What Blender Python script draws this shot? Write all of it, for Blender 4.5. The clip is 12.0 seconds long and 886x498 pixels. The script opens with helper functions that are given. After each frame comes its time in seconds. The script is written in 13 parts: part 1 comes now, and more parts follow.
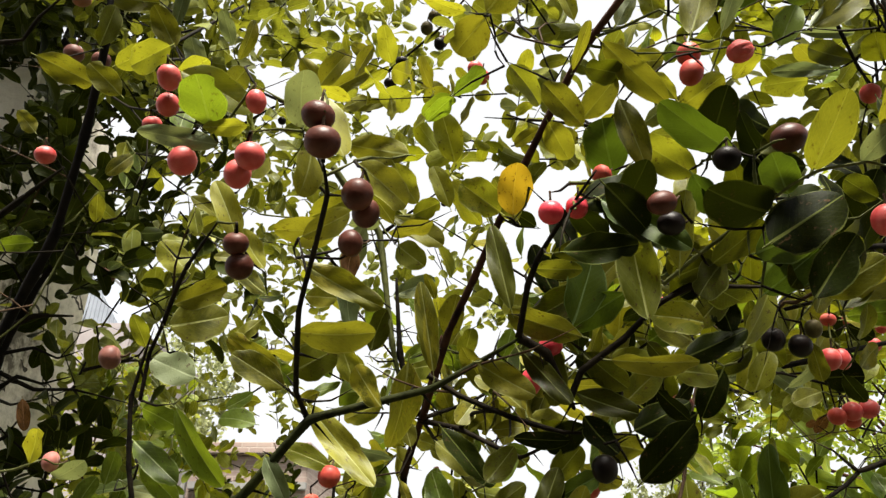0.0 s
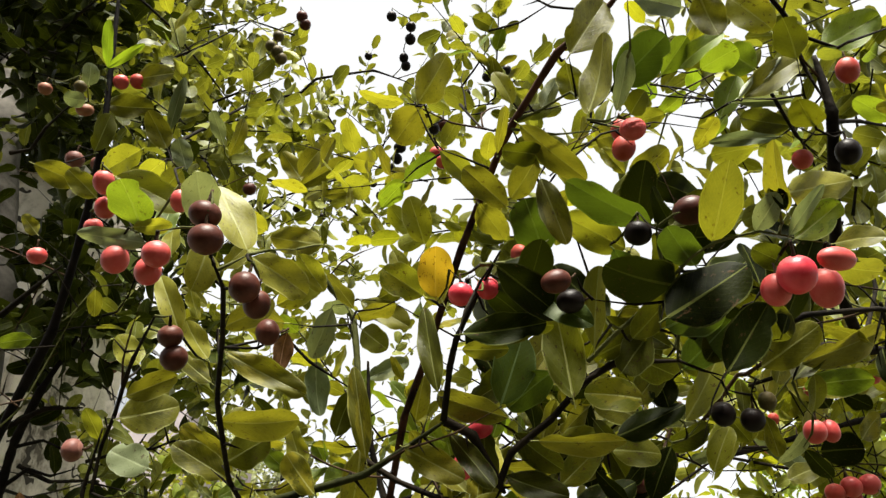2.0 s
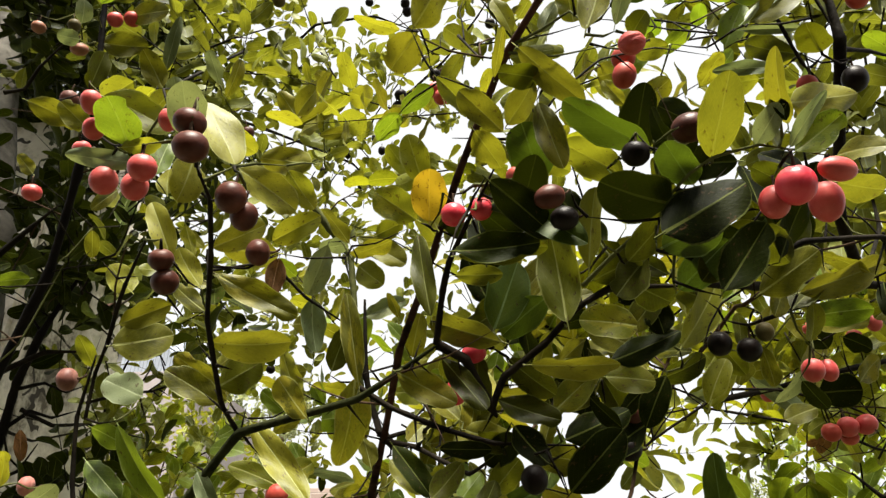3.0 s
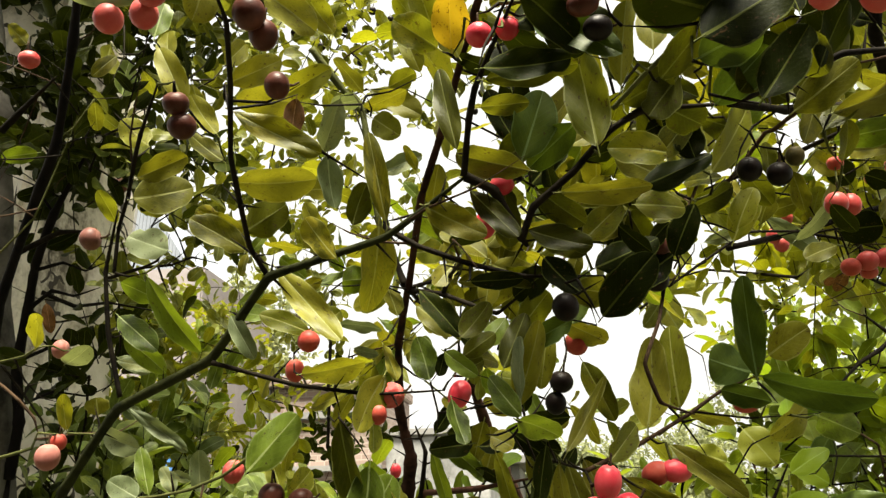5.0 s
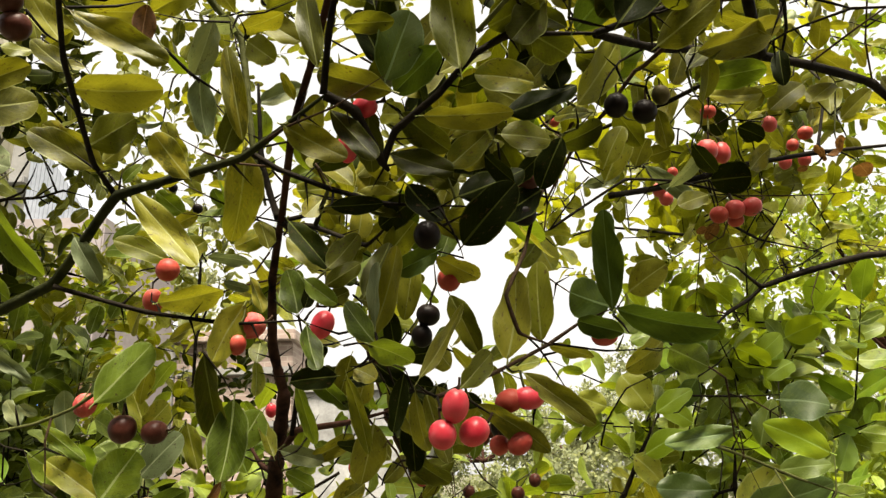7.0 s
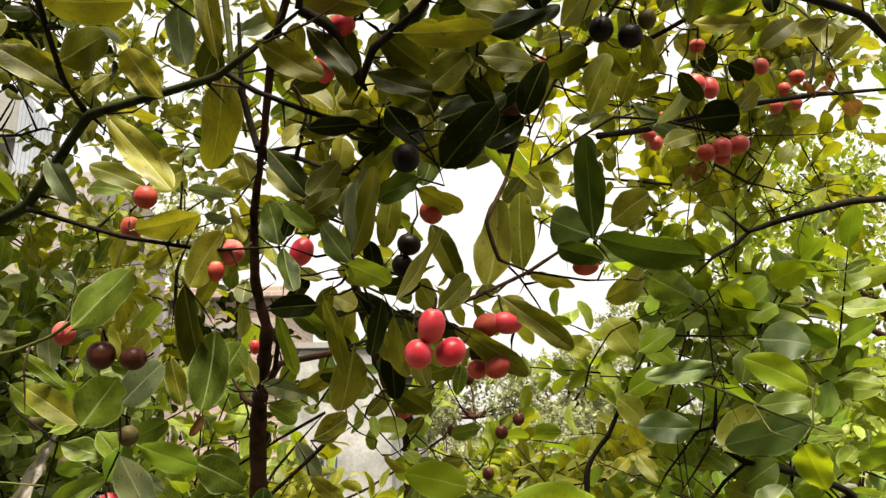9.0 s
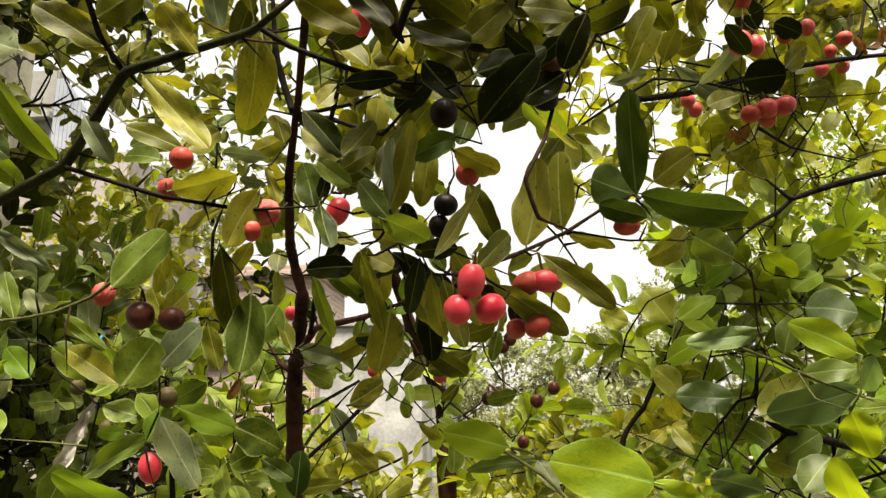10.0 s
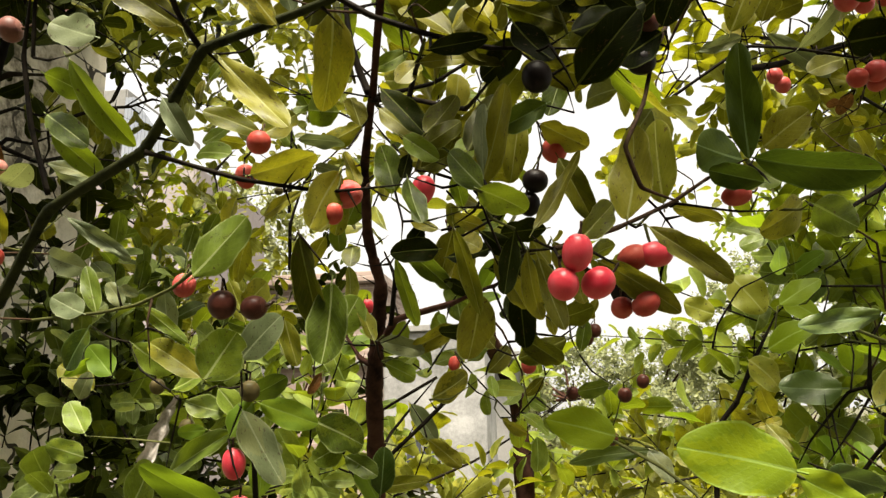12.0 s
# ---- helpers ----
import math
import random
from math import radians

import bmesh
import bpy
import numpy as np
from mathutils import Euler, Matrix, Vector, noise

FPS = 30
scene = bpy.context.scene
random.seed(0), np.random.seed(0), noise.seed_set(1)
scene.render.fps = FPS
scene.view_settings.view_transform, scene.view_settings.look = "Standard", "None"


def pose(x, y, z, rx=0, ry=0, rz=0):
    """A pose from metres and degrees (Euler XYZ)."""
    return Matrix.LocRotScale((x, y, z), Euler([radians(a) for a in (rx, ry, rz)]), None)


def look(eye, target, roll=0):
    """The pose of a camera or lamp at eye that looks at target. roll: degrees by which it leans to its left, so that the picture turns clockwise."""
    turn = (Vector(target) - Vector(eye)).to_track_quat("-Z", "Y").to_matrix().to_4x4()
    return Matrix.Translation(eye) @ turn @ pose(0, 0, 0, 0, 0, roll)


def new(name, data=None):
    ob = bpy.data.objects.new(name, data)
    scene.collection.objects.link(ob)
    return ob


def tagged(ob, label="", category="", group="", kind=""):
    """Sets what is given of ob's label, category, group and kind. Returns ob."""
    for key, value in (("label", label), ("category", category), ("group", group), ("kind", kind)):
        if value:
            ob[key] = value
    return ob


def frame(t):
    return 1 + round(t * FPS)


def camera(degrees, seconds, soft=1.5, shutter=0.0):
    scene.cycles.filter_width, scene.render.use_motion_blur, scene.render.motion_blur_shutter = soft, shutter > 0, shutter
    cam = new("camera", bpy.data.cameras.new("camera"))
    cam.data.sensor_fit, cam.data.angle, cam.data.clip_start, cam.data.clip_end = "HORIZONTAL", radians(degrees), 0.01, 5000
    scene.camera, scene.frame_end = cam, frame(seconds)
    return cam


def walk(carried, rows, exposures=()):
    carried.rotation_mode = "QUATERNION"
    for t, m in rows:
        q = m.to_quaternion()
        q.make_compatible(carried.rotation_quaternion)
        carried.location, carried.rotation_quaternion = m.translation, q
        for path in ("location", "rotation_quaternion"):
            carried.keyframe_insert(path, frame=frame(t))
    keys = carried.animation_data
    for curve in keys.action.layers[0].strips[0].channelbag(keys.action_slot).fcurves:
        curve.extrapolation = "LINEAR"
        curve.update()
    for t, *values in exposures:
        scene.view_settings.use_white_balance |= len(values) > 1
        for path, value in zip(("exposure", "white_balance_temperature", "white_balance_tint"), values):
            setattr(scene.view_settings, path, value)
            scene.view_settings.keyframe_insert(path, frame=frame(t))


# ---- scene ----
cam = camera(62.4, 12.0, 1.4)
PATH = [
    (0, (0.028, 0.0164, 1.5222), (-0.061, 1.8165, 2.3891), 0.86),
    (0.5, (0.06, 0.0297, 1.5288), (0.012, 1.8304, 2.3978), 0.1),
    (1, (0.1, 0.0184, 1.5385), (0.003, 1.7837, 2.4737), -0.39),
    (1.5, (0.127, 0.0058, 1.535), (-0.0419, 1.715, 2.5596), 0.05),
    (2, (0.131, 0.0132, 1.5238), (-0.102, 1.701, 2.5712), 0.85),
    (2.5, (0.137, 0.0259, 1.5102), (-0.112, 1.7403, 2.5098), 1.49),
    (2.7, (0.139, 0.0324, 1.507), (-0.116, 1.7552, 2.4902), 1.61),
    (4.3, (0.116, 0.0488, 1.4717), (-0.1229, 1.8635, 2.2777), -1.25),
    (4.5, (0.119, 0.0549, 1.4715), (-0.1479, 1.8896, 2.2215), -1.26),
    (5, (0.114, 0.0627, 1.4654), (-0.1569, 1.9183, 2.1606), -0.96),
    (5.5, (0.137, 0.0638, 1.4564), (-0.014, 1.9449, 2.1186), -1.53),
    (6, (0.152, 0.0741, 1.4466), (0.048, 1.973, 2.0657), -1.61),
    (6.5, (0.155, 0.0841, 1.4469), (0.098, 1.989, 2.0535), -1.69),
    (7, (0.154, 0.0874, 1.4442), (0.102, 1.9983, 2.0324), -1.51),
    (7.2, (0.154, 0.0867, 1.4421), (0.102, 2.0016, 2.0169), -1.71),
    (8.8, (0.166, 0.1003, 1.4216), (0.13, 2.039, 1.9116), -1.27),
    (9, (0.164, 0.1005, 1.4197), (0.126, 2.0412, 1.9017), -1.26),
    (9.5, (0.163, 0.1054, 1.4132), (0.094, 2.0518, 1.8678), -1.05),
    (10, (0.157, 0.1133, 1.4061), (0.036, 2.063, 1.835), -0.77),
    (10.5, (0.15, 0.1155, 1.4044), (-0.018, 2.0652, 1.8171), -0.5),
    (11, (0.146, 0.1175, 1.4046), (-0.0431, 2.066, 1.8142), -0.32),
    (11.5, (0.139, 0.1411, 1.4015), (-0.081, 2.0845, 1.8194), -0.41),
    (12, (0.128, 0.15, 1.3945), (-0.1511, 2.0796, 1.84), -1.3),
]
EXPOSURE = 2.2
walk(cam, [(t, look(eye, target, roll)) for t, eye, target, roll in PATH], [(0.0, EXPOSURE - 0.08, 6500, 10), (2.5, EXPOSURE - 0.08, 6500, 10), (4.7, EXPOSURE + 0.13, 6950, 6), (7.0, EXPOSURE + 0.02, 7050, 10), (12.0, EXPOSURE + 0.02, 7050, 10)])

# ---- world: bright overcast sky ----
world = bpy.data.worlds.new("overcast_sky")
scene.world = world
world.use_nodes = True
wn, wl = world.node_tree.nodes, world.node_tree.links
sky = wn.new("ShaderNodeTexSky")
sky.sky_type, sky.sun_disc = "NISHITA", False
sky.sun_elevation, sky.sun_rotation = radians(70), radians(166)
sky.air_density, sky.dust_density = 1.5, 4.0
soft_sky = wn.new("ShaderNodeHueSaturation")
soft_sky.inputs["Saturation"].default_value = 0.12
cloud = wn.new("ShaderNodeMix")
cloud.data_type = "RGBA"
cloud.inputs["Factor"].default_value = 0.8
cloud.inputs["B"].default_value = (4.15, 4.2, 4.2, 1)
wl.new(sky.outputs["Color"], soft_sky.inputs["Color"])
wl.new(soft_sky.outputs["Color"], cloud.inputs["A"])
wl.new(cloud.outputs["Result"], wn["Background"].inputs["Color"])
wn["Background"].inputs["Strength"].default_value = 0.058
sun_data = bpy.data.lights.new("sun", "SUN")
sun_data.energy, sun_data.angle, sun_data.color = 5.0, radians(22), (1.0, 0.95, 0.84)
sun = new("sun", sun_data)
sun.matrix_world = look((0.4, -1.0, 6.0), (0.0, 0.6, 1.5))


# ---- materials ----
def material(name):
    m = bpy.data.materials.new(name)
    m.use_nodes = True
    return m, m.node_tree.nodes, m.node_tree.links, m.node_tree.nodes["Principled BSDF"]


def math_node(n, l, op, a, b=None, c=None):
    node = n.new("ShaderNodeMath")
    node.operation = op
    for i, v in enumerate((a, b, c)):
        if v is None:
            continue
        if isinstance(v, (int, float)):
            node.inputs[i].default_value = v
        else:
            l.new(v, node.inputs[i])
    return node.outputs[0]


def mix_node(n, l, fac, a, b, blend="MIX"):
    node = n.new("ShaderNodeMix")
    node.data_type, node.blend_type = "RGBA", blend
    for key, v in (("Factor", fac), ("A", a), ("B", b)):
        if isinstance(v, (int, float)):
            node.inputs[key].default_value = v
        elif isinstance(v, tuple):
            node.inputs[key].default_value = (*v, 1)
        else:
            l.new(v, node.inputs[key])
    return node.outputs["Result"]


def noise_node(n, l, scale, detail=3.0, vector=None, rough=0.55):
    node = n.new("ShaderNodeTexNoise")
    node.inputs["Scale"].default_value, node.inputs["Detail"].default_value = scale, detail
    node.inputs["Roughness"].default_value = rough
    if vector is not None:
        l.new(vector, node.inputs["Vector"])
    return node.outputs["Fac"]


def ramp(n, l, fac, stops):
    node = n.new("ShaderNodeValToRGB")
    while len(node.color_ramp.elements) < len(stops):
        node.color_ramp.elements.new(0.5)
    for e, (p, c) in zip(node.color_ramp.elements, stops):
        e.position, e.color = p, (*c, 1)
    l.new(fac, node.inputs["Fac"])
    return node.outputs["Color"]


def leaf_material(name, dark, light, glow, gloss=0.38, through_part=0.4, rib=(0.30, 0.33, 0.12), island=False, spots=0.5, veins=0.10, shine=0.16):
    """Waxy blade with a pale midrib, side veins, blotches, and light that comes through it."""
    m, n, l, p = material(name)
    if island:
        rnd = n.new("ShaderNodeNewGeometry").outputs["Random Per Island"]
    else:
        rnd = n.new("ShaderNodeObjectInfo").outputs["Random"]
    blade_map = n.new("ShaderNodeUVMap")
    blade_map.uv_map = "UVMap"
    uv = blade_map.outputs["UV"]
    sep = n.new("ShaderNodeSeparateXYZ")
    l.new(uv, sep.inputs[0])
    across = math_node(n, l, "ABSOLUTE", math_node(n, l, "SUBTRACT", sep.outputs["X"], 0.5))
    shift = n.new("ShaderNodeCombineXYZ")
    l.new(math_node(n, l, "MULTIPLY", rnd, 97.0), shift.inputs[2])
    place = n.new("ShaderNodeVectorMath")
    l.new(uv, place.inputs[0]), l.new(shift.outputs[0], place.inputs[1])
    here = place.outputs[0]
    blotch = noise_node(n, l, 3.2, 4, here)
    speck = noise_node(n, l, 26.0, 2, here)
    tone = math_node(n, l, "ADD", math_node(n, l, "MULTIPLY", rnd, 0.75), math_node(n, l, "MULTIPLY", math_node(n, l, "SUBTRACT", math_node(n, l, "MULTIPLY_ADD", speck, 0.35, blotch), 0.56), 1.5))
    tone = math_node(n, l, "MINIMUM", math_node(n, l, "MAXIMUM", tone, 0.0), 1.0)
    base = mix_node(n, l, tone, dark, light)
    # second chance number of the leaf: some blades yellow in patches
    other = math_node(n, l, "FRACT", math_node(n, l, "MULTIPLY", rnd, 37.31))
    patch = math_node(n, l, "MULTIPLY", math_node(n, l, "MULTIPLY", other, other), math_node(n, l, "GREATER_THAN", math_node(n, l, "MULTIPLY_ADD", speck, 0.25, noise_node(n, l, 2.1, 3, here)), 0.62))
    base = mix_node(n, l, math_node(n, l, "MULTIPLY", patch, 0.5), base, tuple(min(1.0, c * k) for c, k in zip(light, (1.55, 1.3, 0.8))))
    # side veins run forward from the midrib
    vein = math_node(n, l, "SINE", math_node(n, l, "MULTIPLY", math_node(n, l, "SUBTRACT", sep.outputs["Y"], math_node(n, l, "MULTIPLY", across, 0.75)), 58.0))
    vein = math_node(n, l, "MULTIPLY", math_node(n, l, "GREATER_THAN", vein, 0.93), veins)
    base = mix_node(n, l, vein, base, rib)
    mid = math_node(n, l, "LESS_THAN", across, math_node(n, l, "MULTIPLY_ADD", sep.outputs["Y"], -0.020, 0.031))
    base = mix_node(n, l, math_node(n, l, "MULTIPLY", mid, 0.8), base, rib)
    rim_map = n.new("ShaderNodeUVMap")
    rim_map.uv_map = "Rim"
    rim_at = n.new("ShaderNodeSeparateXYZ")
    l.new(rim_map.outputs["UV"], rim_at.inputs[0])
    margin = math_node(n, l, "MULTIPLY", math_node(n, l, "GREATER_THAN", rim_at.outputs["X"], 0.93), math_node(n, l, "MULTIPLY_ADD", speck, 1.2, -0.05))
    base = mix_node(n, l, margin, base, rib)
    worn = math_node(n, l, "GREATER_THAN", math_node(n, l, "MULTIPLY", noise_node(n, l, 8.0, 5, here, 0.7), math_node(n, l, "MULTIPLY_ADD", speck, 0.5, 0.75)), 0.66 - 0.05 * spots)
    base = mix_node(n, l, math_node(n, l, "MULTIPLY", worn, 0.75), base, (0.045, 0.026, 0.012))
    # black specks that come in groups
    pits = n.new("ShaderNodeTexVoronoi")
    pits.inputs["Scale"].default_value = 34.0
    l.new(here, pits.inputs["Vector"])
    group = math_node(n, l, "GREATER_THAN", noise_node(n, l, 4.3, 2, here), 0.60 - 0.03 * spots)
    pit = math_node(n, l, "MULTIPLY", group, math_node(n, l, "LESS_THAN", pits.outputs["Distance"], 0.27))
    base = mix_node(n, l, math_node(n, l, "MULTIPLY", pit, 0.8), base, (0.008, 0.006, 0.003))
    l.new(base, p.inputs["Base Color"])
    p.inputs["Roughness"].default_value = gloss
    l.new(math_node(n, l, "MULTIPLY_ADD", blotch, 0.35, gloss - 0.14), p.inputs["Roughness"])
    p.inputs["Specular IOR Level"].default_value = shine
    p.inputs["Specular Tint"].default_value = (0.96, 1.0, 0.88, 1)
    bump = n.new("ShaderNodeBump")
    bump.inputs["Strength"].default_value, bump.inputs["Distance"].default_value = 0.3, 0.0015
    l.new(math_node(n, l, "ADD", math_node(n, l, "MULTIPLY", vein, 0.9), math_node(n, l, "MULTIPLY", speck, 0.5)), bump.inputs["Height"])
    l.new(bump.outputs[0], p.inputs["Normal"])
    t = n.new("ShaderNodeBsdfTranslucent")
    l.new(mix_node(n, l, 1.0, mix_node(n, l, math_node(n, l, "MULTIPLY", rnd, 0.6), glow, (glow[0] * 1.25, glow[1] * 1.1, glow[2])), mix_node(n, l, math_node(n, l, "MULTIPLY", worn, 0.8), (1.0, 1.0, 1.0), (0.3, 0.2, 0.1)), "MULTIPLY"), t.inputs["Color"])
    both = n.new("ShaderNodeMixShader")
    both.inputs[0].default_value = through_part
    l.new(p.outputs[0], both.inputs[1]), l.new(t.outputs[0], both.inputs[2])
    l.new(both.outputs[0], n["Material Output"].inputs["Surface"])
    return m


def fruit_material(name, main, blush, pale, gloss=0.32, wrinkle=0.0, sss=0.4, shine=0.18):
    m, n, l, p = material(name)
    rnd = n.new("ShaderNodeObjectInfo").outputs["Random"]
    co = n.new("ShaderNodeTexCoord").outputs["Object"]
    off = n.new("ShaderNodeVectorMath")
    comb = n.new("ShaderNodeCombineXYZ")
    l.new(math_node(n, l, "MULTIPLY", rnd, 31.0), comb.inputs[0])
    l.new(co, off.inputs[0]), l.new(comb.outputs[0], off.inputs[1])
    here = off.outputs[0]
    cloud_f = noise_node(n, l, 1.6, 3, here)
    base = mix_node(n, l, math_node(n, l, "MINIMUM", math_node(n, l, "MAXIMUM", math_node(n, l, "MULTIPLY_ADD", cloud_f, 2.4, -0.75), 0.0), 1.0), main, blush)
    dots = n.new("ShaderNodeTexVoronoi")
    dots.inputs["Scale"].default_value = 9.0
    l.new(here, dots.inputs["Vector"])
    base = mix_node(n, l, math_node(n, l, "MULTIPLY", math_node(n, l, "LESS_THAN", dots.outputs["Distance"], 0.10), 0.35), base, pale)
    sep = n.new("ShaderNodeSeparateXYZ")
    l.new(co, sep.inputs[0])
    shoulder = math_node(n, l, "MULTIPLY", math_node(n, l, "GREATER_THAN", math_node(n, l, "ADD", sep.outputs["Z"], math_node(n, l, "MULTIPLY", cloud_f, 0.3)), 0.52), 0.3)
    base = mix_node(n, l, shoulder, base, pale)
    l.new(base, p.inputs["Base Color"])
    l.new(math_node(n, l, "MULTIPLY_ADD", cloud_f, 0.3, gloss - 0.12), p.inputs["Roughness"])
    p.inputs["Subsurface Weight"].default_value, p.inputs["Subsurface Scale"].default_value = sss, 0.006
    p.inputs["Subsurface Radius"].default_value = (1.0, 0.3, 0.2)
    p.inputs["Specular IOR Level"].default_value = shine
    bump = n.new("ShaderNodeBump")
    bump.inputs["Strength"].default_value, bump.inputs["Distance"].default_value = 0.12 + wrinkle, 0.0015
    l.new(noise_node(n, l, 7.0, 4, here), bump.inputs["Height"])
    l.new(bump.outputs[0], p.inputs["Normal"])
    return m


def bark_material(name, dark, light, scale=90.0, rough=0.8):
    m, n, l, p = material(name)
    co = n.new("ShaderNodeTexCoord").outputs["Object"]
    a, b = noise_node(n, l, scale, 5, co, 0.65), noise_node(n, l, scale * 0.14, 3, co)
    mixed = math_node(n, l, "MULTIPLY_ADD", a, 0.6, math_node(n, l, "MULTIPLY", b, 0.4))
    l.new(ramp(n, l, mixed, [(0.36, dark), (0.5, tuple((d + e) / 2 for d, e in zip(dark, light))), (0.66, light)]), p.inputs["Base Color"])
    p.inputs["Roughness"].default_value = rough
    p.inputs["Specular IOR Level"].default_value = 0.06
    bump = n.new("ShaderNodeBump")
    bump.inputs["Strength"].default_value, bump.inputs["Distance"].default_value = 0.6, 0.003
    l.new(a, bump.inputs["Height"]), l.new(bump.outputs[0], p.inputs["Normal"])
    return m


def rough_material(name, stops, scale, fine, rough=0.85, bump_by=0.4, stretch=(1, 1, 1), cracks=0.0):
    """Weathered mineral or earth surface: broad stains, fine grain and dark cracks, in metres."""
    m, n, l, p = material(name)
    co = n.new("ShaderNodeTexCoord").outputs["Object"]
    mp = n.new("ShaderNodeMapping")
    mp.inputs["Scale"].default_value = stretch
    l.new(co, mp.inputs["Vector"])
    a, b = noise_node(n, l, scale, 5, mp.outputs[0], 0.6), noise_node(n, l, fine, 4, co, 0.7)
    base, relief = ramp(n, l, math_node(n, l, "MULTIPLY_ADD", a, 0.7, math_node(n, l, "MULTIPLY", b, 0.3)), stops), b
    if cracks:
        bent = n.new("ShaderNodeVectorMath")
        bent.operation = "MULTIPLY_ADD"
        wander = n.new("ShaderNodeTexNoise")
        wander.inputs["Scale"].default_value = 14.0
        l.new(co, wander.inputs["Vector"])
        l.new(wander.outputs["Color"], bent.inputs[0]), l.new(co, bent.inputs[2])
        bent.inputs[1].default_value = (0.10, 0.10, 0.10)
        cells = n.new("ShaderNodeTexVoronoi")
        cells.feature = "DISTANCE_TO_EDGE"
        cells.inputs["Scale"].default_value = cracks
        l.new(bent.outputs[0], cells.inputs["Vector"])
        gap = math_node(n, l, "MULTIPLY", math_node(n, l, "LESS_THAN", cells.outputs["Distance"], 0.022), math_node(n, l, "GREATER_THAN", noise_node(n, l, 5.5, 2, co), 0.50))
        base = mix_node(n, l, gap, base, (0.035, 0.028, 0.020))
        relief = math_node(n, l, "SUBTRACT", b, math_node(n, l, "MULTIPLY", gap, 1.5))
    l.new(base, p.inputs["Base Color"])
    p.inputs["Roughness"].default_value = rough
    bump = n.new("ShaderNodeBump")
    bump.inputs["Strength"].default_value, bump.inputs["Distance"].default_value = bump_by, 0.01
    l.new(relief, bump.inputs["Height"]), l.new(bump.outputs[0], p.inputs["Normal"])
    return m


LEAF = {
    "g": leaf_material("olive_leaf", (0.009, 0.010, 0.001), (0.140, 0.136, 0.014), (0.225, 0.22, 0.010), gloss=0.42, through_part=0.24, rib=(0.22, 0.23, 0.08), shine=0.13),
    "m": leaf_material("green_leaf", (0.006, 0.012, 0.001), (0.100, 0.142, 0.016), (0.20, 0.28, 0.010), gloss=0.42, through_part=0.24, shine=0.17, rib=(0.22, 0.26, 0.10)),
    # near-black copy of the leaf: shade is put into its colour
    "d": leaf_material("shaded_dark_leaf", (0.0014, 0.0022, 0.0002), (0.0075, 0.011, 0.0007), (0.02, 0.027, 0.001), gloss=0.5, through_part=0.12, spots=0.4, veins=0.05, shine=0.025, rib=(0.07, 0.08, 0.02)),
    "y": leaf_material("yellowing_leaf", (0.038, 0.045, 0.004), (0.128, 0.130, 0.014), (0.265, 0.27, 0.012), through_part=0.32, spots=0.8, rib=(0.24, 0.25, 0.08), shine=0.12),
    "p": leaf_material("pale_underside_leaf", (0.055, 0.074, 0.030), (0.125, 0.147, 0.072), (0.15, 0.18, 0.05), gloss=0.5, through_part=0.25, rib=(0.22, 0.25, 0.14), shine=0.26),
    "l": leaf_material("fresh_leaf", (0.044, 0.086, 0.006), (0.105, 0.170, 0.016), (0.22, 0.33, 0.012), gloss=0.45, through_part=0.34, spots=-1.0, shine=0.16, rib=(0.16, 0.23, 0.05)),
    "o": leaf_material("turning_leaf", (0.11, 0.115, 0.006), (0.21, 0.115, 0.008), (0.34, 0.23, 0.010), spots=1.0, rib=(0.25, 0.2, 0.05)),
    "q": leaf_material("deep_green_leaf", (0.010, 0.021, 0.002), (0.040, 0.062, 0.007), (0.07, 0.11, 0.005), gloss=0.44, through_part=0.22, spots=-0.2, shine=0.13, rib=(0.12, 0.17, 0.06)),
    # olive leaf with its colour halved to put shade into it
    "e": leaf_material("shaded_olive_leaf", (0.003, 0.004, 0.0004), (0.052, 0.056, 0.004), (0.10, 0.11, 0.003), through_part=0.22, spots=0.7, rib=(0.13, 0.14, 0.04), shine=0.08),
    "x": leaf_material("dead_brown_leaf", (0.030, 0.014, 0.006), (0.13, 0.065, 0.028), (0.13, 0.06, 0.012), spots=1.6, gloss=0.7, shine=0.05, rib=(0.2, 0.12, 0.06)),
}
BROAD = {
    "l": leaf_material("bright_broad_leaf", (0.075, 0.118, 0.005), (0.125, 0.180, 0.010), (0.27, 0.35, 0.008), gloss=0.5, through_part=0.38, spots=-1.5, shine=0.12, veins=0.12, rib=(0.20, 0.29, 0.06)),
    "q": leaf_material("deep_broad_leaf", (0.014, 0.030, 0.006), (0.060, 0.095, 0.022), (0.09, 0.15, 0.010), gloss=0.40, through_part=0.22, spots=-1.0, shine=0.42, veins=0.12, rib=(0.15, 0.21, 0.09)),
    "g": leaf_material("green_broad_leaf", (0.022, 0.040, 0.004), (0.090, 0.125, 0.020), (0.16, 0.22, 0.010), gloss=0.42, through_part=0.28, spots=-0.5, shine=0.35, veins=0.12, rib=(0.20, 0.26, 0.09)),
    "y": leaf_material("yellow_broad_leaf", (0.060, 0.075, 0.006), (0.150, 0.160, 0.020), (0.28, 0.31, 0.014), gloss=0.45, through_part=0.34, spots=0.5, shine=0.25, veins=0.1, rib=(0.24, 0.26, 0.08)),
    "p": leaf_material("pale_broad_leaf", (0.085, 0.110, 0.045), (0.180, 0.205, 0.105), (0.15, 0.18, 0.05), gloss=0.46, through_part=0.25, rib=(0.28, 0.31, 0.18), shine=0.4, veins=0.1),
}
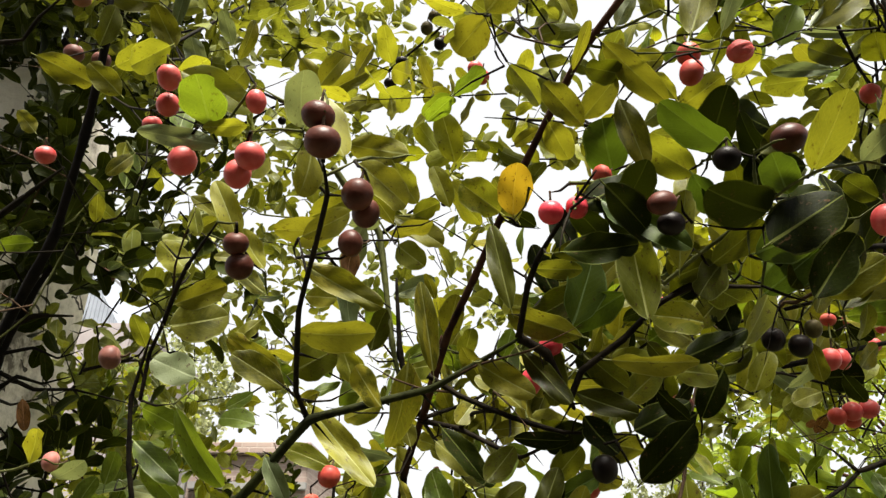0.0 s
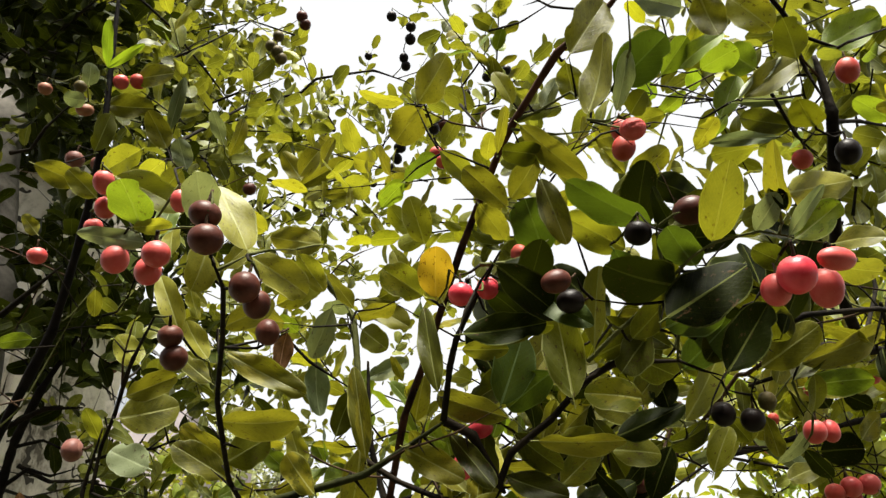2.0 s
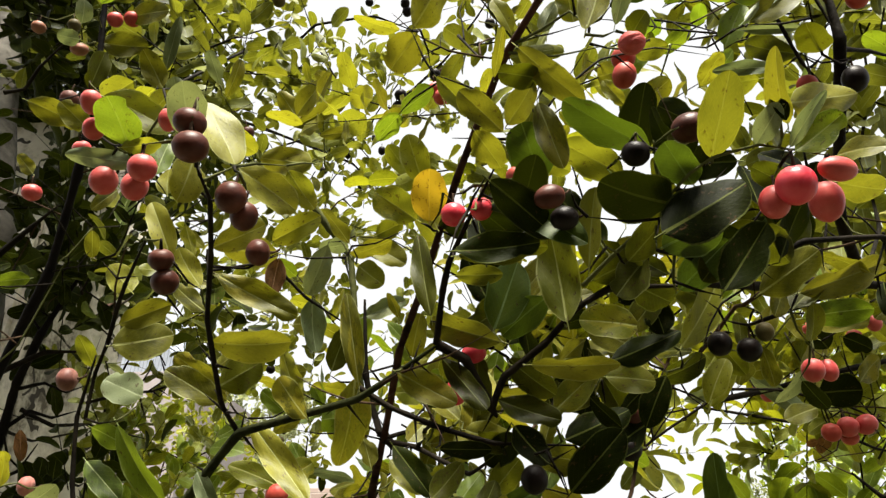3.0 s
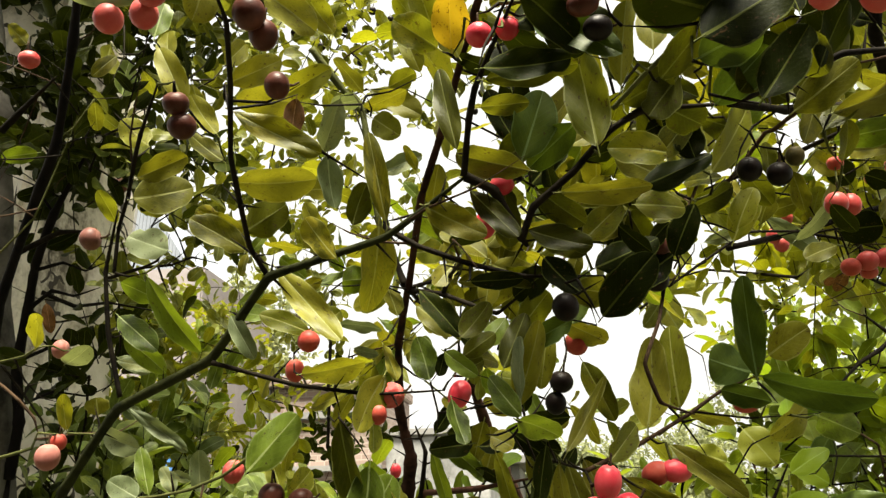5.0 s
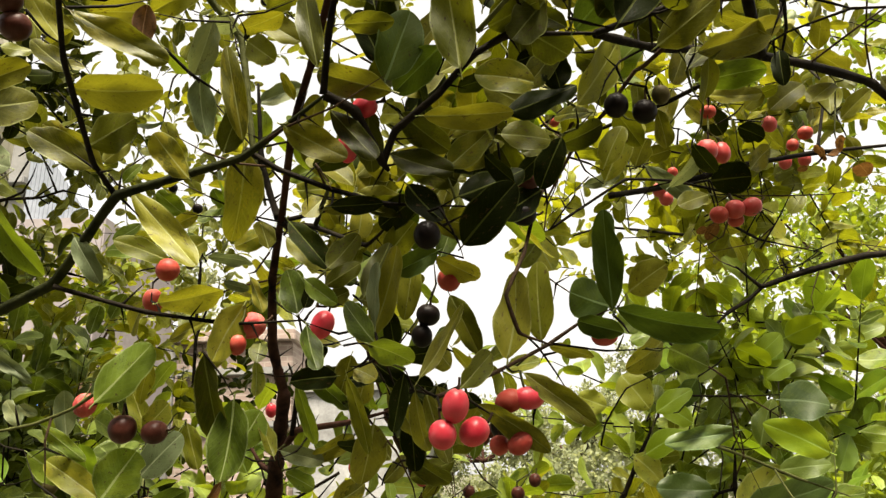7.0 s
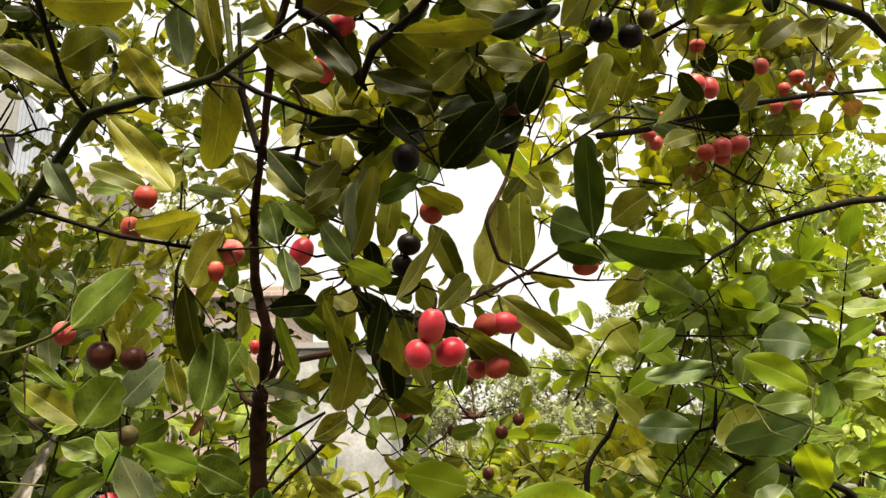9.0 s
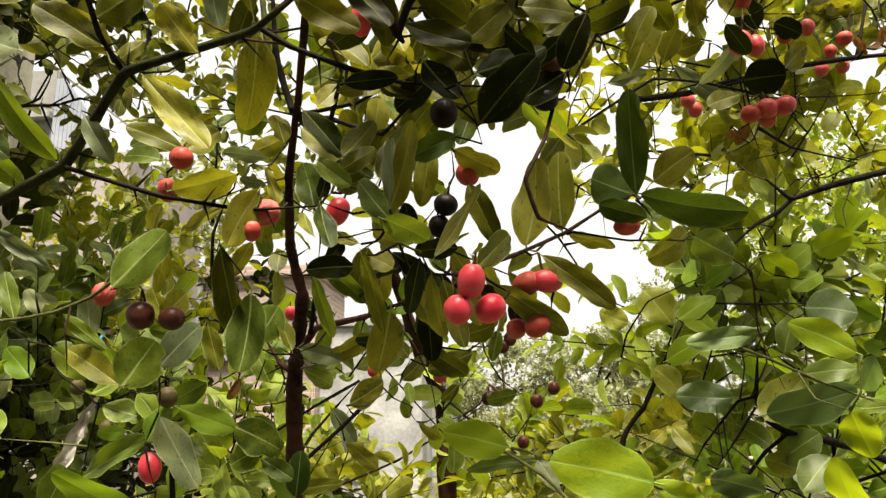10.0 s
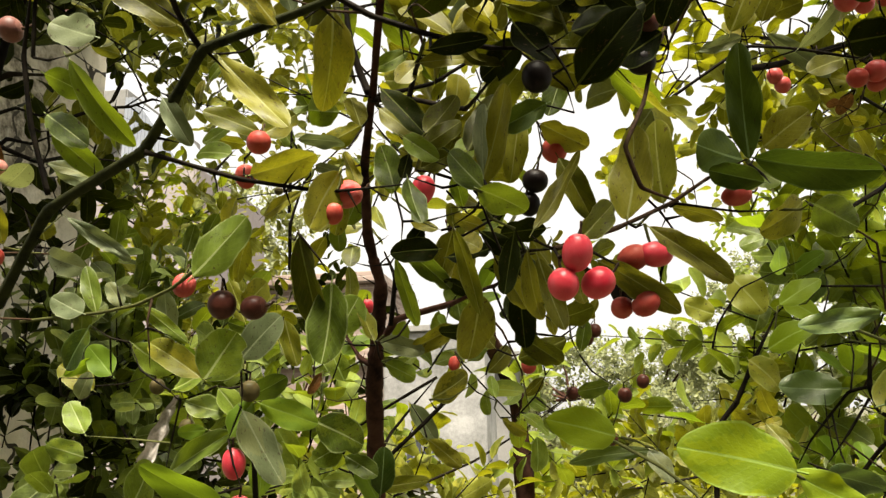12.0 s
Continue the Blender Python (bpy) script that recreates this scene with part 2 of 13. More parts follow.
FOLIAGE = {
    "c": leaf_material("shrub_foliage", (0.003, 0.005, 0.0008), (0.136, 0.150, 0.026), (0.27, 0.29, 0.018), island=True, through_part=0.20, rib=(0.20, 0.23, 0.10), shine=0.1, gloss=0.42),
    # darkened foliage copy: the shade of plant interiors is in its colour
    "k": leaf_material("shaded_small_foliage", (0.001, 0.002, 0.0002), (0.020, 0.027, 0.003), (0.03, 0.04, 0.002), island=True, through_part=0.14, rib=(0.05, 0.06, 0.015), shine=0.02),
    "y": leaf_material("light_foliage", (0.014, 0.020, 0.002), (0.165, 0.178, 0.028), (0.36, 0.38, 0.012), island=True, through_part=0.25, rib=(0.22, 0.23, 0.06), shine=0.1),
    "l": leaf_material("fresh_foliage", (0.008, 0.017, 0.0015), (0.150, 0.190, 0.030), (0.30, 0.39, 0.014), island=True, through_part=0.25, spots=-0.5, rib=(0.18, 0.25, 0.07), shine=0.12),
    "m": leaf_material("green_foliage", (0.002, 0.005, 0.0004), (0.125, 0.165, 0.036), (0.18, 0.25, 0.012), island=True, through_part=0.20, shine=0.14, gloss=0.42, spots=0.0, rib=(0.21, 0.25, 0.10)),
    # paled grey-green: distance haze is put into the leaf colour
    "f": leaf_material("haze_paled_foliage", (0.075, 0.085, 0.050), (0.20, 0.22, 0.13), (0.24, 0.27, 0.11), island=True, spots=-1.0, rib=(0.15, 0.18, 0.06), shine=0.1),
}
FRUIT = {
    "R": fruit_material("red_fruit_skin", (0.42, 0.017, 0.033), (0.50, 0.052, 0.066), (0.56, 0.17, 0.16), gloss=0.36, sss=0.16, shine=0.26),
    "K": fruit_material("coral_fruit_skin", (0.31, 0.030, 0.030), (0.40, 0.078, 0.066), (0.48, 0.18, 0.15), gloss=0.40, sss=0.15, shine=0.2),
    "P": fruit_material("faded_pink_fruit_skin", (0.20, 0.064, 0.052), (0.28, 0.115, 0.095), (0.38, 0.20, 0.16), gloss=0.5, sss=0.1, shine=0.12),
    "W": fruit_material("wrinkled_fruit_skin", (0.29, 0.030, 0.027), (0.38, 0.085, 0.070), (0.50, 0.20, 0.15), gloss=0.55, wrinkle=0.4),
    "O": fruit_material("orange_red_fruit_skin", (0.25, 0.026, 0.019), (0.34, 0.066, 0.045), (0.43, 0.15, 0.11), gloss=0.44, sss=0.15, shine=0.14),
    "M": fruit_material("maroon_fruit_skin", (0.028, 0.007, 0.004), (0.075, 0.023, 0.015), (0.13, 0.055, 0.036), gloss=0.40, sss=0.0, shine=0.12),
    "B": fruit_material("black_fruit_skin", (0.0035, 0.0022, 0.0018), (0.008, 0.0045, 0.0035), (0.02, 0.014, 0.011), gloss=0.42, sss=0.0, shine=0.10),
    "H": fruit_material("dusty_pink_fruit_skin", (0.075, 0.026, 0.020), (0.145, 0.056, 0.042), (0.26, 0.13, 0.10), gloss=0.5, sss=0.05),
    "T": fruit_material("tan_fruit_skin", (0.15, 0.058, 0.030), (0.20, 0.085, 0.046), (0.28, 0.15, 0.09), gloss=0.55),
    "N": fruit_material("brown_green_fruit_skin", (0.045, 0.038, 0.012), (0.085, 0.066, 0.026), (0.14, 0.11, 0.06), gloss=0.5, sss=0.03, shine=0.1),
}
BARK = {
    "gb": bark_material("grey_green_bark", (0.003, 0.004, 0.001), (0.026, 0.029, 0.008)),
    "db": bark_material("dark_twig_bark", (0.0018, 0.0014, 0.001), (0.014, 0.0105, 0.006)),
    "tr": bark_material("brown_trunk_bark", (0.004, 0.002, 0.0014), (0.066, 0.030, 0.020), 48.0),
    # backlight is put into the colour: bark darkened to near black
    "bk": bark_material("backlit_black_bark", (0.0018, 0.0016, 0.0016), (0.009, 0.007, 0.006), 50.0),
    "gt": bark_material("green_twig_bark", (0.030, 0.034, 0.009), (0.085, 0.088, 0.030)),
    "tg": bark_material("tan_twig_bark", (0.012, 0.007, 0.0045), (0.060, 0.036, 0.020)),
    "pt": bark_material("pale_tree_bark", (0.025, 0.023, 0.019), (0.15, 0.138, 0.118), 26.0),
}
CONCRETE = rough_material("stained_concrete", [(0.36, (0.10, 0.085, 0.062)), (0.42, (0.40, 0.36, 0.30)), (0.50, (0.66, 0.61, 0.53)), (0.64, (0.77, 0.72, 0.64))], 4.5, 38.0, stretch=(1, 1, 0.35), cracks=5.0)
def brick_material():
    """Weathered small bricks in paler mortar, in metres on upright walls."""
    m, n, l, p = material("pale_brick")
    co = n.new("ShaderNodeTexCoord").outputs["Object"]
    sep = n.new("ShaderNodeSeparateXYZ")
    l.new(co, sep.inputs[0])
    flat = n.new("ShaderNodeCombineXYZ")
    l.new(math_node(n, l, "ADD", sep.outputs["X"], sep.outputs["Y"]), flat.inputs[0])
    l.new(sep.outputs["Z"], flat.inputs[1])
    tex = n.new("ShaderNodeTexBrick")
    for key, v in (("Scale", 1.0), ("Brick Width", 0.24), ("Row Height", 0.085), ("Mortar Size", 0.011), ("Mortar Smooth", 0.2)):
        tex.inputs[key].default_value = v
    for key, v in (("Color1", (0.175, 0.122, 0.100)), ("Color2", (0.265, 0.198, 0.168)), ("Mortar", (0.29, 0.24, 0.21))):
        tex.inputs[key].default_value = (*v, 1)
    l.new(flat.outputs[0], tex.inputs["Vector"])
    stain = noise_node(n, l, 1.1, 5, co, 0.65)
    l.new(mix_node(n, l, math_node(n, l, "MULTIPLY_ADD", stain, 1.6, -0.6), tex.outputs["Color"], (0.275, 0.222, 0.197)), p.inputs["Base Color"])
    p.inputs["Roughness"].default_value = 0.9
    bump = n.new("ShaderNodeBump")
    bump.inputs["Strength"].default_value, bump.inputs["Distance"].default_value = 0.6, 0.01
    l.new(tex.outputs["Fac"], bump.inputs["Height"]), l.new(bump.outputs[0], p.inputs["Normal"])
    bump.invert = True
    return m


BRICK = brick_material()
PINK_PLASTER = rough_material("pinkish_plaster", [(0.35, (0.165, 0.142, 0.145)), (0.65, (0.255, 0.225, 0.226))], 0.9, 15.0)
PLASTER = rough_material("grey_plaster", [(0.35, (0.12, 0.118, 0.112)), (0.65, (0.21, 0.206, 0.198))], 0.8, 20.0)
PALE_PLASTER = rough_material("whitish_plaster", [(0.35, (0.11, 0.11, 0.105)), (0.5, (0.20, 0.20, 0.198)), (0.65, (0.31, 0.31, 0.305))], 1.6, 18.0)
TIN = rough_material("weathered_tin_sheet", [(0.35, (0.15, 0.168, 0.20)), (0.65, (0.225, 0.245, 0.285))], 1.2, 12.0, rough=0.6)
DARK_OPENING = rough_material("dark_window_room", [(0.35, (0.015, 0.018, 0.024)), (0.65, (0.03, 0.035, 0.045))], 1.0, 9.0)
BLUE = rough_material("blue_plastic_sheet", [(0.35, (0.05, 0.16, 0.50)), (0.65, (0.10, 0.26, 0.62))], 3.0, 20.0, rough=0.4)
EARTH = rough_material("bare_earth", [(0.35, (0.030, 0.026, 0.016)), (0.5, (0.05, 0.048, 0.024)), (0.65, (0.085, 0.085, 0.04))], 0.6, 8.0)
DRY = rough_material("dry_grey_leaf", [(0.35, (0.16, 0.145, 0.12)), (0.65, (0.38, 0.35, 0.31))], 20.0, 160.0)
# dark brick for the unseen wall that blocks sky light
BLOCKER_BRICK = rough_material("dark_blocker_brick", [(0.35, (0.035, 0.032, 0.022)), (0.65, (0.085, 0.075, 0.055))], 0.7, 12.0)
PINK = rough_material("pink_petal", [(0.35, (0.62, 0.30, 0.32)), (0.65, (0.75, 0.45, 0.46))], 20.0, 100.0)


# ---- builders ----
def thing(name, label, category, at=(0, 0, 0), group="", kind=""):
    ob = new(name)
    ob.location = at
    return tagged(ob, label, category, group, kind)


def attach(ob, parent):
    """Parents ob and keeps its own world place."""
    ob.parent = parent
    ob.matrix_parent_inverse = Matrix.Translation(parent.location).inverted() if parent.parent is None else Matrix.Identity(4)
    return ob


def part(name, data, mat, parent, label="", kind=""):
    if isinstance(data, bmesh.types.BMesh):
        me = bpy.data.meshes.new(name)
        data.to_mesh(me)
        data.free()
    else:
        me = data
    if mat is not None and not me.materials:
        me.materials.append(mat)
    ob = new(name, me)
    return tagged(attach(ob, parent), label, "", "", kind)


def smooth(me):
    me.polygons.foreach_set("use_smooth", [True] * len(me.polygons))
    return me


def leaf_template(rows, cols, curl, fold, twist, ripple, wide, point):
    """Blade of length 1 along y and width 1 along x: vertices, quads and uv."""
    verts, uvs, edges, quads = [], [], [], []
    for i in range(rows + 1):
        s = 0.5 - 0.5 * math.cos(math.pi * i / rows)
        half = 0.5 * max(0.0, 1 - abs(2 * s ** wide - 1) ** 2.45) ** 0.53 * (1 - point * s ** 5)
        half *= min(1.0, 0.72 + 1.6 * s) * (1 + 0.035 * math.sin(11 * s + 40 * fold) + 0.02 * math.sin(23 * s + 60 * curl))
        if i == 0:
            half = 0.02
        if i == rows:
            half = 0.03
        for j in range(cols + 1):
            u = 2 * j / cols - 1
            x, z = u * half, fold * abs(u) * half + curl * 4 * s * (1 - s)
            z += ripple * math.sin(9 * s + 2.5 * u) * abs(u) * half
            a = twist * (s - 0.3)
            verts.append((x * math.cos(a) - z * math.sin(a) * 0.4, s, z + x * math.sin(a)))
            uvs.append((0.5 + u * half, s))
            edges.append((abs(u), s))
    for i in range(rows):
        for j in range(cols):
            k = i * (cols + 1) + j
            quads.append((k, k + 1, k + cols + 2, k + cols + 1))
    return verts, quads, uvs, edges


def leaf_mesh(name, mat, *shape):
    shape, bites = shape[:6], shape[6:]
    verts, quads, uvs, edges = leaf_template(18, 6, *shape)
    for row, side, deep in bites:    # notch eaten out of the margin
        for k, share in ((row, 1.0), (row + 1, 0.6), (row - 1, 0.35)):
            for c in (1, 2):
                i = k * 7 + 3 + side * (c + 1)
                x, y, z = verts[i]
                verts[i] = (x * (1 - deep * share * c / 2), y, z)
                uvs[i] = (0.5 + (uvs[i][0] - 0.5) * (1 - deep * share * c / 2), uvs[i][1])
    n0 = len(verts)
    for y in (-0.10, 0.03):          # leaf stalk
        for k in range(3):
            a = k * 2.094
            verts.append((0.022 * math.cos(a), y, 0.010 * math.sin(a) - 0.004))
            uvs.append((0.5, 0.02))
            edges.append((0.0, 0.02))
    quads += [(n0 + k, n0 + (k + 1) % 3, n0 + 3 + (k + 1) % 3, n0 + 3 + k) for k in range(3)]
    me = bpy.data.meshes.new(name)
    me.from_pydata(verts, [], quads)
    layer = me.uv_layers.new(name="UVMap")
    for loop in me.loops:
        layer.data[loop.index].uv = uvs[loop.vertex_index]
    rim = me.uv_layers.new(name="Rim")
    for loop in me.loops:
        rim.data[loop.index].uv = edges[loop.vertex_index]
    me.materials.append(mat)
    smooth(me)
    crease = me.attributes.new("sharp_edge", "BOOLEAN", "EDGE")
    for e in me.edges:
        a, b = e.vertices
        crease.data[e.index].value = a < n0 and b < n0 and a % 7 == 3 and b % 7 == 3
    return me


SHAPES = ((0.03, 0.05, 0.08, 0.06, 1.05, 0.05), (-0.05, 0.08, -0.16, 0.09, 1.12, 0.0, (12, 1, 0.3)), (0.06, 0.11, 0.12, 0.05, 1.0, 0.10),
          (-0.03, -0.05, 0.20, 0.10, 1.08, 0.0), (0.02, 0.12, -0.10, 0.07, 1.15, 0.0, (7, -1, 0.22), (14, 1, 0.25)), (-0.07, 0.07, 0.14, 0.08, 1.0, 0.06))
BROAD_SHAPES = ((0.05, 0.05, 0.10, 0.10, 0.92, 0.22), (-0.07, 0.08, -0.18, 0.14, 0.88, 0.15), (0.09, 0.04, 0.16, 0.08, 0.95, 0.28))
LEAF_MESH = {key: [leaf_mesh("leaf", mat, *s) for s in SHAPES] for key, mat in LEAF.items()}
BROAD_MESH = {key: [leaf_mesh("leaf", mat, *s) for s in BROAD_SHAPES] for key, mat in BROAD.items()}
leaf_count = [0]


def leaf(plant, base, tip, width, normal, key):
    """One leaf from the foot of its blade to its tip, its face turned to normal."""
    b, t = Vector(base), Vector(tip)
    y = t - b
    size = y.length
    y.normalize()
    z = Vector(normal)
    z = (z - y * z.dot(y)).normalized()
    x = y.cross(z)
    leaf_count[0] += 1
    meshes = BROAD_MESH[key] if plant.name.startswith("broadleaf") else LEAF_MESH[key]
    ob = new("leaf", meshes[leaf_count[0] * 7 % len(meshes)])
    ob.matrix_basis = Matrix(((x.x * width, y.x * size, z.x * size, b.x), (x.y * width, y.y * size, z.y * size, b.y), (x.z * width, y.z * size, z.z * size, b.z), (0, 0, 0, 1)))
    return attach(ob, plant)


def fruit_mesh(name, mat, ridges):
    """Oval berry of width and height 1 round its middle, stalk end up."""
    bm = bmesh.new()
    rings, sides = (12, 18) if ridges < 0.5 else (20, 44)
    rows = []
    for i in range(1, rings):
        a = math.pi * i / rings
        r, z = 0.5 * math.sin(a) ** 0.92, 0.5 * math.cos(a)
        r *= 1 + 0.05 * z
        row = []
        for k in range(sides):
            f = 2 * math.pi * k / sides
            q = r * (1 + ridges * (0.035 * math.sin(7 * f + 3 * z) + 0.03 * math.sin(13 * f - 5 * z + 2 * math.sin(6 * z))) + 0.015 * math.sin(2 * f + 1))
            row.append(bm.verts.new((q * math.cos(f), q * math.sin(f), z)))
        rows.append(row)
    top, end = bm.verts.new((0, 0, 0.46)), bm.verts.new((0, 0, -0.515))
    for a, b in zip(rows, rows[1:]):
        for k in range(sides):
            bm.faces.new((a[k], b[k], b[(k + 1) % sides], a[(k + 1) % sides]))
    for k in range(sides):
        bm.faces.new((top, rows[0][k], rows[0][(k + 1) % sides]))
        bm.faces.new((end, rows[-1][(k + 1) % sides], rows[-1][k]))
    me = bpy.data.meshes.new(name)
    bm.to_mesh(me)
    bm.free()
    me.materials.append(mat)
    return smooth(me)


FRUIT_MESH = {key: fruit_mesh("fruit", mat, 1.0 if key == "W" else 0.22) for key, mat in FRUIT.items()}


def tube(points, radii, sides=7, lumps=0.0, step=6, bend=0.22):
    """Verts and faces of a round stem along a smooth line through the points."""
    pts = [Vector(p) for p in points]
    line, rad = [], []
    ext = [2 * pts[0] - pts[1]] + pts + [2 * pts[-1] - pts[-2]]
    for i in range(len(pts) - 1):
        p0, p1, p2, p3 = ext[i:i + 4]
        for k in range(step):
            s = k / step
            m1, m2 = (p2 - p0) * bend, (p3 - p1) * bend
            line.append((2 * s ** 3 - 3 * s * s + 1) * p1 + (s ** 3 - 2 * s * s + s) * m1 + (3 * s * s - 2 * s ** 3) * p2 + (s ** 3 - s * s) * m2)
            rad.append(radii[i] * (1 - s) + radii[i + 1] * s)
    line.append(pts[-1]), rad.append(radii[-1])
    verts, faces = [], []
    side = Vector((0.3, 1, 0.2))
    for i, p in enumerate(line):
        d = (line[min(i + 1, len(line) - 1)] - line[max(i - 1, 0)]).normalized()
        side = (side - d * side.dot(d)).normalized()
        other = d.cross(side)
        r = rad[i] * (1 + lumps * (noise.noise(p * 60) + (0.5 if i % step == 0 else 0)))
        for k in range(sides):
            a = 2 * math.pi * k / sides
            verts.append(p + r * (math.cos(a) * side + math.sin(a) * other))
    for i in range(len(line) - 1):
        for k in range(sides):
            a, b = i * sides + k, i * sides + (k + 1) % sides
            faces.append((a, b, b + sides, a + sides))
    faces.append(tuple(range(sides - 1, -1, -1)))
    faces.append(tuple(range(len(verts) - sides, len(verts))))
    return verts, faces, line


def mesh_of(name, verts, faces, mat):
    me = bpy.data.meshes.new(name)
    me.from_pydata([tuple(v) for v in verts], [], faces)
    me.materials.append(mat)
    return smooth(me)


thorn_verts = [(0.06 * math.cos(k * 1.257), 0.06 * math.sin(k * 1.257), 0.0) for k in range(5)] + [(0.035 * math.cos(k * 1.257), 0.035 * math.sin(k * 1.257), 0.45) for k in range(5)] + [(0.03, 0, 1.0)]
THORN = mesh_of("thorn", thorn_verts, [(k, (k + 1) % 5, 5 + (k + 1) % 5, 5 + k) for k in range(5)] + [(5 + k, 5 + (k + 1) % 5, 10) for k in range(5)], BARK["db"])


def stem(plant, key, w0, w1, *points, thorns=0, name="branch"):
    """A branch that thins from w0 to w1 metres across; thorns stand in pairs at its nodes."""
    n = len(points) - 1
    radii = [0.5 * (w0 + (w1 - w0) * i / n) for i in range(n + 1)]
    radii[-1] *= 0.35
    verts, faces, line = tube(points, radii, 10 if w0 > 0.006 else (6 if w0 > 0.003 else 5), 0.26 if name == "trunk" or w0 > 0.014 else 0.22, 6 if w0 > 0.003 else 3, 0.12)
    ob = part(name, mesh_of(name, verts, faces, BARK[key]), None, plant)
    if thorns:
        rng = random.Random(round(1000 * (points[0][0] + points[-1][2])))
        for i in range(4, len(line) - 2, 5):
            d = (line[i + 1] - line[i]).normalized()
            across = d.cross(Vector((rng.uniform(-0.4, 0.4), 1, rng.uniform(-0.4, 0.4)))).normalized()
            for sign in (-1, 1):
                if rng.random() < 0.25:
                    continue
                size = rng.uniform(0.012, 0.028)
                q = (across * sign + d * 0.5).to_track_quat("Z", "Y")
                th = new("thorn", THORN)
                th.parent = ob
                th.matrix_parent_inverse = ob.matrix_basis.inverted()
                th.matrix_basis = Matrix.LocRotScale(line[i], q, (size * 0.9, size * 0.9, size))
    return ob


def fruit(plant, at, width, height, axis, key):
    """A berry hung by a short stalk; axis points to the stalk's end."""
    q = Vector(axis).to_track_quat("Z", "Y")
    ob = new("fruit", FRUIT_MESH[key])
    ob.matrix_basis = Matrix.LocRotScale(Vector(at), q, (width, width, height))
    attach(ob, plant)
    up = Vector(axis).normalized()
    p0 = Vector(at) + up * height * 0.42
    p1 = p0 + up * width * 0.22
    p2 = p1 + (up + Vector((0, 0.3, 0.9))) * width * 0.16
    verts, faces, _ = tube((p0, p1, p2), (width * 0.07, width * 0.045, width * 0.05), 5, 0, 3)
    st = new("fruit_stalk", mesh_of("fruit_stalk", verts, faces, BARK["tg"]))
    st.parent = ob
    st.matrix_parent_inverse = (Matrix.Translation(plant.location) @ Matrix.Translation(plant.location).inverted() @ ob.matrix_basis).inverted()
    return ob


def joined_leaves(name, frames, mat, shape=(0.05, 0.16, 0.12, 0.05, 1.08, 0.0), rows=7, cols=2):
    """One mesh of many leaves; frames: array of n x 4 x 3 (x times width, y times length, z times length, foot)."""
    verts, quads, uvs, edges = leaf_template(rows, cols, *shape)
    v, q, uv, rim_uv = np.array(verts), np.array(quads), np.array(uvs), np.array(edges)
    f = np.asarray(frames)
    n = len(f)
    co = f[:, None, 3, :] + v[None, :, 0:1] * f[:, None, 0, :] + v[None, :, 1:2] * f[:, None, 1, :] + v[None, :, 2:3] * f[:, None, 2, :]
    idx = q[None] + (np.arange(n) * len(v))[:, None, None]
    me = bpy.data.meshes.new(name)
    me.from_pydata(co.reshape(-1, 3), [], idx.reshape(-1, 4).tolist())
    layer = me.uv_layers.new(name="UVMap")
    layer.data.foreach_set("uv", np.tile(uv[q.reshape(-1)], (n, 1)).reshape(-1))
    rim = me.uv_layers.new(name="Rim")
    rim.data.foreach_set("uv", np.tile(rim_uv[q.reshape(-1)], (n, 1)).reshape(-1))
    me.materials.append(mat)
    return smooth(me)


def unit(v):
    return v / np.linalg.norm(v)


def leafy_twigs(centre, radius, twigs, size, rng, droop=0.0, per=(4, 8), wide=(0.46, 0.66), twig_verts=None, twig_faces=None):
    """Leaves in pairs along short twigs that start inside an uneven ball-shaped clump."""
    out = []
    c, r = np.array(centre), np.array(radius)
    for _ in range(twigs):
        d = unit(rng.normal(size=3))
        p = c + r * d * rng.uniform(0.15, 1.0) ** 0.6
        way = unit(rng.normal(size=3) * 0.8 + d * 0.7 + np.array((0, 0, 0.45 - droop)))
        k = int(rng.integers(*per))
        gap = size * rng.uniform(0.38, 0.6)
        twist = rng.uniform(0, 3.1)
        start = p.copy()
        for i in range(k):
            side0 = unit(np.cross(way, (0.2, 0.3, 1.0)))
            side1 = np.cross(way, side0)
            a = twist + i * 1.57
            for sign in (1, -1):
                if rng.random() < 0.12:
                    continue
                side = sign * (math.cos(a) * side0 + math.sin(a) * side1)
                y = unit(side * 0.9 + way * rng.uniform(0.3, 0.9) + rng.normal(size=3) * 0.15)
                z = unit(np.cross(np.cross(y, way + rng.normal(size=3) * 0.35), y))
                if rng.random() < 0.65 and z[2] < 0:
                    z = -z
                x = np.cross(y, z)
                ln = size * rng.uniform(0.6, 1.15) * (0.75 + 0.25 * math.sin(math.pi * (i + 0.6) / k))
                out.append((x * ln * rng.uniform(*wide), y * ln, z * ln, p + side * 0.002))
            p = p + way * gap
            way = unit(way + rng.normal(size=3) * 0.13)
        y = unit(way + rng.normal(size=3) * 0.2)
        z = unit(np.cross(np.cross(y, (0.1, 0.2, 1.0)), y))
        out.append((np.cross(y, z) * size * 0.45, y * size * 0.9, z * size * 0.9, p))
        if twig_verts is not None:
            tv, tf, _ = tube((start - (p - start) * 0.12, start, (start + p) / 2, p), (size * 0.026, size * 0.026, size * 0.02, size * 0.01), 4, 0, 1)
            base = len(twig_verts)
            twig_verts.extend(tuple(v) for v in tv)
            twig_faces.extend(tuple(i + base for i in f) for f in tf)
    return out


def clump(clumps, centre, radius, twigs, size, key):
    clumps.append((centre, radius, twigs, size, key))


SINGLE = {"c": "gmy", "k": "d", "y": "yyg", "l": "lm", "m": "mmp"}


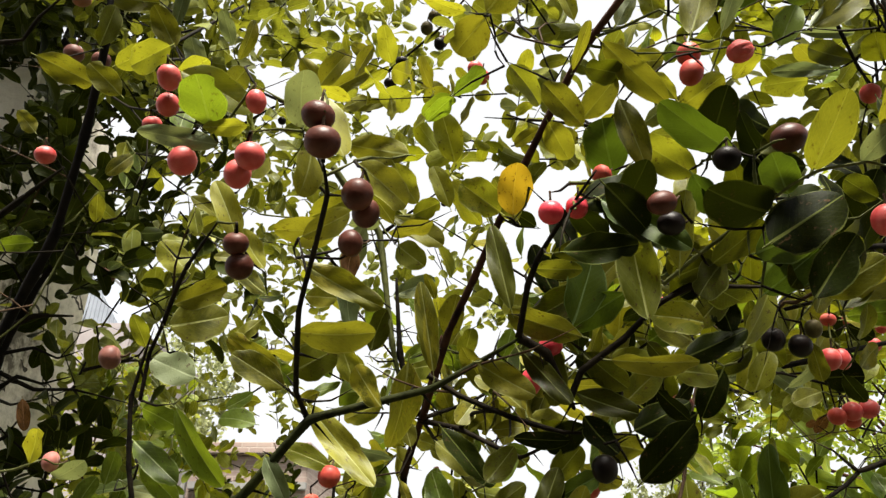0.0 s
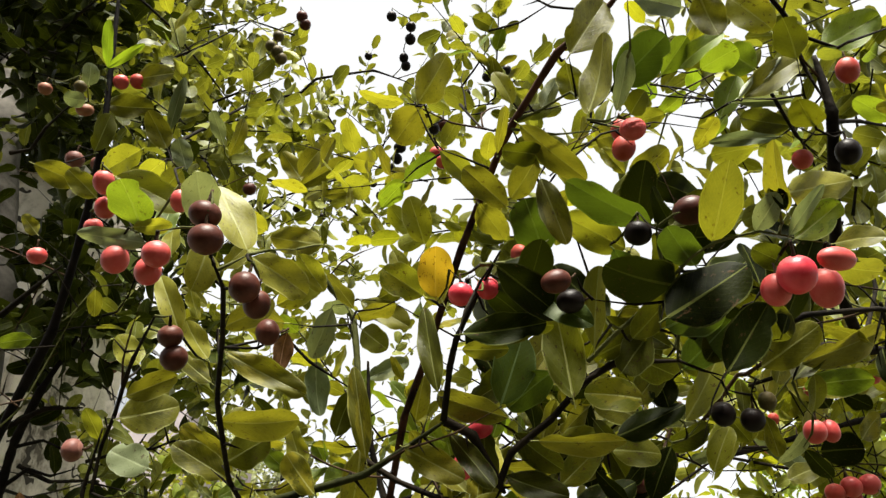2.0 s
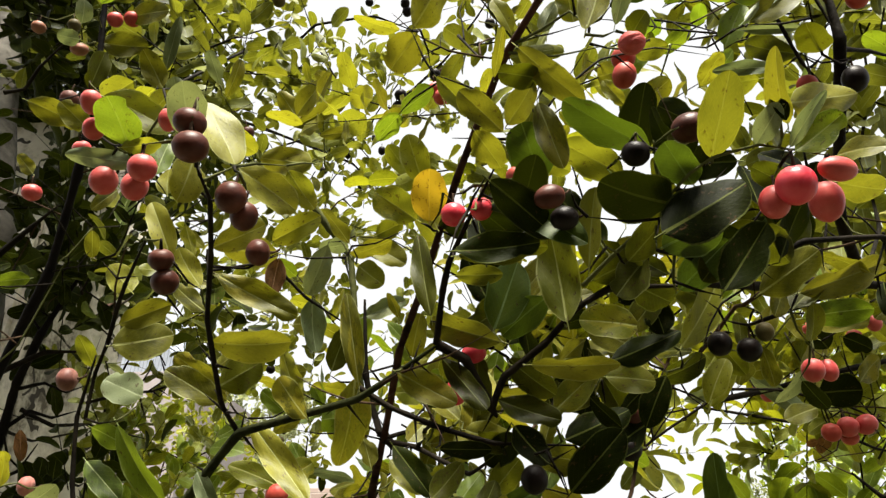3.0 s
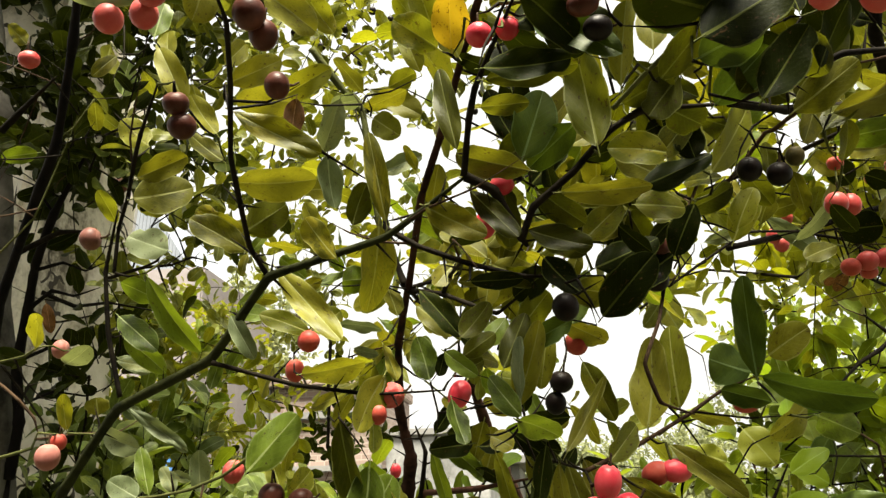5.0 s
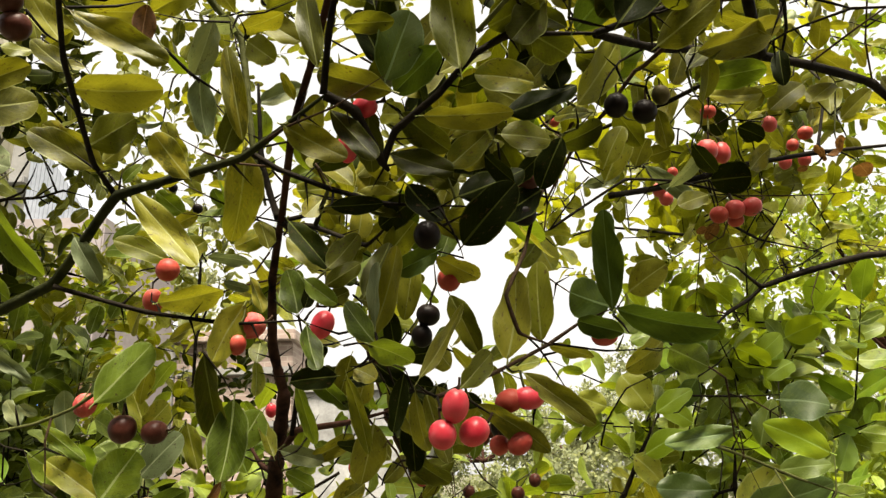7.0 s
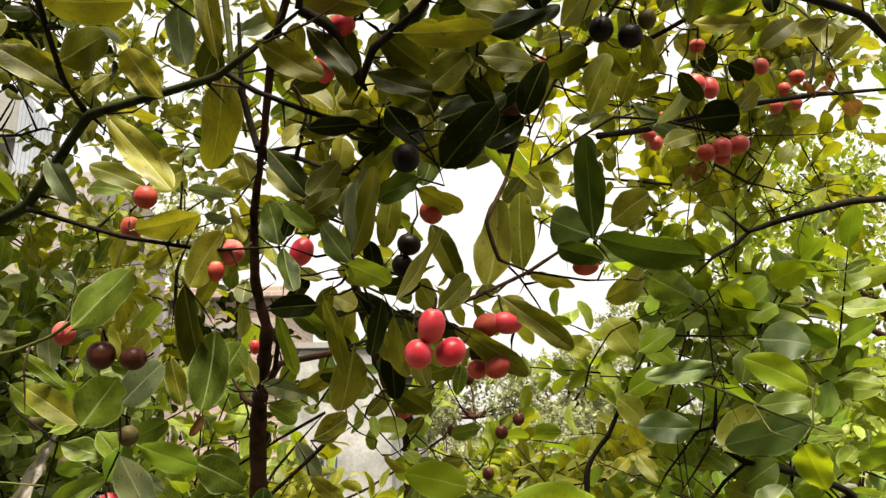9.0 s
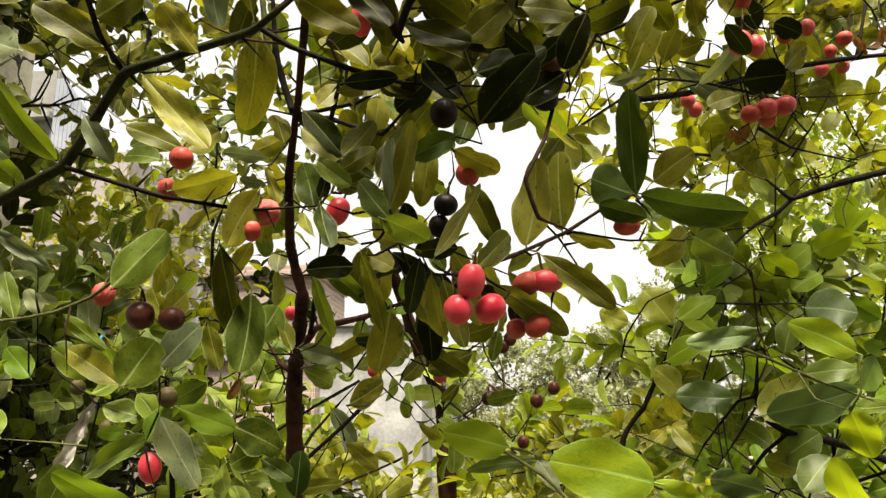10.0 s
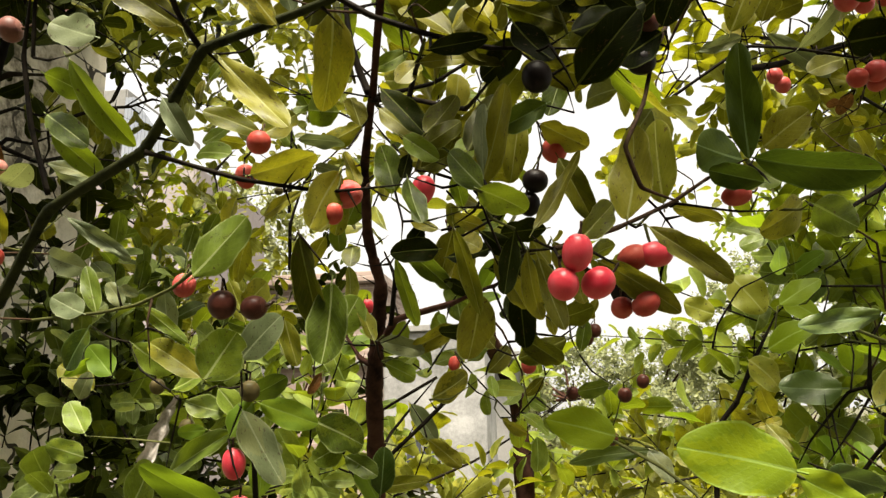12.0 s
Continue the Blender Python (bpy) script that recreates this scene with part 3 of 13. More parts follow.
def limbs(plant, clumps, roots, seed):
    """Thin limbs that carry the clumps: each grows from the nearest one that already hangs on the plant."""
    rng = random.Random(seed)
    held, free = [Vector(r) for r in roots], [Vector(c[0]) for c in clumps]
    while free:
        a, b = min(((h, f) for h in held for f in free), key=lambda e: (e[0] - e[1]).length)
        far = (b - a).length
        bow = Vector((rng.uniform(-1, 1), rng.uniform(-1, 1), rng.uniform(-0.6, 0.8))) * far * 0.12
        w = min(0.009, 0.0035 + 0.006 * far)
        stem(plant, "db", w, w * 0.5, a, a.lerp(b, 0.35) + bow, a.lerp(b, 0.7) + bow * 0.6, b, name="limb")
        free.remove(b)
        held.append(b)


def foliage(plant, clumps, keys, seed, label, roots, singles=220):
    """The small leaves of one plant: those nearest the path side one by one, the uncountable rest joined by colour, and fine twigs."""
    limbs(plant, clumps, roots, seed)
    rng = np.random.default_rng(seed)
    tv, tf, every = [], [], []
    for key in keys:
        for centre, radius, twigs, size, k in clumps:
            if k == key:
                every += [(f, key) for f in leafy_twigs(centre, radius, twigs, size, rng, twig_verts=tv, twig_faces=tf)]
    every.sort(key=lambda e: e[0][3][1])
    for i, (f, key) in enumerate(every[:singles]):
        kinds = SINGLE[key]
        ob = new("leaf", LEAF_MESH[kinds[i % len(kinds)]][i * 5 % 6])
        x, y, z, p = (Vector(v) for v in f)
        ob.matrix_basis = Matrix(((x.x, y.x, z.x, p.x), (x.y, y.y, z.y, p.y), (x.z, y.z, z.z, p.z), (0, 0, 0, 1)))
        attach(ob, plant)
    for key in keys:
        frames = [f for f, k in every[singles:] if k == key]
        if frames:
            part("foliage", joined_leaves("foliage", frames, FOLIAGE[key]), None, plant, label, "stuff")
    part("brushwood", mesh_of("brushwood", tv, tf, BARK["db"]), None, plant, "thin dark twigs", "stuff")


def box(bm, lo, hi, bevel=0.0):
    made = bmesh.ops.create_cube(bm, size=1)
    c, s = (Vector(lo) + Vector(hi)) / 2, Vector(hi) - Vector(lo)
    for v in made["verts"]:
        v.co = Vector((v.co.x * s.x, v.co.y * s.y, v.co.z * s.z)) + c
    if bevel:
        edges = list({e for v in made["verts"] for e in v.link_edges})
        bmesh.ops.bevel(bm, geom=edges, offset=bevel, segments=2, affect="EDGES")


def box_mesh(name, lo, hi, mat, parent, bevel=0.0, label=""):
    bm = bmesh.new()
    box(bm, lo, hi, bevel)
    return part(name, bm, mat, parent, label)

# ---- setting: ground, unseen blocking wall, pillar, buildings ----
bm = bmesh.new()
bmesh.ops.create_grid(bm, x_segments=60, y_segments=60, size=1)
for v in bm.verts:
    r = max(abs(v.co.x), abs(v.co.y))
    v.co *= 1200 * r ** 3 + 2
    v.co.z = 0.05 * noise.noise(v.co * 0.35) if r < 0.5 else 0
me = bpy.data.meshes.new("ground")
bm.to_mesh(me)
bm.free()
me.materials.append(EARTH)
tagged(new("ground", smooth(me)), "bare brown earth under the shrubs, patchy with green", "ground", "", "structure")

# unseen wall added behind the camera to block part of the sky
bm = bmesh.new()
box(bm, (-7, -2.9, -0.1), (7, -2.6, 4.2))
me = bpy.data.meshes.new("wall_south")
bm.to_mesh(me)
bm.free()
me.materials.append(BLOCKER_BRICK)
tagged(new("wall_south", me), "unseen dark wall added to block sky light", "wall", "", "structure")

pillar = thing("concrete_pillar", "old grey concrete pillar, stained and mossy, behind dark stems", "pillar", (-1.3, 1.62, 0), "", "structure")
box_mesh("shaft", (-1.55, 1.42, 0.12), (-1.04, 1.86, 2.75), CONCRETE, pillar, 0.015)
box_mesh("footing", (-1.61, 1.36, -0.05), (-0.98, 1.92, 0.118), CONCRETE, pillar, 0.02)

# far brick house with a flat parapet, a ledge and a paler corner
tower = thing("brick_house", "pale pinkish brick house with flat parapet and ledge", "house", (-3.6, 12.8, 0))
box_mesh("wall", (-4.5, 11.7, 0), (-2.62, 14.0, 3.55), BRICK, tower, 0.02)
wing = box_mesh("side_wing", (-2.615, 12.0, 0), (-0.95, 14.0, 2.75), PALE_PLASTER, tower, 0.02, "whitish plastered side wing")
box_mesh("coping", (-2.612, 11.94, 2.753), (-0.90, 14.02, 2.86), PLASTER, tower, 0.015)
grille = box_mesh("window", (-2.42, 11.962, 0.35), (-1.80, 11.997, 1.05), DARK_OPENING, tower, 0.0, "dark window with pale upright bars")
for k in range(5):
    bar = box_mesh("bar", (-2.40 + 0.135 * k, 11.925, 0.33), (-2.365 + 0.135 * k, 11.958, 1.07), PLASTER, tower)
    bar.parent = grille
    bar.matrix_parent_inverse = grille.matrix_basis.inverted()
    bar.location = (0, 0, 0)
box_mesh("corner_post", (-4.68, 11.62, 0), (-4.504, 14.0, 3.55), PLASTER, tower, 0.02)
box_mesh("parapet", (-4.72, 11.58, 3.555), (-2.56, 14.05, 3.74), BRICK, tower, 0.02)
box_mesh("ledge", (-4.45, 11.60, 3.02), (-2.60, 11.695, 3.14), PLASTER, tower, 0.015)
box_mesh("ledge", (-4.45, 11.60, 2.20), (-2.60, 11.695, 2.30), PLASTER, tower, 0.015)

# lower plastered house with barred windows
low = thing("plaster_house", "low pale plastered house with barred windows", "house", (-2.2, 17.5, 0))
box_mesh("wall", (-3.9, 16.3, 0), (-0.7, 19.0, 2.55), PLASTER, low, 0.02)
box_mesh("roof", (-4.0, 16.0, 2.555), (-0.55, 19.2, 2.72), PLASTER, low, 0.02)
for x0 in (-3.45, -2.05):
    win = box_mesh("window", (x0, 16.262, 0.35), (x0 + 0.85, 16.297, 1.25), DARK_OPENING, low, 0.0, "dark window with white bars")
    for k in range(4):
        bar = box_mesh("bar", (x0 + 0.1 + 0.2 * k, 16.225, 0.33), (x0 + 0.15 + 0.2 * k, 16.258, 1.27), PLASTER, low)
        bar.parent = win
        bar.matrix_parent_inverse = win.matrix_basis.inverted()
        bar.location = (0, 0, 0)

# house at the far left: pinkish wall, grey upper storey with a ledge, bluish tin gable
shed = thing("gable_house", "pinkish plastered house with grey upper storey and bluish tin gable", "house", (-5.3, 9.4, 0))
box_mesh("wall", (-6.8, 8.3, 0), (-4.15, 10.6, 4.54), PINK_PLASTER, shed, 0.02)
box_mesh("upper_storey", (-7.2, 8.42, 4.545), (-5.24, 10.5, 5.72), PLASTER, shed, 0.02, "grey plastered upper storey")
box_mesh("ledge", (-7.2, 8.30, 5.02), (-5.24, 8.416, 5.12), PALE_PLASTER, shed, 0.012)
bm = bmesh.new()
columns = 34
for k in range(columns):
    x = -5.236 + 0.86 * k / (columns - 1)
    for z in (4.548, min(5.58, 5.58 - 1.42 * (x + 5.12))):
        bm.verts.new((x, 8.40 + (0.012 if k % 2 else -0.012), max(4.56, z) if z > 4.55 else z))
bm.verts.ensure_lookup_table()
for k in range(columns - 1):
    bm.faces.new((bm.verts[2 * k], bm.verts[2 * k + 2], bm.verts[2 * k + 3], bm.verts[2 * k + 1]))
ext = bmesh.ops.extrude_face_region(bm, geom=bm.faces[:])
for v in ext["geom"]:
    if isinstance(v, bmesh.types.BMVert):
        v.co.y += 1.6
part("tin_gable", bm, TIN, shed, "bluish weathered tin gable")

sheet = thing("plastic_sheet", "crumpled blue plastic sheet hung between bushes", "sheet", (-2.62, 4.95, 0))
bm = bmesh.new()
bmesh.ops.create_grid(bm, x_segments=10, y_segments=12, size=0.5)
for v in bm.verts:
    x, y = v.co.x, v.co.y
    v.co = Vector((-2.62 + 0.3 * x, 4.95 + 0.03 * math.sin(14 * x) + 0.03 * noise.noise(Vector((5 * x, 5 * y, 0))), 1.75 + 0.5 * y))
part("sheet", bm, BLUE, sheet)

for x in (-2.79, -2.45):
    verts, faces, _ = tube(((x, 5.0, -0.05), (x + 0.01, 4.99, 1.0), (x, 4.98, 2.1)), (0.018, 0.017, 0.014), 7, 0.1, 4)
    part("pole", mesh_of("pole", verts, faces, BARK["tg"]), None, sheet, "thin bamboo pole")


# ---- fruiting_shrub: thorny evergreen shrub with olive leaves and red to black berries ----
shrub = thing("fruiting_shrub", "thorny evergreen shrub with olive leaves and red to black berries", "shrub", (-0.07, 1.1, 0), "shrubs")
stem(shrub, "gb", .0180, .0102, (-.2, 1.4, -.04), (-.42, 1.22, .4), (-.56, .95, .9), (-.47, .79, 1.34), (-.327, .694, 1.493), name="trunk")
stem(shrub, "gb", .0094, .0054, (-.327, .694, 1.493), (-.259, .655, 1.56), (-.166, .629, 1.593), (-.134, .611, 1.623), (-.103, .593, 1.651), (-.007, .582, 1.673), (.061, .546, 1.702), thorns=1)
stem(shrub, "db", .005, .0027, (-.108, .599, 1.653), (-.111, .566, 1.667), (-.095, .488, 1.702), (-.076, .439, 1.727), (-.061, .396, 1.742), (-.059, .369, 1.748), thorns=1)
stem(shrub, "db", .0043, .0027, (-.162, .624, 1.59), (-.1, .653, 1.574), (-.04, .68, 1.568), (.023, .675, 1.568), thorns=1)
stem(shrub, "tr", .0340, .0245, (-.17, 1.44, -.05), (-.165, 1.42, .3), (-.146, 1.356, .752), name="trunk")
stem(shrub, "tr", .0238, .0049, (-.146, 1.356, .752), (-.085, 1.031, 1.347), (-.074, .975, 1.421), (-.065, .946, 1.462), (-.057, .928, 1.502), (-.051, .912, 1.535), (-.056, .901, 1.559), (-.059, .885, 1.585), (-.052, .846, 1.65), (-.03, .787, 1.695), (-.008, .742, 1.772), thorns=1)
stem(shrub, "tr", .0076, .0057, (-.029, .786, 1.694), (0, .702, 1.759), (.026, .658, 1.799), (.07, .573, 1.869), (.117, .497, 1.934), (.163, .448, 1.976), (.197, .423, 1.986), (.223, .403, 2.005))
stem(shrub, "db", .0073, .0072, (-.033, .786, 1.699), (-.046, .799, 1.731), (-.057, .8, 1.77), (-.065, .8, 1.862), thorns=1)
stem(shrub, "tr", .0091, .0043, (-.067, .948, 1.455), (-.055, .925, 1.472), (-.033, .902, 1.494), (-.012, .863, 1.493), (.039, .805, 1.494), (.09, .727, 1.498), thorns=1)
stem(shrub, "tr", .0065, .0047, (-.071, .948, 1.451), (-.086, .955, 1.461), (-.107, .957, 1.493), thorns=1)
stem(shrub, "db", .0056, .0037, (-.038, .902, 1.489), (-.029, .883, 1.536), (-.041, .886, 1.565), thorns=1)
stem(shrub, "db", .0062, .0031, (-.03, .788, 1.693), (.009, .763, 1.68), (.068, .714, 1.643), (.105, .654, 1.652), thorns=1)
stem(shrub, "db", .0049, .004, (.011, .763, 1.68), (.025, .722, 1.686), (.046, .645, 1.672), thorns=1)
stem(shrub, "db", .0055, .0035, (-.012, .605, 1.69), (.013, .611, 1.675), (.055, .618, 1.659), (.097, .624, 1.648), (.161, .639, 1.649), thorns=1)
stem(shrub, "db", .0075, .0059, (.061, .546, 1.702), (.081, .555, 1.693), (.099, .574, 1.661), (.103, .576, 1.655), thorns=1)
stem(shrub, "db", .0055, .005, (.099, .574, 1.661), (.109, .567, 1.683), (.14, .556, 1.704), (.166, .545, 1.728), (.192, .542, 1.742), (.255, .546, 1.743), thorns=1)
stem(shrub, "db", .005, .004, (.255, .546, 1.743), (.313, .553, 1.768), (.339, .551, 1.779), (.403, .573, 1.792), (.465, .591, 1.785), thorns=1)
stem(shrub, "db", .0070, .0095, (.259, .564, 1.754), (.319, .625, 1.778), (.405, .684, 1.809), (.498, .731, 1.818), (.587, .78, 1.821), (.75, .9, 1.76), thorns=1)
stem(shrub, "tr", .0260, .0095, (1.08, 1.2, -.05), (1.06, 1.15, .6), (.95, 1.04, 1.35), (.75, .9, 1.76), name="trunk")
stem(shrub, "db", .0032, .0032, (.42, .6, 1.81), (.445, .655, 1.81), (.451, .694, 1.792))
stem(shrub, "db", .0051, .0032, (.06, .545, 1.702), (.067, .524, 1.736), (.074, .505, 1.75), (.088, .484, 1.767), (.111, .449, 1.79))
stem(shrub, "gt", .0033, .0025, (.095, .47, 1.792), (.128, .481, 1.8), (.146, .484, 1.819))
stem(shrub, "tg", .0036, .0036, (0.269, 0.725, 1.774), (0.239, 0.715, 1.711), (0.218, 0.692, 1.662), (0.206, 0.677, 1.620), (0.188, 0.659, 1.580), (0.197, 0.660, 1.549), (0.224, 0.675, 1.541))
stem(shrub, "tg", .0036, .0037, (.328, .587, 1.766), (.309, .629, 1.763), (.307, .648, 1.77), (.285, .675, 1.747), (.257, .693, 1.721), (.23, .717, 1.676))
stem(shrub, "tg", .0039, .0026, (.133, .607, 1.496), (.178, .648, 1.518), (.219, .677, 1.541), (.247, .681, 1.559), (.272, .671, 1.568))
stem(shrub, "db", .0023, .0014, (.226, .697, 1.546), (.274, .713, 1.541), (.34, .738, 1.546))
stem(shrub, "db", .0043, .0019, (.09, .727, 1.498), (.11, .665, 1.508), (.133, .607, 1.496))
stem(shrub, "gt", .0038, .0023, (.17, .535, 1.741), (.191, .518, 1.755), (.216, .5, 1.77), (.223, .467, 1.768), (.219, .454, 1.788), (.218, .445, 1.803))
stem(shrub, "gt", .0023, .0015, (.218, .446, 1.8), (.228, .435, 1.802), (.231, .426, 1.798))
stem(shrub, "gt", .0023, .0017, (.223, .467, 1.768), (.237, .442, 1.773), (.25, .43, 1.776), (.274, .417, 1.774), (.308, .412, 1.76))
stem(shrub, "gt", .0029, .0016, (.125, .488, 1.941), (.149, .47, 1.937), (.171, .451, 1.935), (.181, .422, 1.887))
stem(shrub, "gt", .0024, .0016, (.122, .491, 1.936), (.158, .475, 1.913), (.189, .43, 1.876))
stem(shrub, "db", .0019, .0014, (.14, .525, 1.885), (.16, .514, 1.907), (.187, .481, 1.929))
stem(shrub, "gt", .0092, .0061, (-.145, .771, 1.998), (-.113, .791, 1.954), (-.088, .802, 1.922), (-.079, .804, 1.864), (-.066, .799, 1.78), (-.051, .803, 1.719))
stem(shrub, "db", .0049, .0033, (-.083, .802, 1.923), (-.059, .778, 1.929), (-.027, .752, 1.94))
stem(shrub, "db", .0035, .003, (-.128, .702, 1.847), (-.109, .721, 1.83), (-.063, .754, 1.806))
stem(shrub, "db", .0034, .0041, (-.255, .615, 1.671), (-.25, .605, 1.708), (-.237, .592, 1.731), (-.22, .568, 1.755), (-.207, .551, 1.766), (-.171, .509, 1.784))
stem(shrub, "db", .0043, .004, (-.248, .638, 1.567), (-.259, .626, 1.619), (-.263, .615, 1.672), (-.248, .597, 1.722))
stem(shrub, "gt", .0031, .0038, (-.343, .743, 1.486), (-.264, .739, 1.49), (-.229, .74, 1.496), (-.193, .731, 1.507), (-.167, .72, 1.52), (-.14, .699, 1.535))
stem(shrub, "db", .0085, .0046, (-.165, 1.42, .3), (-.21, 1.25, .65), (-.223, 1.046, 1.026), (-.191, .93, 1.294), (-.178, .882, 1.38), (-.17, .838, 1.448))
stem(shrub, "db", .0035, .003, (-.126, .83, 1.598), (-.125, .829, 1.653), (-.125, .827, 1.709))
stem(shrub, "db", .0035, .0035, (-.125, .833, 1.539), (-.122, .823, 1.584), (-.11, .826, 1.627))
leaf(shrub, (-.22, .637, 1.697), (-.261, .637, 1.714), .031, (.04, -1, .08), "p")
leaf(shrub, (-.222, .613, 1.664), (-.186, .65, 1.606), .0208, (-.02, -.84, -.54), "m")
leaf(shrub, (-.263, .639, 1.67), (-.238, .656, 1.658), .0244, (.12, -.68, -.73), "m")
leaf(shrub, (-.276, .664, 1.646), (-.224, .647, 1.608), .0229, (-.09, -.95, .29), "m")
leaf(shrub, (-.259, .65, 1.622), (-.238, .689, 1.597), .0195, (.53, -.64, -.55), "m")
leaf(shrub, (-.277, .672, 1.606), (-.253, .696, 1.602), .0132, (.71, -.67, .21), "p")
leaf(shrub, (-.143, .644, 1.694), (-.193, .63, 1.733), .0261, (-.08, -.89, -.44), "g")
leaf(shrub, (-.141, .608, 1.624), (-.123, .62, 1.59), .0151, (.28, -.94, -.17), "p")
leaf(shrub, (.092, .656, 1.614), (.116, .648, 1.641), 0.0238, (0.2, -0.95, -0.2), "y")
leaf(shrub, (.134, .669, 1.622), (.099, .664, 1.603), 0.0208, (0.1, -0.93, -0.3), "q")
leaf(shrub, (.152, .701, 1.675), (.135, .704, 1.627), 0.0213, (-0.2, -0.95, -0.15), "m")
leaf(shrub, (.113, .678, 1.618), (.104, .683, 1.567), 0.0194, (0.15, -0.96, -0.2), "y")
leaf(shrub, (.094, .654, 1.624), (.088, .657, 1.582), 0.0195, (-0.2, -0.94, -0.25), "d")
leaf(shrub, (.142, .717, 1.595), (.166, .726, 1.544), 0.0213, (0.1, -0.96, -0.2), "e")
leaf(shrub, (.109, .651, 1.696), (.152, .654, 1.677), 0.0260, (0, -0.93, -0.35), "e")
leaf(shrub, (.073, .644, 1.658), (.111, .645, 1.651), 0.0187, (0.1, -0.9, -0.4), "e")
stem(shrub, "db", .0022, .0012, (.108, .643, 1.661), (.134, .655, 1.643), (.15, .669, 1.633), (.155, .683, 1.619), thorns=1)
stem(shrub, "db", .0016, .001, (.155, .683, 1.619), (.133, .674, 1.623), (.113, .678, 1.618), name="twig")
leaf(shrub, (-.12, .65, 1.676), (-.056, .636, 1.606), .0243, (.2, -.95, -.1), "g")
leaf(shrub, (-.106, .702, 1.631), (-.147, .68, 1.645), .0207, (.51, -.84, .19), "y")
leaf(shrub, (-.112, .721, 1.638), (-.085, .73, 1.658), .0263, (.27, -.96, .11), "y")
leaf(shrub, (-.036, .678, 1.723), (-.055, .713, 1.651), .0385, (.67, -.58, -.46), "g")
leaf(shrub, (-.081, .65, 1.695), (-.098, .646, 1.738), .0221, (-.26, -.95, -.18), "y")
leaf(shrub, (-.107, .69, 1.59), (-.042, .659, 1.592), .0283, (-.23, -.54, -.81), "g")
leaf(shrub, (-.029, .678, 1.583), (-.048, .665, 1.535), .0304, (.72, -.68, -.11), "g")
leaf(shrub, (-.066, .697, 1.575), (-.107, .72, 1.563), .012, (-.46, -.88, -.12), "g")
leaf(shrub, (-.11, .807, 1.666), (-.061, .802, 1.656), .018, (-.21, -.61, -.77), "p")
leaf(shrub, (-.094, .814, 1.64), (-.068, .819, 1.633), .0111, (.05, -.88, -.47), "p")
leaf(shrub, (-.047, .749, 1.627), (-.032, .745, 1.591), .0124, (-.42, -.9, -.08), "g")
leaf(shrub, (-.04, .783, 1.665), (-.05, .782, 1.694), .024, (.65, -.73, .21), "g")
leaf(shrub, (-.003, .76, 1.593), (-.017, .769, 1.638), .028, (-.17, -.98, .15), "m")
leaf(shrub, (-.012, .744, 1.663), (.022, .746, 1.632), .0235, (.24, -.95, .2), "g")
leaf(shrub, (.039, .609, 1.55), (.05, .598, 1.516), .0161, (.55, -.73, .41), "m")
leaf(shrub, (.03, .64, 1.593), (.056, .637, 1.572), .0154, (-.23, -.96, -.17), "m")
leaf(shrub, (.042, .661, 1.593), (.069, .668, 1.613), .0171, (.25, -.97, -.02), "e")
leaf(shrub, (.035, .683, 1.583), (.056, .694, 1.596), .0164, (.49, -.87, -.11), "e")
leaf(shrub, (.039, .681, 1.695), (.015, .657, 1.731), .0189, (.15, -.88, -.46), "g")
leaf(shrub, (.041, .648, 1.654), (.074, .66, 1.66), .0148, (.31, -.94, .17), "g")
leaf(shrub, (.073, .629, 1.66), (.11, .663, 1.66), .0235, (.66, -.75, .11), "g")
leaf(shrub, (.054, .751, 1.661), (.058, .753, 1.694), .0248, (.61, -.79, 0), "g")
leaf(shrub, (.077, .637, 1.577), (.096, .649, 1.624), .0206, (.17, -.97, .17), "e")
leaf(shrub, (.091, .594, 1.544), (.093, .59, 1.591), .0104, (-.5, -.86, -.06), "p")
leaf(shrub, (.085, .624, 1.544), (.108, .582, 1.6), .0218, (-.39, -.8, -.45), "g")
leaf(shrub, (.091, .586, 1.533), (.068, .602, 1.564), .0192, (-.57, -.82, 0), "m")
leaf(shrub, (.089, .576, 1.529), (.117, .596, 1.519), .0235, (.12, -.6, -.79), "m")
leaf(shrub, (.155, .607, 1.607), (.195, .59, 1.648), .0313, (-.14, -.96, -.25), "d")
leaf(shrub, (.153, .608, 1.646), (.205, .627, 1.674), .0263, (.23, -.95, .2), "d")
leaf(shrub, (.129, .761, 1.644), (.17, .782, 1.627), .026, (.05, -.68, -.74), "g")
leaf(shrub, (.188, .686, 1.533), (.199, .697, 1.61), .0376, (-.58, -.79, .19), "g")
leaf(shrub, (.22, .716, 1.552), (.222, .732, 1.627), .0339, (-.61, -.77, .19), "y")
leaf(shrub, (.273, .666, 1.567), (.267, .638, 1.642), .0245, (-.06, -.93, -.35), "q")
leaf(shrub, (.277, .666, 1.567), (.346, .636, 1.543), .0292, (-.48, -.57, -.67), "q")
leaf(shrub, (.276, .695, 1.576), (.242, .682, 1.586), .0384, (.38, -.92, .09), "q")
leaf(shrub, (.278, .656, 1.546), (.242, .653, 1.556), .0188, (-.09, -.85, -.53), "q")
leaf(shrub, (.282, .687, 1.567), (.299, .686, 1.554), .0229, (-.02, -.99, .11), "m")
leaf(shrub, (.301, .724, 1.595), (.329, .698, 1.612), .0302, (-.68, -.73, -.04), "g")
leaf(shrub, (.225, .707, 1.546), (.264, .723, 1.537), .0159, (.03, -.55, -.83), "g")
leaf(shrub, (.331, .746, 1.554), (.292, .729, 1.528), .0301, (.55, -.75, -.37), "y")
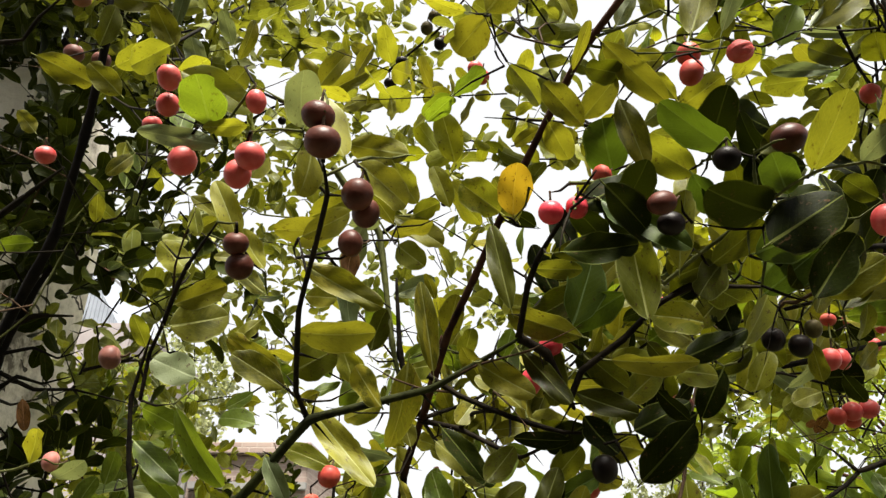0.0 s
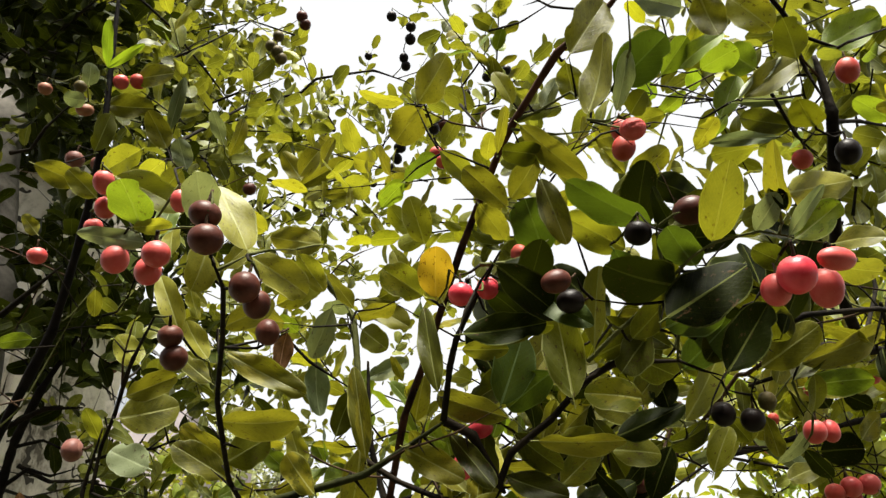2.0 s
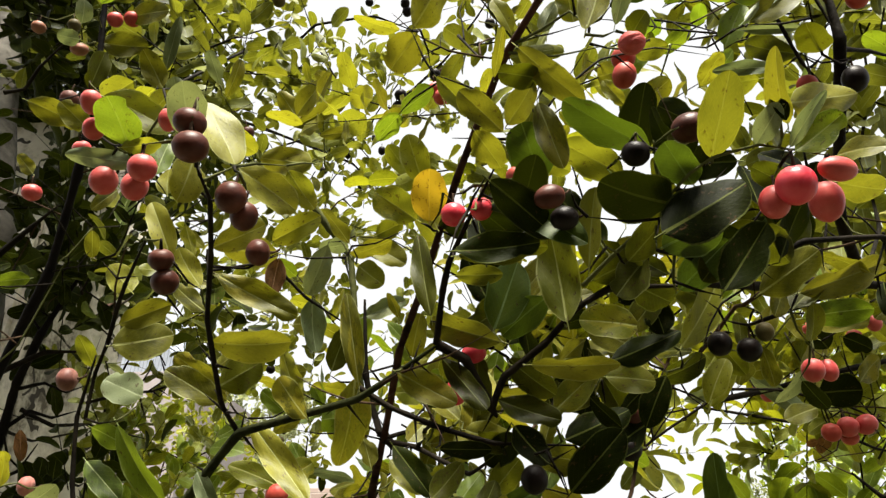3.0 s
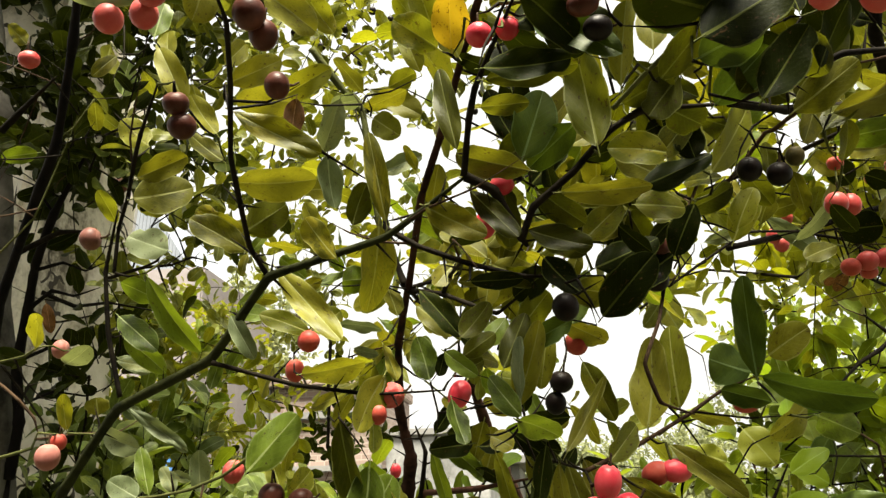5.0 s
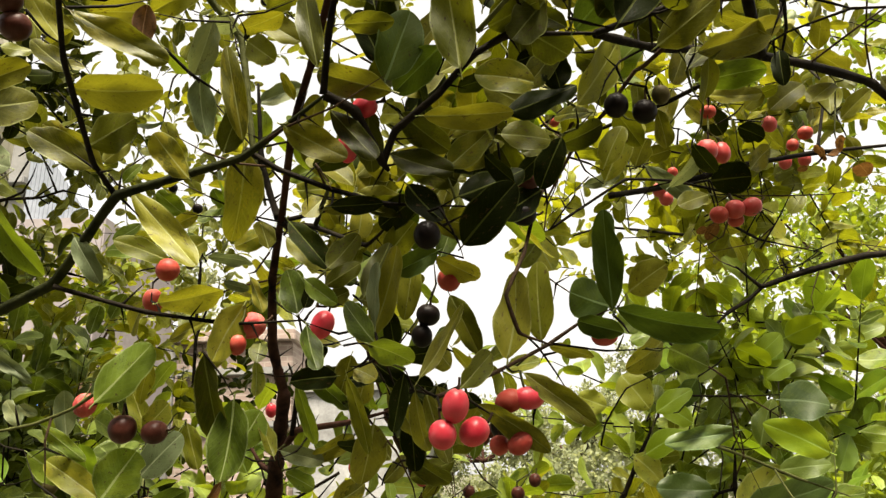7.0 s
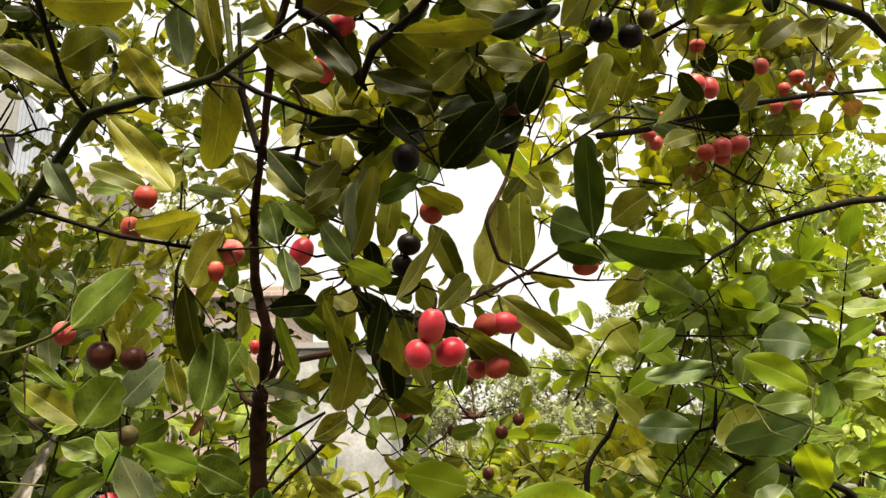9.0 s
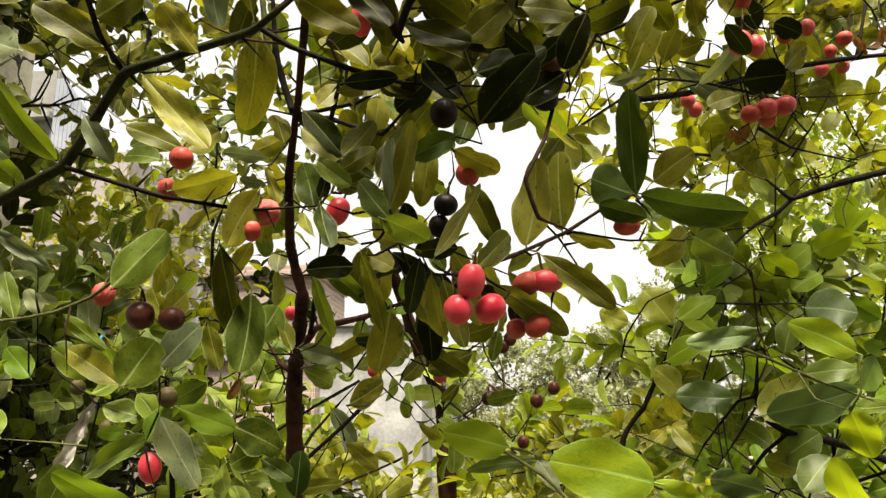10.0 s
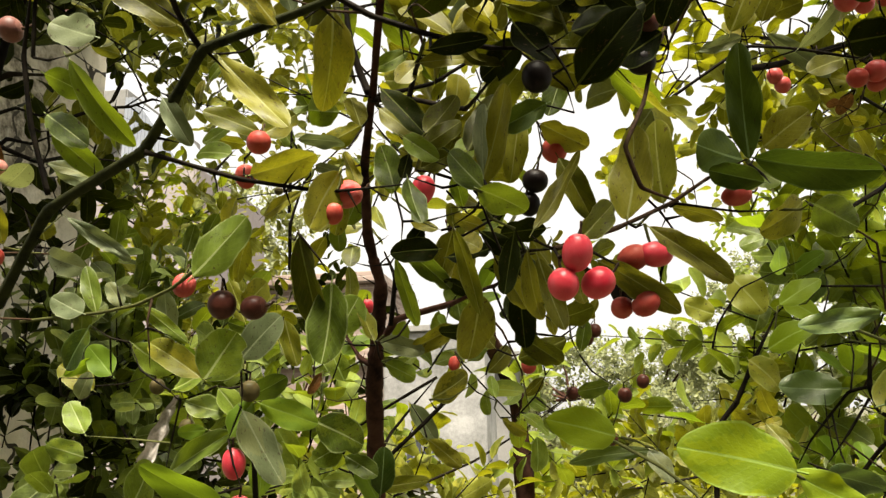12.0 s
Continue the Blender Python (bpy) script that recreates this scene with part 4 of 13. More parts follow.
leaf(shrub, (.323, .697, 1.539), (.363, .728, 1.527), .0289, (.38, -.71, -.6), "m")
leaf(shrub, (.197, .64, 1.515), (.248, .646, 1.476), .0187, (.15, -.99, .05), "g")
leaf(shrub, (.161, .631, 1.492), (.214, .65, 1.458), .0188, (-.11, -.8, -.59), "g")
leaf(shrub, (.297, .76, 1.715), (.322, .748, 1.768), .0274, (-.18, -.97, -.14), "y")
leaf(shrub, (.345, .827, 1.758), (.355, .805, 1.781), .027, (.21, -.66, -.72), "g")
leaf(shrub, (.366, .855, 1.781), (.39, .841, 1.783), .0213, (-.41, -.79, -.45), "g")
leaf(shrub, (.463, .935, 1.781), (.507, .92, 1.779), .0438, (-.28, -.7, -.65), "d")
leaf(shrub, (.15, .608, 1.502), (.173, .628, 1.529), .0187, (.55, -.82, .13), "y")
leaf(shrub, (.121, .604, 1.509), (.153, .616, 1.564), .0124, (-.22, -.92, .32), "g")
leaf(shrub, (.133, .626, 1.505), (.151, .632, 1.464), .0181, (.41, -.91, .06), "g")
leaf(shrub, (.106, .652, 1.518), (.098, .647, 1.475), .015, (.2, -.98, .08), "d")
leaf(shrub, (.115, .645, 1.504), (.122, .691, 1.462), .0141, (-.3, -.62, -.73), "g")
leaf(shrub, (.079, .698, 1.533), (.12, .705, 1.501), .0174, (.06, -.99, -.15), "d")
leaf(shrub, (.088, .702, 1.515), (.11, .728, 1.476), .0174, (.27, -.87, -.42), "g")
leaf(shrub, (.122, .676, 1.505), (.138, .674, 1.452), .0184, (.1, -.99, .08), "g")
leaf(shrub, (.133, .717, 1.465), (.161, .712, 1.473), .0226, (.09, -.72, -.69), "e")
leaf(shrub, (.105, .728, 1.495), (.107, .748, 1.447), .0224, (.09, -.93, -.36), "d")
leaf(shrub, (.058, .716, 1.533), (.077, .715, 1.523), .0222, (.17, -.91, .38), "g")
leaf(shrub, (.141, .781, 1.456), (.099, .796, 1.442), .0208, (-.4, -.87, .28), "e")
leaf(shrub, (.102, .756, 1.459), (.136, .78, 1.436), .0216, (.16, -.8, -.58), "e")
leaf(shrub, (-.279, .737, 1.49), (-.312, .739, 1.506), .0237, (.12, -.93, .36), "p")
leaf(shrub, (-.279, .757, 1.493), (-.296, .761, 1.538), .0166, (.3, -.94, .18), "m")
leaf(shrub, (-.243, .74, 1.494), (-.259, .74, 1.517), .0142, (.1, -.99, .08), "p")
leaf(shrub, (-.244, .736, 1.512), (-.228, .739, 1.504), .01, (.03, -.96, -.28), "p")
leaf(shrub, (-.149, .683, 1.507), (-.11, .691, 1.555), .0327, (.22, -.97, -.04), "m")
leaf(shrub, (-.128, .731, 1.487), (-.113, .745, 1.511), .024, (.7, -.71, -.02), "y")
leaf(shrub, (-.121, .719, 1.543), (-.132, .729, 1.509), .0181, (.82, -.42, -.38), "y")
leaf(shrub, (-.148, .778, 1.449), (-.111, .776, 1.486), .0318, (-.01, -1, -.03), "p")
leaf(shrub, (-.173, .759, 1.43), (-.147, .764, 1.471), .0425, (.35, -.93, -.11), "m")
leaf(shrub, (-.176, .759, 1.432), (-.232, .769, 1.465), .0247, (.09, -.9, .43), "y")
leaf(shrub, (-.224, .741, 1.494), (-.195, .769, 1.464), .014, (.68, -.73, -.03), "m")
leaf(shrub, (-.097, .78, 1.559), (-.086, .816, 1.472), .0301, (-.07, -.92, -.39), "e")
leaf(shrub, (-.069, .791, 1.516), (-.079, .795, 1.443), .04, (-.13, -.99, -.03), "m")
leaf(shrub, (-.071, .82, 1.474), (-.054, .831, 1.509), .0331, (.59, -.81, -.03), "m")
leaf(shrub, (-.037, .825, 1.465), (-.053, .837, 1.503), .0186, (.61, -.65, .45), "y")
leaf(shrub, (-.05, .904, 1.473), (-.004, .912, 1.461), .0206, (.14, -.99, -.1), "p")
leaf(shrub, (-.046, .91, 1.45), (-.013, .904, 1.433), .0207, (-.3, -.92, -.26), "m")
leaf(shrub, (-.001, .753, 1.528), (.009, .797, 1.474), .0138, (.35, -.76, -.55), "m")
leaf(shrub, (.071, .599, 1.51), (.083, .625, 1.459), .0116, (-.08, -.88, -.46), "y")
leaf(shrub, (.076, .707, 1.485), (.062, .733, 1.438), .032, (.43, -.73, -.52), "g")
leaf(shrub, (.007, .752, 1.537), (.043, .781, 1.504), .0181, (.31, -.85, -.43), "m")
leaf(shrub, (-.05, 1.072, 1.41), (-.022, 1.092, 1.363), .023, (.42, -.9, -.15), "p")
leaf(shrub, (-.022, 1.032, 1.368), (.014, 1.048, 1.335), .0212, (.08, -.93, -.36), "g")
leaf(shrub, (-.02, .909, 1.462), (.028, .916, 1.487), .0225, (.3, -.89, -.34), "g")
leaf(shrub, (-.001, .942, 1.414), (.04, .918, 1.437), .0312, (-.53, -.85, .07), "g")
# some leaves below use keys l and p, brightened in colour for stronger light
leaf(shrub, (-.161, .857, 1.411), (-.103, .862, 1.39), .0281, (.06, -.99, -.09), "l")
leaf(shrub, (-.116, .895, 1.392), (-.064, .888, 1.368), .0397, (-.14, -.99, -.02), "m")
leaf(shrub, (-.17, .811, 1.381), (-.15, .812, 1.411), .0271, (-.2, -.96, .18), "l")
leaf(shrub, (-.149, .788, 1.403), (-.115, .802, 1.339), .0321, (.66, -.73, .18), "p")
leaf(shrub, (-.258, .862, 1.344), (-.178, .829, 1.384), .0236, (-.42, -.9, .08), "m")
leaf(shrub, (-.221, .736, 1.325), (-.196, .719, 1.365), .0276, (-.11, -.94, -.34), "m")
leaf(shrub, (-.109, .672, 1.333), (-.158, .639, 1.366), .0255, (.24, -.84, -.49), "l")
leaf(shrub, (-.09, .903, 1.368), (-.12, .902, 1.352), .0291, (.13, -.97, -.22), "m")
leaf(shrub, (-.053, .916, 1.318), (-.048, .913, 1.365), .0252, (.34, -.93, -.11), "q")
leaf(shrub, (-.056, .917, 1.312), (-.069, .897, 1.349), .0251, (.81, -.59, -.02), "l")
leaf(shrub, (-.087, .905, 1.357), (-.05, .891, 1.338), .0214, (-.1, -.9, .43), "m")
leaf(shrub, (-.062, .935, 1.323), (-.004, .925, 1.331), .0168, (-.19, -.97, .16), "y")
leaf(shrub, (-.173, .854, 1.417), (-.126, .835, 1.435), .0246, (-.04, -.74, -.67), "q")
leaf(shrub, (-.248, .846, 1.427), (-.204, .838, 1.448), .0208, (-.27, -.94, .23), "m")
leaf(shrub, (-.202, .85, 1.426), (-.182, .864, 1.392), .0268, (.79, -.58, .21), "m")
leaf(shrub, (-.187, .987, 1.511), (-.175, 1.002, 1.457), .025, (.55, -.83, -.11), "y")
leaf(shrub, (-.365, .873, 1.495), (-.394, .883, 1.453), .0295, (-.12, -.98, -.17), "q")
leaf(shrub, (-.372, .933, 1.449), (-.406, .936, 1.483), .0302, (.16, -.95, .25), "l")
leaf(shrub, (-.316, .881, 1.477), (-.283, .907, 1.447), .0286, (.45, -.85, -.27), "m")
leaf(shrub, (-.237, .849, 1.415), (-.194, .849, 1.403), .0262, (.15, -.83, .54), "m")
leaf(shrub, (-.165, .541, 1.784), (-.187, .529, 1.833), .0206, (.37, -.93, -.05), "g")
leaf(shrub, (-.22, .582, 1.775), (-.253, .589, 1.807), .0242, (.34, -.9, -.1), "y")
leaf(shrub, (-.23, .591, 1.748), (-.188, .595, 1.767), .0232, (.25, -.89, -.37), "g")
leaf(shrub, (-.229, .588, 1.727), (-.19, .614, 1.746), .0359, (.44, -.88, -.1), "g")
leaf(shrub, (-.256, .61, 1.716), (-.261, .584, 1.736), .0142, (.68, -.52, -.51), "y")
leaf(shrub, (-.1, .496, 1.744), (-.041, .519, 1.717), .0209, (.37, -.93, .02), "g")
leaf(shrub, (-.101, .513, 1.696), (-.046, .526, 1.7), .0286, (.18, -.52, -.83), "g")
leaf(shrub, (-.117, .57, 1.682), (-.082, .563, 1.699), .0298, (-.06, -.96, -.28), "e")
leaf(shrub, (-.13, .602, 1.678), (-.169, .576, 1.699), .0257, (.6, -.78, -.12), "g")
leaf(shrub, (-.149, .568, 1.771), (-.166, .55, 1.799), .0222, (.77, -.64, .04), "g")
leaf(shrub, (-.094, .473, 1.753), (-.066, .494, 1.783), .0202, (.78, -.51, -.37), "g")
leaf(shrub, (-.154, .593, 1.759), (-.176, .573, 1.776), .0209, (.72, -.69, .1), "g")
leaf(shrub, (-.153, .715, 1.898), (-.099, .709, 1.924), .029, (.17, -.84, -.52), "y")
leaf(shrub, (-.122, .782, 1.923), (-.085, .778, 1.925), .0239, (.01, -.31, -.95), "p")
leaf(shrub, (-.097, .739, 1.903), (-.119, .755, 1.849), .0291, (.56, -.69, -.45), "p")
leaf(shrub, (-.114, .757, 1.846), (-.109, .776, 1.789), .031, (.71, -.68, -.17), "p")
leaf(shrub, (-.006, .578, 1.685), (-.017, .561, 1.755), .0174, (.15, -.97, -.21), "g")
leaf(shrub, (-.084, .758, 1.76), (-.069, .757, 1.807), .0305, (.71, -.66, -.23), "e")
leaf(shrub, (-.057, .732, 1.871), (-.026, .725, 1.843), .0288, (-.33, -.93, -.15), "y")
leaf(shrub, (-.047, .584, 1.659), (-.065, .559, 1.684), .0228, (.77, -.64, -.06), "g")
leaf(shrub, (-.069, .814, 1.846), (-.021, .825, 1.871), .0228, (.26, -.96, -.09), "p")
leaf(shrub, (-.017, .772, 1.825), (-.028, .755, 1.848), .0125, (-.21, -.74, -.64), "g")
leaf(shrub, (.055, .547, 1.726), (.041, .555, 1.803), .0191, (-.21, -.98, .06), "e")
leaf(shrub, (-.042, .739, 1.913), (-.012, .74, 1.929), .0231, (.28, -.83, -.48), "y")
leaf(shrub, (.001, .695, 1.898), (-.017, .685, 1.943), .0218, (.15, -.98, -.15), "y")
leaf(shrub, (.061, .524, 1.791), (.043, .523, 1.829), .0223, (-.55, -.79, -.28), "y")
leaf(shrub, (.108, .548, 1.704), (.053, .556, 1.726), .024, (-.33, -.76, -.56), "g")
leaf(shrub, (.029, .559, 1.686), (.073, .572, 1.665), .0234, (.2, -.96, -.18), "g")
leaf(shrub, (.074, .547, 1.76), (.111, .54, 1.756), .0162, (-.22, -.8, -.55), "y")
leaf(shrub, (.083, .489, 1.746), (.145, .483, 1.747), .0217, (-.04, -.59, -.8), "e")
leaf(shrub, (.117, .47, 1.778), (.17, .456, 1.733), .0245, (-.31, -.95, -.06), "q")
leaf(shrub, (.097, .479, 1.778), (.125, .514, 1.768), .0221, (-.01, -.25, -.97), "d")
leaf(shrub, (.173, .499, 1.737), (.181, .484, 1.794), .0216, (-.61, -.78, -.12), "y")
leaf(shrub, (.157, .538, 1.714), (.147, .53, 1.795), .0316, (-.18, -.98, -.12), "y")
leaf(shrub, (.103, .554, 1.717), (.122, .552, 1.772), .0339, (.36, -.92, -.16), "q")
leaf(shrub, (.144, .549, 1.74), (.107, .583, 1.723), .0249, (-.2, -.6, -.77), "q")
leaf(shrub, (.215, .59, 1.73), (.168, .578, 1.732), .0282, (.25, -.97, -.06), "y")
leaf(shrub, (.178, .539, 1.747), (.213, .525, 1.757), .0279, (.02, -.55, -.84), "e")
leaf(shrub, (.211, .552, 1.748), (.239, .572, 1.742), .028, (.2, -.5, -.84), "e")
leaf(shrub, (.221, .481, 1.741), (.257, .465, 1.747), .0324, (-.09, -.56, -.82), "q")
leaf(shrub, (.234, .51, 1.723), (.263, .478, 1.743), .0249, (-.36, -.71, -.6), "q")
leaf(shrub, (.256, .484, 1.709), (.287, .472, 1.751), .0284, (-.22, -.97, -.12), "d")
leaf(shrub, (.308, .552, 1.77), (.345, .55, 1.802), .0291, (.38, -.79, -.49), "e")
leaf(shrub, (.305, .571, 1.746), (.341, .536, 1.763), .0283, (-.61, -.75, -.25), "g")
leaf(shrub, (.349, .611, 1.764), (.428, .629, 1.798), .0285, (.41, -.69, -.59), "g")
leaf(shrub, (.359, .646, 1.756), (.404, .616, 1.75), .024, (-.46, -.59, -.66), "m")
leaf(shrub, (.247, .598, 1.715), (.287, .615, 1.779), .0308, (.67, -.71, -.24), "y")
leaf(shrub, (.381, .696, 1.771), (.441, .712, 1.779), .0187, (.24, -.96, .15), "g")
leaf(shrub, (.443, .67, 1.798), (.442, .67, 1.763), .0161, (-.6, -.8, .01), "d")
leaf(shrub, (.189, .569, 1.694), (.244, .58, 1.721), .0221, (.11, -.98, .16), "d")
leaf(shrub, (.13, .556, 1.688), (.193, .547, 1.684), .0224, (-.12, -.54, -.84), "g")
leaf(shrub, (.146, .597, 1.666), (.176, .596, 1.693), .023, (.1, -.99, -.13), "e")
leaf(shrub, (.187, .601, 1.693), (.226, .612, 1.692), .0278, (.26, -.95, .16), "e")
leaf(shrub, (.104, .572, 1.667), (.15, .572, 1.651), .0219, (.08, -.98, .2), "e")
leaf(shrub, (.113, .572, 1.699), (.147, .588, 1.675), .0233, (-.12, -.74, -.67), "e")
leaf(shrub, (.063, .558, 1.696), (.097, .549, 1.653), .0177, (-.19, -.98, .06), "e")
leaf(shrub, (.088, .568, 1.704), (.089, .591, 1.661), .0207, (.1, -.88, -.46), "e")
leaf(shrub, (.114, .608, 1.657), (.14, .613, 1.629), .0265, (.35, -.92, .17), "d")
leaf(shrub, (.057, .599, 1.638), (.098, .583, 1.633), .0139, (-.38, -.81, -.46), "d")
leaf(shrub, (.118, .63, 1.655), (.087, .655, 1.64), .0241, (-.38, -.78, -.5), "d")
leaf(shrub, (.281, .682, 1.698), (.299, .677, 1.733), .0227, (-.35, -.94, .05), "y")
leaf(shrub, (.223, .581, 1.76), (.232, .581, 1.72), .0242, (-.56, -.82, -.14), "d")
leaf(shrub, (-.005, .721, 1.671), (.034, .715, 1.623), .0235, (.18, -.95, .27), "d")
leaf(shrub, (.036, .7, 1.619), (.062, .704, 1.651), .0249, (-.06, -.99, .16), "e")
leaf(shrub, (.152, .507, 1.772), (.125, .506, 1.793), .0234, (-.52, -.48, -.71), "d")
leaf(shrub, (-.163, .447, 1.829), (-.163, .408, 1.845), .0325, (.08, -.39, -.92), "m")
leaf(shrub, (-.185, .432, 1.867), (-.138, .457, 1.849), .0287, (.42, -.89, -.17), "y")
leaf(shrub, (-.155, .446, 1.813), (-.222, .456, 1.833), .0159, (-.25, -.87, -.43), "p")
leaf(shrub, (-.168, .446, 1.828), (-.135, .443, 1.827), .0143, (-.1, -.52, -.85), "y")
leaf(shrub, (-.08, .394, 1.79), (-.072, .354, 1.802), .0249, (.63, -.11, -.77), "p")
leaf(shrub, (-.086, .408, 1.832), (-.056, .409, 1.778), .0298, (.47, -.84, .25), "g")
leaf(shrub, (-.087, .433, 1.829), (-.069, .463, 1.828), .0195, (.51, -.36, -.78), "y")
leaf(shrub, (-.07, .382, 1.763), (-.075, .383, 1.734), .0244, (.87, -.48, -.16), "g")
leaf(shrub, (-.018, .447, 1.803), (-.064, .462, 1.822), .0217, (-.37, -.91, -.19), "g")
leaf(shrub, (-.042, .389, 1.759), (-.016, .425, 1.75), .0249, (.78, -.61, -.16), "g")
leaf(shrub, (-.025, .424, 1.781), (-.011, .445, 1.763), .0171, (.51, -.73, -.45), "y")
leaf(shrub, (-.148, .458, 1.891), (-.161, .459, 1.87), .0196, (.7, -.56, -.44), "y")
leaf(shrub, (-.335, .61, 1.986), (-.367, .594, 2.015), .0261, (.1, -.91, -.41), "g")
leaf(shrub, (-.174, .78, 2.13), (-.132, .756, 2.166), .0315, (-.14, -.9, -.41), "g")
leaf(shrub, (-.164, .791, 2.115), (-.201, .772, 2.169), .0261, (.24, -.96, -.17), "g")
leaf(shrub, (-.178, .788, 2.117), (-.107, .792, 2.165), .0242, (.37, -.81, -.46), "g")
leaf(shrub, (-.145, .798, 2.108), (-.09, .814, 2.126), .0177, (.4, -.73, -.56), "g")
leaf(shrub, (.004, .767, 2), (-.012, .738, 2.053), .0348, (.21, -.88, -.42), "y")
leaf(shrub, (.039, .516, 1.992), (.011, .539, 1.972), .0341, (.12, -.57, -.81), "g")
leaf(shrub, (.02, .526, 2.009), (-.017, .5, 2.004), .0156, (.2, -.09, -.98), "y")
leaf(shrub, (.039, .499, 1.982), (.069, .466, 2.005), .0366, (-.46, -.75, -.47), "g")
leaf(shrub, (.17, .413, 1.938), (.201, .415, 1.994), .0327, (.33, -.93, -.16), "g")
leaf(shrub, (.178, .415, 1.879), (.194, .4, 1.943), .0276, (-.58, -.81, -.06), "g")
leaf(shrub, (.197, .409, 1.875), (.207, .386, 1.909), .0145, (.4, -.71, -.57), "p")
leaf(shrub, (.2, .415, 1.904), (.237, .397, 1.932), .0324, (0, -.84, -.55), "q")
leaf(shrub, (.22, .482, 1.934), (.231, .465, 1.943), .0218, (-.6, -.65, -.47), "e")
leaf(shrub, (.171, .468, 1.984), (.176, .481, 1.954), .0231, (.03, -.92, -.39), "y")
leaf(shrub, (.21, .362, 1.934), (.248, .385, 1.945), .0217, (.57, -.7, -.44), "p")
leaf(shrub, (.281, .438, 2.019), (.292, .448, 1.981), .0278, (-.13, -.95, -.29), "g")
leaf(shrub, (.305, .442, 2.017), (.332, .445, 1.979), .0298, (-.34, -.89, -.31), "y")
leaf(shrub, (.365, .491, 1.99), (.355, .471, 2.018), .0322, (-.8, -.31, -.52), "e")
leaf(shrub, (.332, .534, 1.99), (.393, .545, 2.041), .0268, (.29, -.95, -.13), "g")
leaf(shrub, (.324, .525, 1.983), (.374, .534, 2.035), .0096, (.49, -.8, -.34), "p")
leaf(shrub, (.328, .551, 1.999), (.386, .566, 2.01), .0109, (.3, -.73, -.62), "p")
leaf(shrub, (.379, .569, 1.982), (.326, .541, 1.973), .0222, (.46, -.7, -.54), "e")
leaf(shrub, (.372, .589, 1.986), (.304, .572, 1.971), .0138, (.31, -.87, -.39), "p")
leaf(shrub, (.357, .609, 1.99), (.317, .617, 1.99), .0286, (-.09, -.46, -.88), "y")
leaf(shrub, (.381, .531, 1.948), (.362, .503, 1.955), .0275, (-.27, -.07, -.96), "e")
leaf(shrub, (.236, .635, 1.978), (.273, .602, 1.992), .0279, (-.4, -.71, -.58), "y")
leaf(shrub, (.233, .63, 1.985), (.213, .628, 2.019), .0158, (-.5, -.8, -.33), "y")
leaf(shrub, (.277, .603, 2.037), (.243, .598, 2.024), .0217, (.33, -.75, -.57), "y")
leaf(shrub, (.13, .475, 1.925), (.18, .493, 1.879), .0229, (-.38, -.66, -.65), "g")
leaf(shrub, (.15, .491, 1.904), (.114, .47, 1.896), .0211, (.4, -.38, -.83), "e")
leaf(shrub, (.123, .555, 2.023), (.106, .542, 2.055), .0197, (.39, -.9, -.18), "y")
leaf(shrub, (.149, .5, 1.965), (.164, .492, 1.992), .0144, (.1, -.94, -.33), "p")
leaf(shrub, (.226, .505, 1.841), (.161, .451, 1.848), .0291, (.04, -.17, -.98), "q")
leaf(shrub, (.209, .539, 1.84), (.162, .535, 1.873), .03, (-.3, -.8, -.52), "y")
leaf(shrub, (.251, .439, 1.782), (.256, .386, 1.807), .0255, (-.26, -.44, -.86), "g")
leaf(shrub, (.231, .465, 1.812), (.259, .456, 1.834), .0178, (-.12, -.96, -.24), "e")
leaf(shrub, (.291, .412, 1.785), (.276, .365, 1.804), .0157, (-.66, -.08, -.75), "g")
leaf(shrub, (.288, .394, 1.786), (.339, .419, 1.81), .0212, (.54, -.76, -.35), "g")
leaf(shrub, (.281, .401, 1.811), (.284, .396, 1.775), .0092, (-.12, -.98, .13), "d")
leaf(shrub, (.273, .421, 1.777), (.281, .391, 1.784), .0149, (-.63, -.34, -.7), "p")
leaf(shrub, (.287, .407, 1.764), (.297, .368, 1.772), .0095, (-.8, -.3, -.52), "p")
leaf(shrub, (.292, .413, 1.765), (.318, .4, 1.781), .0205, (-.36, -.91, -.21), "m")
leaf(shrub, (.314, .413, 1.76), (.332, .392, 1.75), .0171, (-.7, -.68, .22), "g")
leaf(shrub, (.144, .55, 1.845), (.13, .505, 1.873), .0379, (.12, -.55, -.83), "q")
leaf(shrub, (.115, .508, 1.868), (.082, .482, 1.891), .0241, (.17, -.76, -.63), "g")
leaf(shrub, (.118, .522, 1.886), (.141, .489, 1.901), .0234, (-.42, -.61, -.67), "g")
leaf(shrub, (.144, .5, 1.888), (.161, .507, 1.828), .0222, (-.23, -.96, -.17), "g")
leaf(shrub, (.09, .529, 1.887), (.11, .565, 1.873), .0244, (.21, -.45, -.87), "g")
leaf(shrub, (.058, .516, 1.938), (.086, .553, 1.923), .022, (.57, -.64, -.52), "y")
leaf(shrub, (.109, .5, 1.918), (.119, .46, 1.934), .009, (-.04, -.39, -.92), "g")
leaf(shrub, (.047, .511, 1.791), (.017, .495, 1.808), .0276, (.23, -.88, -.41), "y")
leaf(shrub, (.057, .513, 1.79), (.06, .486, 1.82), .0277, (.28, -.71, -.65), "o")
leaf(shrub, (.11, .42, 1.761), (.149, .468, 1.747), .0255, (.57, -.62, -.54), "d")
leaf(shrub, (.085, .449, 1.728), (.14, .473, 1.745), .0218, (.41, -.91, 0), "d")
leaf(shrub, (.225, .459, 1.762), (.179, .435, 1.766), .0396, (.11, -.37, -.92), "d")
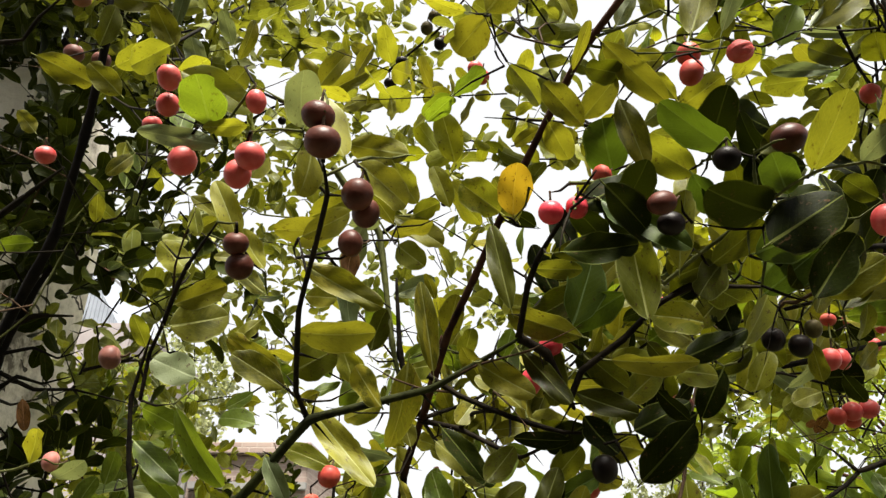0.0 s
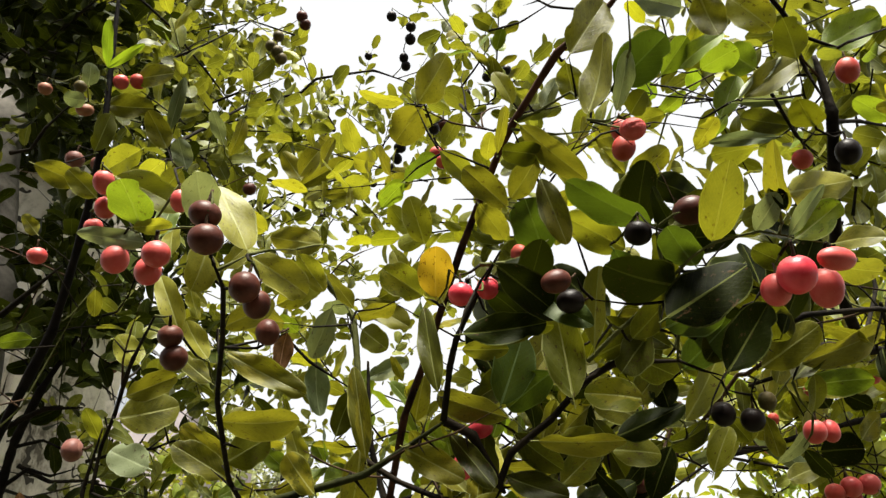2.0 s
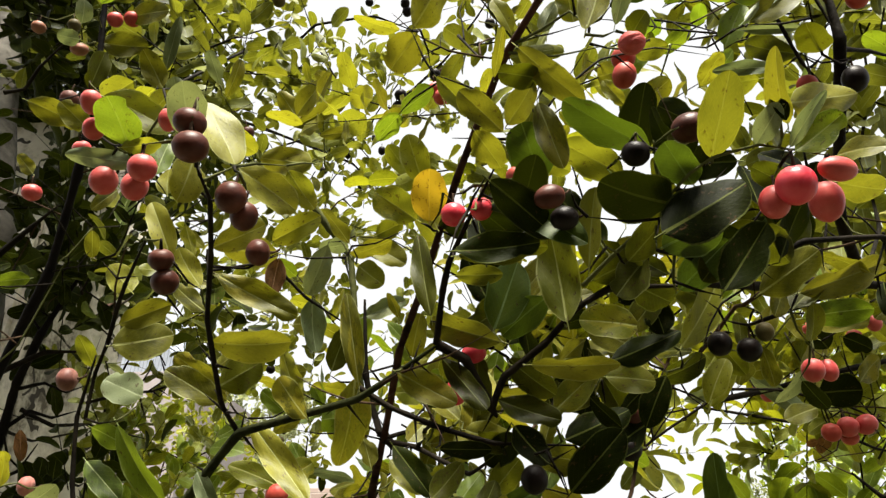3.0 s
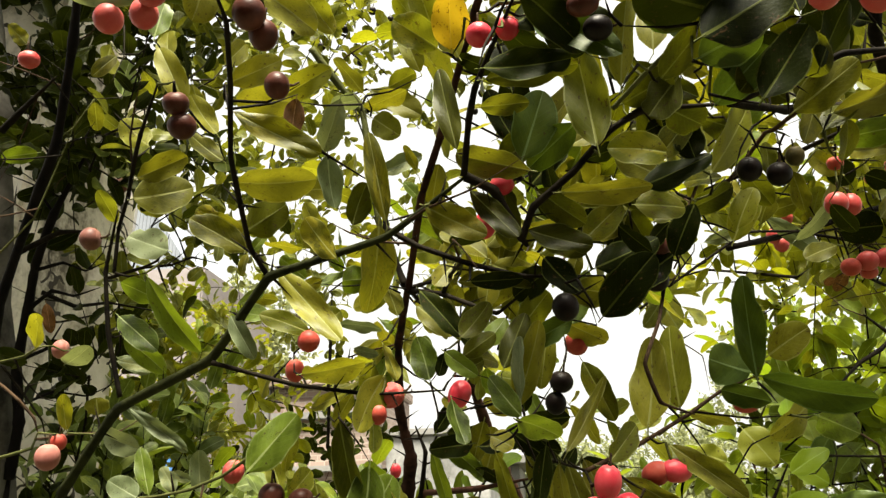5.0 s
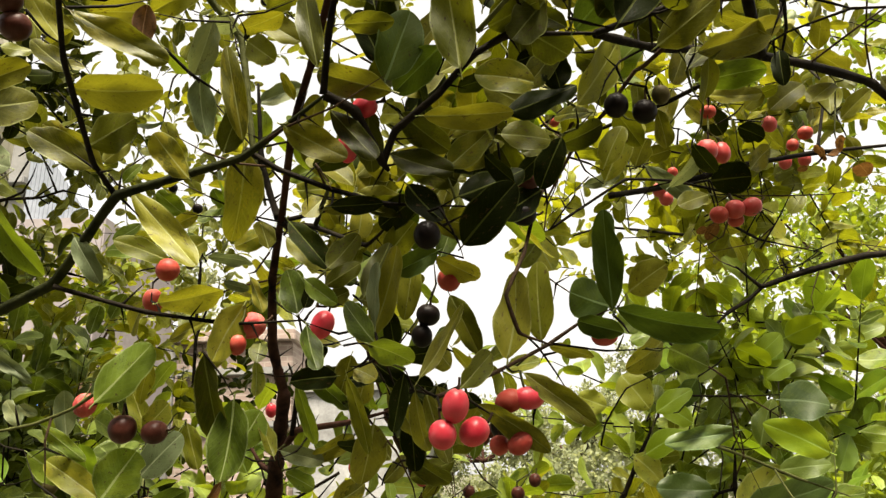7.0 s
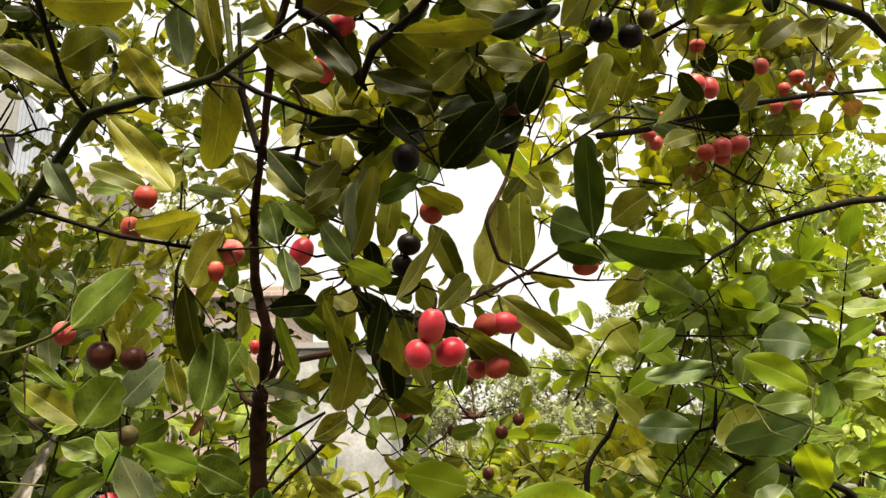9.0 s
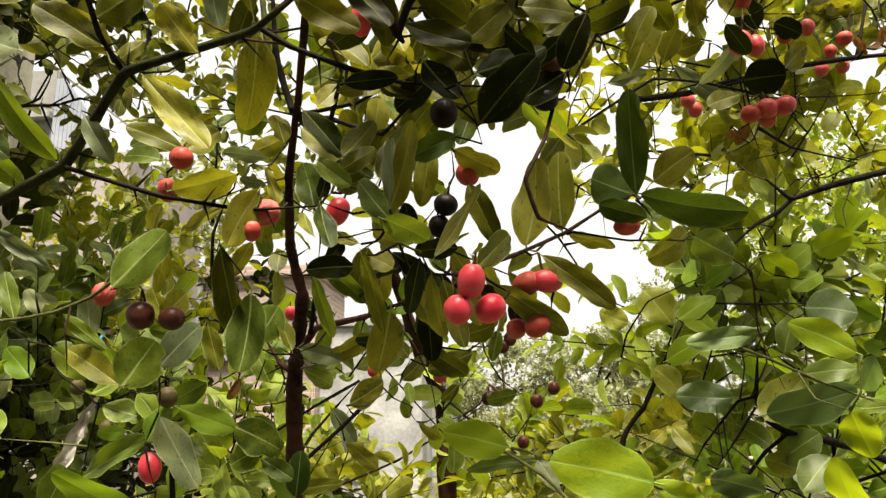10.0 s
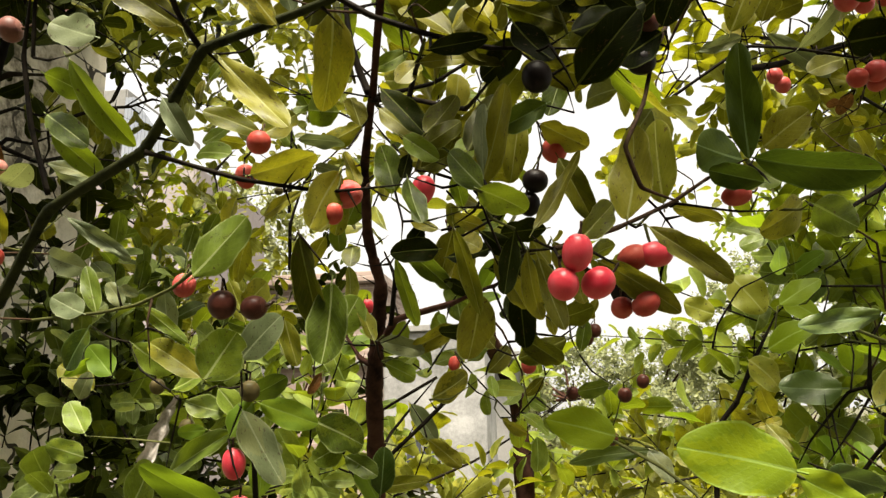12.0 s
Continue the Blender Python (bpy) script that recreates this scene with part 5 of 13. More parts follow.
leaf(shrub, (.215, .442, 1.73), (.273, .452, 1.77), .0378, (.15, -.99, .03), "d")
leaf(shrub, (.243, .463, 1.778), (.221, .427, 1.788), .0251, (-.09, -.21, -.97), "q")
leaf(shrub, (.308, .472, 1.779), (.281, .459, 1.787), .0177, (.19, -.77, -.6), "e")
# fill leaves; keys d and e carry shade in their colour
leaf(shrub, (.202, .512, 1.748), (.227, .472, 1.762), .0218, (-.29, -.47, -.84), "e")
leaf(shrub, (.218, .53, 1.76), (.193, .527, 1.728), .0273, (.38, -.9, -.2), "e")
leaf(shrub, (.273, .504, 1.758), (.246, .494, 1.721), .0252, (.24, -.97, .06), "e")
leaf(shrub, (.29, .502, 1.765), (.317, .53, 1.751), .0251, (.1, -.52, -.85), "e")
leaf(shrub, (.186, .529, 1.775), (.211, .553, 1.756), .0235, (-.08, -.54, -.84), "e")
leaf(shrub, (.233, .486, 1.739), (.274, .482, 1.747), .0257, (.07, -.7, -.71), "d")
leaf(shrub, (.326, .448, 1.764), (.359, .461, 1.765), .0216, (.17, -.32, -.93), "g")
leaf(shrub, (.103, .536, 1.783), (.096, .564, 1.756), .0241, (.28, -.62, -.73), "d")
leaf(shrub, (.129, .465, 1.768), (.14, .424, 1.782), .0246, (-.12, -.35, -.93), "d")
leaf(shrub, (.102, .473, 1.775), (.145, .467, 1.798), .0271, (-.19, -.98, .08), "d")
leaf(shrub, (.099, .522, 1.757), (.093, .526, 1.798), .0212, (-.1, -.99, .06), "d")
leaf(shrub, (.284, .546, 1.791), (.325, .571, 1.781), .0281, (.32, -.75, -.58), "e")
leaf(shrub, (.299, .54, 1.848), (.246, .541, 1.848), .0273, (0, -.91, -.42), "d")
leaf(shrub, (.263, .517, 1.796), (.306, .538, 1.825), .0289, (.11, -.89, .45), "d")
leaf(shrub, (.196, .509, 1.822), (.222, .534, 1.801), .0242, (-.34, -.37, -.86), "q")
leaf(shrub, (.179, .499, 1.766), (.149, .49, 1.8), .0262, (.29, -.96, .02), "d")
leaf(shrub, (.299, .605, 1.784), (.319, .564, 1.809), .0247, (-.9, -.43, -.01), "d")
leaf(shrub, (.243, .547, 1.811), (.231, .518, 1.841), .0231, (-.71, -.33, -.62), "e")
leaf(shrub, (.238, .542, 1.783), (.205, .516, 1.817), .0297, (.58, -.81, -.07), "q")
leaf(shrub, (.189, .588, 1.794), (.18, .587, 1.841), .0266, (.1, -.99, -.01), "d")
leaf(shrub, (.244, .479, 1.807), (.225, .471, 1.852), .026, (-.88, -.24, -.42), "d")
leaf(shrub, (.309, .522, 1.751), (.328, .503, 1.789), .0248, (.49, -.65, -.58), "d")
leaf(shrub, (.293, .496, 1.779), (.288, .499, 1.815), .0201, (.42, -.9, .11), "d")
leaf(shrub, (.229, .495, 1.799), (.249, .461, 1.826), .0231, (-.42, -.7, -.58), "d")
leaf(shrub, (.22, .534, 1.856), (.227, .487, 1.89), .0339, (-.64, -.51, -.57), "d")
leaf(shrub, (.353, .594, 1.794), (.323, .592, 1.822), .0213, (-.62, -.35, -.7), "e")
leaf(shrub, (.352, .621, 1.726), (.35, .593, 1.747), .018, (.4, -.57, -.72), "e")
leaf(shrub, (.265, .741, 1.747), (.258, .707, 1.769), .0184, (.23, -.57, -.79), "e")
leaf(shrub, (.16, .586, 1.778), (.154, .539, 1.801), .0236, (.02, -.45, -.89), "g")
leaf(shrub, (.232, .575, 1.754), (.207, .591, 1.727), .0236, (-.46, -.88, -.09), "e")
leaf(shrub, (.355, .667, 1.708), (.375, .679, 1.687), .0161, (-.42, -.57, -.71), "d")
leaf(shrub, (.235, .648, 1.712), (.207, .652, 1.699), .015, (-.09, -.99, -.11), "e")
leaf(shrub, (.249, .57, 1.784), (.228, .581, 1.815), .0189, (-.75, -.58, -.3), "g")
leaf(shrub, (.32, .642, 1.73), (.326, .647, 1.697), .0174, (-.84, -.49, -.24), "g")
leaf(shrub, (.341, .595, 1.778), (.306, .57, 1.767), .0246, (.61, -.69, -.4), "e")
leaf(shrub, (.297, .688, 1.754), (.323, .712, 1.73), .0237, (.01, -.72, -.7), "e")
leaf(shrub, (.316, .686, 1.747), (.316, .678, 1.777), .0173, (.48, -.85, -.23), "e")
leaf(shrub, (.173, .696, 1.766), (.202, .659, 1.775), .0249, (-.23, -.39, -.89), "e")
leaf(shrub, (.341, .614, 1.751), (.377, .633, 1.781), .0227, (-.03, -.83, .56), "e")
leaf(shrub, (.236, .612, 1.803), (.202, .586, 1.8), .0255, (.55, -.66, -.51), "g")
leaf(shrub, (.235, .609, 1.81), (.193, .595, 1.793), .0251, (.45, -.47, -.76), "g")
leaf(shrub, (.216, .649, 1.79), (.222, .631, 1.836), .0298, (.15, -.91, -.39), "e")
leaf(shrub, (.178, .636, 1.729), (.195, .631, 1.703), .0163, (-.65, -.71, -.29), "e")
leaf(shrub, (.199, .668, 1.796), (.248, .656, 1.803), .0305, (-.24, -.97, -.1), "e")
leaf(shrub, (.239, .57, 1.765), (.218, .584, 1.789), .0157, (-.63, -.78, -.08), "e")
leaf(shrub, (.332, .641, 1.807), (.309, .604, 1.819), .0235, (-.13, -.2, -.97), "e")
leaf(shrub, (.36, .684, 1.837), (.371, .652, 1.872), .0256, (.22, -.68, -.7), "g")
leaf(shrub, (.196, .671, 1.837), (.18, .714, 1.811), .0275, (-.41, -.57, -.71), "e")
leaf(shrub, (.213, .628, 1.728), (.175, .597, 1.734), .0275, (.6, -.79, -.17), "g")
leaf(shrub, (.172, .62, 1.698), (.17, .633, 1.67), .0175, (-.3, -.87, -.39), "d")
leaf(shrub, (.073, .604, 1.694), (.039, .624, 1.68), .0235, (.14, -.43, -.89), "d")
leaf(shrub, (.093, .674, 1.728), (.064, .679, 1.696), .0202, (-.41, -.88, .23), "g")
leaf(shrub, (.105, .709, 1.765), (.143, .692, 1.8), .0326, (-.48, -.88, .07), "d")
leaf(shrub, (.107, .679, 1.773), (.143, .688, 1.814), .0271, (.34, -.93, -.1), "g")
leaf(shrub, (.144, .606, 1.683), (.103, .622, 1.687), .023, (-.24, -.37, -.89), "g")
leaf(shrub, (.12, .586, 1.759), (.074, .615, 1.741), .0285, (-.42, -.86, -.28), "e")
leaf(shrub, (.142, .606, 1.752), (.183, .607, 1.769), .0202, (-.06, -.98, .19), "g")
leaf(shrub, (.127, .699, 1.741), (.119, .672, 1.786), .0271, (-.78, -.46, -.41), "d")
leaf(shrub, (.117, .589, 1.751), (.15, .561, 1.779), .0288, (-.67, -.74, .06), "g")
leaf(shrub, (.148, .659, 1.719), (.195, .673, 1.723), .0256, (.31, -.94, -.17), "e")
leaf(shrub, (.184, .632, 1.7), (.157, .612, 1.672), .0202, (.78, -.46, -.42), "g")
leaf(shrub, (.178, .689, 1.759), (.151, .681, 1.73), .0235, (.66, -.61, -.44), "g")
leaf(shrub, (.066, .644, 1.673), (.027, .648, 1.701), .0275, (.31, -.78, .54), "g")
leaf(shrub, (.105, .683, 1.722), (.082, .688, 1.674), .0252, (.39, -.88, -.27), "g")
leaf(shrub, (.143, .63, 1.691), (.113, .621, 1.711), .0171, (-.09, -.85, -.51), "d")
leaf(shrub, (.174, .705, 1.774), (.179, .73, 1.747), .0193, (-.47, -.6, -.64), "d")
leaf(shrub, (.168, .712, 1.758), (.169, .68, 1.799), .031, (.05, -.78, -.63), "g")
leaf(shrub, (.097, .607, 1.761), (.077, .588, 1.801), .0284, (.52, -.84, -.14), "d")
leaf(shrub, (.001, .82, 1.762), (-.021, .788, 1.802), .0269, (-.33, -.64, -.69), "m")
leaf(shrub, (-.057, .688, 1.875), (-.084, .67, 1.907), .0229, (-.46, -.55, -.7), "g")
leaf(shrub, (-.064, .743, 1.913), (-.008, .751, 1.881), .0312, (.16, -.99, .03), "g")
leaf(shrub, (-.102, .613, 1.824), (-.163, .626, 1.837), .0311, (-.29, -.66, -.69), "g")
leaf(shrub, (-.005, .796, 1.788), (.008, .768, 1.828), .0296, (-.33, -.83, -.46), "g")
leaf(shrub, (-.021, .634, 1.965), (.007, .606, 1.974), .0227, (.12, -.2, -.97), "m")
leaf(shrub, (.003, .632, 1.997), (-.027, .646, 1.982), .0195, (.09, -.65, -.75), "m")
leaf(shrub, (.007, .61, 1.98), (.04, .61, 2.009), .0243, (.64, -.23, -.73), "m")
leaf(shrub, (-.106, .671, 2.055), (-.083, .642, 2.072), .021, (-.63, -.69, -.36), "g")
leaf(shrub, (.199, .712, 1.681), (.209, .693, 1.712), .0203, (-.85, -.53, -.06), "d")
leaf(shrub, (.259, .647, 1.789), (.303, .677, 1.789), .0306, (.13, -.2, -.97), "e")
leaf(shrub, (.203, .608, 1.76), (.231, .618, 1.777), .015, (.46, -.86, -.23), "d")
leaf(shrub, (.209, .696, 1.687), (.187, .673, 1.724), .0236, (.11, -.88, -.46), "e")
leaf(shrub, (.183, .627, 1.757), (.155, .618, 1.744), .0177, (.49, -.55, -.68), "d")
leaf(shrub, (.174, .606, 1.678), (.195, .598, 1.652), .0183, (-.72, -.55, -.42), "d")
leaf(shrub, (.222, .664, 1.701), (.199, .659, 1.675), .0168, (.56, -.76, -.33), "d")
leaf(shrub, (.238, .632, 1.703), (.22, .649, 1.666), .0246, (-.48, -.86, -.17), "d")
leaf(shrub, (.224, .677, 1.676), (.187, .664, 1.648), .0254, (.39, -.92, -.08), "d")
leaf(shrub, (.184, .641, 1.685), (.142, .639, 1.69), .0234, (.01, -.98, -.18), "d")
leaf(shrub, (.21, .631, 1.755), (.205, .599, 1.78), .022, (-.17, -.59, -.79), "e")
leaf(shrub, (.205, .662, 1.804), (.231, .645, 1.817), .0172, (-.54, -.84, -.02), "d")
leaf(shrub, (.267, .616, 1.775), (.257, .577, 1.796), .0219, (-.57, -.28, -.77), "e")
leaf(shrub, (.26, .625, 1.721), (.236, .65, 1.731), .0165, (-.54, -.7, .46), "e")
leaf(shrub, (.277, .655, 1.742), (.272, .635, 1.767), .0161, (.18, -.79, -.59), "e")
leaf(shrub, (.24, .669, 1.714), (.28, .67, 1.733), .0241, (.33, -.66, -.67), "e")
leaf(shrub, (.323, .624, 1.785), (.293, .614, 1.804), .0198, (-.12, -.78, -.62), "e")
leaf(shrub, (.328, .63, 1.857), (.319, .638, 1.828), .0139, (-.44, -.89, -.11), "g")
leaf(shrub, (.402, .63, 1.872), (.423, .633, 1.923), .0248, (.43, -.89, -.12), "e")
leaf(shrub, (.365, .672, 1.818), (.345, .67, 1.769), .0277, (.47, -.87, -.15), "g")
leaf(shrub, (.411, .621, 1.784), (.373, .613, 1.799), .0196, (-.37, -.03, -.93), "g")
leaf(shrub, (.213, .584, 1.821), (.218, .591, 1.873), .0263, (-.13, -.98, .14), "g")
leaf(shrub, (.111, .557, 1.801), (.09, .541, 1.809), .0164, (.53, -.81, -.26), "d")
leaf(shrub, (.126, .575, 1.825), (.101, .565, 1.805), .0189, (.66, -.27, -.7), "g")
leaf(shrub, (.083, .61, 1.83), (.05, .592, 1.84), .0196, (-.1, -.36, -.93), "d")
leaf(shrub, (.147, .66, 1.688), (.157, .627, 1.703), .0192, (-.53, -.49, -.69), "d")
leaf(shrub, (.174, .674, 1.642), (.131, .656, 1.646), .0276, (.28, -.78, -.56), "g")
leaf(shrub, (.07, .701, 1.703), (.074, .72, 1.756), .0299, (-.48, -.81, .33), "d")
leaf(shrub, (.145, .682, 1.687), (.135, .686, 1.658), .0145, (.08, -.99, -.15), "g")
leaf(shrub, (.154, .69, 1.741), (.13, .716, 1.725), .0188, (-.7, -.71, -.09), "g")
leaf(shrub, (.099, .668, 1.684), (.125, .676, 1.669), .0158, (-.42, -.27, -.87), "g")
leaf(shrub, (.149, .657, 1.678), (.151, .634, 1.703), .0153, (-.5, -.66, -.56), "g")
leaf(shrub, (.132, .679, 1.72), (.148, .676, 1.763), .0236, (.73, -.61, -.31), "g")
leaf(shrub, (.094, .655, 1.69), (.07, .665, 1.727), .0251, (.38, -.8, .47), "g")
leaf(shrub, (.079, .692, 1.719), (.072, .674, 1.664), .029, (.54, -.82, .18), "g")
leaf(shrub, (.026, .737, 1.701), (.009, .721, 1.675), .0205, (.34, -.89, .31), "g")
leaf(shrub, (.035, .767, 1.751), (.043, .782, 1.718), .0206, (.18, -.91, -.37), "m")
leaf(shrub, (.054, .697, 1.686), (.055, .671, 1.709), .02, (-.17, -.66, -.73), "g")
leaf(shrub, (.044, .702, 1.665), (.043, .686, 1.693), .0168, (-.58, -.68, -.44), "g")
leaf(shrub, (.098, .687, 1.698), (.074, .665, 1.704), .0198, (.32, -.58, -.75), "g")
leaf(shrub, (.022, .807, 1.647), (.046, .794, 1.629), .0148, (-.37, -.91, .2), "d")
leaf(shrub, (.017, .726, 1.611), (.012, .722, 1.589), .0126, (.44, -.89, .08), "d")
leaf(shrub, (-.184, .921, 1.364), (-.191, .936, 1.315), .0252, (.09, -.95, -.3), "l")
leaf(shrub, (-.24, 1.039, 1.378), (-.207, 1.044, 1.354), .0199, (0, -.98, -.2), "p")
leaf(shrub, (-.428, .927, 1.449), (-.398, .943, 1.468), .0175, (.64, -.55, -.54), "l")
leaf(shrub, (-.452, .994, 1.425), (-.435, .987, 1.457), .0206, (.21, -.93, -.32), "p")
leaf(shrub, (-.358, 1.067, 1.494), (-.359, 1.104, 1.449), .0303, (.16, -.76, -.63), "l")
leaf(shrub, (-.188, .91, 1.489), (-.21, .882, 1.497), .0164, (.7, -.64, -.32), "m")
leaf(shrub, (-.167, .875, 1.414), (-.209, .875, 1.401), .0232, (.18, -.77, -.61), "m")
leaf(shrub, (-.325, 1.077, 1.384), (-.362, 1.074, 1.381), .0203, (.11, -.96, -.26), "l")
leaf(shrub, (-.187, .872, 1.495), (-.206, .872, 1.539), .0215, (.12, -.99, .05), "y")
leaf(shrub, (-.44, 1.003, 1.436), (-.481, .992, 1.467), .0311, (.62, -.75, .15), "y")
leaf(shrub, (-.498, 1.082, 1.352), (-.557, 1.084, 1.368), .0312, (.14, -.97, .1), "m")
leaf(shrub, (-.482, 1.052, 1.446), (-.49, 1.018, 1.477), .0252, (.01, -.68, -.73), "m")
leaf(shrub, (-.367, 1.048, 1.504), (-.367, 1.029, 1.56), .0278, (.65, -.72, -.25), "p")
leaf(shrub, (-.2, 1.005, 1.495), (-.181, 1.006, 1.466), .017, (-.36, -.9, -.26), "p")
leaf(shrub, (-.343, .849, 1.386), (-.371, .861, 1.418), .0251, (.45, -.88, .1), "m")
leaf(shrub, (.569, .86, 1.778), (.567, .836, 1.766), .0131, (-.49, -.35, .8), "x")
leaf(shrub, (.607, .867, 1.768), (.63, .894, 1.764), .021, (.03, -.19, -.98), "x")
leaf(shrub, (.574, .841, 1.772), (.569, .829, 1.782), .0085, (.45, -.68, -.58), "x")
leaf(shrub, (.562, .893, 1.777), (.556, .907, 1.779), .0076, (-.82, -.25, -.52), "x")
leaf(shrub, (.588, .867, 1.787), (.576, .842, 1.792), .0135, (.52, -.4, -.75), "x")
leaf(shrub, (.554, .848, 1.785), (.57, .873, 1.777), .0168, (-.69, .22, -.69), "x")
leaf(shrub, (-.269, .916, 1.797), (-.279, .924, 1.771), .0165, (-.43, -.9, -.1), "g")
leaf(shrub, (-.168, 1.131, 1.78), (-.152, 1.14, 1.812), .0168, (.26, -.96, .12), "g")
leaf(shrub, (-.304, 1.122, 1.795), (-.343, 1.099, 1.798), .0263, (.23, -.5, -.84), "g")
leaf(shrub, (-.174, .938, 1.762), (-.204, .926, 1.742), .019, (.55, -.73, -.4), "g")
leaf(shrub, (-.213, .971, 1.909), (-.164, .954, 1.899), .0304, (-.37, -.91, -.2), "g")
leaf(shrub, (-.215, 1.058, 1.87), (-.253, 1.075, 1.87), .0244, (-.39, -.83, -.4), "g")
leaf(shrub, (-.273, .936, 1.807), (-.251, .935, 1.832), .0152, (.1, -.99, -.11), "m")
leaf(shrub, (-.251, .9, 1.847), (-.274, .885, 1.815), .0193, (.56, -.83, -.01), "g")
leaf(shrub, (-.194, 1.096, 1.826), (-.21, 1.081, 1.855), .0208, (.1, -.91, -.41), "m")
leaf(shrub, (.021, .858, 1.579), (-.005, .847, 1.587), .0152, (.45, -.82, .36), "g")
leaf(shrub, (.005, .783, 1.647), (.015, .753, 1.665), .0202, (-.27, -.56, -.78), "m")
leaf(shrub, (.09, .856, 1.592), (.053, .852, 1.576), .0213, (.14, -.99, -.08), "m")
leaf(shrub, (-.019, .823, 1.608), (-.013, .802, 1.647), .0239, (-.28, -.87, -.41), "m")
leaf(shrub, (.048, .811, 1.636), (.069, .827, 1.668), .0218, (.29, -.92, .27), "m")
leaf(shrub, (.056, .779, 1.578), (.052, .759, 1.601), .0157, (.22, -.74, -.64), "m")
leaf(shrub, (-.027, .898, 1.683), (-.002, .916, 1.676), .015, (.52, -.84, -.15), "g")
leaf(shrub, (.349, .568, 1.788), (.326, .548, 1.829), .0294, (-.63, -.51, -.58), "d")
leaf(shrub, (.377, .579, 1.823), (.342, .57, 1.834), .0182, (.21, -.97, -.11), "d")
leaf(shrub, (.358, .564, 1.792), (.341, .604, 1.776), .0271, (-.82, -.49, -.31), "e")
leaf(shrub, (.282, .55, 1.892), (.241, .523, 1.896), .028, (.5, -.8, -.33), "d")
leaf(shrub, (.356, .563, 1.851), (.329, .575, 1.879), .0186, (-.27, -.95, .16), "d")
leaf(shrub, (.341, .57, 1.808), (.365, .554, 1.853), .0275, (-.39, -.91, -.1), "d")
leaf(shrub, (.333, .597, 1.818), (.343, .556, 1.85), .0283, (.18, -.58, -.8), "d")
leaf(shrub, (.332, .609, 1.811), (.318, .593, 1.853), .0265, (-.49, -.74, -.46), "e")
leaf(shrub, (.481, .823, 1.837), (.499, .8, 1.834), .0171, (-.33, -.18, -.93), "e")
leaf(shrub, (.538, .907, 1.965), (.545, .898, 2), .0202, (-.03, -.97, -.24), "e")
leaf(shrub, (.593, .86, 1.867), (.552, .843, 1.835), .0291, (-.09, -.83, .55), "g")
leaf(shrub, (.425, .804, 1.832), (.419, .795, 1.865), .0198, (-.53, -.79, -.31), "e")
leaf(shrub, (.475, .932, 1.88), (.464, .928, 1.909), .0143, (-.88, -.28, -.38), "g")
leaf(shrub, (.549, .854, 1.903), (.538, .857, 1.94), .0184, (-.94, -.19, -.27), "g")
leaf(shrub, (-.354, .856, 2.007), (-.326, .886, 1.993), .0201, (.72, -.69, -.01), "g")
leaf(shrub, (-.313, .78, 1.903), (-.333, .757, 1.894), .0187, (.61, -.68, .41), "y")
leaf(shrub, (-.237, .74, 1.966), (-.221, .755, 2.004), .0251, (.82, -.57, -.1), "g")
leaf(shrub, (-.462, .884, 2.038), (-.465, .892, 2.102), .0348, (.91, -.4, .08), "m")
leaf(shrub, (-.299, .749, 1.931), (-.286, .746, 1.892), .0194, (-.37, -.93, -.04), "y")
leaf(shrub, (-.411, .847, 2.048), (-.41, .879, 2.03), .0204, (0, -.49, -.87), "y")
leaf(shrub, (-.337, .785, 2.017), (-.348, .794, 2.065), .0288, (-.08, -.98, .17), "g")
leaf(shrub, (-.256, .707, 1.92), (-.249, .726, 1.891), .0195, (.86, -.5, -.11), "y")
leaf(shrub, (-.336, .833, 1.94), (-.295, .819, 1.953), .0204, (-.09, -.81, -.58), "g")
leaf(shrub, (-.541, .839, 1.931), (-.576, .82, 1.917), .0236, (.56, -.64, -.53), "m")
leaf(shrub, (-.396, .766, 2.015), (-.42, .76, 1.984), .0194, (.43, -.89, -.15), "g")
leaf(shrub, (-.414, .776, 2.04), (-.406, .768, 1.993), .0285, (.95, -.26, .19), "y")
leaf(shrub, (-.249, .776, 1.876), (-.275, .772, 1.878), .015, (.16, -.95, .26), "g")
leaf(shrub, (-.547, .789, 2.068), (-.575, .782, 2.097), .0222, (-.06, -.96, -.29), "g")
leaf(shrub, (-.338, .75, 2.024), (-.335, .757, 2.079), .0301, (.38, -.92, .09), "m")
leaf(shrub, (-.48, .852, 2.01), (-.492, .884, 1.984), .0205, (.43, -.47, -.77), "g")
leaf(shrub, (.491, .815, 1.841), (.464, .809, 1.813), .0213, (.39, -.9, -.2), "y")
leaf(shrub, (.631, .947, 1.874), (.642, .956, 1.931), .0299, (-.26, -.95, .19), "y")
leaf(shrub, (.594, .931, 1.907), (.545, .926, 1.87), .0312, (-.07, -.97, .21), "g")
leaf(shrub, (.58, .855, 1.91), (.574, .824, 1.935), .0225, (-.46, -.48, -.74), "g")
leaf(shrub, (.626, .919, 1.85), (.652, .89, 1.874), .0257, (-.79, -.59, .16), "g")
leaf(shrub, (.407, .738, 1.85), (.419, .758, 1.829), .0162, (.56, -.73, -.38), "g")
leaf(shrub, (.521, .836, 1.863), (.491, .816, 1.892), .0237, (-.68, 0, -.74), "y")
leaf(shrub, (.396, .827, 1.849), (.378, .83, 1.807), .025, (-.47, -.87, .16), "g")
leaf(shrub, (.44, .838, 1.812), (.416, .849, 1.844), .0229, (-.59, -.78, -.19), "g")
leaf(shrub, (.607, .853, 1.876), (.56, .828, 1.89), .0306, (-.22, -.13, -.97), "g")
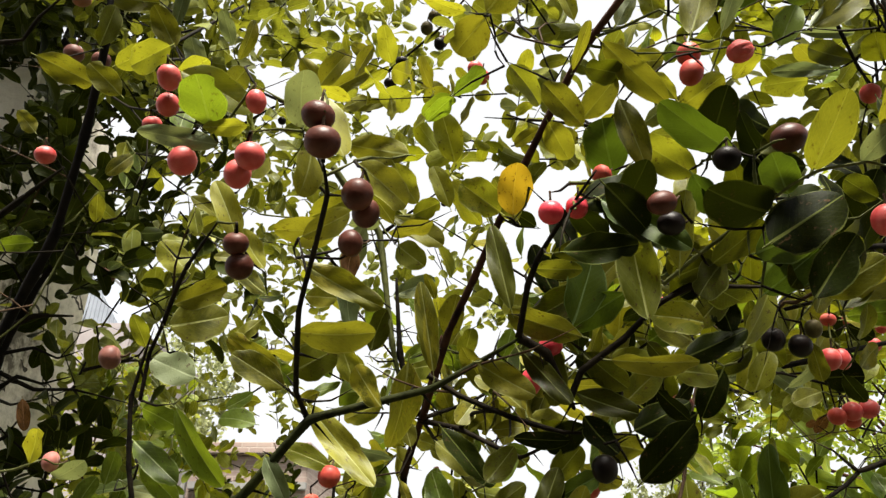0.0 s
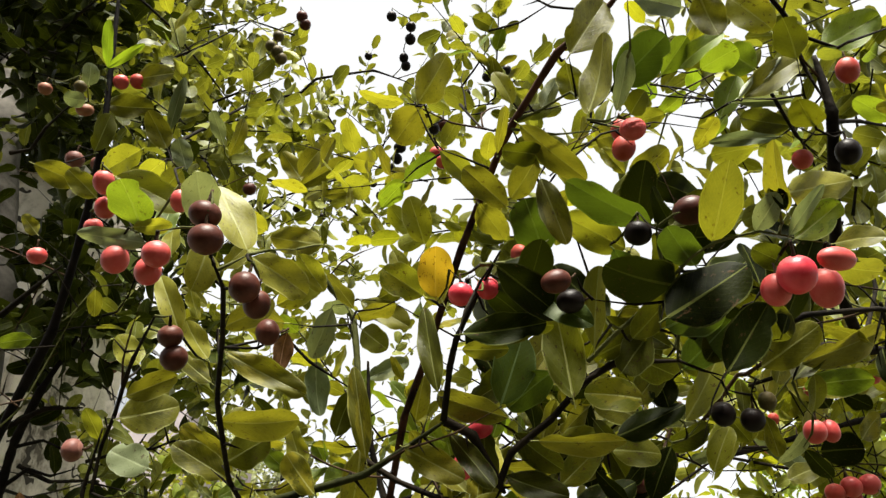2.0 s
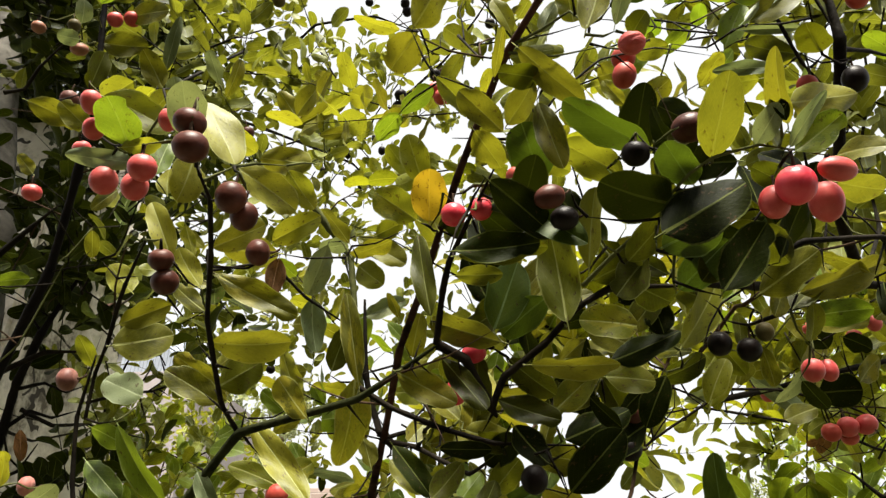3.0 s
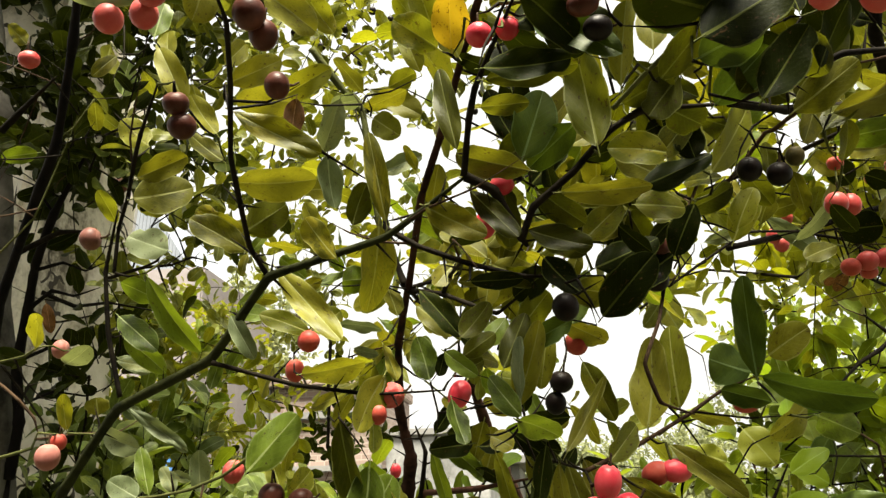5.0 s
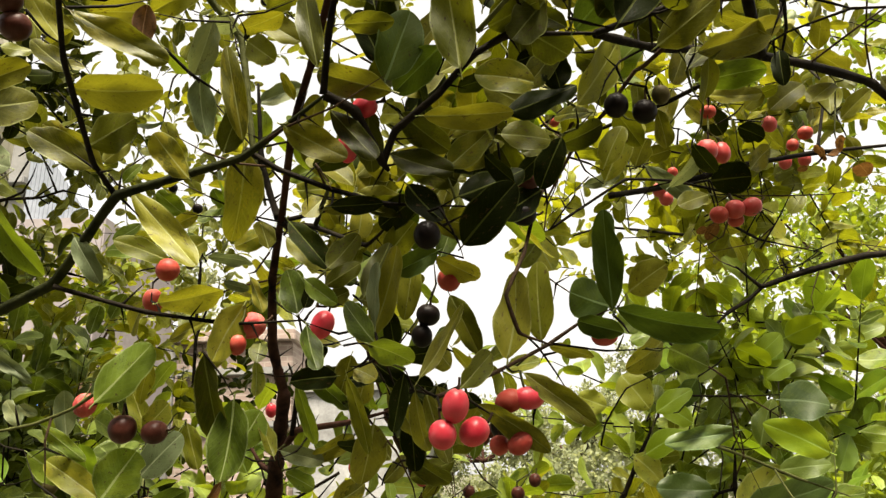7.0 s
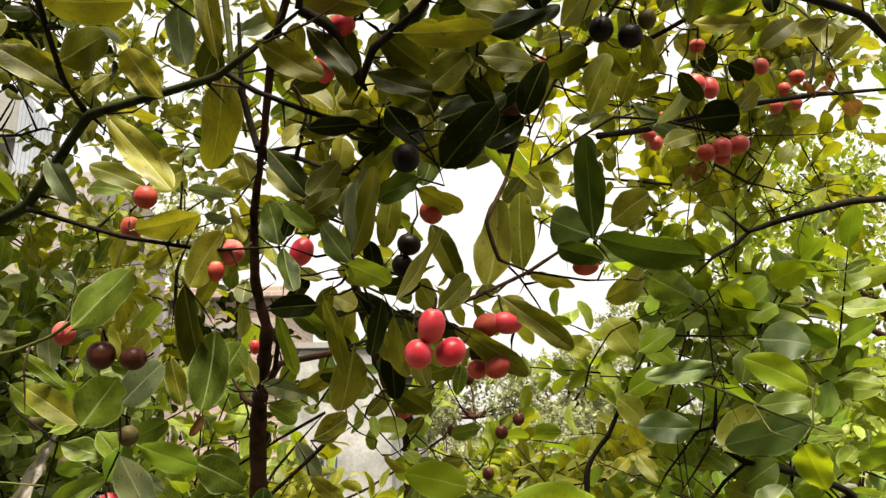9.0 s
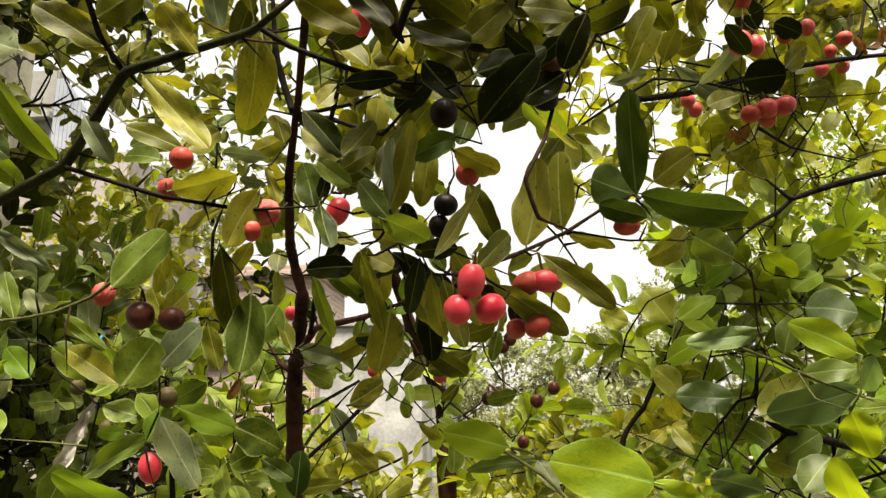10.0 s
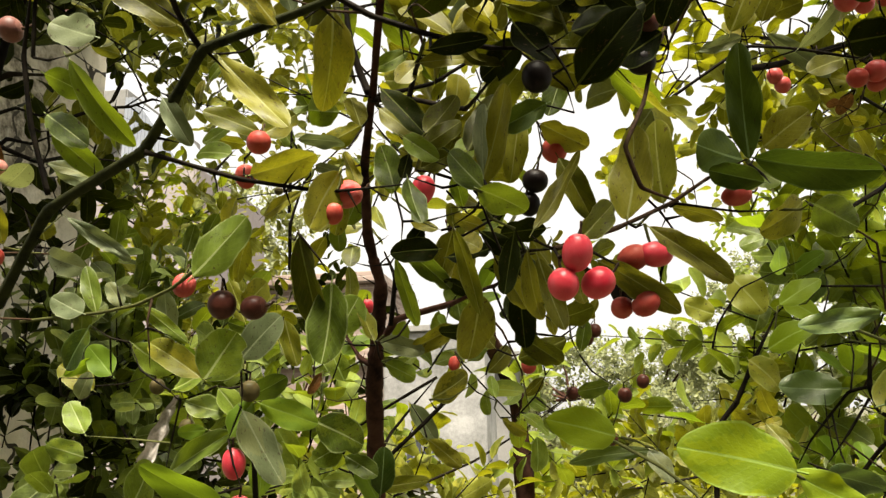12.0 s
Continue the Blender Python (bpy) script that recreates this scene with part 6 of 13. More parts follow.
leaf(shrub, (.499, .828, 1.939), (.486, .827, 1.891), .0238, (.33, -.94, -.07), "g")
leaf(shrub, (.696, .936, 1.915), (.737, .959, 1.888), .0301, (.37, -.9, -.2), "g")
leaf(shrub, (-.136, .863, 1.68), (-.152, .853, 1.709), .0179, (.44, -.9, -.05), "m")
leaf(shrub, (-.231, 1.039, 1.799), (-.26, 1.006, 1.823), .027, (.54, -.76, -.37), "m")
leaf(shrub, (-.277, 1.017, 1.738), (-.332, 1.029, 1.749), .0347, (-.08, -.86, .51), "m")
leaf(shrub, (-.179, .978, 1.818), (-.125, .984, 1.811), .025, (-.1, -.3, -.95), "g")
leaf(shrub, (-.233, .94, 1.653), (-.261, .974, 1.621), .0288, (-.57, -.76, -.31), "g")
leaf(shrub, (-.289, 1.029, 1.785), (-.325, 1.028, 1.763), .0211, (-.06, -.99, .1), "m")
stem(shrub, "db", .0053, .0043, (.03, .98, 1.433), (-.014, .968, 1.389), (-.055, .955, 1.351), (-.085, .943, 1.311))
leaf(shrub, (.103, 1.046, 1.489), (.086, 1.027, 1.512), .0189, (-.38, -.57, -.73), "m")
leaf(shrub, (.15, .954, 1.494), (.167, .938, 1.515), .0182, (-.12, -.83, -.54), "g")
leaf(shrub, (.135, .994, 1.378), (.116, .961, 1.39), .0181, (.6, -.55, -.58), "m")
leaf(shrub, (.019, 1.11, 1.464), (.048, 1.126, 1.492), .024, (-.24, -.7, .68), "m")
leaf(shrub, (.064, 1.067, 1.389), (.094, 1.053, 1.372), .0214, (-.59, -.63, -.5), "g")
leaf(shrub, (.133, 1.102, 1.493), (.126, 1.095, 1.521), .0137, (-.08, -.96, -.26), "g")
leaf(shrub, (.116, 1.054, 1.437), (.094, 1.058, 1.417), .0171, (.28, -.85, -.46), "g")
leaf(shrub, (.072, .884, 1.46), (.055, .903, 1.48), .0153, (-.59, -.78, .21), "g")
leaf(shrub, (.089, 1.073, 1.394), (.119, 1.081, 1.369), .0223, (.59, -.61, .52), "m")
leaf(shrub, (.165, 1.104, 1.382), (.135, 1.129, 1.377), .0187, (-.64, -.77, -.07), "g")
leaf(shrub, (.185, .939, 1.422), (.152, .926, 1.416), .0193, (.39, -.84, -.37), "m")
leaf(shrub, (.062, .998, 1.414), (.057, 1.01, 1.439), .0152, (.63, -.64, .44), "m")
leaf(shrub, (.159, .968, 1.46), (.167, .969, 1.495), .0164, (.13, -.99, -.01), "m")
leaf(shrub, (.117, 1.111, 1.4), (.094, 1.131, 1.415), .0172, (-.53, -.79, .3), "m")
leaf(shrub, (.062, .908, 1.438), (.084, .928, 1.464), .0205, (.72, -.69, -.09), "g")
leaf(shrub, (.165, .895, 1.488), (.175, .869, 1.503), .0158, (-.93, -.37, -.05), "g")
leaf(shrub, (-.114, .905, 1.442), (-.125, .896, 1.42), .0111, (.74, -.66, -.08), "x")
leaf(shrub, (.486, .995, 1.747), (.474, 1.01, 1.728), .0165, (-.09, -.82, -.57), "x")
leaf(shrub, (.471, .995, 1.74), (.458, .998, 1.735), .0107, (.04, -.82, -.57), "x")
leaf(shrub, (-.406, .728, 1.637), (-.389, .699, 1.665), .0184, (-.12, -.72, -.69), "y")
leaf(shrub, (-.41, .785, 1.632), (-.374, .77, 1.647), .0265, (.23, -.35, -.91), "p")
leaf(shrub, (-.534, .958, 1.696), (-.526, .945, 1.717), .0257, (-.06, -.86, -.51), "d")
leaf(shrub, (-.515, .962, 1.694), (-.509, .95, 1.715), .0223, (.13, -.85, -.51), "d")
leaf(shrub, (-.348, .717, 1.552), (-.347, .701, 1.584), .0139, (.79, -.54, -.29), "y")
leaf(shrub, (-.561, .932, 1.751), (-.554, .943, 1.712), .0161, (.51, -.85, -.15), "x")
leaf(shrub, (-.275, .7, 1.567), (-.214, .701, 1.527), .0131, (.09, -.99, .09), "p")
leaf(shrub, (-.351, .78, 1.556), (-.303, .772, 1.538), .0261, (-.28, -.9, -.32), "p")
leaf(shrub, (-.306, .717, 1.62), (-.285, .743, 1.609), .0139, (.65, -.67, -.35), "p")
leaf(shrub, (-.379, .81, 1.579), (-.38, .803, 1.597), .0259, (.45, -.82, -.34), "g")
fruit(shrub, (-.414, .778, 1.647), .021, .0173, (.95, .38, -.04), "P")
fruit(shrub, (-.357, .72, 1.541), .0151, .0162, (.15, -.25, .96), "O")
fruit(shrub, (-.355, .705, 1.526), .0221, .0242, (-.01, -.09, 1.04), "P")
stem(shrub, "gt", .003, .0024, (-.488, .753, 1.628), (-.464, .755, 1.631), (-.432, .748, 1.634), (-.403, .729, 1.638), (-.409, .757, 1.646))
stem(shrub, "tg", .0033, .0027, (-.436, .704, 1.607), (-.413, .702, 1.594), (-.391, .7, 1.579), (-.378, .708, 1.563), (-.376, .714, 1.55))
stem(shrub, "gt", .0039, .0027, (-.448, .736, 1.525), (-.411, .718, 1.529), (-.383, .718, 1.536), (-.376, .714, 1.55))
stem(shrub, "gt", .0022, .0016, (-.376, .714, 1.55), (-.356, .718, 1.548), (-.347, .716, 1.555))
leaf(shrub, (-.07, .539, 1.778), (-.073, .542, 1.747), .0166, (.56, -.82, -.13), "x")
fruit(shrub, (.219, 1.145, 1.416), .0185, .0201, (-.08, -.27, .96), "M")
fruit(shrub, (.243, 1.143, 1.433), .017, .0185, (.18, -.17, .97), "M")
fruit(shrub, (.152, 1.138, 1.42), .017, .0185, (.14, -.36, .94), "M")
fruit(shrub, (.199, 1.155, 1.361), .017, .0185, (.19, -.06, .99), "M")
fruit(shrub, (.175, 1.126, 1.489), .017, .0185, (.14, -.32, .95), "M")
fruit(shrub, (.185, 1.124, 1.499), .017, .0185, (.04, .16, 1.05), "M")
fruit(shrub, (-.401, 1.086, 1.442), .0201, .0216, (-.05, -.34, .95), "N")
fruit(shrub, (-.363, 1.101, 1.388), .0216, .0216, (-.05, .12, 1.05), "N")
fruit(shrub, (-.194, .433, 1.863), .0167, .0194, (.01, -.66, .77), "K")
fruit(shrub, (-.2, .451, 1.852), .017, .0179, (-.07, -.16, 1.08), "K")
fruit(shrub, (-.216, .465, 1.844), .0146, .0137, (-.01, -.65, .77), "K")
fruit(shrub, (-.184, .458, 1.807), .0208, .0216, (.17, -.18, 1.04), "K")
fruit(shrub, (-.112, .396, 1.77), .0185, .0178, (0, -.28, 1), "K")
fruit(shrub, (-.123, .409, 1.765), .0174, .0189, (.12, -.18, 1.05), "K")
fruit(shrub, (-.127, .433, 1.84), .0144, .0178, (-.11, -.27, 1.01), "K")
fruit(shrub, (-.061, .355, 1.77), .0197, .0163, (.19, -.19, 1.03), "M")
fruit(shrub, (-.057, .355, 1.752), .0206, .0186, (.06, -.46, .89), "M")
fruit(shrub, (-.04, .381, 1.733), .019, .019, (.2, -.07, 1.1), "M")
fruit(shrub, (-.037, .396, 1.729), .0167, .0181, (.16, -.37, .93), "M")
fruit(shrub, (-.06, .475, 1.748), .0197, .0172, (.94, .47, .24), "M")
fruit(shrub, (-.155, .511, 1.766), .0197, .0179, (.07, -.61, .8), "M")
fruit(shrub, (-.153, .52, 1.751), .0215, .0206, (.12, -.6, .8), "M")
fruit(shrub, (-.307, .649, 1.719), .0224, .0192, (.97, .26, .18), "H")
fruit(shrub, (.206, .409, 1.857), .0154, .0185, (.96, .25, .29), "W")
fruit(shrub, (.221, .544, 1.949), 0.0215, 0.025, (.3, -.07, 1.06), "O")
fruit(shrub, (.223, .549, 1.974), 0.0215, 0.022, (-.08, -.13, 1.09), "O")
fruit(shrub, (.242, .443, 1.81), .0209, .0247, (.97, .03, .25), "M")
fruit(shrub, (.21, .473, 1.813), .0205, .0172, (.11, -.1, 1.1), "B")
fruit(shrub, (.425, .533, 2.011), .0204, .0245, (.02, -.22, 1.04), "O")
fruit(shrub, (.365, .536, 1.917), .0172, .0172, (.19, -.48, .86), "O")
fruit(shrub, (.413, .555, 1.936), .0218, .0237, (.05, -.13, 1.09), "B")
fruit(shrub, (.029, .689, 2.077), 0.018, 0.0185, (-.13, -.63, .77), "K")
fruit(shrub, (.036, .690, 2.066), 0.0185, 0.0185, (.19, -.33, .95), "K")
fruit(shrub, (.081, .471, 1.769), .0177, .0169, (-.02, -.23, 1.04), "R")
fruit(shrub, (.1, .475, 1.775), .0162, .0162, (.05, -.61, .8), "R")
fruit(shrub, (.147, .43, 1.753), .016, .0203, (.94, .28, .39), "M")
fruit(shrub, (.156, .447, 1.747), .0163, .0185, (.97, .19, .19), "B")
fruit(shrub, (.124, .496, 1.814), .0173, .0121, (.88, .35, .59), "O")
fruit(shrub, (.283, .402, 1.734), .0221, .0227, (-.12, -.54, .83), "R")
fruit(shrub, (.274, .414, 1.731), .0179, .0199, (.12, -.12, 1.09), "K")
fruit(shrub, (.307, .426, 1.737), .0197, .0245, (-.13, -.48, .87), "K")
fruit(shrub, (.306, .4, 1.742), .0143, .024, (.95, .41, .06), "K")
fruit(shrub, (.284, .63, 1.729), 0.02, 0.0205, (.05, -.22, 1.03), "B")
fruit(shrub, (.308, .635, 1.725), 0.02, 0.02, (.06, -.37, .94), "B")
fruit(shrub, (.324, .639, 1.742), 0.015, 0.0165, (-.08, -.24, 1.03), "N")
fruit(shrub, (.086, .568, 1.703), .0164, .0199, (.97, -.15, .25), "R")
fruit(shrub, (.071, .586, 1.679), .0167, .022, (.12, -.48, .89), "R")
fruit(shrub, (.212, .677, 1.684), .0185, .0213, (.99, .06, -.17), "M")
fruit(shrub, (.208, .683, 1.656), .0204, .0222, (1, .07, 0), "B")
fruit(shrub, (.128, .612, 1.617), .0205, .0221, (0, .02, 1.03), "B")
fruit(shrub, (.14, .785, 1.627), .0227, .0238, (-.6, -.04, .82), "O")
fruit(shrub, (.122, .722, 1.579), .0214, .0195, (.23, -.28, .94), "B")
fruit(shrub, (.116, .726, 1.561), .0185, .0204, (-.09, -.28, .96), "B")
fruit(shrub, (.273, .71, 1.553), .0167, .0222, (1, -.13, .11), "O")
fruit(shrub, (-.107, .703, 1.623), .0208, .0198, (.18, .28, 1.06), "O")
fruit(shrub, (-.124, .718, 1.599), .0181, .0221, (-.2, .16, 1.04), "O")
fruit(shrub, (-.026, .691, 1.568), .0217, .0245, (.96, -.03, .28), "W")
fruit(shrub, (-.035, .684, 1.551), .0148, .0176, (.19, -.3, .94), "O")
fruit(shrub, (.035, .687, 1.566), .0195, .025, (.4, .11, .95), "R")
fruit(shrub, (.146, .58, 1.487), .0182, .0232, (.2, -.22, .96), "R")
fruit(shrub, (.137, .583, 1.469), .0189, .0196, (-.14, .02, 1.02), "R")
fruit(shrub, (.158, .595, 1.471), .0193, .0215, (.81, .17, .6), "R")
fruit(shrub, (.185, .643, 1.495), 0.0179, 0.0216, (.93, -.18, .36), "O")
fruit(shrub, (.2, .644, 1.497), 0.0179, 0.0256, (.96, .56, .08), "R")
fruit(shrub, (.177, .659, 1.464), 0.0153, 0.0150, (-.03, -.01, 1.02), "O")
fruit(shrub, (.192, .65, 1.465), 0.0169, 0.0206, (.8, .36, .63), "O")
fruit(shrub, (.18, .677, 1.479), .0173, .0216, (-.08, -.34, .95), "B")
fruit(shrub, (-.136, .709, 1.487), .023, .0239, (.02, -.1, 1), "M")
fruit(shrub, (-.11, .712, 1.484), .0201, .022, (.99, 0, .12), "M")
fruit(shrub, (-.187, .741, 1.511), .0194, .0214, (.19, -.02, 1), "W")
fruit(shrub, (-.15, .804, 1.421), .0184, .0195, (-.05, .11, 1.04), "N")
fruit(shrub, (-.168, .816, 1.356), .0216, .0292, (-.2, .22, 1.05), "R")
fruit(shrub, (-.148, .785, 1.321), .0204, .0204, (.17, -.21, .96), "R")
fruit(shrub, (-.086, .993, 1.524), .0139, .0181, (.02, -.37, .94), "R")
fruit(shrub, (.013, 1.016, 1.455), .0139, .0181, (.11, .28, 1.07), "O")
fruit(shrub, (.105, .873, 1.441), .0151, .0174, (.03, .27, 1.08), "O")
fruit(shrub, (.127, .595, 1.696), .0087, .0104, (.01, .1, 1.08), "O")
stem(shrub, "db", .0023, .0015, (.308, .412, 1.76), (.31, .415, 1.76), (.312, .416, 1.761), name="twig")
stem(shrub, "db", .0023, .0015, (.101, .464, 1.78), (.101, .466, 1.782), (.1, .467, 1.786), name="twig")
stem(shrub, "gt", .0023, .0015, (.271, .419, 1.775), (.272, .421, 1.776), (.272, .424, 1.776), name="twig")
stem(shrub, "gt", .0023, .0015, (.116, .648, 1.504), (.116, .646, 1.505), (.115, .642, 1.507), name="twig")
stem(shrub, "gt", .0023, .0015, (.032, .561, 1.689), (.029, .559, 1.687), (.026, .558, 1.687), name="twig")
stem(shrub, "db", .0023, .0015, (-.099, .51, 1.692), (-.103, .512, 1.693), (-.105, .512, 1.696), name="twig")
stem(shrub, "db", .0023, .0015, (.122, .562, 1.692), (.125, .559, 1.689), (.126, .557, 1.688), name="twig")
stem(shrub, "gt", .0023, .0015, (-.048, .587, 1.664), (-.047, .586, 1.66), (-.045, .586, 1.657), name="twig")
stem(shrub, "db", .0023, .0015, (.173, .533, 1.743), (.173, .537, 1.743), (.175, .54, 1.746), name="twig")
stem(shrub, "gt", .0023, .0015, (.227, .46, 1.769), (.228, .46, 1.765), (.228, .461, 1.761), name="twig")
stem(shrub, "db", .0023, .0015, (.067, .619, 1.656), (.069, .623, 1.657), (.07, .627, 1.659), name="twig")
stem(shrub, "gt", .0023, .0015, (-.007, .582, 1.673), (-.006, .58, 1.677), (-.005, .579, 1.681), name="twig")
stem(shrub, "db", .0023, .0015, (.308, .412, 1.76), (.306, .414, 1.756), (.304, .417, 1.754), name="twig")
stem(shrub, "gt", .0023, .0015, (.124, .63, 1.648), (.123, .629, 1.651), (.12, .628, 1.656), name="twig")
stem(shrub, "db", .0023, .0015, (.268, .573, 1.757), (.268, .568, 1.759), (.267, .565, 1.762), name="twig")
stem(shrub, "db", .0023, .0015, (.319, .625, 1.778), (.323, .624, 1.779), (.326, .625, 1.783), name="twig")
stem(shrub, "db", .0023, .0015, (.21, .543, 1.742), (.209, .547, 1.745), (.208, .55, 1.748), name="twig")
stem(shrub, "gt", .0023, .0015, (.11, .508, 1.925), (.109, .507, 1.92), (.108, .504, 1.917), name="twig")
stem(shrub, "db", .0023, .0015, (-.237, .592, 1.731), (-.235, .588, 1.727), (-.233, .586, 1.725), name="twig")
stem(shrub, "db", .0023, .0015, (.226, .697, 1.546), (.223, .702, 1.545), (.221, .706, 1.547), name="twig")
stem(shrub, "gt", .0023, .0015, (.221, .706, 1.547), (.221, .711, 1.547), (.219, .715, 1.548), name="twig")
stem(shrub, "db", .0023, .0015, (-.232, .585, 1.738), (-.233, .588, 1.741), (-.233, .591, 1.746), name="twig")
stem(shrub, "gt", .0023, .0015, (.126, .624, 1.5), (.129, .624, 1.502), (.132, .626, 1.508), name="twig")
stem(shrub, "db", .0023, .0015, (-.134, .611, 1.623), (-.138, .609, 1.626), (-.143, .607, 1.628), name="twig")
stem(shrub, "db", .0023, .0015, (.015, .677, 1.781), (.016, .675, 1.776), (.016, .672, 1.772), name="twig")
stem(shrub, "gt", .0023, .0015, (.139, .613, 1.5), (.142, .61, 1.499), (.147, .606, 1.499), name="twig")
stem(shrub, "db", .0023, .0015, (.367, .56, 1.785), (.363, .56, 1.789), (.36, .561, 1.794), name="twig")
stem(shrub, "db", .0023, .0015, (.244, .435, 1.774), (.247, .438, 1.777), (.251, .442, 1.78), name="twig")
stem(shrub, "db", .0023, .0015, (-.174, .857, 1.419), (-.169, .857, 1.414), (-.164, .856, 1.412), name="twig")
stem(shrub, "db", .0023, .0015, (.302, .607, 1.771), (.3, .608, 1.774), (.298, .608, 1.782), name="twig")
stem(shrub, "db", .0023, .0015, (-.076, .802, 1.84), (-.073, .807, 1.842), (-.073, .813, 1.844), name="twig")
stem(shrub, "gt", .0023, .0015, (-.25, .605, 1.708), (-.254, .609, 1.711), (-.255, .614, 1.714), name="twig")
stem(shrub, "gt", .0023, .0015, (.066, .548, 1.699), (.064, .555, 1.697), (.061, .559, 1.699), name="twig")
stem(shrub, "db", .0023, .0015, (.195, .515, 1.757), (.198, .516, 1.75), (.2, .515, 1.747), name="twig")
stem(shrub, "db", .0023, .0015, (.138, .483, 1.811), (.143, .484, 1.804), (.146, .484, 1.801), name="twig")
stem(shrub, "db", .0023, .0015, (.078, .499, 1.755), (.078, .495, 1.75), (.079, .489, 1.746), name="twig")
stem(shrub, "db", .0023, .0015, (.132, .486, 1.929), (.13, .48, 1.929), (.127, .474, 1.928), name="twig")
stem(shrub, "gt", .0023, .0015, (.357, .557, 1.783), (.354, .565, 1.784), (.351, .569, 1.785), name="twig")
stem(shrub, "gt", .0023, .0015, (.155, .55, 1.718), (.157, .545, 1.712), (.158, .539, 1.71), name="twig")
stem(shrub, "db", .0023, .0015, (.09, .727, 1.498), (.096, .728, 1.496), (.104, .727, 1.499), name="twig")
stem(shrub, "db", .0023, .0015, (.181, .422, 1.887), (.18, .421, 1.879), (.177, .416, 1.875), name="twig")
stem(shrub, "gt", .0023, .0015, (.152, .625, 1.506), (.154, .626, 1.5), (.158, .63, 1.494), name="twig")
stem(shrub, "db", .0023, .0015, (.101, .466, 1.782), (.108, .47, 1.78), (.114, .471, 1.781), name="twig")
stem(shrub, "db", .0023, .0015, (.063, .536, 1.717), (.06, .542, 1.719), (.055, .547, 1.722), name="twig")
stem(shrub, "db", .0023, .0015, (.107, .673, 1.506), (.114, .674, 1.508), (.121, .677, 1.509), name="twig")
stem(shrub, "db", .0023, .0015, (-.072, .948, 1.328), (-.07, .942, 1.323), (-.066, .936, 1.323), name="twig")
stem(shrub, "db", .0023, .0015, (.34, .738, 1.546), (.336, .741, 1.55), (.334, .747, 1.556), name="twig")
stem(shrub, "db", .0023, .0015, (-.359, .717, 1.548), (-.356, .711, 1.547), (-.355, .703, 1.546), name="twig")
stem(shrub, "gt", .0023, .0015, (.037, .678, 1.678), (.039, .681, 1.684), (.041, .682, 1.692), name="twig")
stem(shrub, "db", .0023, .0015, (-.004, .677, 1.568), (-.007, .685, 1.569), (-.007, .691, 1.573), name="twig")
stem(shrub, "gt", .0023, .0015, (.309, .632, 1.764), (.317, .633, 1.76), (.322, .635, 1.758), name="twig")
stem(shrub, "gt", .0023, .0015, (-.046, .915, 1.482), (-.051, .91, 1.477), (-.054, .904, 1.474), name="twig")
stem(shrub, "gt", .0023, .0015, (.284, .415, 1.77), (.287, .414, 1.777), (.292, .416, 1.784), name="twig")
stem(shrub, "gt", .0023, .0015, (.118, .564, 1.689), (.113, .568, 1.693), (.11, .57, 1.701), name="twig")
stem(shrub, "db", .0023, .0015, (.11, .57, 1.701), (.106, .568, 1.703), (.101, .566, 1.706), name="twig")
stem(shrub, "db", .0023, .0015, (.101, .566, 1.706), (.094, .566, 1.706), (.088, .566, 1.707), name="twig")
stem(shrub, "db", .0023, .0015, (.101, .566, 1.706), (.101, .56, 1.709), (.102, .554, 1.714), name="twig")
stem(shrub, "gt", .0023, .0015, (.102, .554, 1.714), (.106, .551, 1.708), (.111, .548, 1.702), name="twig")
stem(shrub, "db", .0023, .0015, (.184, .652, 1.522), (.189, .647, 1.517), (.194, .639, 1.517), name="twig")
stem(shrub, "gt", .0023, .0015, (.283, .716, 1.541), (.286, .712, 1.547), (.289, .708, 1.554), name="twig")
stem(shrub, "db", .0023, .0015, (.023, .675, 1.568), (.026, .679, 1.575), (.031, .682, 1.581), name="twig")
stem(shrub, "db", .0023, .0015, (.031, .682, 1.581), (.038, .685, 1.581), (.042, .689, 1.583), name="twig")
stem(shrub, "db", .0023, .0015, (-.111, .566, 1.667), (-.115, .569, 1.673), (-.121, .571, 1.68), name="twig")
stem(shrub, "db", .0023, .0015, (.133, .607, 1.496), (.125, .607, 1.5), (.119, .603, 1.505), name="twig")
stem(shrub, "db", .0023, .0015, (.095, .47, 1.792), (.088, .468, 1.785), (.081, .467, 1.783), name="twig")
stem(shrub, "db", .0023, .0015, (.285, .675, 1.747), (.289, .68, 1.751), (.294, .686, 1.757), name="twig")
stem(shrub, "gt", .0023, .0015, (-.175, .863, 1.409), (-.171, .868, 1.412), (-.164, .875, 1.415), name="twig")
stem(shrub, "db", .0023, .0015, (.09, .54, 1.897), (.089, .532, 1.89), (.088, .525, 1.888), name="twig")
stem(shrub, "gt", .0023, .0015, (.194, .639, 1.517), (.196, .64, 1.506), (.198, .64, 1.501), name="twig")
stem(shrub, "db", .0023, .0015, (.113, .656, 1.506), (.11, .656, 1.514), (.107, .652, 1.522), name="twig")
stem(shrub, "gt", .0023, .0015, (-.276, .739, 1.49), (-.277, .747, 1.489), (-.278, .757, 1.489), name="twig")
stem(shrub, "db", .0023, .0015, (.317, .633, 1.76), (.312, .629, 1.752), (.309, .628, 1.744), name="twig")
stem(shrub, "gt", .0023, .0015, (.272, .671, 1.568), (.275, .679, 1.569), (.279, .688, 1.569), name="twig")
stem(shrub, "gt", .0023, .0015, (.279, .688, 1.569), (.28, .692, 1.572), (.28, .697, 1.575), name="twig")
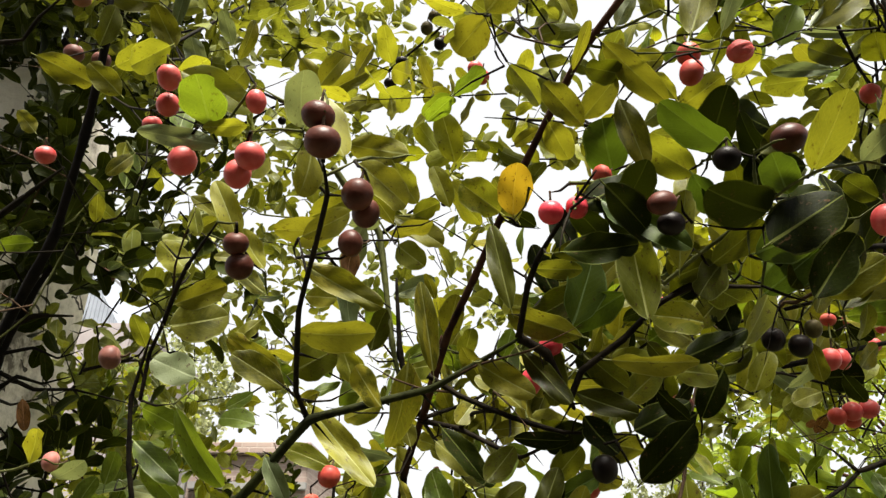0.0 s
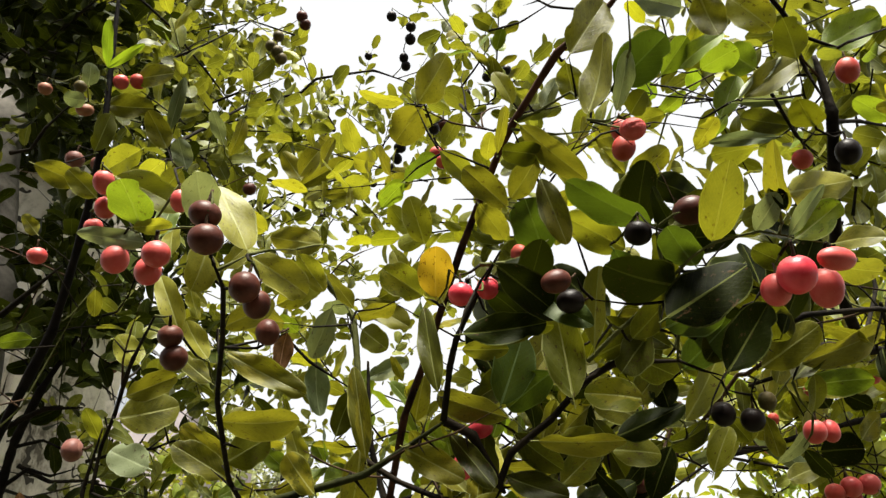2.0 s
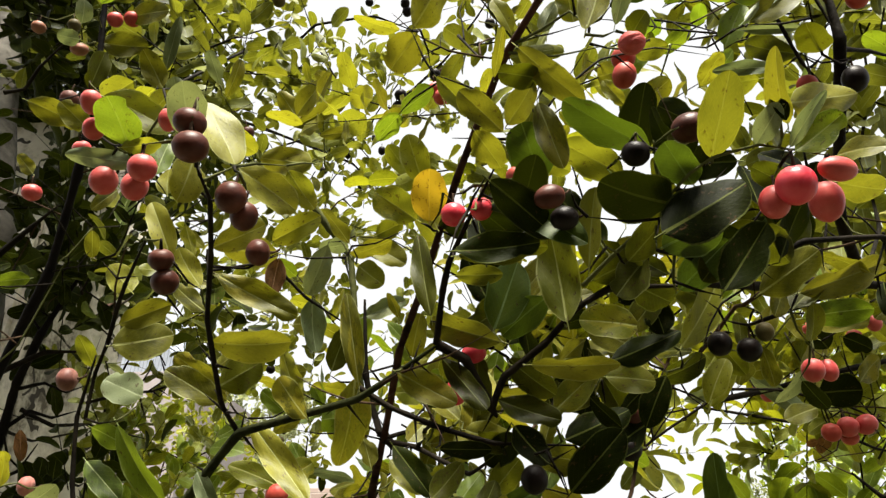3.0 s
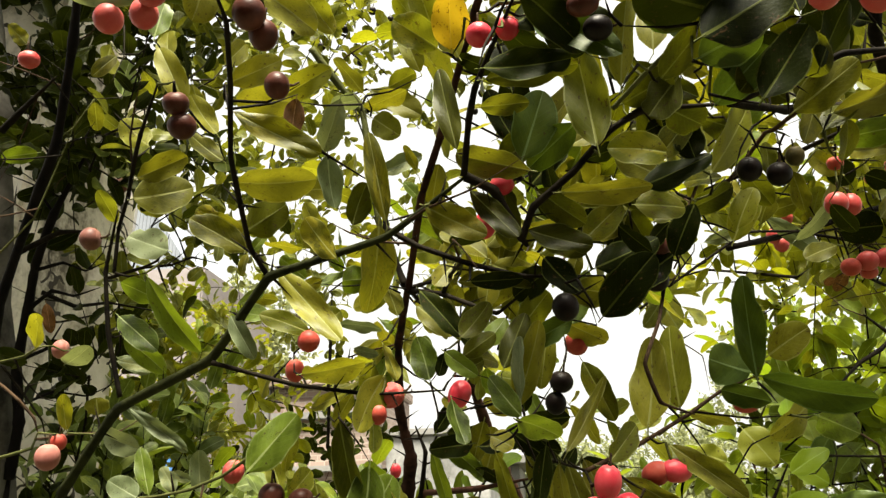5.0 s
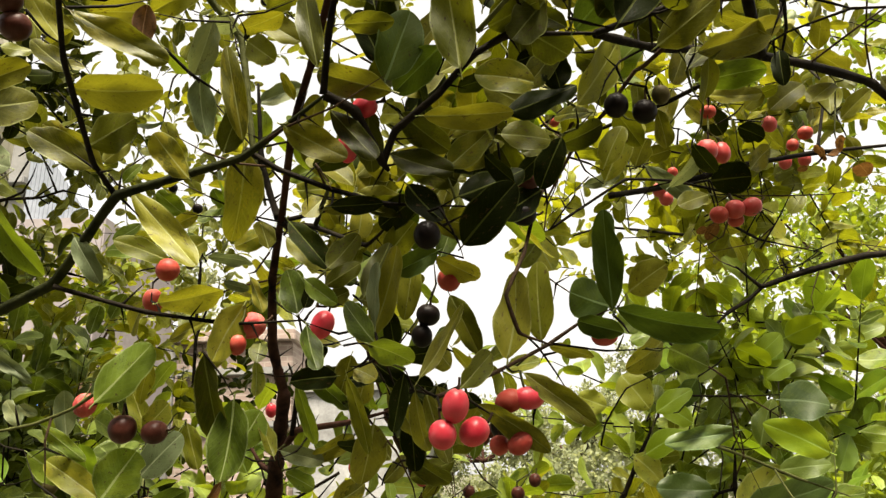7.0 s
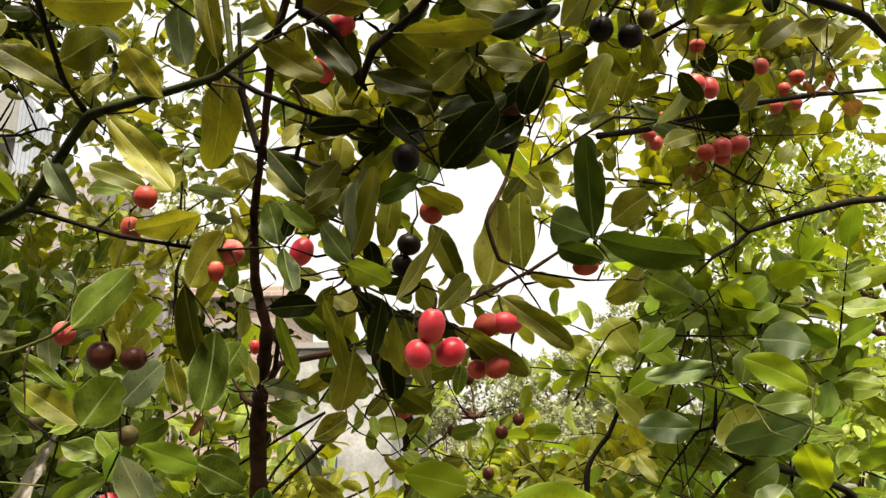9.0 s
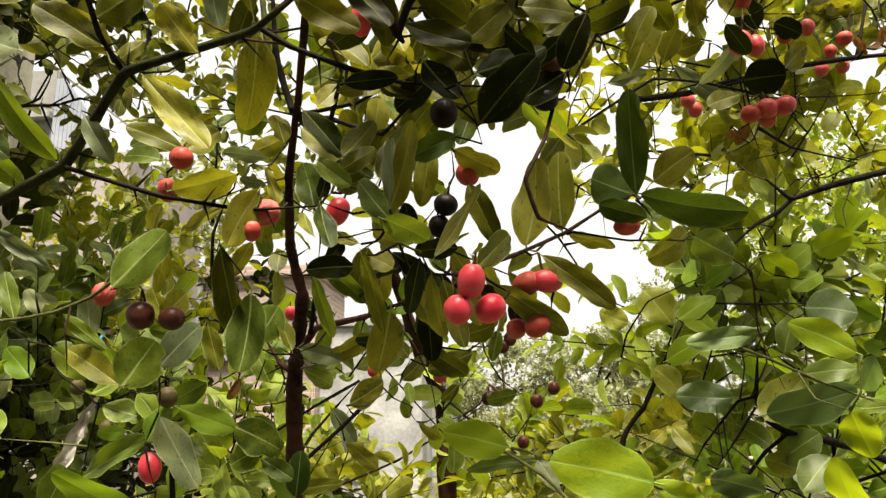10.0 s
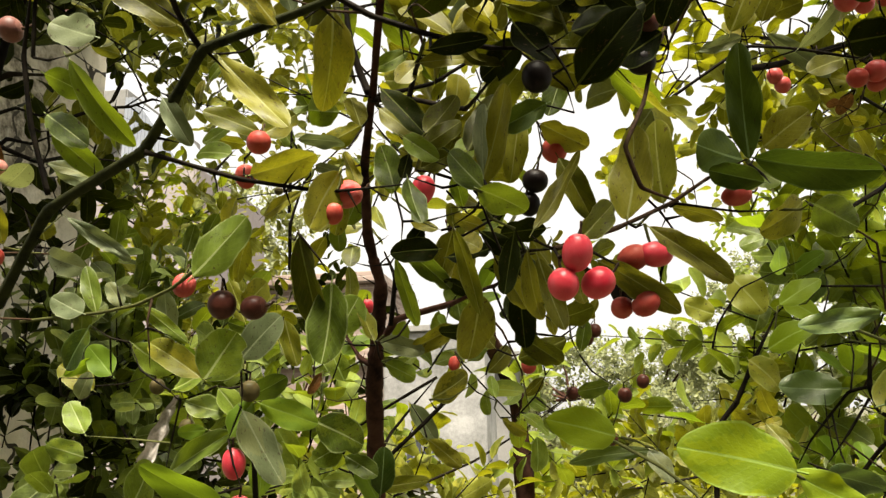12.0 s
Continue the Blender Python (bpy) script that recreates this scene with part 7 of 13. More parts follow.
stem(shrub, "gt", .0023, .0015, (.097, .469, 1.777), (.097, .464, 1.768), (.093, .457, 1.764), name="twig")
stem(shrub, "gt", .0023, .0015, (.257, .728, 1.751), (.262, .735, 1.746), (.266, .744, 1.745), name="twig")
stem(shrub, "gt", .0023, .0015, (.043, .735, 1.659), (.049, .741, 1.657), (.054, .75, 1.657), name="twig")
stem(shrub, "gt", .0023, .0015, (-.031, .679, 1.568), (-.029, .68, 1.574), (-.028, .679, 1.586), name="twig")
stem(shrub, "gt", .0023, .0015, (.153, .477, 1.916), (.154, .486, 1.911), (.153, .493, 1.905), name="twig")
stem(shrub, "db", .0023, .0015, (.153, .493, 1.905), (.148, .496, 1.898), (.143, .5, 1.891), name="twig")
stem(shrub, "gt", .0023, .0015, (.286, .411, 1.763), (.28, .411, 1.753), (.276, .412, 1.747), name="twig")
stem(shrub, "db", .0023, .0015, (.143, .484, 1.816), (.137, .492, 1.818), (.134, .5, 1.821), name="twig")
stem(shrub, "db", .0023, .0015, (.28, .411, 1.753), (.28, .402, 1.752), (.281, .391, 1.75), name="twig")
stem(shrub, "gt", .0023, .0015, (.198, .64, 1.501), (.207, .645, 1.497), (.214, .652, 1.499), name="twig")
stem(shrub, "gt", .0023, .0015, (-.171, .509, 1.784), (-.161, .506, 1.781), (-.153, .501, 1.779), name="twig")
stem(shrub, "db", .0023, .0015, (-.153, .501, 1.779), (-.153, .507, 1.77), (-.151, .509, 1.766), name="twig")
stem(shrub, "db", .0023, .0015, (.309, .628, 1.744), (.314, .636, 1.735), (.319, .642, 1.734), name="twig")
stem(shrub, "db", .0023, .0015, (.259, .564, 1.754), (.252, .567, 1.756), (.241, .568, 1.763), name="twig")
stem(shrub, "db", .0023, .0015, (.241, .568, 1.763), (.237, .572, 1.759), (.234, .574, 1.757), name="twig")
stem(shrub, "db", .0023, .0015, (.234, .574, 1.757), (.229, .578, 1.76), (.222, .58, 1.764), name="twig")
stem(shrub, "gt", .0023, .0015, (.114, .471, 1.781), (.122, .471, 1.773), (.129, .469, 1.766), name="twig")
stem(shrub, "db", .0023, .0015, (.099, .7, 1.502), (.091, .702, 1.507), (.086, .7, 1.518), name="twig")
stem(shrub, "db", .0023, .0015, (-.244, .74, 1.494), (-.245, .736, 1.504), (-.247, .735, 1.513), name="twig")
stem(shrub, "db", .0023, .0015, (.229, .456, 1.77), (.236, .461, 1.773), (.245, .467, 1.777), name="twig")
stem(shrub, "db", .0023, .0015, (.086, .7, 1.518), (.082, .7, 1.525), (.076, .697, 1.536), name="twig")
stem(shrub, "gt", .0023, .0015, (.177, .416, 1.875), (.189, .415, 1.871), (.197, .411, 1.871), name="twig")
stem(shrub, "gt", .0023, .0015, (.07, .627, 1.659), (.07, .635, 1.664), (.07, .644, 1.671), name="twig")
stem(shrub, "gt", .0023, .0015, (.195, .515, 1.757), (.187, .506, 1.757), (.182, .5, 1.763), name="twig")
stem(shrub, "db", .0023, .0015, (.288, .671, 1.751), (.283, .665, 1.742), (.278, .657, 1.739), name="twig")
stem(shrub, "gt", .0023, .0015, (.046, .645, 1.672), (.042, .648, 1.66), (.037, .647, 1.653), name="twig")
stem(shrub, "db", .0023, .0015, (.021, .734, 1.684), (.023, .738, 1.693), (.028, .739, 1.704), name="twig")
stem(shrub, "db", .0023, .0015, (-.259, .626, 1.619), (-.26, .637, 1.619), (-.261, .647, 1.624), name="twig")
stem(shrub, "gt", .0023, .0015, (.241, .568, 1.763), (.244, .567, 1.772), (.251, .569, 1.781), name="twig")
stem(shrub, "db", .0023, .0015, (.244, .567, 1.772), (.242, .566, 1.775), (.237, .563, 1.783), name="twig")
stem(shrub, "db", .0023, .0015, (.237, .563, 1.783), (.24, .555, 1.781), (.24, .544, 1.781), name="twig")
stem(shrub, "db", .0023, .0015, (.306, .414, 1.756), (.313, .411, 1.746), (.321, .406, 1.743), name="twig")
stem(shrub, "gt", .0023, .0015, (-.182, .726, 1.513), (-.184, .734, 1.518), (-.183, .741, 1.528), name="twig")
stem(shrub, "gt", .0023, .0015, (-.06, .381, 1.746), (-.052, .382, 1.751), (-.044, .386, 1.759), name="twig")
stem(shrub, "db", .0023, .0015, (-.044, .386, 1.759), (-.041, .382, 1.753), (-.037, .38, 1.75), name="twig")
stem(shrub, "gt", .0023, .0015, (-.037, .38, 1.75), (-.035, .385, 1.745), (-.035, .39, 1.743), name="twig")
stem(shrub, "gt", .0023, .0015, (.179, .427, 1.894), (.189, .423, 1.895), (.197, .416, 1.901), name="twig")
stem(shrub, "db", .0023, .0015, (.197, .416, 1.901), (.2, .42, 1.899), (.202, .425, 1.896), name="twig")
stem(shrub, "db", .0023, .0015, (-.262, .617, 1.665), (-.266, .626, 1.668), (-.266, .637, 1.672), name="twig")
stem(shrub, "db", .0023, .0015, (.124, .63, 1.648), (.127, .624, 1.643), (.128, .613, 1.636), name="twig")
stem(shrub, "gt", .0023, .0015, (.344, .642, 1.787), (.341, .643, 1.796), (.335, .645, 1.806), name="twig")
stem(shrub, "db", .0023, .0015, (-.11, .826, 1.627), (-.102, .822, 1.633), (-.098, .813, 1.641), name="twig")
stem(shrub, "db", .0023, .0015, (.096, .709, 1.501), (.087, .708, 1.491), (.077, .706, 1.489), name="twig")
stem(shrub, "db", .0023, .0015, (.106, .626, 1.648), (.107, .618, 1.654), (.112, .608, 1.66), name="twig")
stem(shrub, "db", .0023, .0015, (-.22, .568, 1.755), (-.217, .574, 1.762), (-.217, .582, 1.772), name="twig")
stem(shrub, "db", .0023, .0015, (.034, .689, 1.68), (.046, .695, 1.68), (.054, .7, 1.683), name="twig")
stem(shrub, "db", .0023, .0015, (.046, .695, 1.68), (.046, .7, 1.669), (.045, .704, 1.662), name="twig")
stem(shrub, "gt", .0023, .0015, (.054, .7, 1.683), (.062, .698, 1.689), (.07, .7, 1.699), name="twig")
stem(shrub, "db", .0023, .0015, (-.06, .377, 1.747), (-.064, .378, 1.756), (-.069, .382, 1.767), name="twig")
stem(shrub, "gt", .0023, .0015, (.287, .414, 1.777), (.284, .404, 1.78), (.285, .392, 1.784), name="twig")
stem(shrub, "db", .0023, .0015, (.273, .667, 1.563), (.279, .662, 1.554), (.282, .656, 1.545), name="twig")
stem(shrub, "db", .0023, .0015, (.163, .448, 1.976), (.167, .459, 1.978), (.171, .466, 1.988), name="twig")
stem(shrub, "gt", .0023, .0015, (.083, .558, 1.689), (.079, .569, 1.689), (.073, .578, 1.693), name="twig")
stem(shrub, "db", .0023, .0015, (.328, .587, 1.766), (.336, .59, 1.771), (.345, .597, 1.779), name="twig")
stem(shrub, "db", .0023, .0015, (.345, .597, 1.779), (.351, .597, 1.783), (.356, .594, 1.792), name="twig")
stem(shrub, "gt", .0023, .0015, (.345, .597, 1.779), (.346, .604, 1.767), (.346, .61, 1.762), name="twig")
stem(shrub, "db", .0023, .0015, (.346, .61, 1.762), (.342, .611, 1.755), (.339, .613, 1.749), name="twig")
stem(shrub, "db", .0023, .0015, (.163, .546, 1.725), (.153, .548, 1.732), (.146, .547, 1.742), name="twig")
stem(shrub, "db", .0023, .0015, (-.054, .904, 1.474), (-.052, .905, 1.459), (-.05, .91, 1.452), name="twig")
stem(shrub, "db", .0023, .0015, (.218, .449, 1.796), (.221, .455, 1.801), (.228, .466, 1.809), name="twig")
stem(shrub, "gt", .0023, .0015, (.228, .466, 1.809), (.235, .472, 1.805), (.245, .48, 1.803), name="twig")
stem(shrub, "db", .0023, .0015, (.128, .613, 1.636), (.138, .609, 1.638), (.15, .607, 1.644), name="twig")
stem(shrub, "gt", .0023, .0015, (.15, .607, 1.644), (.147, .603, 1.653), (.143, .597, 1.663), name="twig")
stem(shrub, "db", .0023, .0015, (.143, .597, 1.663), (.144, .602, 1.671), (.147, .605, 1.682), name="twig")
stem(shrub, "db", .0023, .0015, (.351, .569, 1.785), (.347, .569, 1.793), (.339, .571, 1.805), name="twig")
stem(shrub, "db", .0023, .0015, (.14, .525, 1.885), (.129, .523, 1.881), (.116, .525, 1.884), name="twig")
stem(shrub, "db", .0023, .0015, (.129, .523, 1.881), (.124, .516, 1.874), (.117, .51, 1.866), name="twig")
stem(shrub, "db", .0023, .0015, (.073, .578, 1.693), (.076, .589, 1.693), (.076, .602, 1.696), name="twig")
stem(shrub, "gt", .0023, .0015, (-.125, .829, 1.669), (-.122, .819, 1.666), (-.114, .808, 1.667), name="twig")
stem(shrub, "db", .0023, .0015, (-.057, .672, 1.57), (-.061, .683, 1.572), (-.063, .695, 1.576), name="twig")
stem(shrub, "gt", .0023, .0015, (-.066, .936, 1.323), (-.058, .928, 1.316), (-.053, .917, 1.314), name="twig")
stem(shrub, "db", .0023, .0015, (.147, .605, 1.682), (.158, .607, 1.678), (.172, .606, 1.681), name="twig")
stem(shrub, "gt", .0023, .0015, (.172, .606, 1.681), (.179, .604, 1.686), (.183, .6, 1.693), name="twig")
stem(shrub, "db", .0023, .0015, (.179, .604, 1.686), (.177, .61, 1.69), (.172, .619, 1.701), name="twig")
stem(shrub, "gt", .0023, .0015, (.172, .619, 1.701), (.181, .628, 1.7), (.186, .634, 1.702), name="twig")
stem(shrub, "db", .0023, .0015, (.186, .634, 1.702), (.187, .637, 1.692), (.188, .641, 1.684), name="twig")
stem(shrub, "gt", .0023, .0015, (.191, .518, 1.755), (.187, .524, 1.765), (.183, .526, 1.777), name="twig")
stem(shrub, "gt", .0023, .0015, (.031, .682, 1.581), (.036, .669, 1.584), (.039, .661, 1.591), name="twig")
stem(shrub, "db", .0023, .0015, (.039, .661, 1.591), (.034, .65, 1.593), (.027, .64, 1.595), name="twig")
stem(shrub, "db", .0023, .0015, (.219, .544, 1.742), (.218, .539, 1.75), (.22, .531, 1.763), name="twig")
stem(shrub, "gt", .0023, .0015, (.088, .484, 1.767), (.09, .493, 1.774), (.091, .502, 1.784), name="twig")
stem(shrub, "db", .0023, .0015, (.091, .502, 1.784), (.094, .51, 1.777), (.1, .522, 1.774), name="twig")
stem(shrub, "db", .0023, .0015, (.1, .522, 1.774), (.101, .527, 1.777), (.104, .533, 1.785), name="twig")
stem(shrub, "db", .0023, .0015, (.1, .522, 1.774), (.101, .521, 1.764), (.1, .522, 1.753), name="twig")
stem(shrub, "db", .0023, .0015, (.309, .628, 1.744), (.297, .626, 1.746), (.285, .625, 1.75), name="twig")
stem(shrub, "gt", .0023, .0015, (.197, .411, 1.871), (.209, .412, 1.866), (.219, .413, 1.861), name="twig")
stem(shrub, "gt", .0023, .0015, (.294, .686, 1.757), (.307, .689, 1.746), (.316, .687, 1.743), name="twig")
stem(shrub, "gt", .0023, .0015, (.202, .665, 1.531), (.195, .676, 1.526), (.188, .686, 1.53), name="twig")
stem(shrub, "gt", .0023, .0015, (.245, .48, 1.803), (.239, .491, 1.8), (.227, .498, 1.797), name="twig")
stem(shrub, "gt", .0023, .0015, (.239, .491, 1.8), (.242, .493, 1.787), (.244, .496, 1.779), name="twig")
stem(shrub, "gt", .0023, .0015, (-.148, .705, 1.531), (-.14, .706, 1.515), (-.135, .707, 1.508), name="twig")
stem(shrub, "db", .0023, .0015, (.207, .645, 1.497), (.203, .649, 1.484), (.203, .655, 1.473), name="twig")
stem(shrub, "db", .0023, .0015, (.203, .655, 1.473), (.192, .659, 1.474), (.177, .659, 1.475), name="twig")
stem(shrub, "gt", .0023, .0015, (.177, .659, 1.475), (.178, .666, 1.484), (.179, .671, 1.495), name="twig")
stem(shrub, "db", .0023, .0015, (.07, .7, 1.699), (.075, .696, 1.709), (.08, .693, 1.723), name="twig")
stem(shrub, "gt", .0023, .0015, (.08, .693, 1.723), (.088, .684, 1.724), (.096, .674, 1.731), name="twig")
stem(shrub, "db", .0023, .0015, (.096, .674, 1.731), (.102, .679, 1.726), (.106, .683, 1.725), name="twig")
stem(shrub, "gt", .0023, .0015, (.381, .667, 1.8), (.375, .669, 1.808), (.366, .672, 1.822), name="twig")
stem(shrub, "db", .0023, .0015, (.366, .672, 1.822), (.361, .679, 1.828), (.36, .687, 1.834), name="twig")
stem(shrub, "db", .0023, .0015, (.055, .618, 1.659), (.055, .612, 1.644), (.053, .601, 1.639), name="twig")
stem(shrub, "db", .0023, .0015, (.133, .607, 1.496), (.136, .594, 1.486), (.135, .583, 1.485), name="twig")
stem(shrub, "db", .0023, .0015, (.135, .583, 1.485), (.143, .582, 1.49), (.15, .576, 1.504), name="twig")
stem(shrub, "gt", .0023, .0015, (.106, .683, 1.725), (.119, .683, 1.717), (.131, .679, 1.716), name="twig")
stem(shrub, "gt", .0023, .0015, (.131, .679, 1.716), (.138, .667, 1.714), (.144, .657, 1.719), name="twig")
stem(shrub, "gt", .0023, .0015, (-.182, .896, 1.355), (-.185, .908, 1.361), (-.183, .92, 1.368), name="twig")
stem(shrub, "db", .0023, .0015, (.228, .466, 1.809), (.219, .47, 1.816), (.212, .471, 1.83), name="twig")
stem(shrub, "gt", .0023, .0015, (.212, .471, 1.83), (.204, .483, 1.824), (.199, .492, 1.822), name="twig")
stem(shrub, "gt", .0023, .0015, (.199, .492, 1.822), (.197, .494, 1.821), (.196, .497, 1.822), name="twig")
stem(shrub, "gt", .0023, .0015, (.196, .497, 1.822), (.198, .497, 1.823), (.201, .499, 1.828), name="twig")
stem(shrub, "db", .0023, .0015, (.196, .497, 1.822), (.194, .502, 1.823), (.193, .506, 1.824), name="twig")
stem(shrub, "gt", .0023, .0015, (.147, .605, 1.682), (.148, .62, 1.686), (.147, .631, 1.689), name="twig")
stem(shrub, "gt", .0023, .0015, (-.181, .521, 1.779), (-.171, .534, 1.779), (-.163, .542, 1.781), name="twig")
stem(shrub, "gt", .0023, .0015, (-.05, .91, 1.452), (-.035, .911, 1.455), (-.023, .909, 1.46), name="twig")
stem(shrub, "db", .0023, .0015, (-.14, .706, 1.515), (-.149, .692, 1.508), (-.152, .683, 1.504), name="twig")
stem(shrub, "gt", .0023, .0015, (.182, .5, 1.763), (.166, .505, 1.763), (.155, .507, 1.769), name="twig")
stem(shrub, "gt", .0023, .0015, (.119, .683, 1.717), (.124, .691, 1.723), (.128, .701, 1.737), name="twig")
stem(shrub, "gt", .0023, .0015, (.138, .667, 1.714), (.144, .672, 1.698), (.147, .682, 1.691), name="twig")
stem(shrub, "gt", .0023, .0015, (.144, .672, 1.698), (.145, .668, 1.691), (.146, .663, 1.686), name="twig")
stem(shrub, "gt", .0023, .0015, (.146, .663, 1.686), (.146, .662, 1.68), (.148, .66, 1.675), name="twig")
stem(shrub, "db", .0023, .0015, (.24, .544, 1.781), (.243, .549, 1.791), (.244, .55, 1.808), name="twig")
stem(shrub, "db", .0023, .0015, (.244, .55, 1.808), (.249, .543, 1.816), (.258, .537, 1.829), name="twig")
stem(shrub, "gt", .0023, .0015, (.258, .537, 1.829), (.258, .545, 1.841), (.259, .549, 1.854), name="twig")
stem(shrub, "gt", .0023, .0015, (-.409, .757, 1.646), (-.404, .77, 1.643), (-.399, .784, 1.647), name="twig")
stem(shrub, "gt", .0023, .0015, (-.399, .784, 1.647), (-.408, .787, 1.638), (-.414, .786, 1.63), name="twig")
stem(shrub, "db", .0023, .0015, (.234, .713, 1.682), (.225, .705, 1.682), (.211, .697, 1.684), name="twig")
stem(shrub, "db", .0023, .0015, (.211, .697, 1.684), (.204, .705, 1.677), (.198, .714, 1.678), name="twig")
stem(shrub, "gt", .0023, .0015, (.211, .697, 1.684), (.218, .69, 1.679), (.227, .678, 1.678), name="twig")
stem(shrub, "db", .0023, .0015, (.227, .678, 1.678), (.229, .682, 1.666), (.227, .684, 1.656), name="twig")
stem(shrub, "db", .0023, .0015, (.229, .678, 1.681), (.228, .67, 1.693), (.224, .665, 1.704), name="twig")
stem(shrub, "db", .0023, .0015, (.224, .665, 1.704), (.231, .668, 1.706), (.236, .669, 1.713), name="twig")
stem(shrub, "gt", .0023, .0015, (.236, .669, 1.713), (.239, .66, 1.711), (.239, .647, 1.714), name="twig")
stem(shrub, "gt", .0023, .0015, (.239, .647, 1.714), (.241, .64, 1.709), (.24, .63, 1.706), name="twig")
stem(shrub, "gt", .0023, .0015, (.24, .63, 1.706), (.25, .626, 1.708), (.263, .622, 1.72), name="twig")
stem(shrub, "db", .0023, .0015, (.296, .551, 1.761), (.3, .565, 1.751), (.302, .574, 1.744), name="twig")
stem(shrub, "gt", .0023, .0015, (.119, .683, 1.717), (.108, .689, 1.703), (.101, .69, 1.697), name="twig")
stem(shrub, "db", .0023, .0015, (.101, .69, 1.697), (.099, .677, 1.687), (.096, .667, 1.686), name="twig")
stem(shrub, "db", .0023, .0015, (.096, .667, 1.686), (.095, .66, 1.684), (.096, .654, 1.687), name="twig")
stem(shrub, "db", .0023, .0015, (-.059, .369, 1.748), (-.055, .358, 1.754), (-.056, .348, 1.767), name="twig")
stem(shrub, "gt", .0023, .0015, (-.056, .348, 1.767), (-.055, .35, 1.775), (-.058, .352, 1.785), name="twig")
stem(shrub, "db", .0023, .0015, (.187, .506, 1.757), (.177, .502, 1.743), (.172, .5, 1.733), name="twig")
stem(shrub, "gt", .0023, .0015, (.073, .578, 1.693), (.063, .582, 1.701), (.058, .589, 1.715), name="twig")
stem(shrub, "db", .0023, .0015, (.136, .476, 1.952), (.141, .49, 1.954), (.147, .501, 1.962), name="twig")
stem(shrub, "db", .0023, .0015, (-.069, .382, 1.767), (-.074, .392, 1.776), (-.081, .397, 1.789), name="twig")
stem(shrub, "gt", .0023, .0015, (.22, .481, 1.769), (.218, .482, 1.751), (.217, .482, 1.74), name="twig")
stem(shrub, "db", .0023, .0015, (.217, .482, 1.74), (.223, .485, 1.739), (.229, .487, 1.738), name="twig")
stem(shrub, "db", .0023, .0015, (.076, .697, 1.536), (.064, .706, 1.533), (.054, .716, 1.535), name="twig")
stem(shrub, "db", .0023, .0015, (.326, .625, 1.783), (.333, .619, 1.792), (.334, .61, 1.808), name="twig")
stem(shrub, "db", .0023, .0015, (.334, .61, 1.808), (.333, .606, 1.81), (.332, .6, 1.816), name="twig")
stem(shrub, "gt", .0023, .0015, (-.109, .594, 1.655), (-.119, .599, 1.661), (-.127, .604, 1.676), name="twig")
stem(shrub, "gt", .0023, .0015, (.242, .493, 1.787), (.25, .503, 1.789), (.26, .516, 1.794), name="twig")
stem(shrub, "db", .0023, .0015, (.26, .516, 1.794), (.265, .517, 1.786), (.271, .518, 1.78), name="twig")
stem(shrub, "db", .0023, .0015, (.271, .518, 1.78), (.278, .514, 1.782), (.289, .512, 1.785), name="twig")
stem(shrub, "db", .0023, .0015, (.289, .512, 1.785), (.29, .502, 1.78), (.294, .496, 1.775), name="twig")
stem(shrub, "db", .0023, .0015, (.294, .496, 1.775), (.29, .498, 1.77), (.287, .499, 1.766), name="twig")
stem(shrub, "db", .0023, .0015, (.287, .499, 1.766), (.28, .5, 1.764), (.276, .504, 1.761), name="twig")
stem(shrub, "gt", .0023, .0015, (.294, .496, 1.775), (.3, .486, 1.771), (.312, .473, 1.778), name="twig")
stem(shrub, "db", .0023, .0015, (.25, .626, 1.708), (.249, .613, 1.708), (.245, .597, 1.712), name="twig")
stem(shrub, "db", .0023, .0015, (-.001, .971, 1.402), (-.002, .956, 1.404), (-.005, .943, 1.412), name="twig")
stem(shrub, "db", .0023, .0015, (.285, .625, 1.75), (.275, .624, 1.762), (.268, .619, 1.773), name="twig")
stem(shrub, "db", .0023, .0015, (-.036, .804, 1.682), (-.039, .792, 1.669), (-.039, .783, 1.661), name="twig")
stem(shrub, "db", .0023, .0015, (-.14, .699, 1.535), (-.131, .706, 1.538), (-.12, .718, 1.546), name="twig")
stem(shrub, "db", .0023, .0015, (.271, .518, 1.78), (.273, .534, 1.785), (.28, .544, 1.792), name="twig")
stem(shrub, "gt", .0023, .0015, (.28, .544, 1.792), (.283, .55, 1.794), (.287, .555, 1.798), name="twig")
stem(shrub, "db", .0023, .0015, (.287, .555, 1.798), (.287, .568, 1.802), (.286, .578, 1.81), name="twig")
stem(shrub, "db", .0023, .0015, (.427, .616, 1.81), (.419, .618, 1.793), (.415, .622, 1.783), name="twig")
stem(shrub, "db", .0023, .0015, (.11, .57, 1.701), (.118, .581, 1.697), (.127, .596, 1.704), name="twig")
stem(shrub, "gt", .0023, .0015, (.339, .613, 1.749), (.344, .621, 1.736), (.352, .624, 1.723), name="twig")
stem(shrub, "gt", .0023, .0015, (.229, .487, 1.738), (.228, .498, 1.724), (.232, .512, 1.721), name="twig")
stem(shrub, "db", .0023, .0015, (.239, .647, 1.714), (.228, .64, 1.716), (.217, .63, 1.727), name="twig")
stem(shrub, "db", .0023, .0015, (.217, .63, 1.727), (.214, .634, 1.739), (.21, .635, 1.752), name="twig")
stem(shrub, "db", .0023, .0015, (.21, .635, 1.752), (.197, .629, 1.755), (.187, .628, 1.759), name="twig")
stem(shrub, "db", .0023, .0015, (.197, .629, 1.755), (.199, .619, 1.756), (.2, .606, 1.758), name="twig")
stem(shrub, "db", .0023, .0015, (.187, .628, 1.759), (.181, .635, 1.744), (.176, .636, 1.732), name="twig")
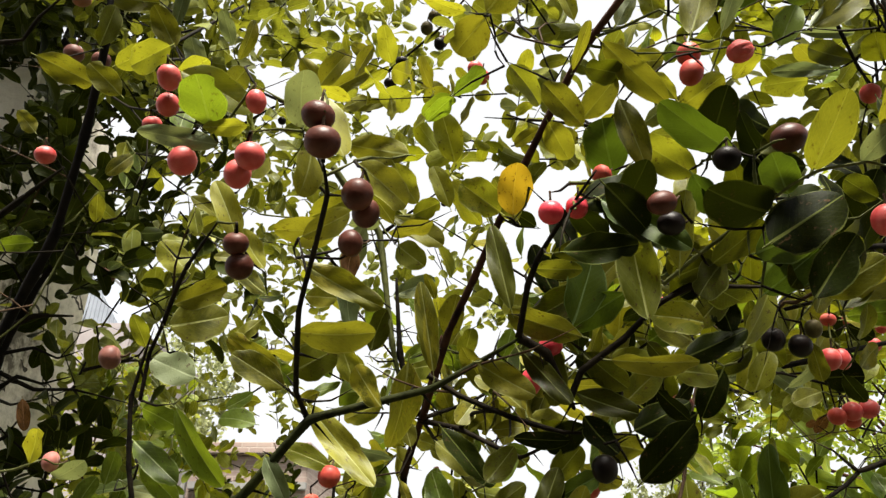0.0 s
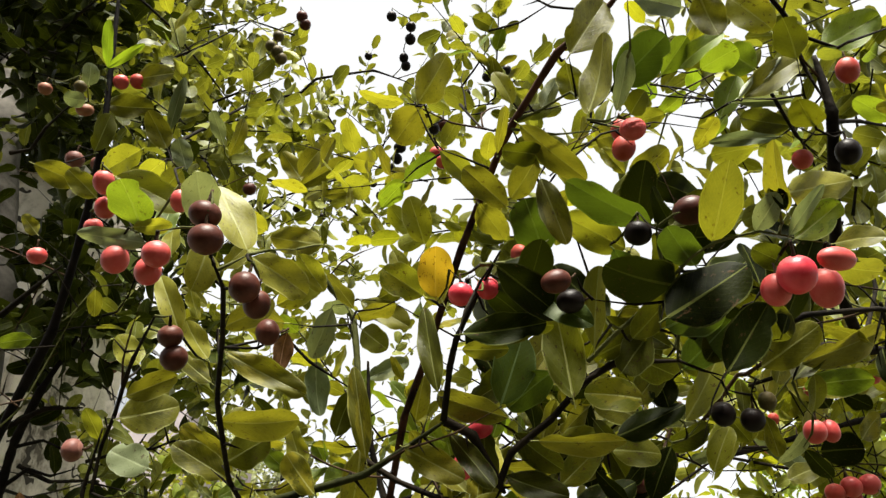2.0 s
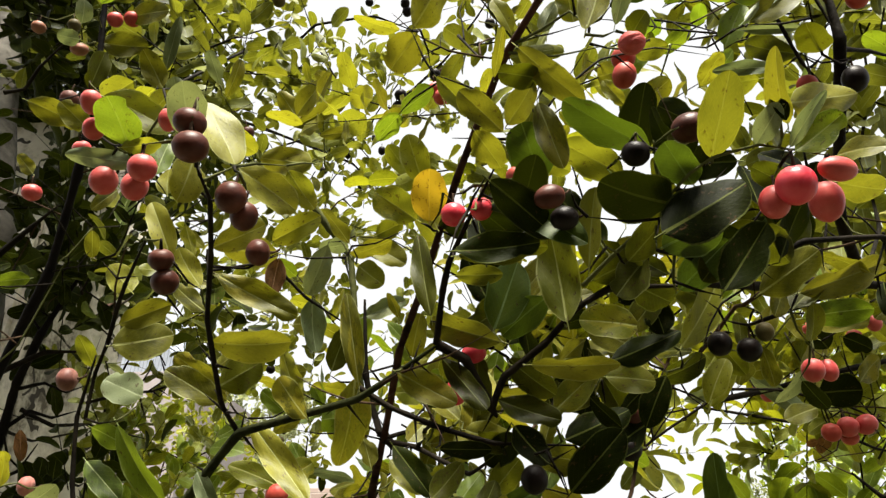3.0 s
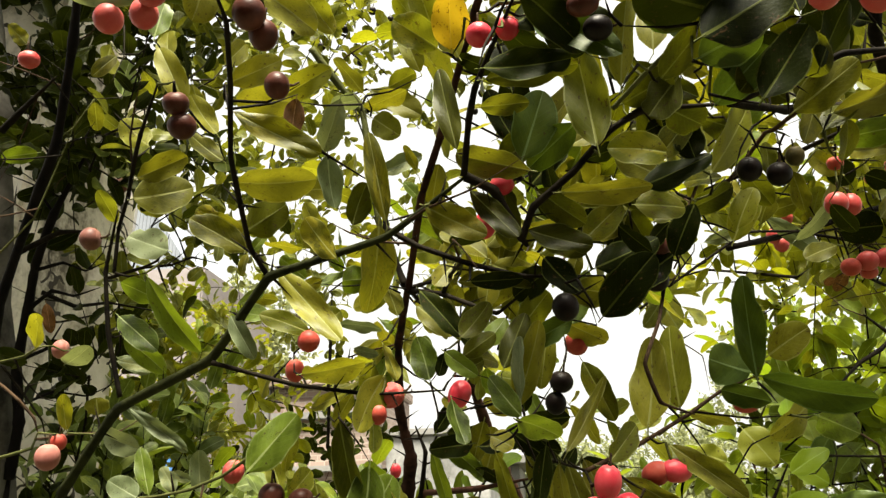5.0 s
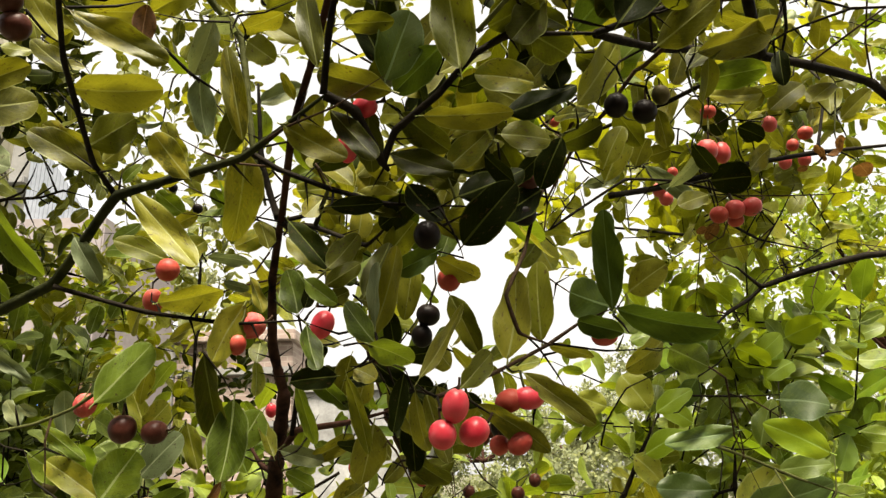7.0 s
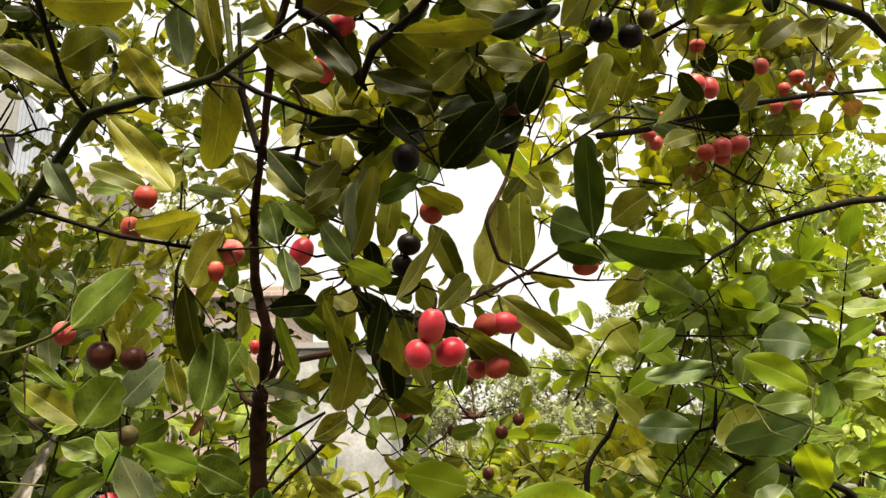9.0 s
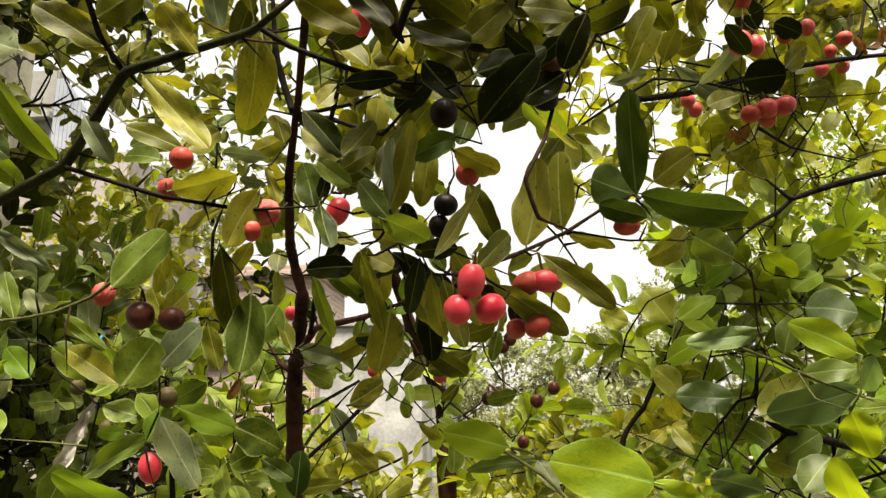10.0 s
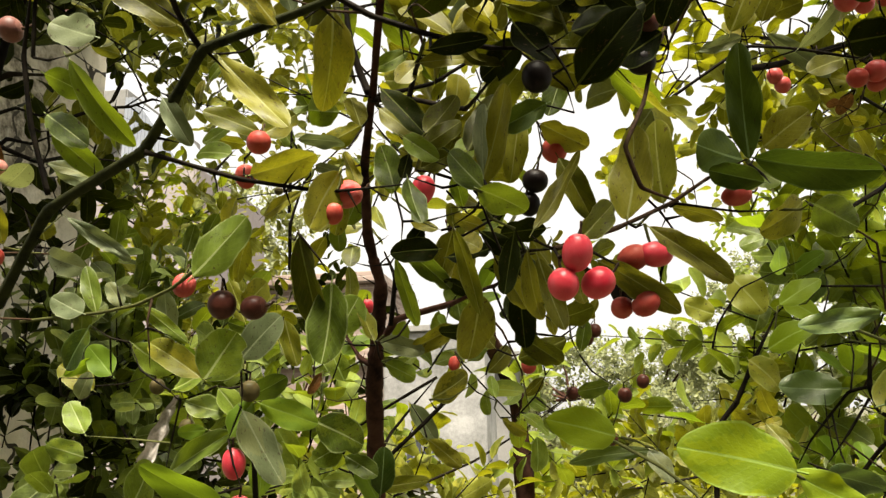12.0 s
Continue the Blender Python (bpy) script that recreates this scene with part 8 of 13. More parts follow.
stem(shrub, "db", .0023, .0015, (.091, .502, 1.784), (.082, .5, 1.792), (.069, .5, 1.807), name="twig")
stem(shrub, "gt", .0023, .0015, (.069, .5, 1.807), (.066, .506, 1.794), (.057, .516, 1.787), name="twig")
stem(shrub, "db", .0023, .0015, (.057, .516, 1.787), (.054, .514, 1.788), (.05, .513, 1.789), name="twig")
stem(shrub, "db", .0023, .0015, (.057, .516, 1.787), (.059, .52, 1.786), (.063, .525, 1.788), name="twig")
stem(shrub, "db", .0023, .0015, (-.172, .85, 1.429), (-.19, .85, 1.426), (-.204, .849, 1.429), name="twig")
stem(shrub, "db", .0023, .0015, (.187, .481, 1.929), (.201, .485, 1.927), (.218, .485, 1.933), name="twig")
stem(shrub, "db", .0023, .0015, (.147, .606, 1.499), (.163, .601, 1.487), (.172, .598, 1.481), name="twig")
stem(shrub, "gt", .0023, .0015, (.104, .533, 1.785), (.109, .548, 1.792), (.114, .56, 1.8), name="twig")
stem(shrub, "db", .0023, .0015, (-.255, .615, 1.671), (-.24, .613, 1.666), (-.224, .611, 1.667), name="twig")
stem(shrub, "db", .0023, .0015, (-.106, .794, 1.945), (-.118, .787, 1.93), (-.126, .783, 1.923), name="twig")
stem(shrub, "db", .0023, .0015, (.183, .6, 1.693), (.183, .583, 1.693), (.186, .568, 1.693), name="twig")
stem(shrub, "db", .0023, .0015, (.312, .416, 1.761), (.316, .429, 1.761), (.323, .446, 1.764), name="twig")
stem(shrub, "db", .0023, .0015, (.268, .619, 1.773), (.262, .629, 1.779), (.255, .645, 1.789), name="twig")
stem(shrub, "db", .0023, .0015, (.285, .392, 1.784), (.283, .398, 1.796), (.281, .402, 1.814), name="twig")
stem(shrub, "db", .0023, .0015, (.296, .551, 1.761), (.3, .539, 1.753), (.308, .524, 1.748), name="twig")
stem(shrub, "gt", .0023, .0015, (-.081, .397, 1.789), (-.096, .393, 1.788), (-.112, .391, 1.785), name="twig")
stem(shrub, "db", .0023, .0015, (-.112, .391, 1.785), (-.116, .398, 1.782), (-.121, .407, 1.78), name="twig")
stem(shrub, "db", .0023, .0015, (.128, .701, 1.737), (.143, .696, 1.736), (.157, .688, 1.743), name="twig")
stem(shrub, "gt", .0023, .0015, (.157, .688, 1.743), (.164, .696, 1.749), (.171, .699, 1.765), name="twig")
stem(shrub, "gt", .0023, .0015, (.171, .699, 1.765), (.173, .7, 1.769), (.173, .702, 1.777), name="twig")
stem(shrub, "db", .0023, .0015, (.171, .699, 1.765), (.176, .696, 1.761), (.181, .69, 1.762), name="twig")
stem(shrub, "db", .0023, .0015, (.171, .699, 1.765), (.171, .708, 1.759), (.168, .715, 1.755), name="twig")
stem(shrub, "gt", .0023, .0015, (.201, .499, 1.828), (.213, .502, 1.832), (.229, .507, 1.841), name="twig")
stem(shrub, "gt", .0023, .0015, (.245, .597, 1.712), (.233, .593, 1.719), (.219, .591, 1.73), name="twig")
stem(shrub, "db", .0023, .0015, (.174, .443, 1.921), (.172, .431, 1.928), (.169, .413, 1.934), name="twig")
stem(shrub, "gt", .0023, .0015, (.344, .642, 1.787), (.352, .642, 1.768), (.355, .648, 1.757), name="twig")
stem(shrub, "db", .0023, .0015, (-.135, .707, 1.508), (-.133, .715, 1.492), (-.13, .729, 1.484), name="twig")
stem(shrub, "db", .0023, .0015, (.003, .767, 1.682), (-.004, .755, 1.674), (-.015, .744, 1.666), name="twig")
stem(shrub, "db", .0023, .0015, (-.015, .744, 1.666), (-.01, .735, 1.667), (-.008, .722, 1.674), name="twig")
stem(shrub, "db", .0023, .0015, (.228, .498, 1.724), (.241, .49, 1.713), (.254, .485, 1.706), name="twig")
stem(shrub, "gt", .0023, .0015, (.229, .507, 1.841), (.221, .523, 1.848), (.22, .537, 1.854), name="twig")
stem(shrub, "db", .0023, .0015, (.22, .537, 1.854), (.218, .538, 1.846), (.212, .539, 1.837), name="twig")
stem(shrub, "gt", .0023, .0015, (.212, .539, 1.837), (.209, .543, 1.832), (.206, .546, 1.83), name="twig")
stem(shrub, "gt", .0023, .0015, (.109, .548, 1.792), (.104, .558, 1.776), (.096, .57, 1.771), name="twig")
stem(shrub, "db", .0023, .0015, (.096, .57, 1.771), (.112, .579, 1.761), (.123, .584, 1.76), name="twig")
stem(shrub, "db", .0023, .0015, (.123, .584, 1.76), (.119, .587, 1.754), (.114, .591, 1.749), name="twig")
stem(shrub, "gt", .0023, .0015, (.114, .591, 1.749), (.107, .601, 1.751), (.098, .608, 1.758), name="twig")
stem(shrub, "gt", .0023, .0015, (.119, .587, 1.754), (.13, .598, 1.751), (.139, .606, 1.75), name="twig")
stem(shrub, "gt", .0023, .0015, (.311, .727, 1.544), (.319, .714, 1.54), (.32, .694, 1.54), name="twig")
stem(shrub, "db", .0023, .0015, (.067, .524, 1.736), (.066, .533, 1.748), (.07, .548, 1.761), name="twig")
stem(shrub, "gt", .0023, .0015, (.201, .485, 1.927), (.21, .471, 1.911), (.212, .462, 1.903), name="twig")
stem(shrub, "db", .0023, .0015, (-.261, .647, 1.624), (-.268, .66, 1.614), (-.279, .669, 1.607), name="twig")
stem(shrub, "db", .0023, .0015, (-.036, .76, 1.937), (-.042, .749, 1.919), (-.046, .739, 1.911), name="twig")
stem(shrub, "gt", .0023, .0015, (-.046, .739, 1.911), (-.056, .741, 1.913), (-.067, .742, 1.915), name="twig")
stem(shrub, "db", .0023, .0015, (-.067, .742, 1.915), (-.081, .738, 1.907), (-.095, .737, 1.906), name="twig")
stem(shrub, "db", .0023, .0015, (-.163, .542, 1.781), (-.155, .558, 1.77), (-.148, .57, 1.768), name="twig")
stem(shrub, "gt", .0023, .0015, (-.148, .57, 1.768), (-.15, .582, 1.761), (-.151, .596, 1.757), name="twig")
stem(shrub, "db", .0023, .0015, (-.261, .647, 1.624), (-.27, .658, 1.631), (-.279, .665, 1.648), name="twig")
stem(shrub, "gt", .0023, .0015, (.114, .56, 1.8), (.121, .567, 1.81), (.129, .576, 1.828), name="twig")
stem(shrub, "gt", .0023, .0015, (.129, .576, 1.828), (.134, .566, 1.832), (.145, .554, 1.843), name="twig")
stem(shrub, "db", .0023, .0015, (.042, .689, 1.583), (.036, .695, 1.598), (.034, .7, 1.616), name="twig")
stem(shrub, "gt", .0023, .0015, (.034, .7, 1.616), (.023, .713, 1.612), (.018, .727, 1.615), name="twig")
stem(shrub, "db", .0023, .0015, (.253, .696, 1.714), (.268, .688, 1.704), (.279, .682, 1.694), name="twig")
stem(shrub, "gt", .0023, .0015, (.394, .57, 1.791), (.386, .577, 1.8), (.381, .58, 1.822), name="twig")
stem(shrub, "gt", .0023, .0015, (.262, .629, 1.779), (.25, .619, 1.789), (.239, .615, 1.803), name="twig")
stem(shrub, "gt", .0023, .0015, (.239, .615, 1.803), (.24, .613, 1.806), (.238, .611, 1.811), name="twig")
stem(shrub, "gt", .0023, .0015, (.128, .701, 1.737), (.116, .707, 1.745), (.103, .711, 1.762), name="twig")
stem(shrub, "db", .0023, .0015, (.103, .711, 1.762), (.107, .697, 1.763), (.104, .678, 1.77), name="twig")
stem(shrub, "db", .0023, .0015, (-.125, .828, 1.677), (-.126, .847, 1.673), (-.134, .864, 1.677), name="twig")
stem(shrub, "gt", .0023, .0015, (.251, .442, 1.78), (.257, .444, 1.797), (.262, .444, 1.815), name="twig")
stem(shrub, "db", .0023, .0015, (.051, .609, 1.839), (.066, .607, 1.829), (.087, .612, 1.829), name="twig")
stem(shrub, "db", .0023, .0015, (.138, .609, 1.638), (.147, .607, 1.619), (.153, .608, 1.604), name="twig")
stem(shrub, "db", .0023, .0015, (-.084, .46, 1.716), (-.09, .464, 1.733), (-.096, .471, 1.75), name="twig")
stem(shrub, "db", .0023, .0015, (-.096, .471, 1.75), (-.102, .483, 1.748), (-.103, .495, 1.746), name="twig")
stem(shrub, "db", .0023, .0015, (.139, .606, 1.75), (.146, .594, 1.76), (.16, .589, 1.776), name="twig")
stem(shrub, "db", .0023, .0015, (.16, .589, 1.776), (.175, .59, 1.78), (.189, .588, 1.79), name="twig")
stem(shrub, "gt", .0023, .0015, (.189, .588, 1.79), (.202, .586, 1.801), (.213, .583, 1.817), name="twig")
stem(shrub, "gt", .0023, .0015, (.21, .635, 1.752), (.211, .644, 1.769), (.215, .651, 1.786), name="twig")
stem(shrub, "db", .0023, .0015, (.215, .651, 1.786), (.206, .657, 1.794), (.202, .664, 1.802), name="twig")
stem(shrub, "db", .0023, .0015, (.202, .664, 1.802), (.198, .667, 1.797), (.196, .669, 1.795), name="twig")
stem(shrub, "gt", .0023, .0015, (.202, .664, 1.802), (.196, .669, 1.816), (.197, .668, 1.839), name="twig")
stem(shrub, "gt", .0023, .0015, (-.17, .838, 1.448), (-.162, .819, 1.439), (-.151, .806, 1.438), name="twig")
stem(shrub, "db", .0023, .0015, (-.151, .806, 1.438), (-.154, .792, 1.441), (-.151, .778, 1.446), name="twig")
stem(shrub, "gt", .0023, .0015, (-.151, .778, 1.446), (-.161, .766, 1.435), (-.172, .758, 1.43), name="twig")
stem(shrub, "db", .0023, .0015, (-.154, .792, 1.441), (-.152, .792, 1.419), (-.15, .787, 1.407), name="twig")
stem(shrub, "db", .0023, .0015, (.381, .58, 1.822), (.37, .57, 1.829), (.359, .562, 1.849), name="twig")
stem(shrub, "db", .0023, .0015, (-.204, .849, 1.429), (-.219, .847, 1.422), (-.241, .849, 1.416), name="twig")
stem(shrub, "db", .0023, .0015, (-.241, .849, 1.416), (-.245, .847, 1.418), (-.251, .846, 1.425), name="twig")
stem(shrub, "gt", .0023, .0015, (-.224, .611, 1.667), (-.221, .621, 1.676), (-.216, .637, 1.695), name="twig")
stem(shrub, "gt", .0023, .0015, (-.081, .738, 1.907), (-.068, .739, 1.885), (-.06, .732, 1.874), name="twig")
stem(shrub, "gt", .0023, .0015, (.107, .652, 1.522), (.092, .643, 1.528), (.084, .626, 1.541), name="twig")
stem(shrub, "db", .0023, .0015, (.084, .626, 1.541), (.086, .61, 1.539), (.091, .594, 1.54), name="twig")
stem(shrub, "db", .0023, .0015, (.091, .594, 1.54), (.093, .589, 1.535), (.093, .584, 1.53), name="twig")
stem(shrub, "gt", .0023, .0015, (.093, .584, 1.53), (.09, .578, 1.528), (.086, .574, 1.53), name="twig")
stem(shrub, "db", .0023, .0015, (.093, .584, 1.53), (.084, .593, 1.52), (.07, .598, 1.513), name="twig")
stem(shrub, "db", .0023, .0015, (.084, .626, 1.541), (.077, .628, 1.551), (.075, .636, 1.573), name="twig")
stem(shrub, "db", .0023, .0015, (.28, .697, 1.575), (.287, .716, 1.578), (.298, .727, 1.593), name="twig")
stem(shrub, "db", .0023, .0015, (.093, .457, 1.764), (.086, .45, 1.745), (.082, .447, 1.727), name="twig")
stem(shrub, "db", .0023, .0015, (-.103, .725, 1.826), (-.108, .741, 1.832), (-.114, .756, 1.85), name="twig")
stem(shrub, "db", .0023, .0015, (.381, .667, 1.8), (.381, .684, 1.785), (.377, .695, 1.77), name="twig")
stem(shrub, "gt", .0023, .0015, (-.13, .729, 1.484), (-.113, .724, 1.478), (-.092, .712, 1.486), name="twig")
stem(shrub, "db", .0023, .0015, (.161, .639, 1.649), (.169, .659, 1.643), (.177, .676, 1.642), name="twig")
stem(shrub, "gt", .0023, .0015, (.003, .767, 1.682), (.005, .776, 1.656), (.004, .787, 1.645), name="twig")
stem(shrub, "db", .0023, .0015, (.004, .787, 1.645), (.012, .799, 1.644), (.02, .809, 1.649), name="twig")
stem(shrub, "db", .0023, .0015, (.02, .809, 1.649), (.035, .81, 1.638), (.046, .81, 1.633), name="twig")
stem(shrub, "db", .0023, .0015, (.228, .461, 1.761), (.216, .45, 1.745), (.211, .441, 1.728), name="twig")
stem(shrub, "db", .0023, .0015, (.083, .738, 1.497), (.091, .747, 1.474), (.099, .754, 1.461), name="twig")
stem(shrub, "db", .0023, .0015, (.093, .457, 1.764), (.098, .437, 1.76), (.108, .417, 1.762), name="twig")
stem(shrub, "db", .0023, .0015, (-.091, .657, 1.574), (-.099, .673, 1.582), (-.11, .692, 1.59), name="twig")
stem(shrub, "db", .0023, .0015, (-.11, .692, 1.59), (-.119, .703, 1.595), (-.127, .72, 1.616), name="twig")
stem(shrub, "db", .0023, .0015, (-.127, .72, 1.616), (-.12, .719, 1.622), (-.115, .719, 1.635), name="twig")
stem(shrub, "db", .0023, .0015, (-.115, .719, 1.635), (-.111, .713, 1.636), (-.105, .708, 1.64), name="twig")
stem(shrub, "gt", .0023, .0015, (-.105, .708, 1.64), (-.104, .706, 1.633), (-.103, .704, 1.629), name="twig")
stem(shrub, "db", .0023, .0015, (-.06, .732, 1.874), (-.054, .712, 1.871), (-.054, .689, 1.872), name="twig")
stem(shrub, "db", .0023, .0015, (-.054, .689, 1.872), (-.058, .688, 1.859), (-.061, .69, 1.852), name="twig")
stem(shrub, "db", .0023, .0015, (-.15, .787, 1.407), (-.16, .795, 1.391), (-.172, .811, 1.378), name="twig")
stem(shrub, "db", .0023, .0015, (-.172, .811, 1.378), (-.172, .816, 1.377), (-.172, .821, 1.377), name="twig")
stem(shrub, "db", .0023, .0015, (.03, .98, 1.433), (.042, .988, 1.42), (.063, .996, 1.41), name="twig")
stem(shrub, "db", .0023, .0015, (.077, .628, 1.551), (.061, .618, 1.545), (.037, .61, 1.553), name="twig")
stem(shrub, "gt", .0023, .0015, (.352, .624, 1.723), (.357, .649, 1.717), (.353, .666, 1.71), name="twig")
stem(shrub, "db", .0023, .0015, (.104, .727, 1.499), (.118, .726, 1.476), (.129, .717, 1.464), name="twig")
stem(shrub, "gt", .0023, .0015, (-.278, .666, 1.541), (-.278, .682, 1.555), (-.279, .699, 1.57), name="twig")
stem(shrub, "db", .0023, .0015, (.259, .549, 1.854), (.269, .553, 1.872), (.285, .553, 1.891), name="twig")
stem(shrub, "gt", .0023, .0015, (.269, .553, 1.872), (.289, .544, 1.854), (.303, .54, 1.848), name="twig")
stem(shrub, "db", .0023, .0015, (.018, .727, 1.615), (.011, .741, 1.6), (-.002, .759, 1.59), name="twig")
stem(shrub, "db", .0023, .0015, (-.058, .688, 1.859), (-.052, .666, 1.841), (-.047, .649, 1.837), name="twig")
stem(shrub, "gt", .0023, .0015, (-.047, .649, 1.837), (-.046, .651, 1.83), (-.045, .654, 1.824), name="twig")
stem(shrub, "gt", .0023, .0015, (-.127, .604, 1.676), (-.131, .623, 1.679), (-.14, .645, 1.692), name="twig")
stem(shrub, "db", .0023, .0015, (-.14, .645, 1.692), (-.134, .649, 1.684), (-.123, .651, 1.679), name="twig")
stem(shrub, "db", .0023, .0015, (-.123, .651, 1.679), (-.101, .654, 1.681), (-.079, .65, 1.692), name="twig")
stem(shrub, "db", .0023, .0015, (.216, .45, 1.745), (.197, .448, 1.743), (.171, .45, 1.749), name="twig")
stem(shrub, "db", .0023, .0015, (.171, .45, 1.749), (.164, .444, 1.754), (.161, .435, 1.758), name="twig")
stem(shrub, "db", .0023, .0015, (-.039, .783, 1.661), (-.048, .77, 1.638), (-.049, .749, 1.63), name="twig")
stem(shrub, "gt", .0023, .0015, (-.044, .386, 1.759), (-.037, .399, 1.77), (-.026, .422, 1.784), name="twig")
stem(shrub, "gt", .0023, .0015, (-.026, .422, 1.784), (-.018, .431, 1.792), (-.015, .446, 1.802), name="twig")
stem(shrub, "db", .0023, .0015, (.266, .744, 1.745), (.277, .754, 1.725), (.296, .761, 1.712), name="twig")
stem(shrub, "db", .0023, .0015, (-.081, .397, 1.789), (-.088, .403, 1.812), (-.088, .408, 1.836), name="twig")
stem(shrub, "db", .0023, .0015, (-.088, .408, 1.836), (-.087, .42, 1.832), (-.09, .43, 1.829), name="twig")
stem(shrub, "gt", .0023, .0015, (-.09, .43, 1.829), (-.109, .431, 1.84), (-.129, .43, 1.853), name="twig")
stem(shrub, "gt", .0023, .0015, (-.129, .43, 1.853), (-.148, .443, 1.834), (-.163, .451, 1.827), name="twig")
stem(shrub, "gt", .0023, .0015, (-.163, .451, 1.827), (-.167, .45, 1.826), (-.172, .447, 1.829), name="twig")
stem(shrub, "db", .0023, .0015, (-.172, .447, 1.829), (-.177, .451, 1.826), (-.181, .454, 1.825), name="twig")
stem(shrub, "db", .0023, .0015, (-.163, .451, 1.827), (-.157, .447, 1.817), (-.151, .445, 1.812), name="twig")
stem(shrub, "db", .0023, .0015, (-.181, .454, 1.825), (-.195, .456, 1.837), (-.217, .458, 1.854), name="twig")
stem(shrub, "gt", .0023, .0015, (-.217, .458, 1.854), (-.208, .454, 1.857), (-.201, .449, 1.867), name="twig")
stem(shrub, "db", .0023, .0015, (-.201, .449, 1.867), (-.196, .439, 1.865), (-.188, .43, 1.869), name="twig")
stem(shrub, "gt", .0023, .0015, (-.188, .43, 1.869), (-.192, .425, 1.872), (-.194, .423, 1.875), name="twig")
stem(shrub, "db", .0023, .0015, (-.062, .8, 1.762), (-.078, .777, 1.754), (-.086, .758, 1.756), name="twig")
stem(shrub, "gt", .0023, .0015, (-.011, .748, 1.761), (.012, .76, 1.758), (.034, .766, 1.754), name="twig")
stem(shrub, "db", .0023, .0015, (.012, .76, 1.758), (.003, .778, 1.764), (-.006, .798, 1.785), name="twig")
stem(shrub, "gt", .0023, .0015, (-.006, .798, 1.785), (.001, .808, 1.767), (.002, .822, 1.759), name="twig")
stem(shrub, "gt", .0023, .0015, (-.006, .798, 1.785), (-.012, .791, 1.801), (-.016, .775, 1.822), name="twig")
stem(shrub, "db", .0023, .0015, (-.002, .759, 1.59), (.006, .752, 1.56), (.005, .75, 1.539), name="twig")
stem(shrub, "db", .0023, .0015, (.005, .75, 1.539), (.002, .751, 1.534), (-.002, .751, 1.531), name="twig")
stem(shrub, "db", .0023, .0015, (-.09, .464, 1.733), (-.067, .477, 1.737), (-.046, .482, 1.752), name="twig")
stem(shrub, "db", .0023, .0015, (.099, .754, 1.461), (.124, .772, 1.459), (.145, .78, 1.457), name="twig")
stem(shrub, "db", .0023, .0015, (-.066, .936, 1.323), (-.082, .923, 1.333), (-.09, .906, 1.359), name="twig")
stem(shrub, "db", .0023, .0015, (-.09, .906, 1.359), (-.087, .905, 1.363), (-.087, .903, 1.37), name="twig")
stem(shrub, "gt", .0023, .0015, (-.087, .903, 1.37), (-.102, .902, 1.382), (-.12, .896, 1.394), name="twig")
stem(shrub, "db", .0023, .0015, (-.129, .43, 1.853), (-.141, .438, 1.875), (-.146, .458, 1.894), name="twig")
stem(shrub, "gt", .0023, .0015, (-.12, .896, 1.394), (-.115, .905, 1.412), (-.112, .907, 1.445), name="twig")
stem(shrub, "db", .0023, .0015, (.103, .519, 1.916), (.081, .514, 1.926), (.056, .513, 1.939), name="twig")
stem(shrub, "db", .0023, .0015, (.056, .513, 1.939), (.047, .508, 1.955), (.037, .501, 1.98), name="twig")
stem(shrub, "db", .0023, .0015, (.037, .501, 1.98), (.041, .507, 1.985), (.042, .514, 1.994), name="twig")
stem(shrub, "db", .0023, .0015, (.042, .514, 1.994), (.031, .519, 1.999), (.023, .528, 2.01), name="twig")
stem(shrub, "db", .0023, .0015, (.042, .514, 1.994), (.047, .53, 1.984), (.047, .546, 1.98), name="twig")
stem(shrub, "db", .0023, .0015, (.047, .546, 1.98), (.05, .551, 1.975), (.056, .558, 1.972), name="twig")
stem(shrub, "db", .0023, .0015, (-.005, .714, 1.749), (-.024, .7, 1.738), (-.035, .677, 1.726), name="twig")
stem(shrub, "db", .0023, .0015, (-.004, .854, 1.493), (-.017, .837, 1.47), (-.036, .824, 1.461), name="twig")
stem(shrub, "db", .0023, .0015, (-.036, .824, 1.461), (-.055, .818, 1.461), (-.073, .819, 1.471), name="twig")
stem(shrub, "gt", .0023, .0015, (-.255, .614, 1.714), (-.269, .629, 1.71), (-.29, .654, 1.722), name="twig")
stem(shrub, "db", .0023, .0015, (.332, .6, 1.816), (.334, .614, 1.832), (.329, .629, 1.861), name="twig")
stem(shrub, "db", .0023, .0015, (-.054, .857, 1.631), (-.034, .842, 1.614), (-.019, .824, 1.604), name="twig")
stem(shrub, "db", .0023, .0015, (-.123, .826, 1.571), (-.11, .804, 1.562), (-.098, .778, 1.563), name="twig")
stem(shrub, "db", .0023, .0015, (-.098, .778, 1.563), (-.079, .785, 1.538), (-.069, .791, 1.52), name="twig")
stem(shrub, "db", .0023, .0015, (-.279, .669, 1.607), (-.298, .69, 1.608), (-.308, .714, 1.621), name="twig")
stem(shrub, "db", .0023, .0015, (.03, .98, 1.433), (.025, 1.001, 1.447), (.014, 1.02, 1.469), name="twig")
stem(shrub, "db", .0023, .0015, (-.172, .811, 1.378), (-.16, .798, 1.356), (-.145, .781, 1.338), name="twig")
stem(shrub, "db", .0023, .0015, (-.17, .838, 1.448), (-.175, .849, 1.466), (-.186, .872, 1.491), name="twig")
stem(shrub, "db", .0023, .0015, (-.186, .872, 1.491), (-.184, .889, 1.486), (-.185, .913, 1.488), name="twig")
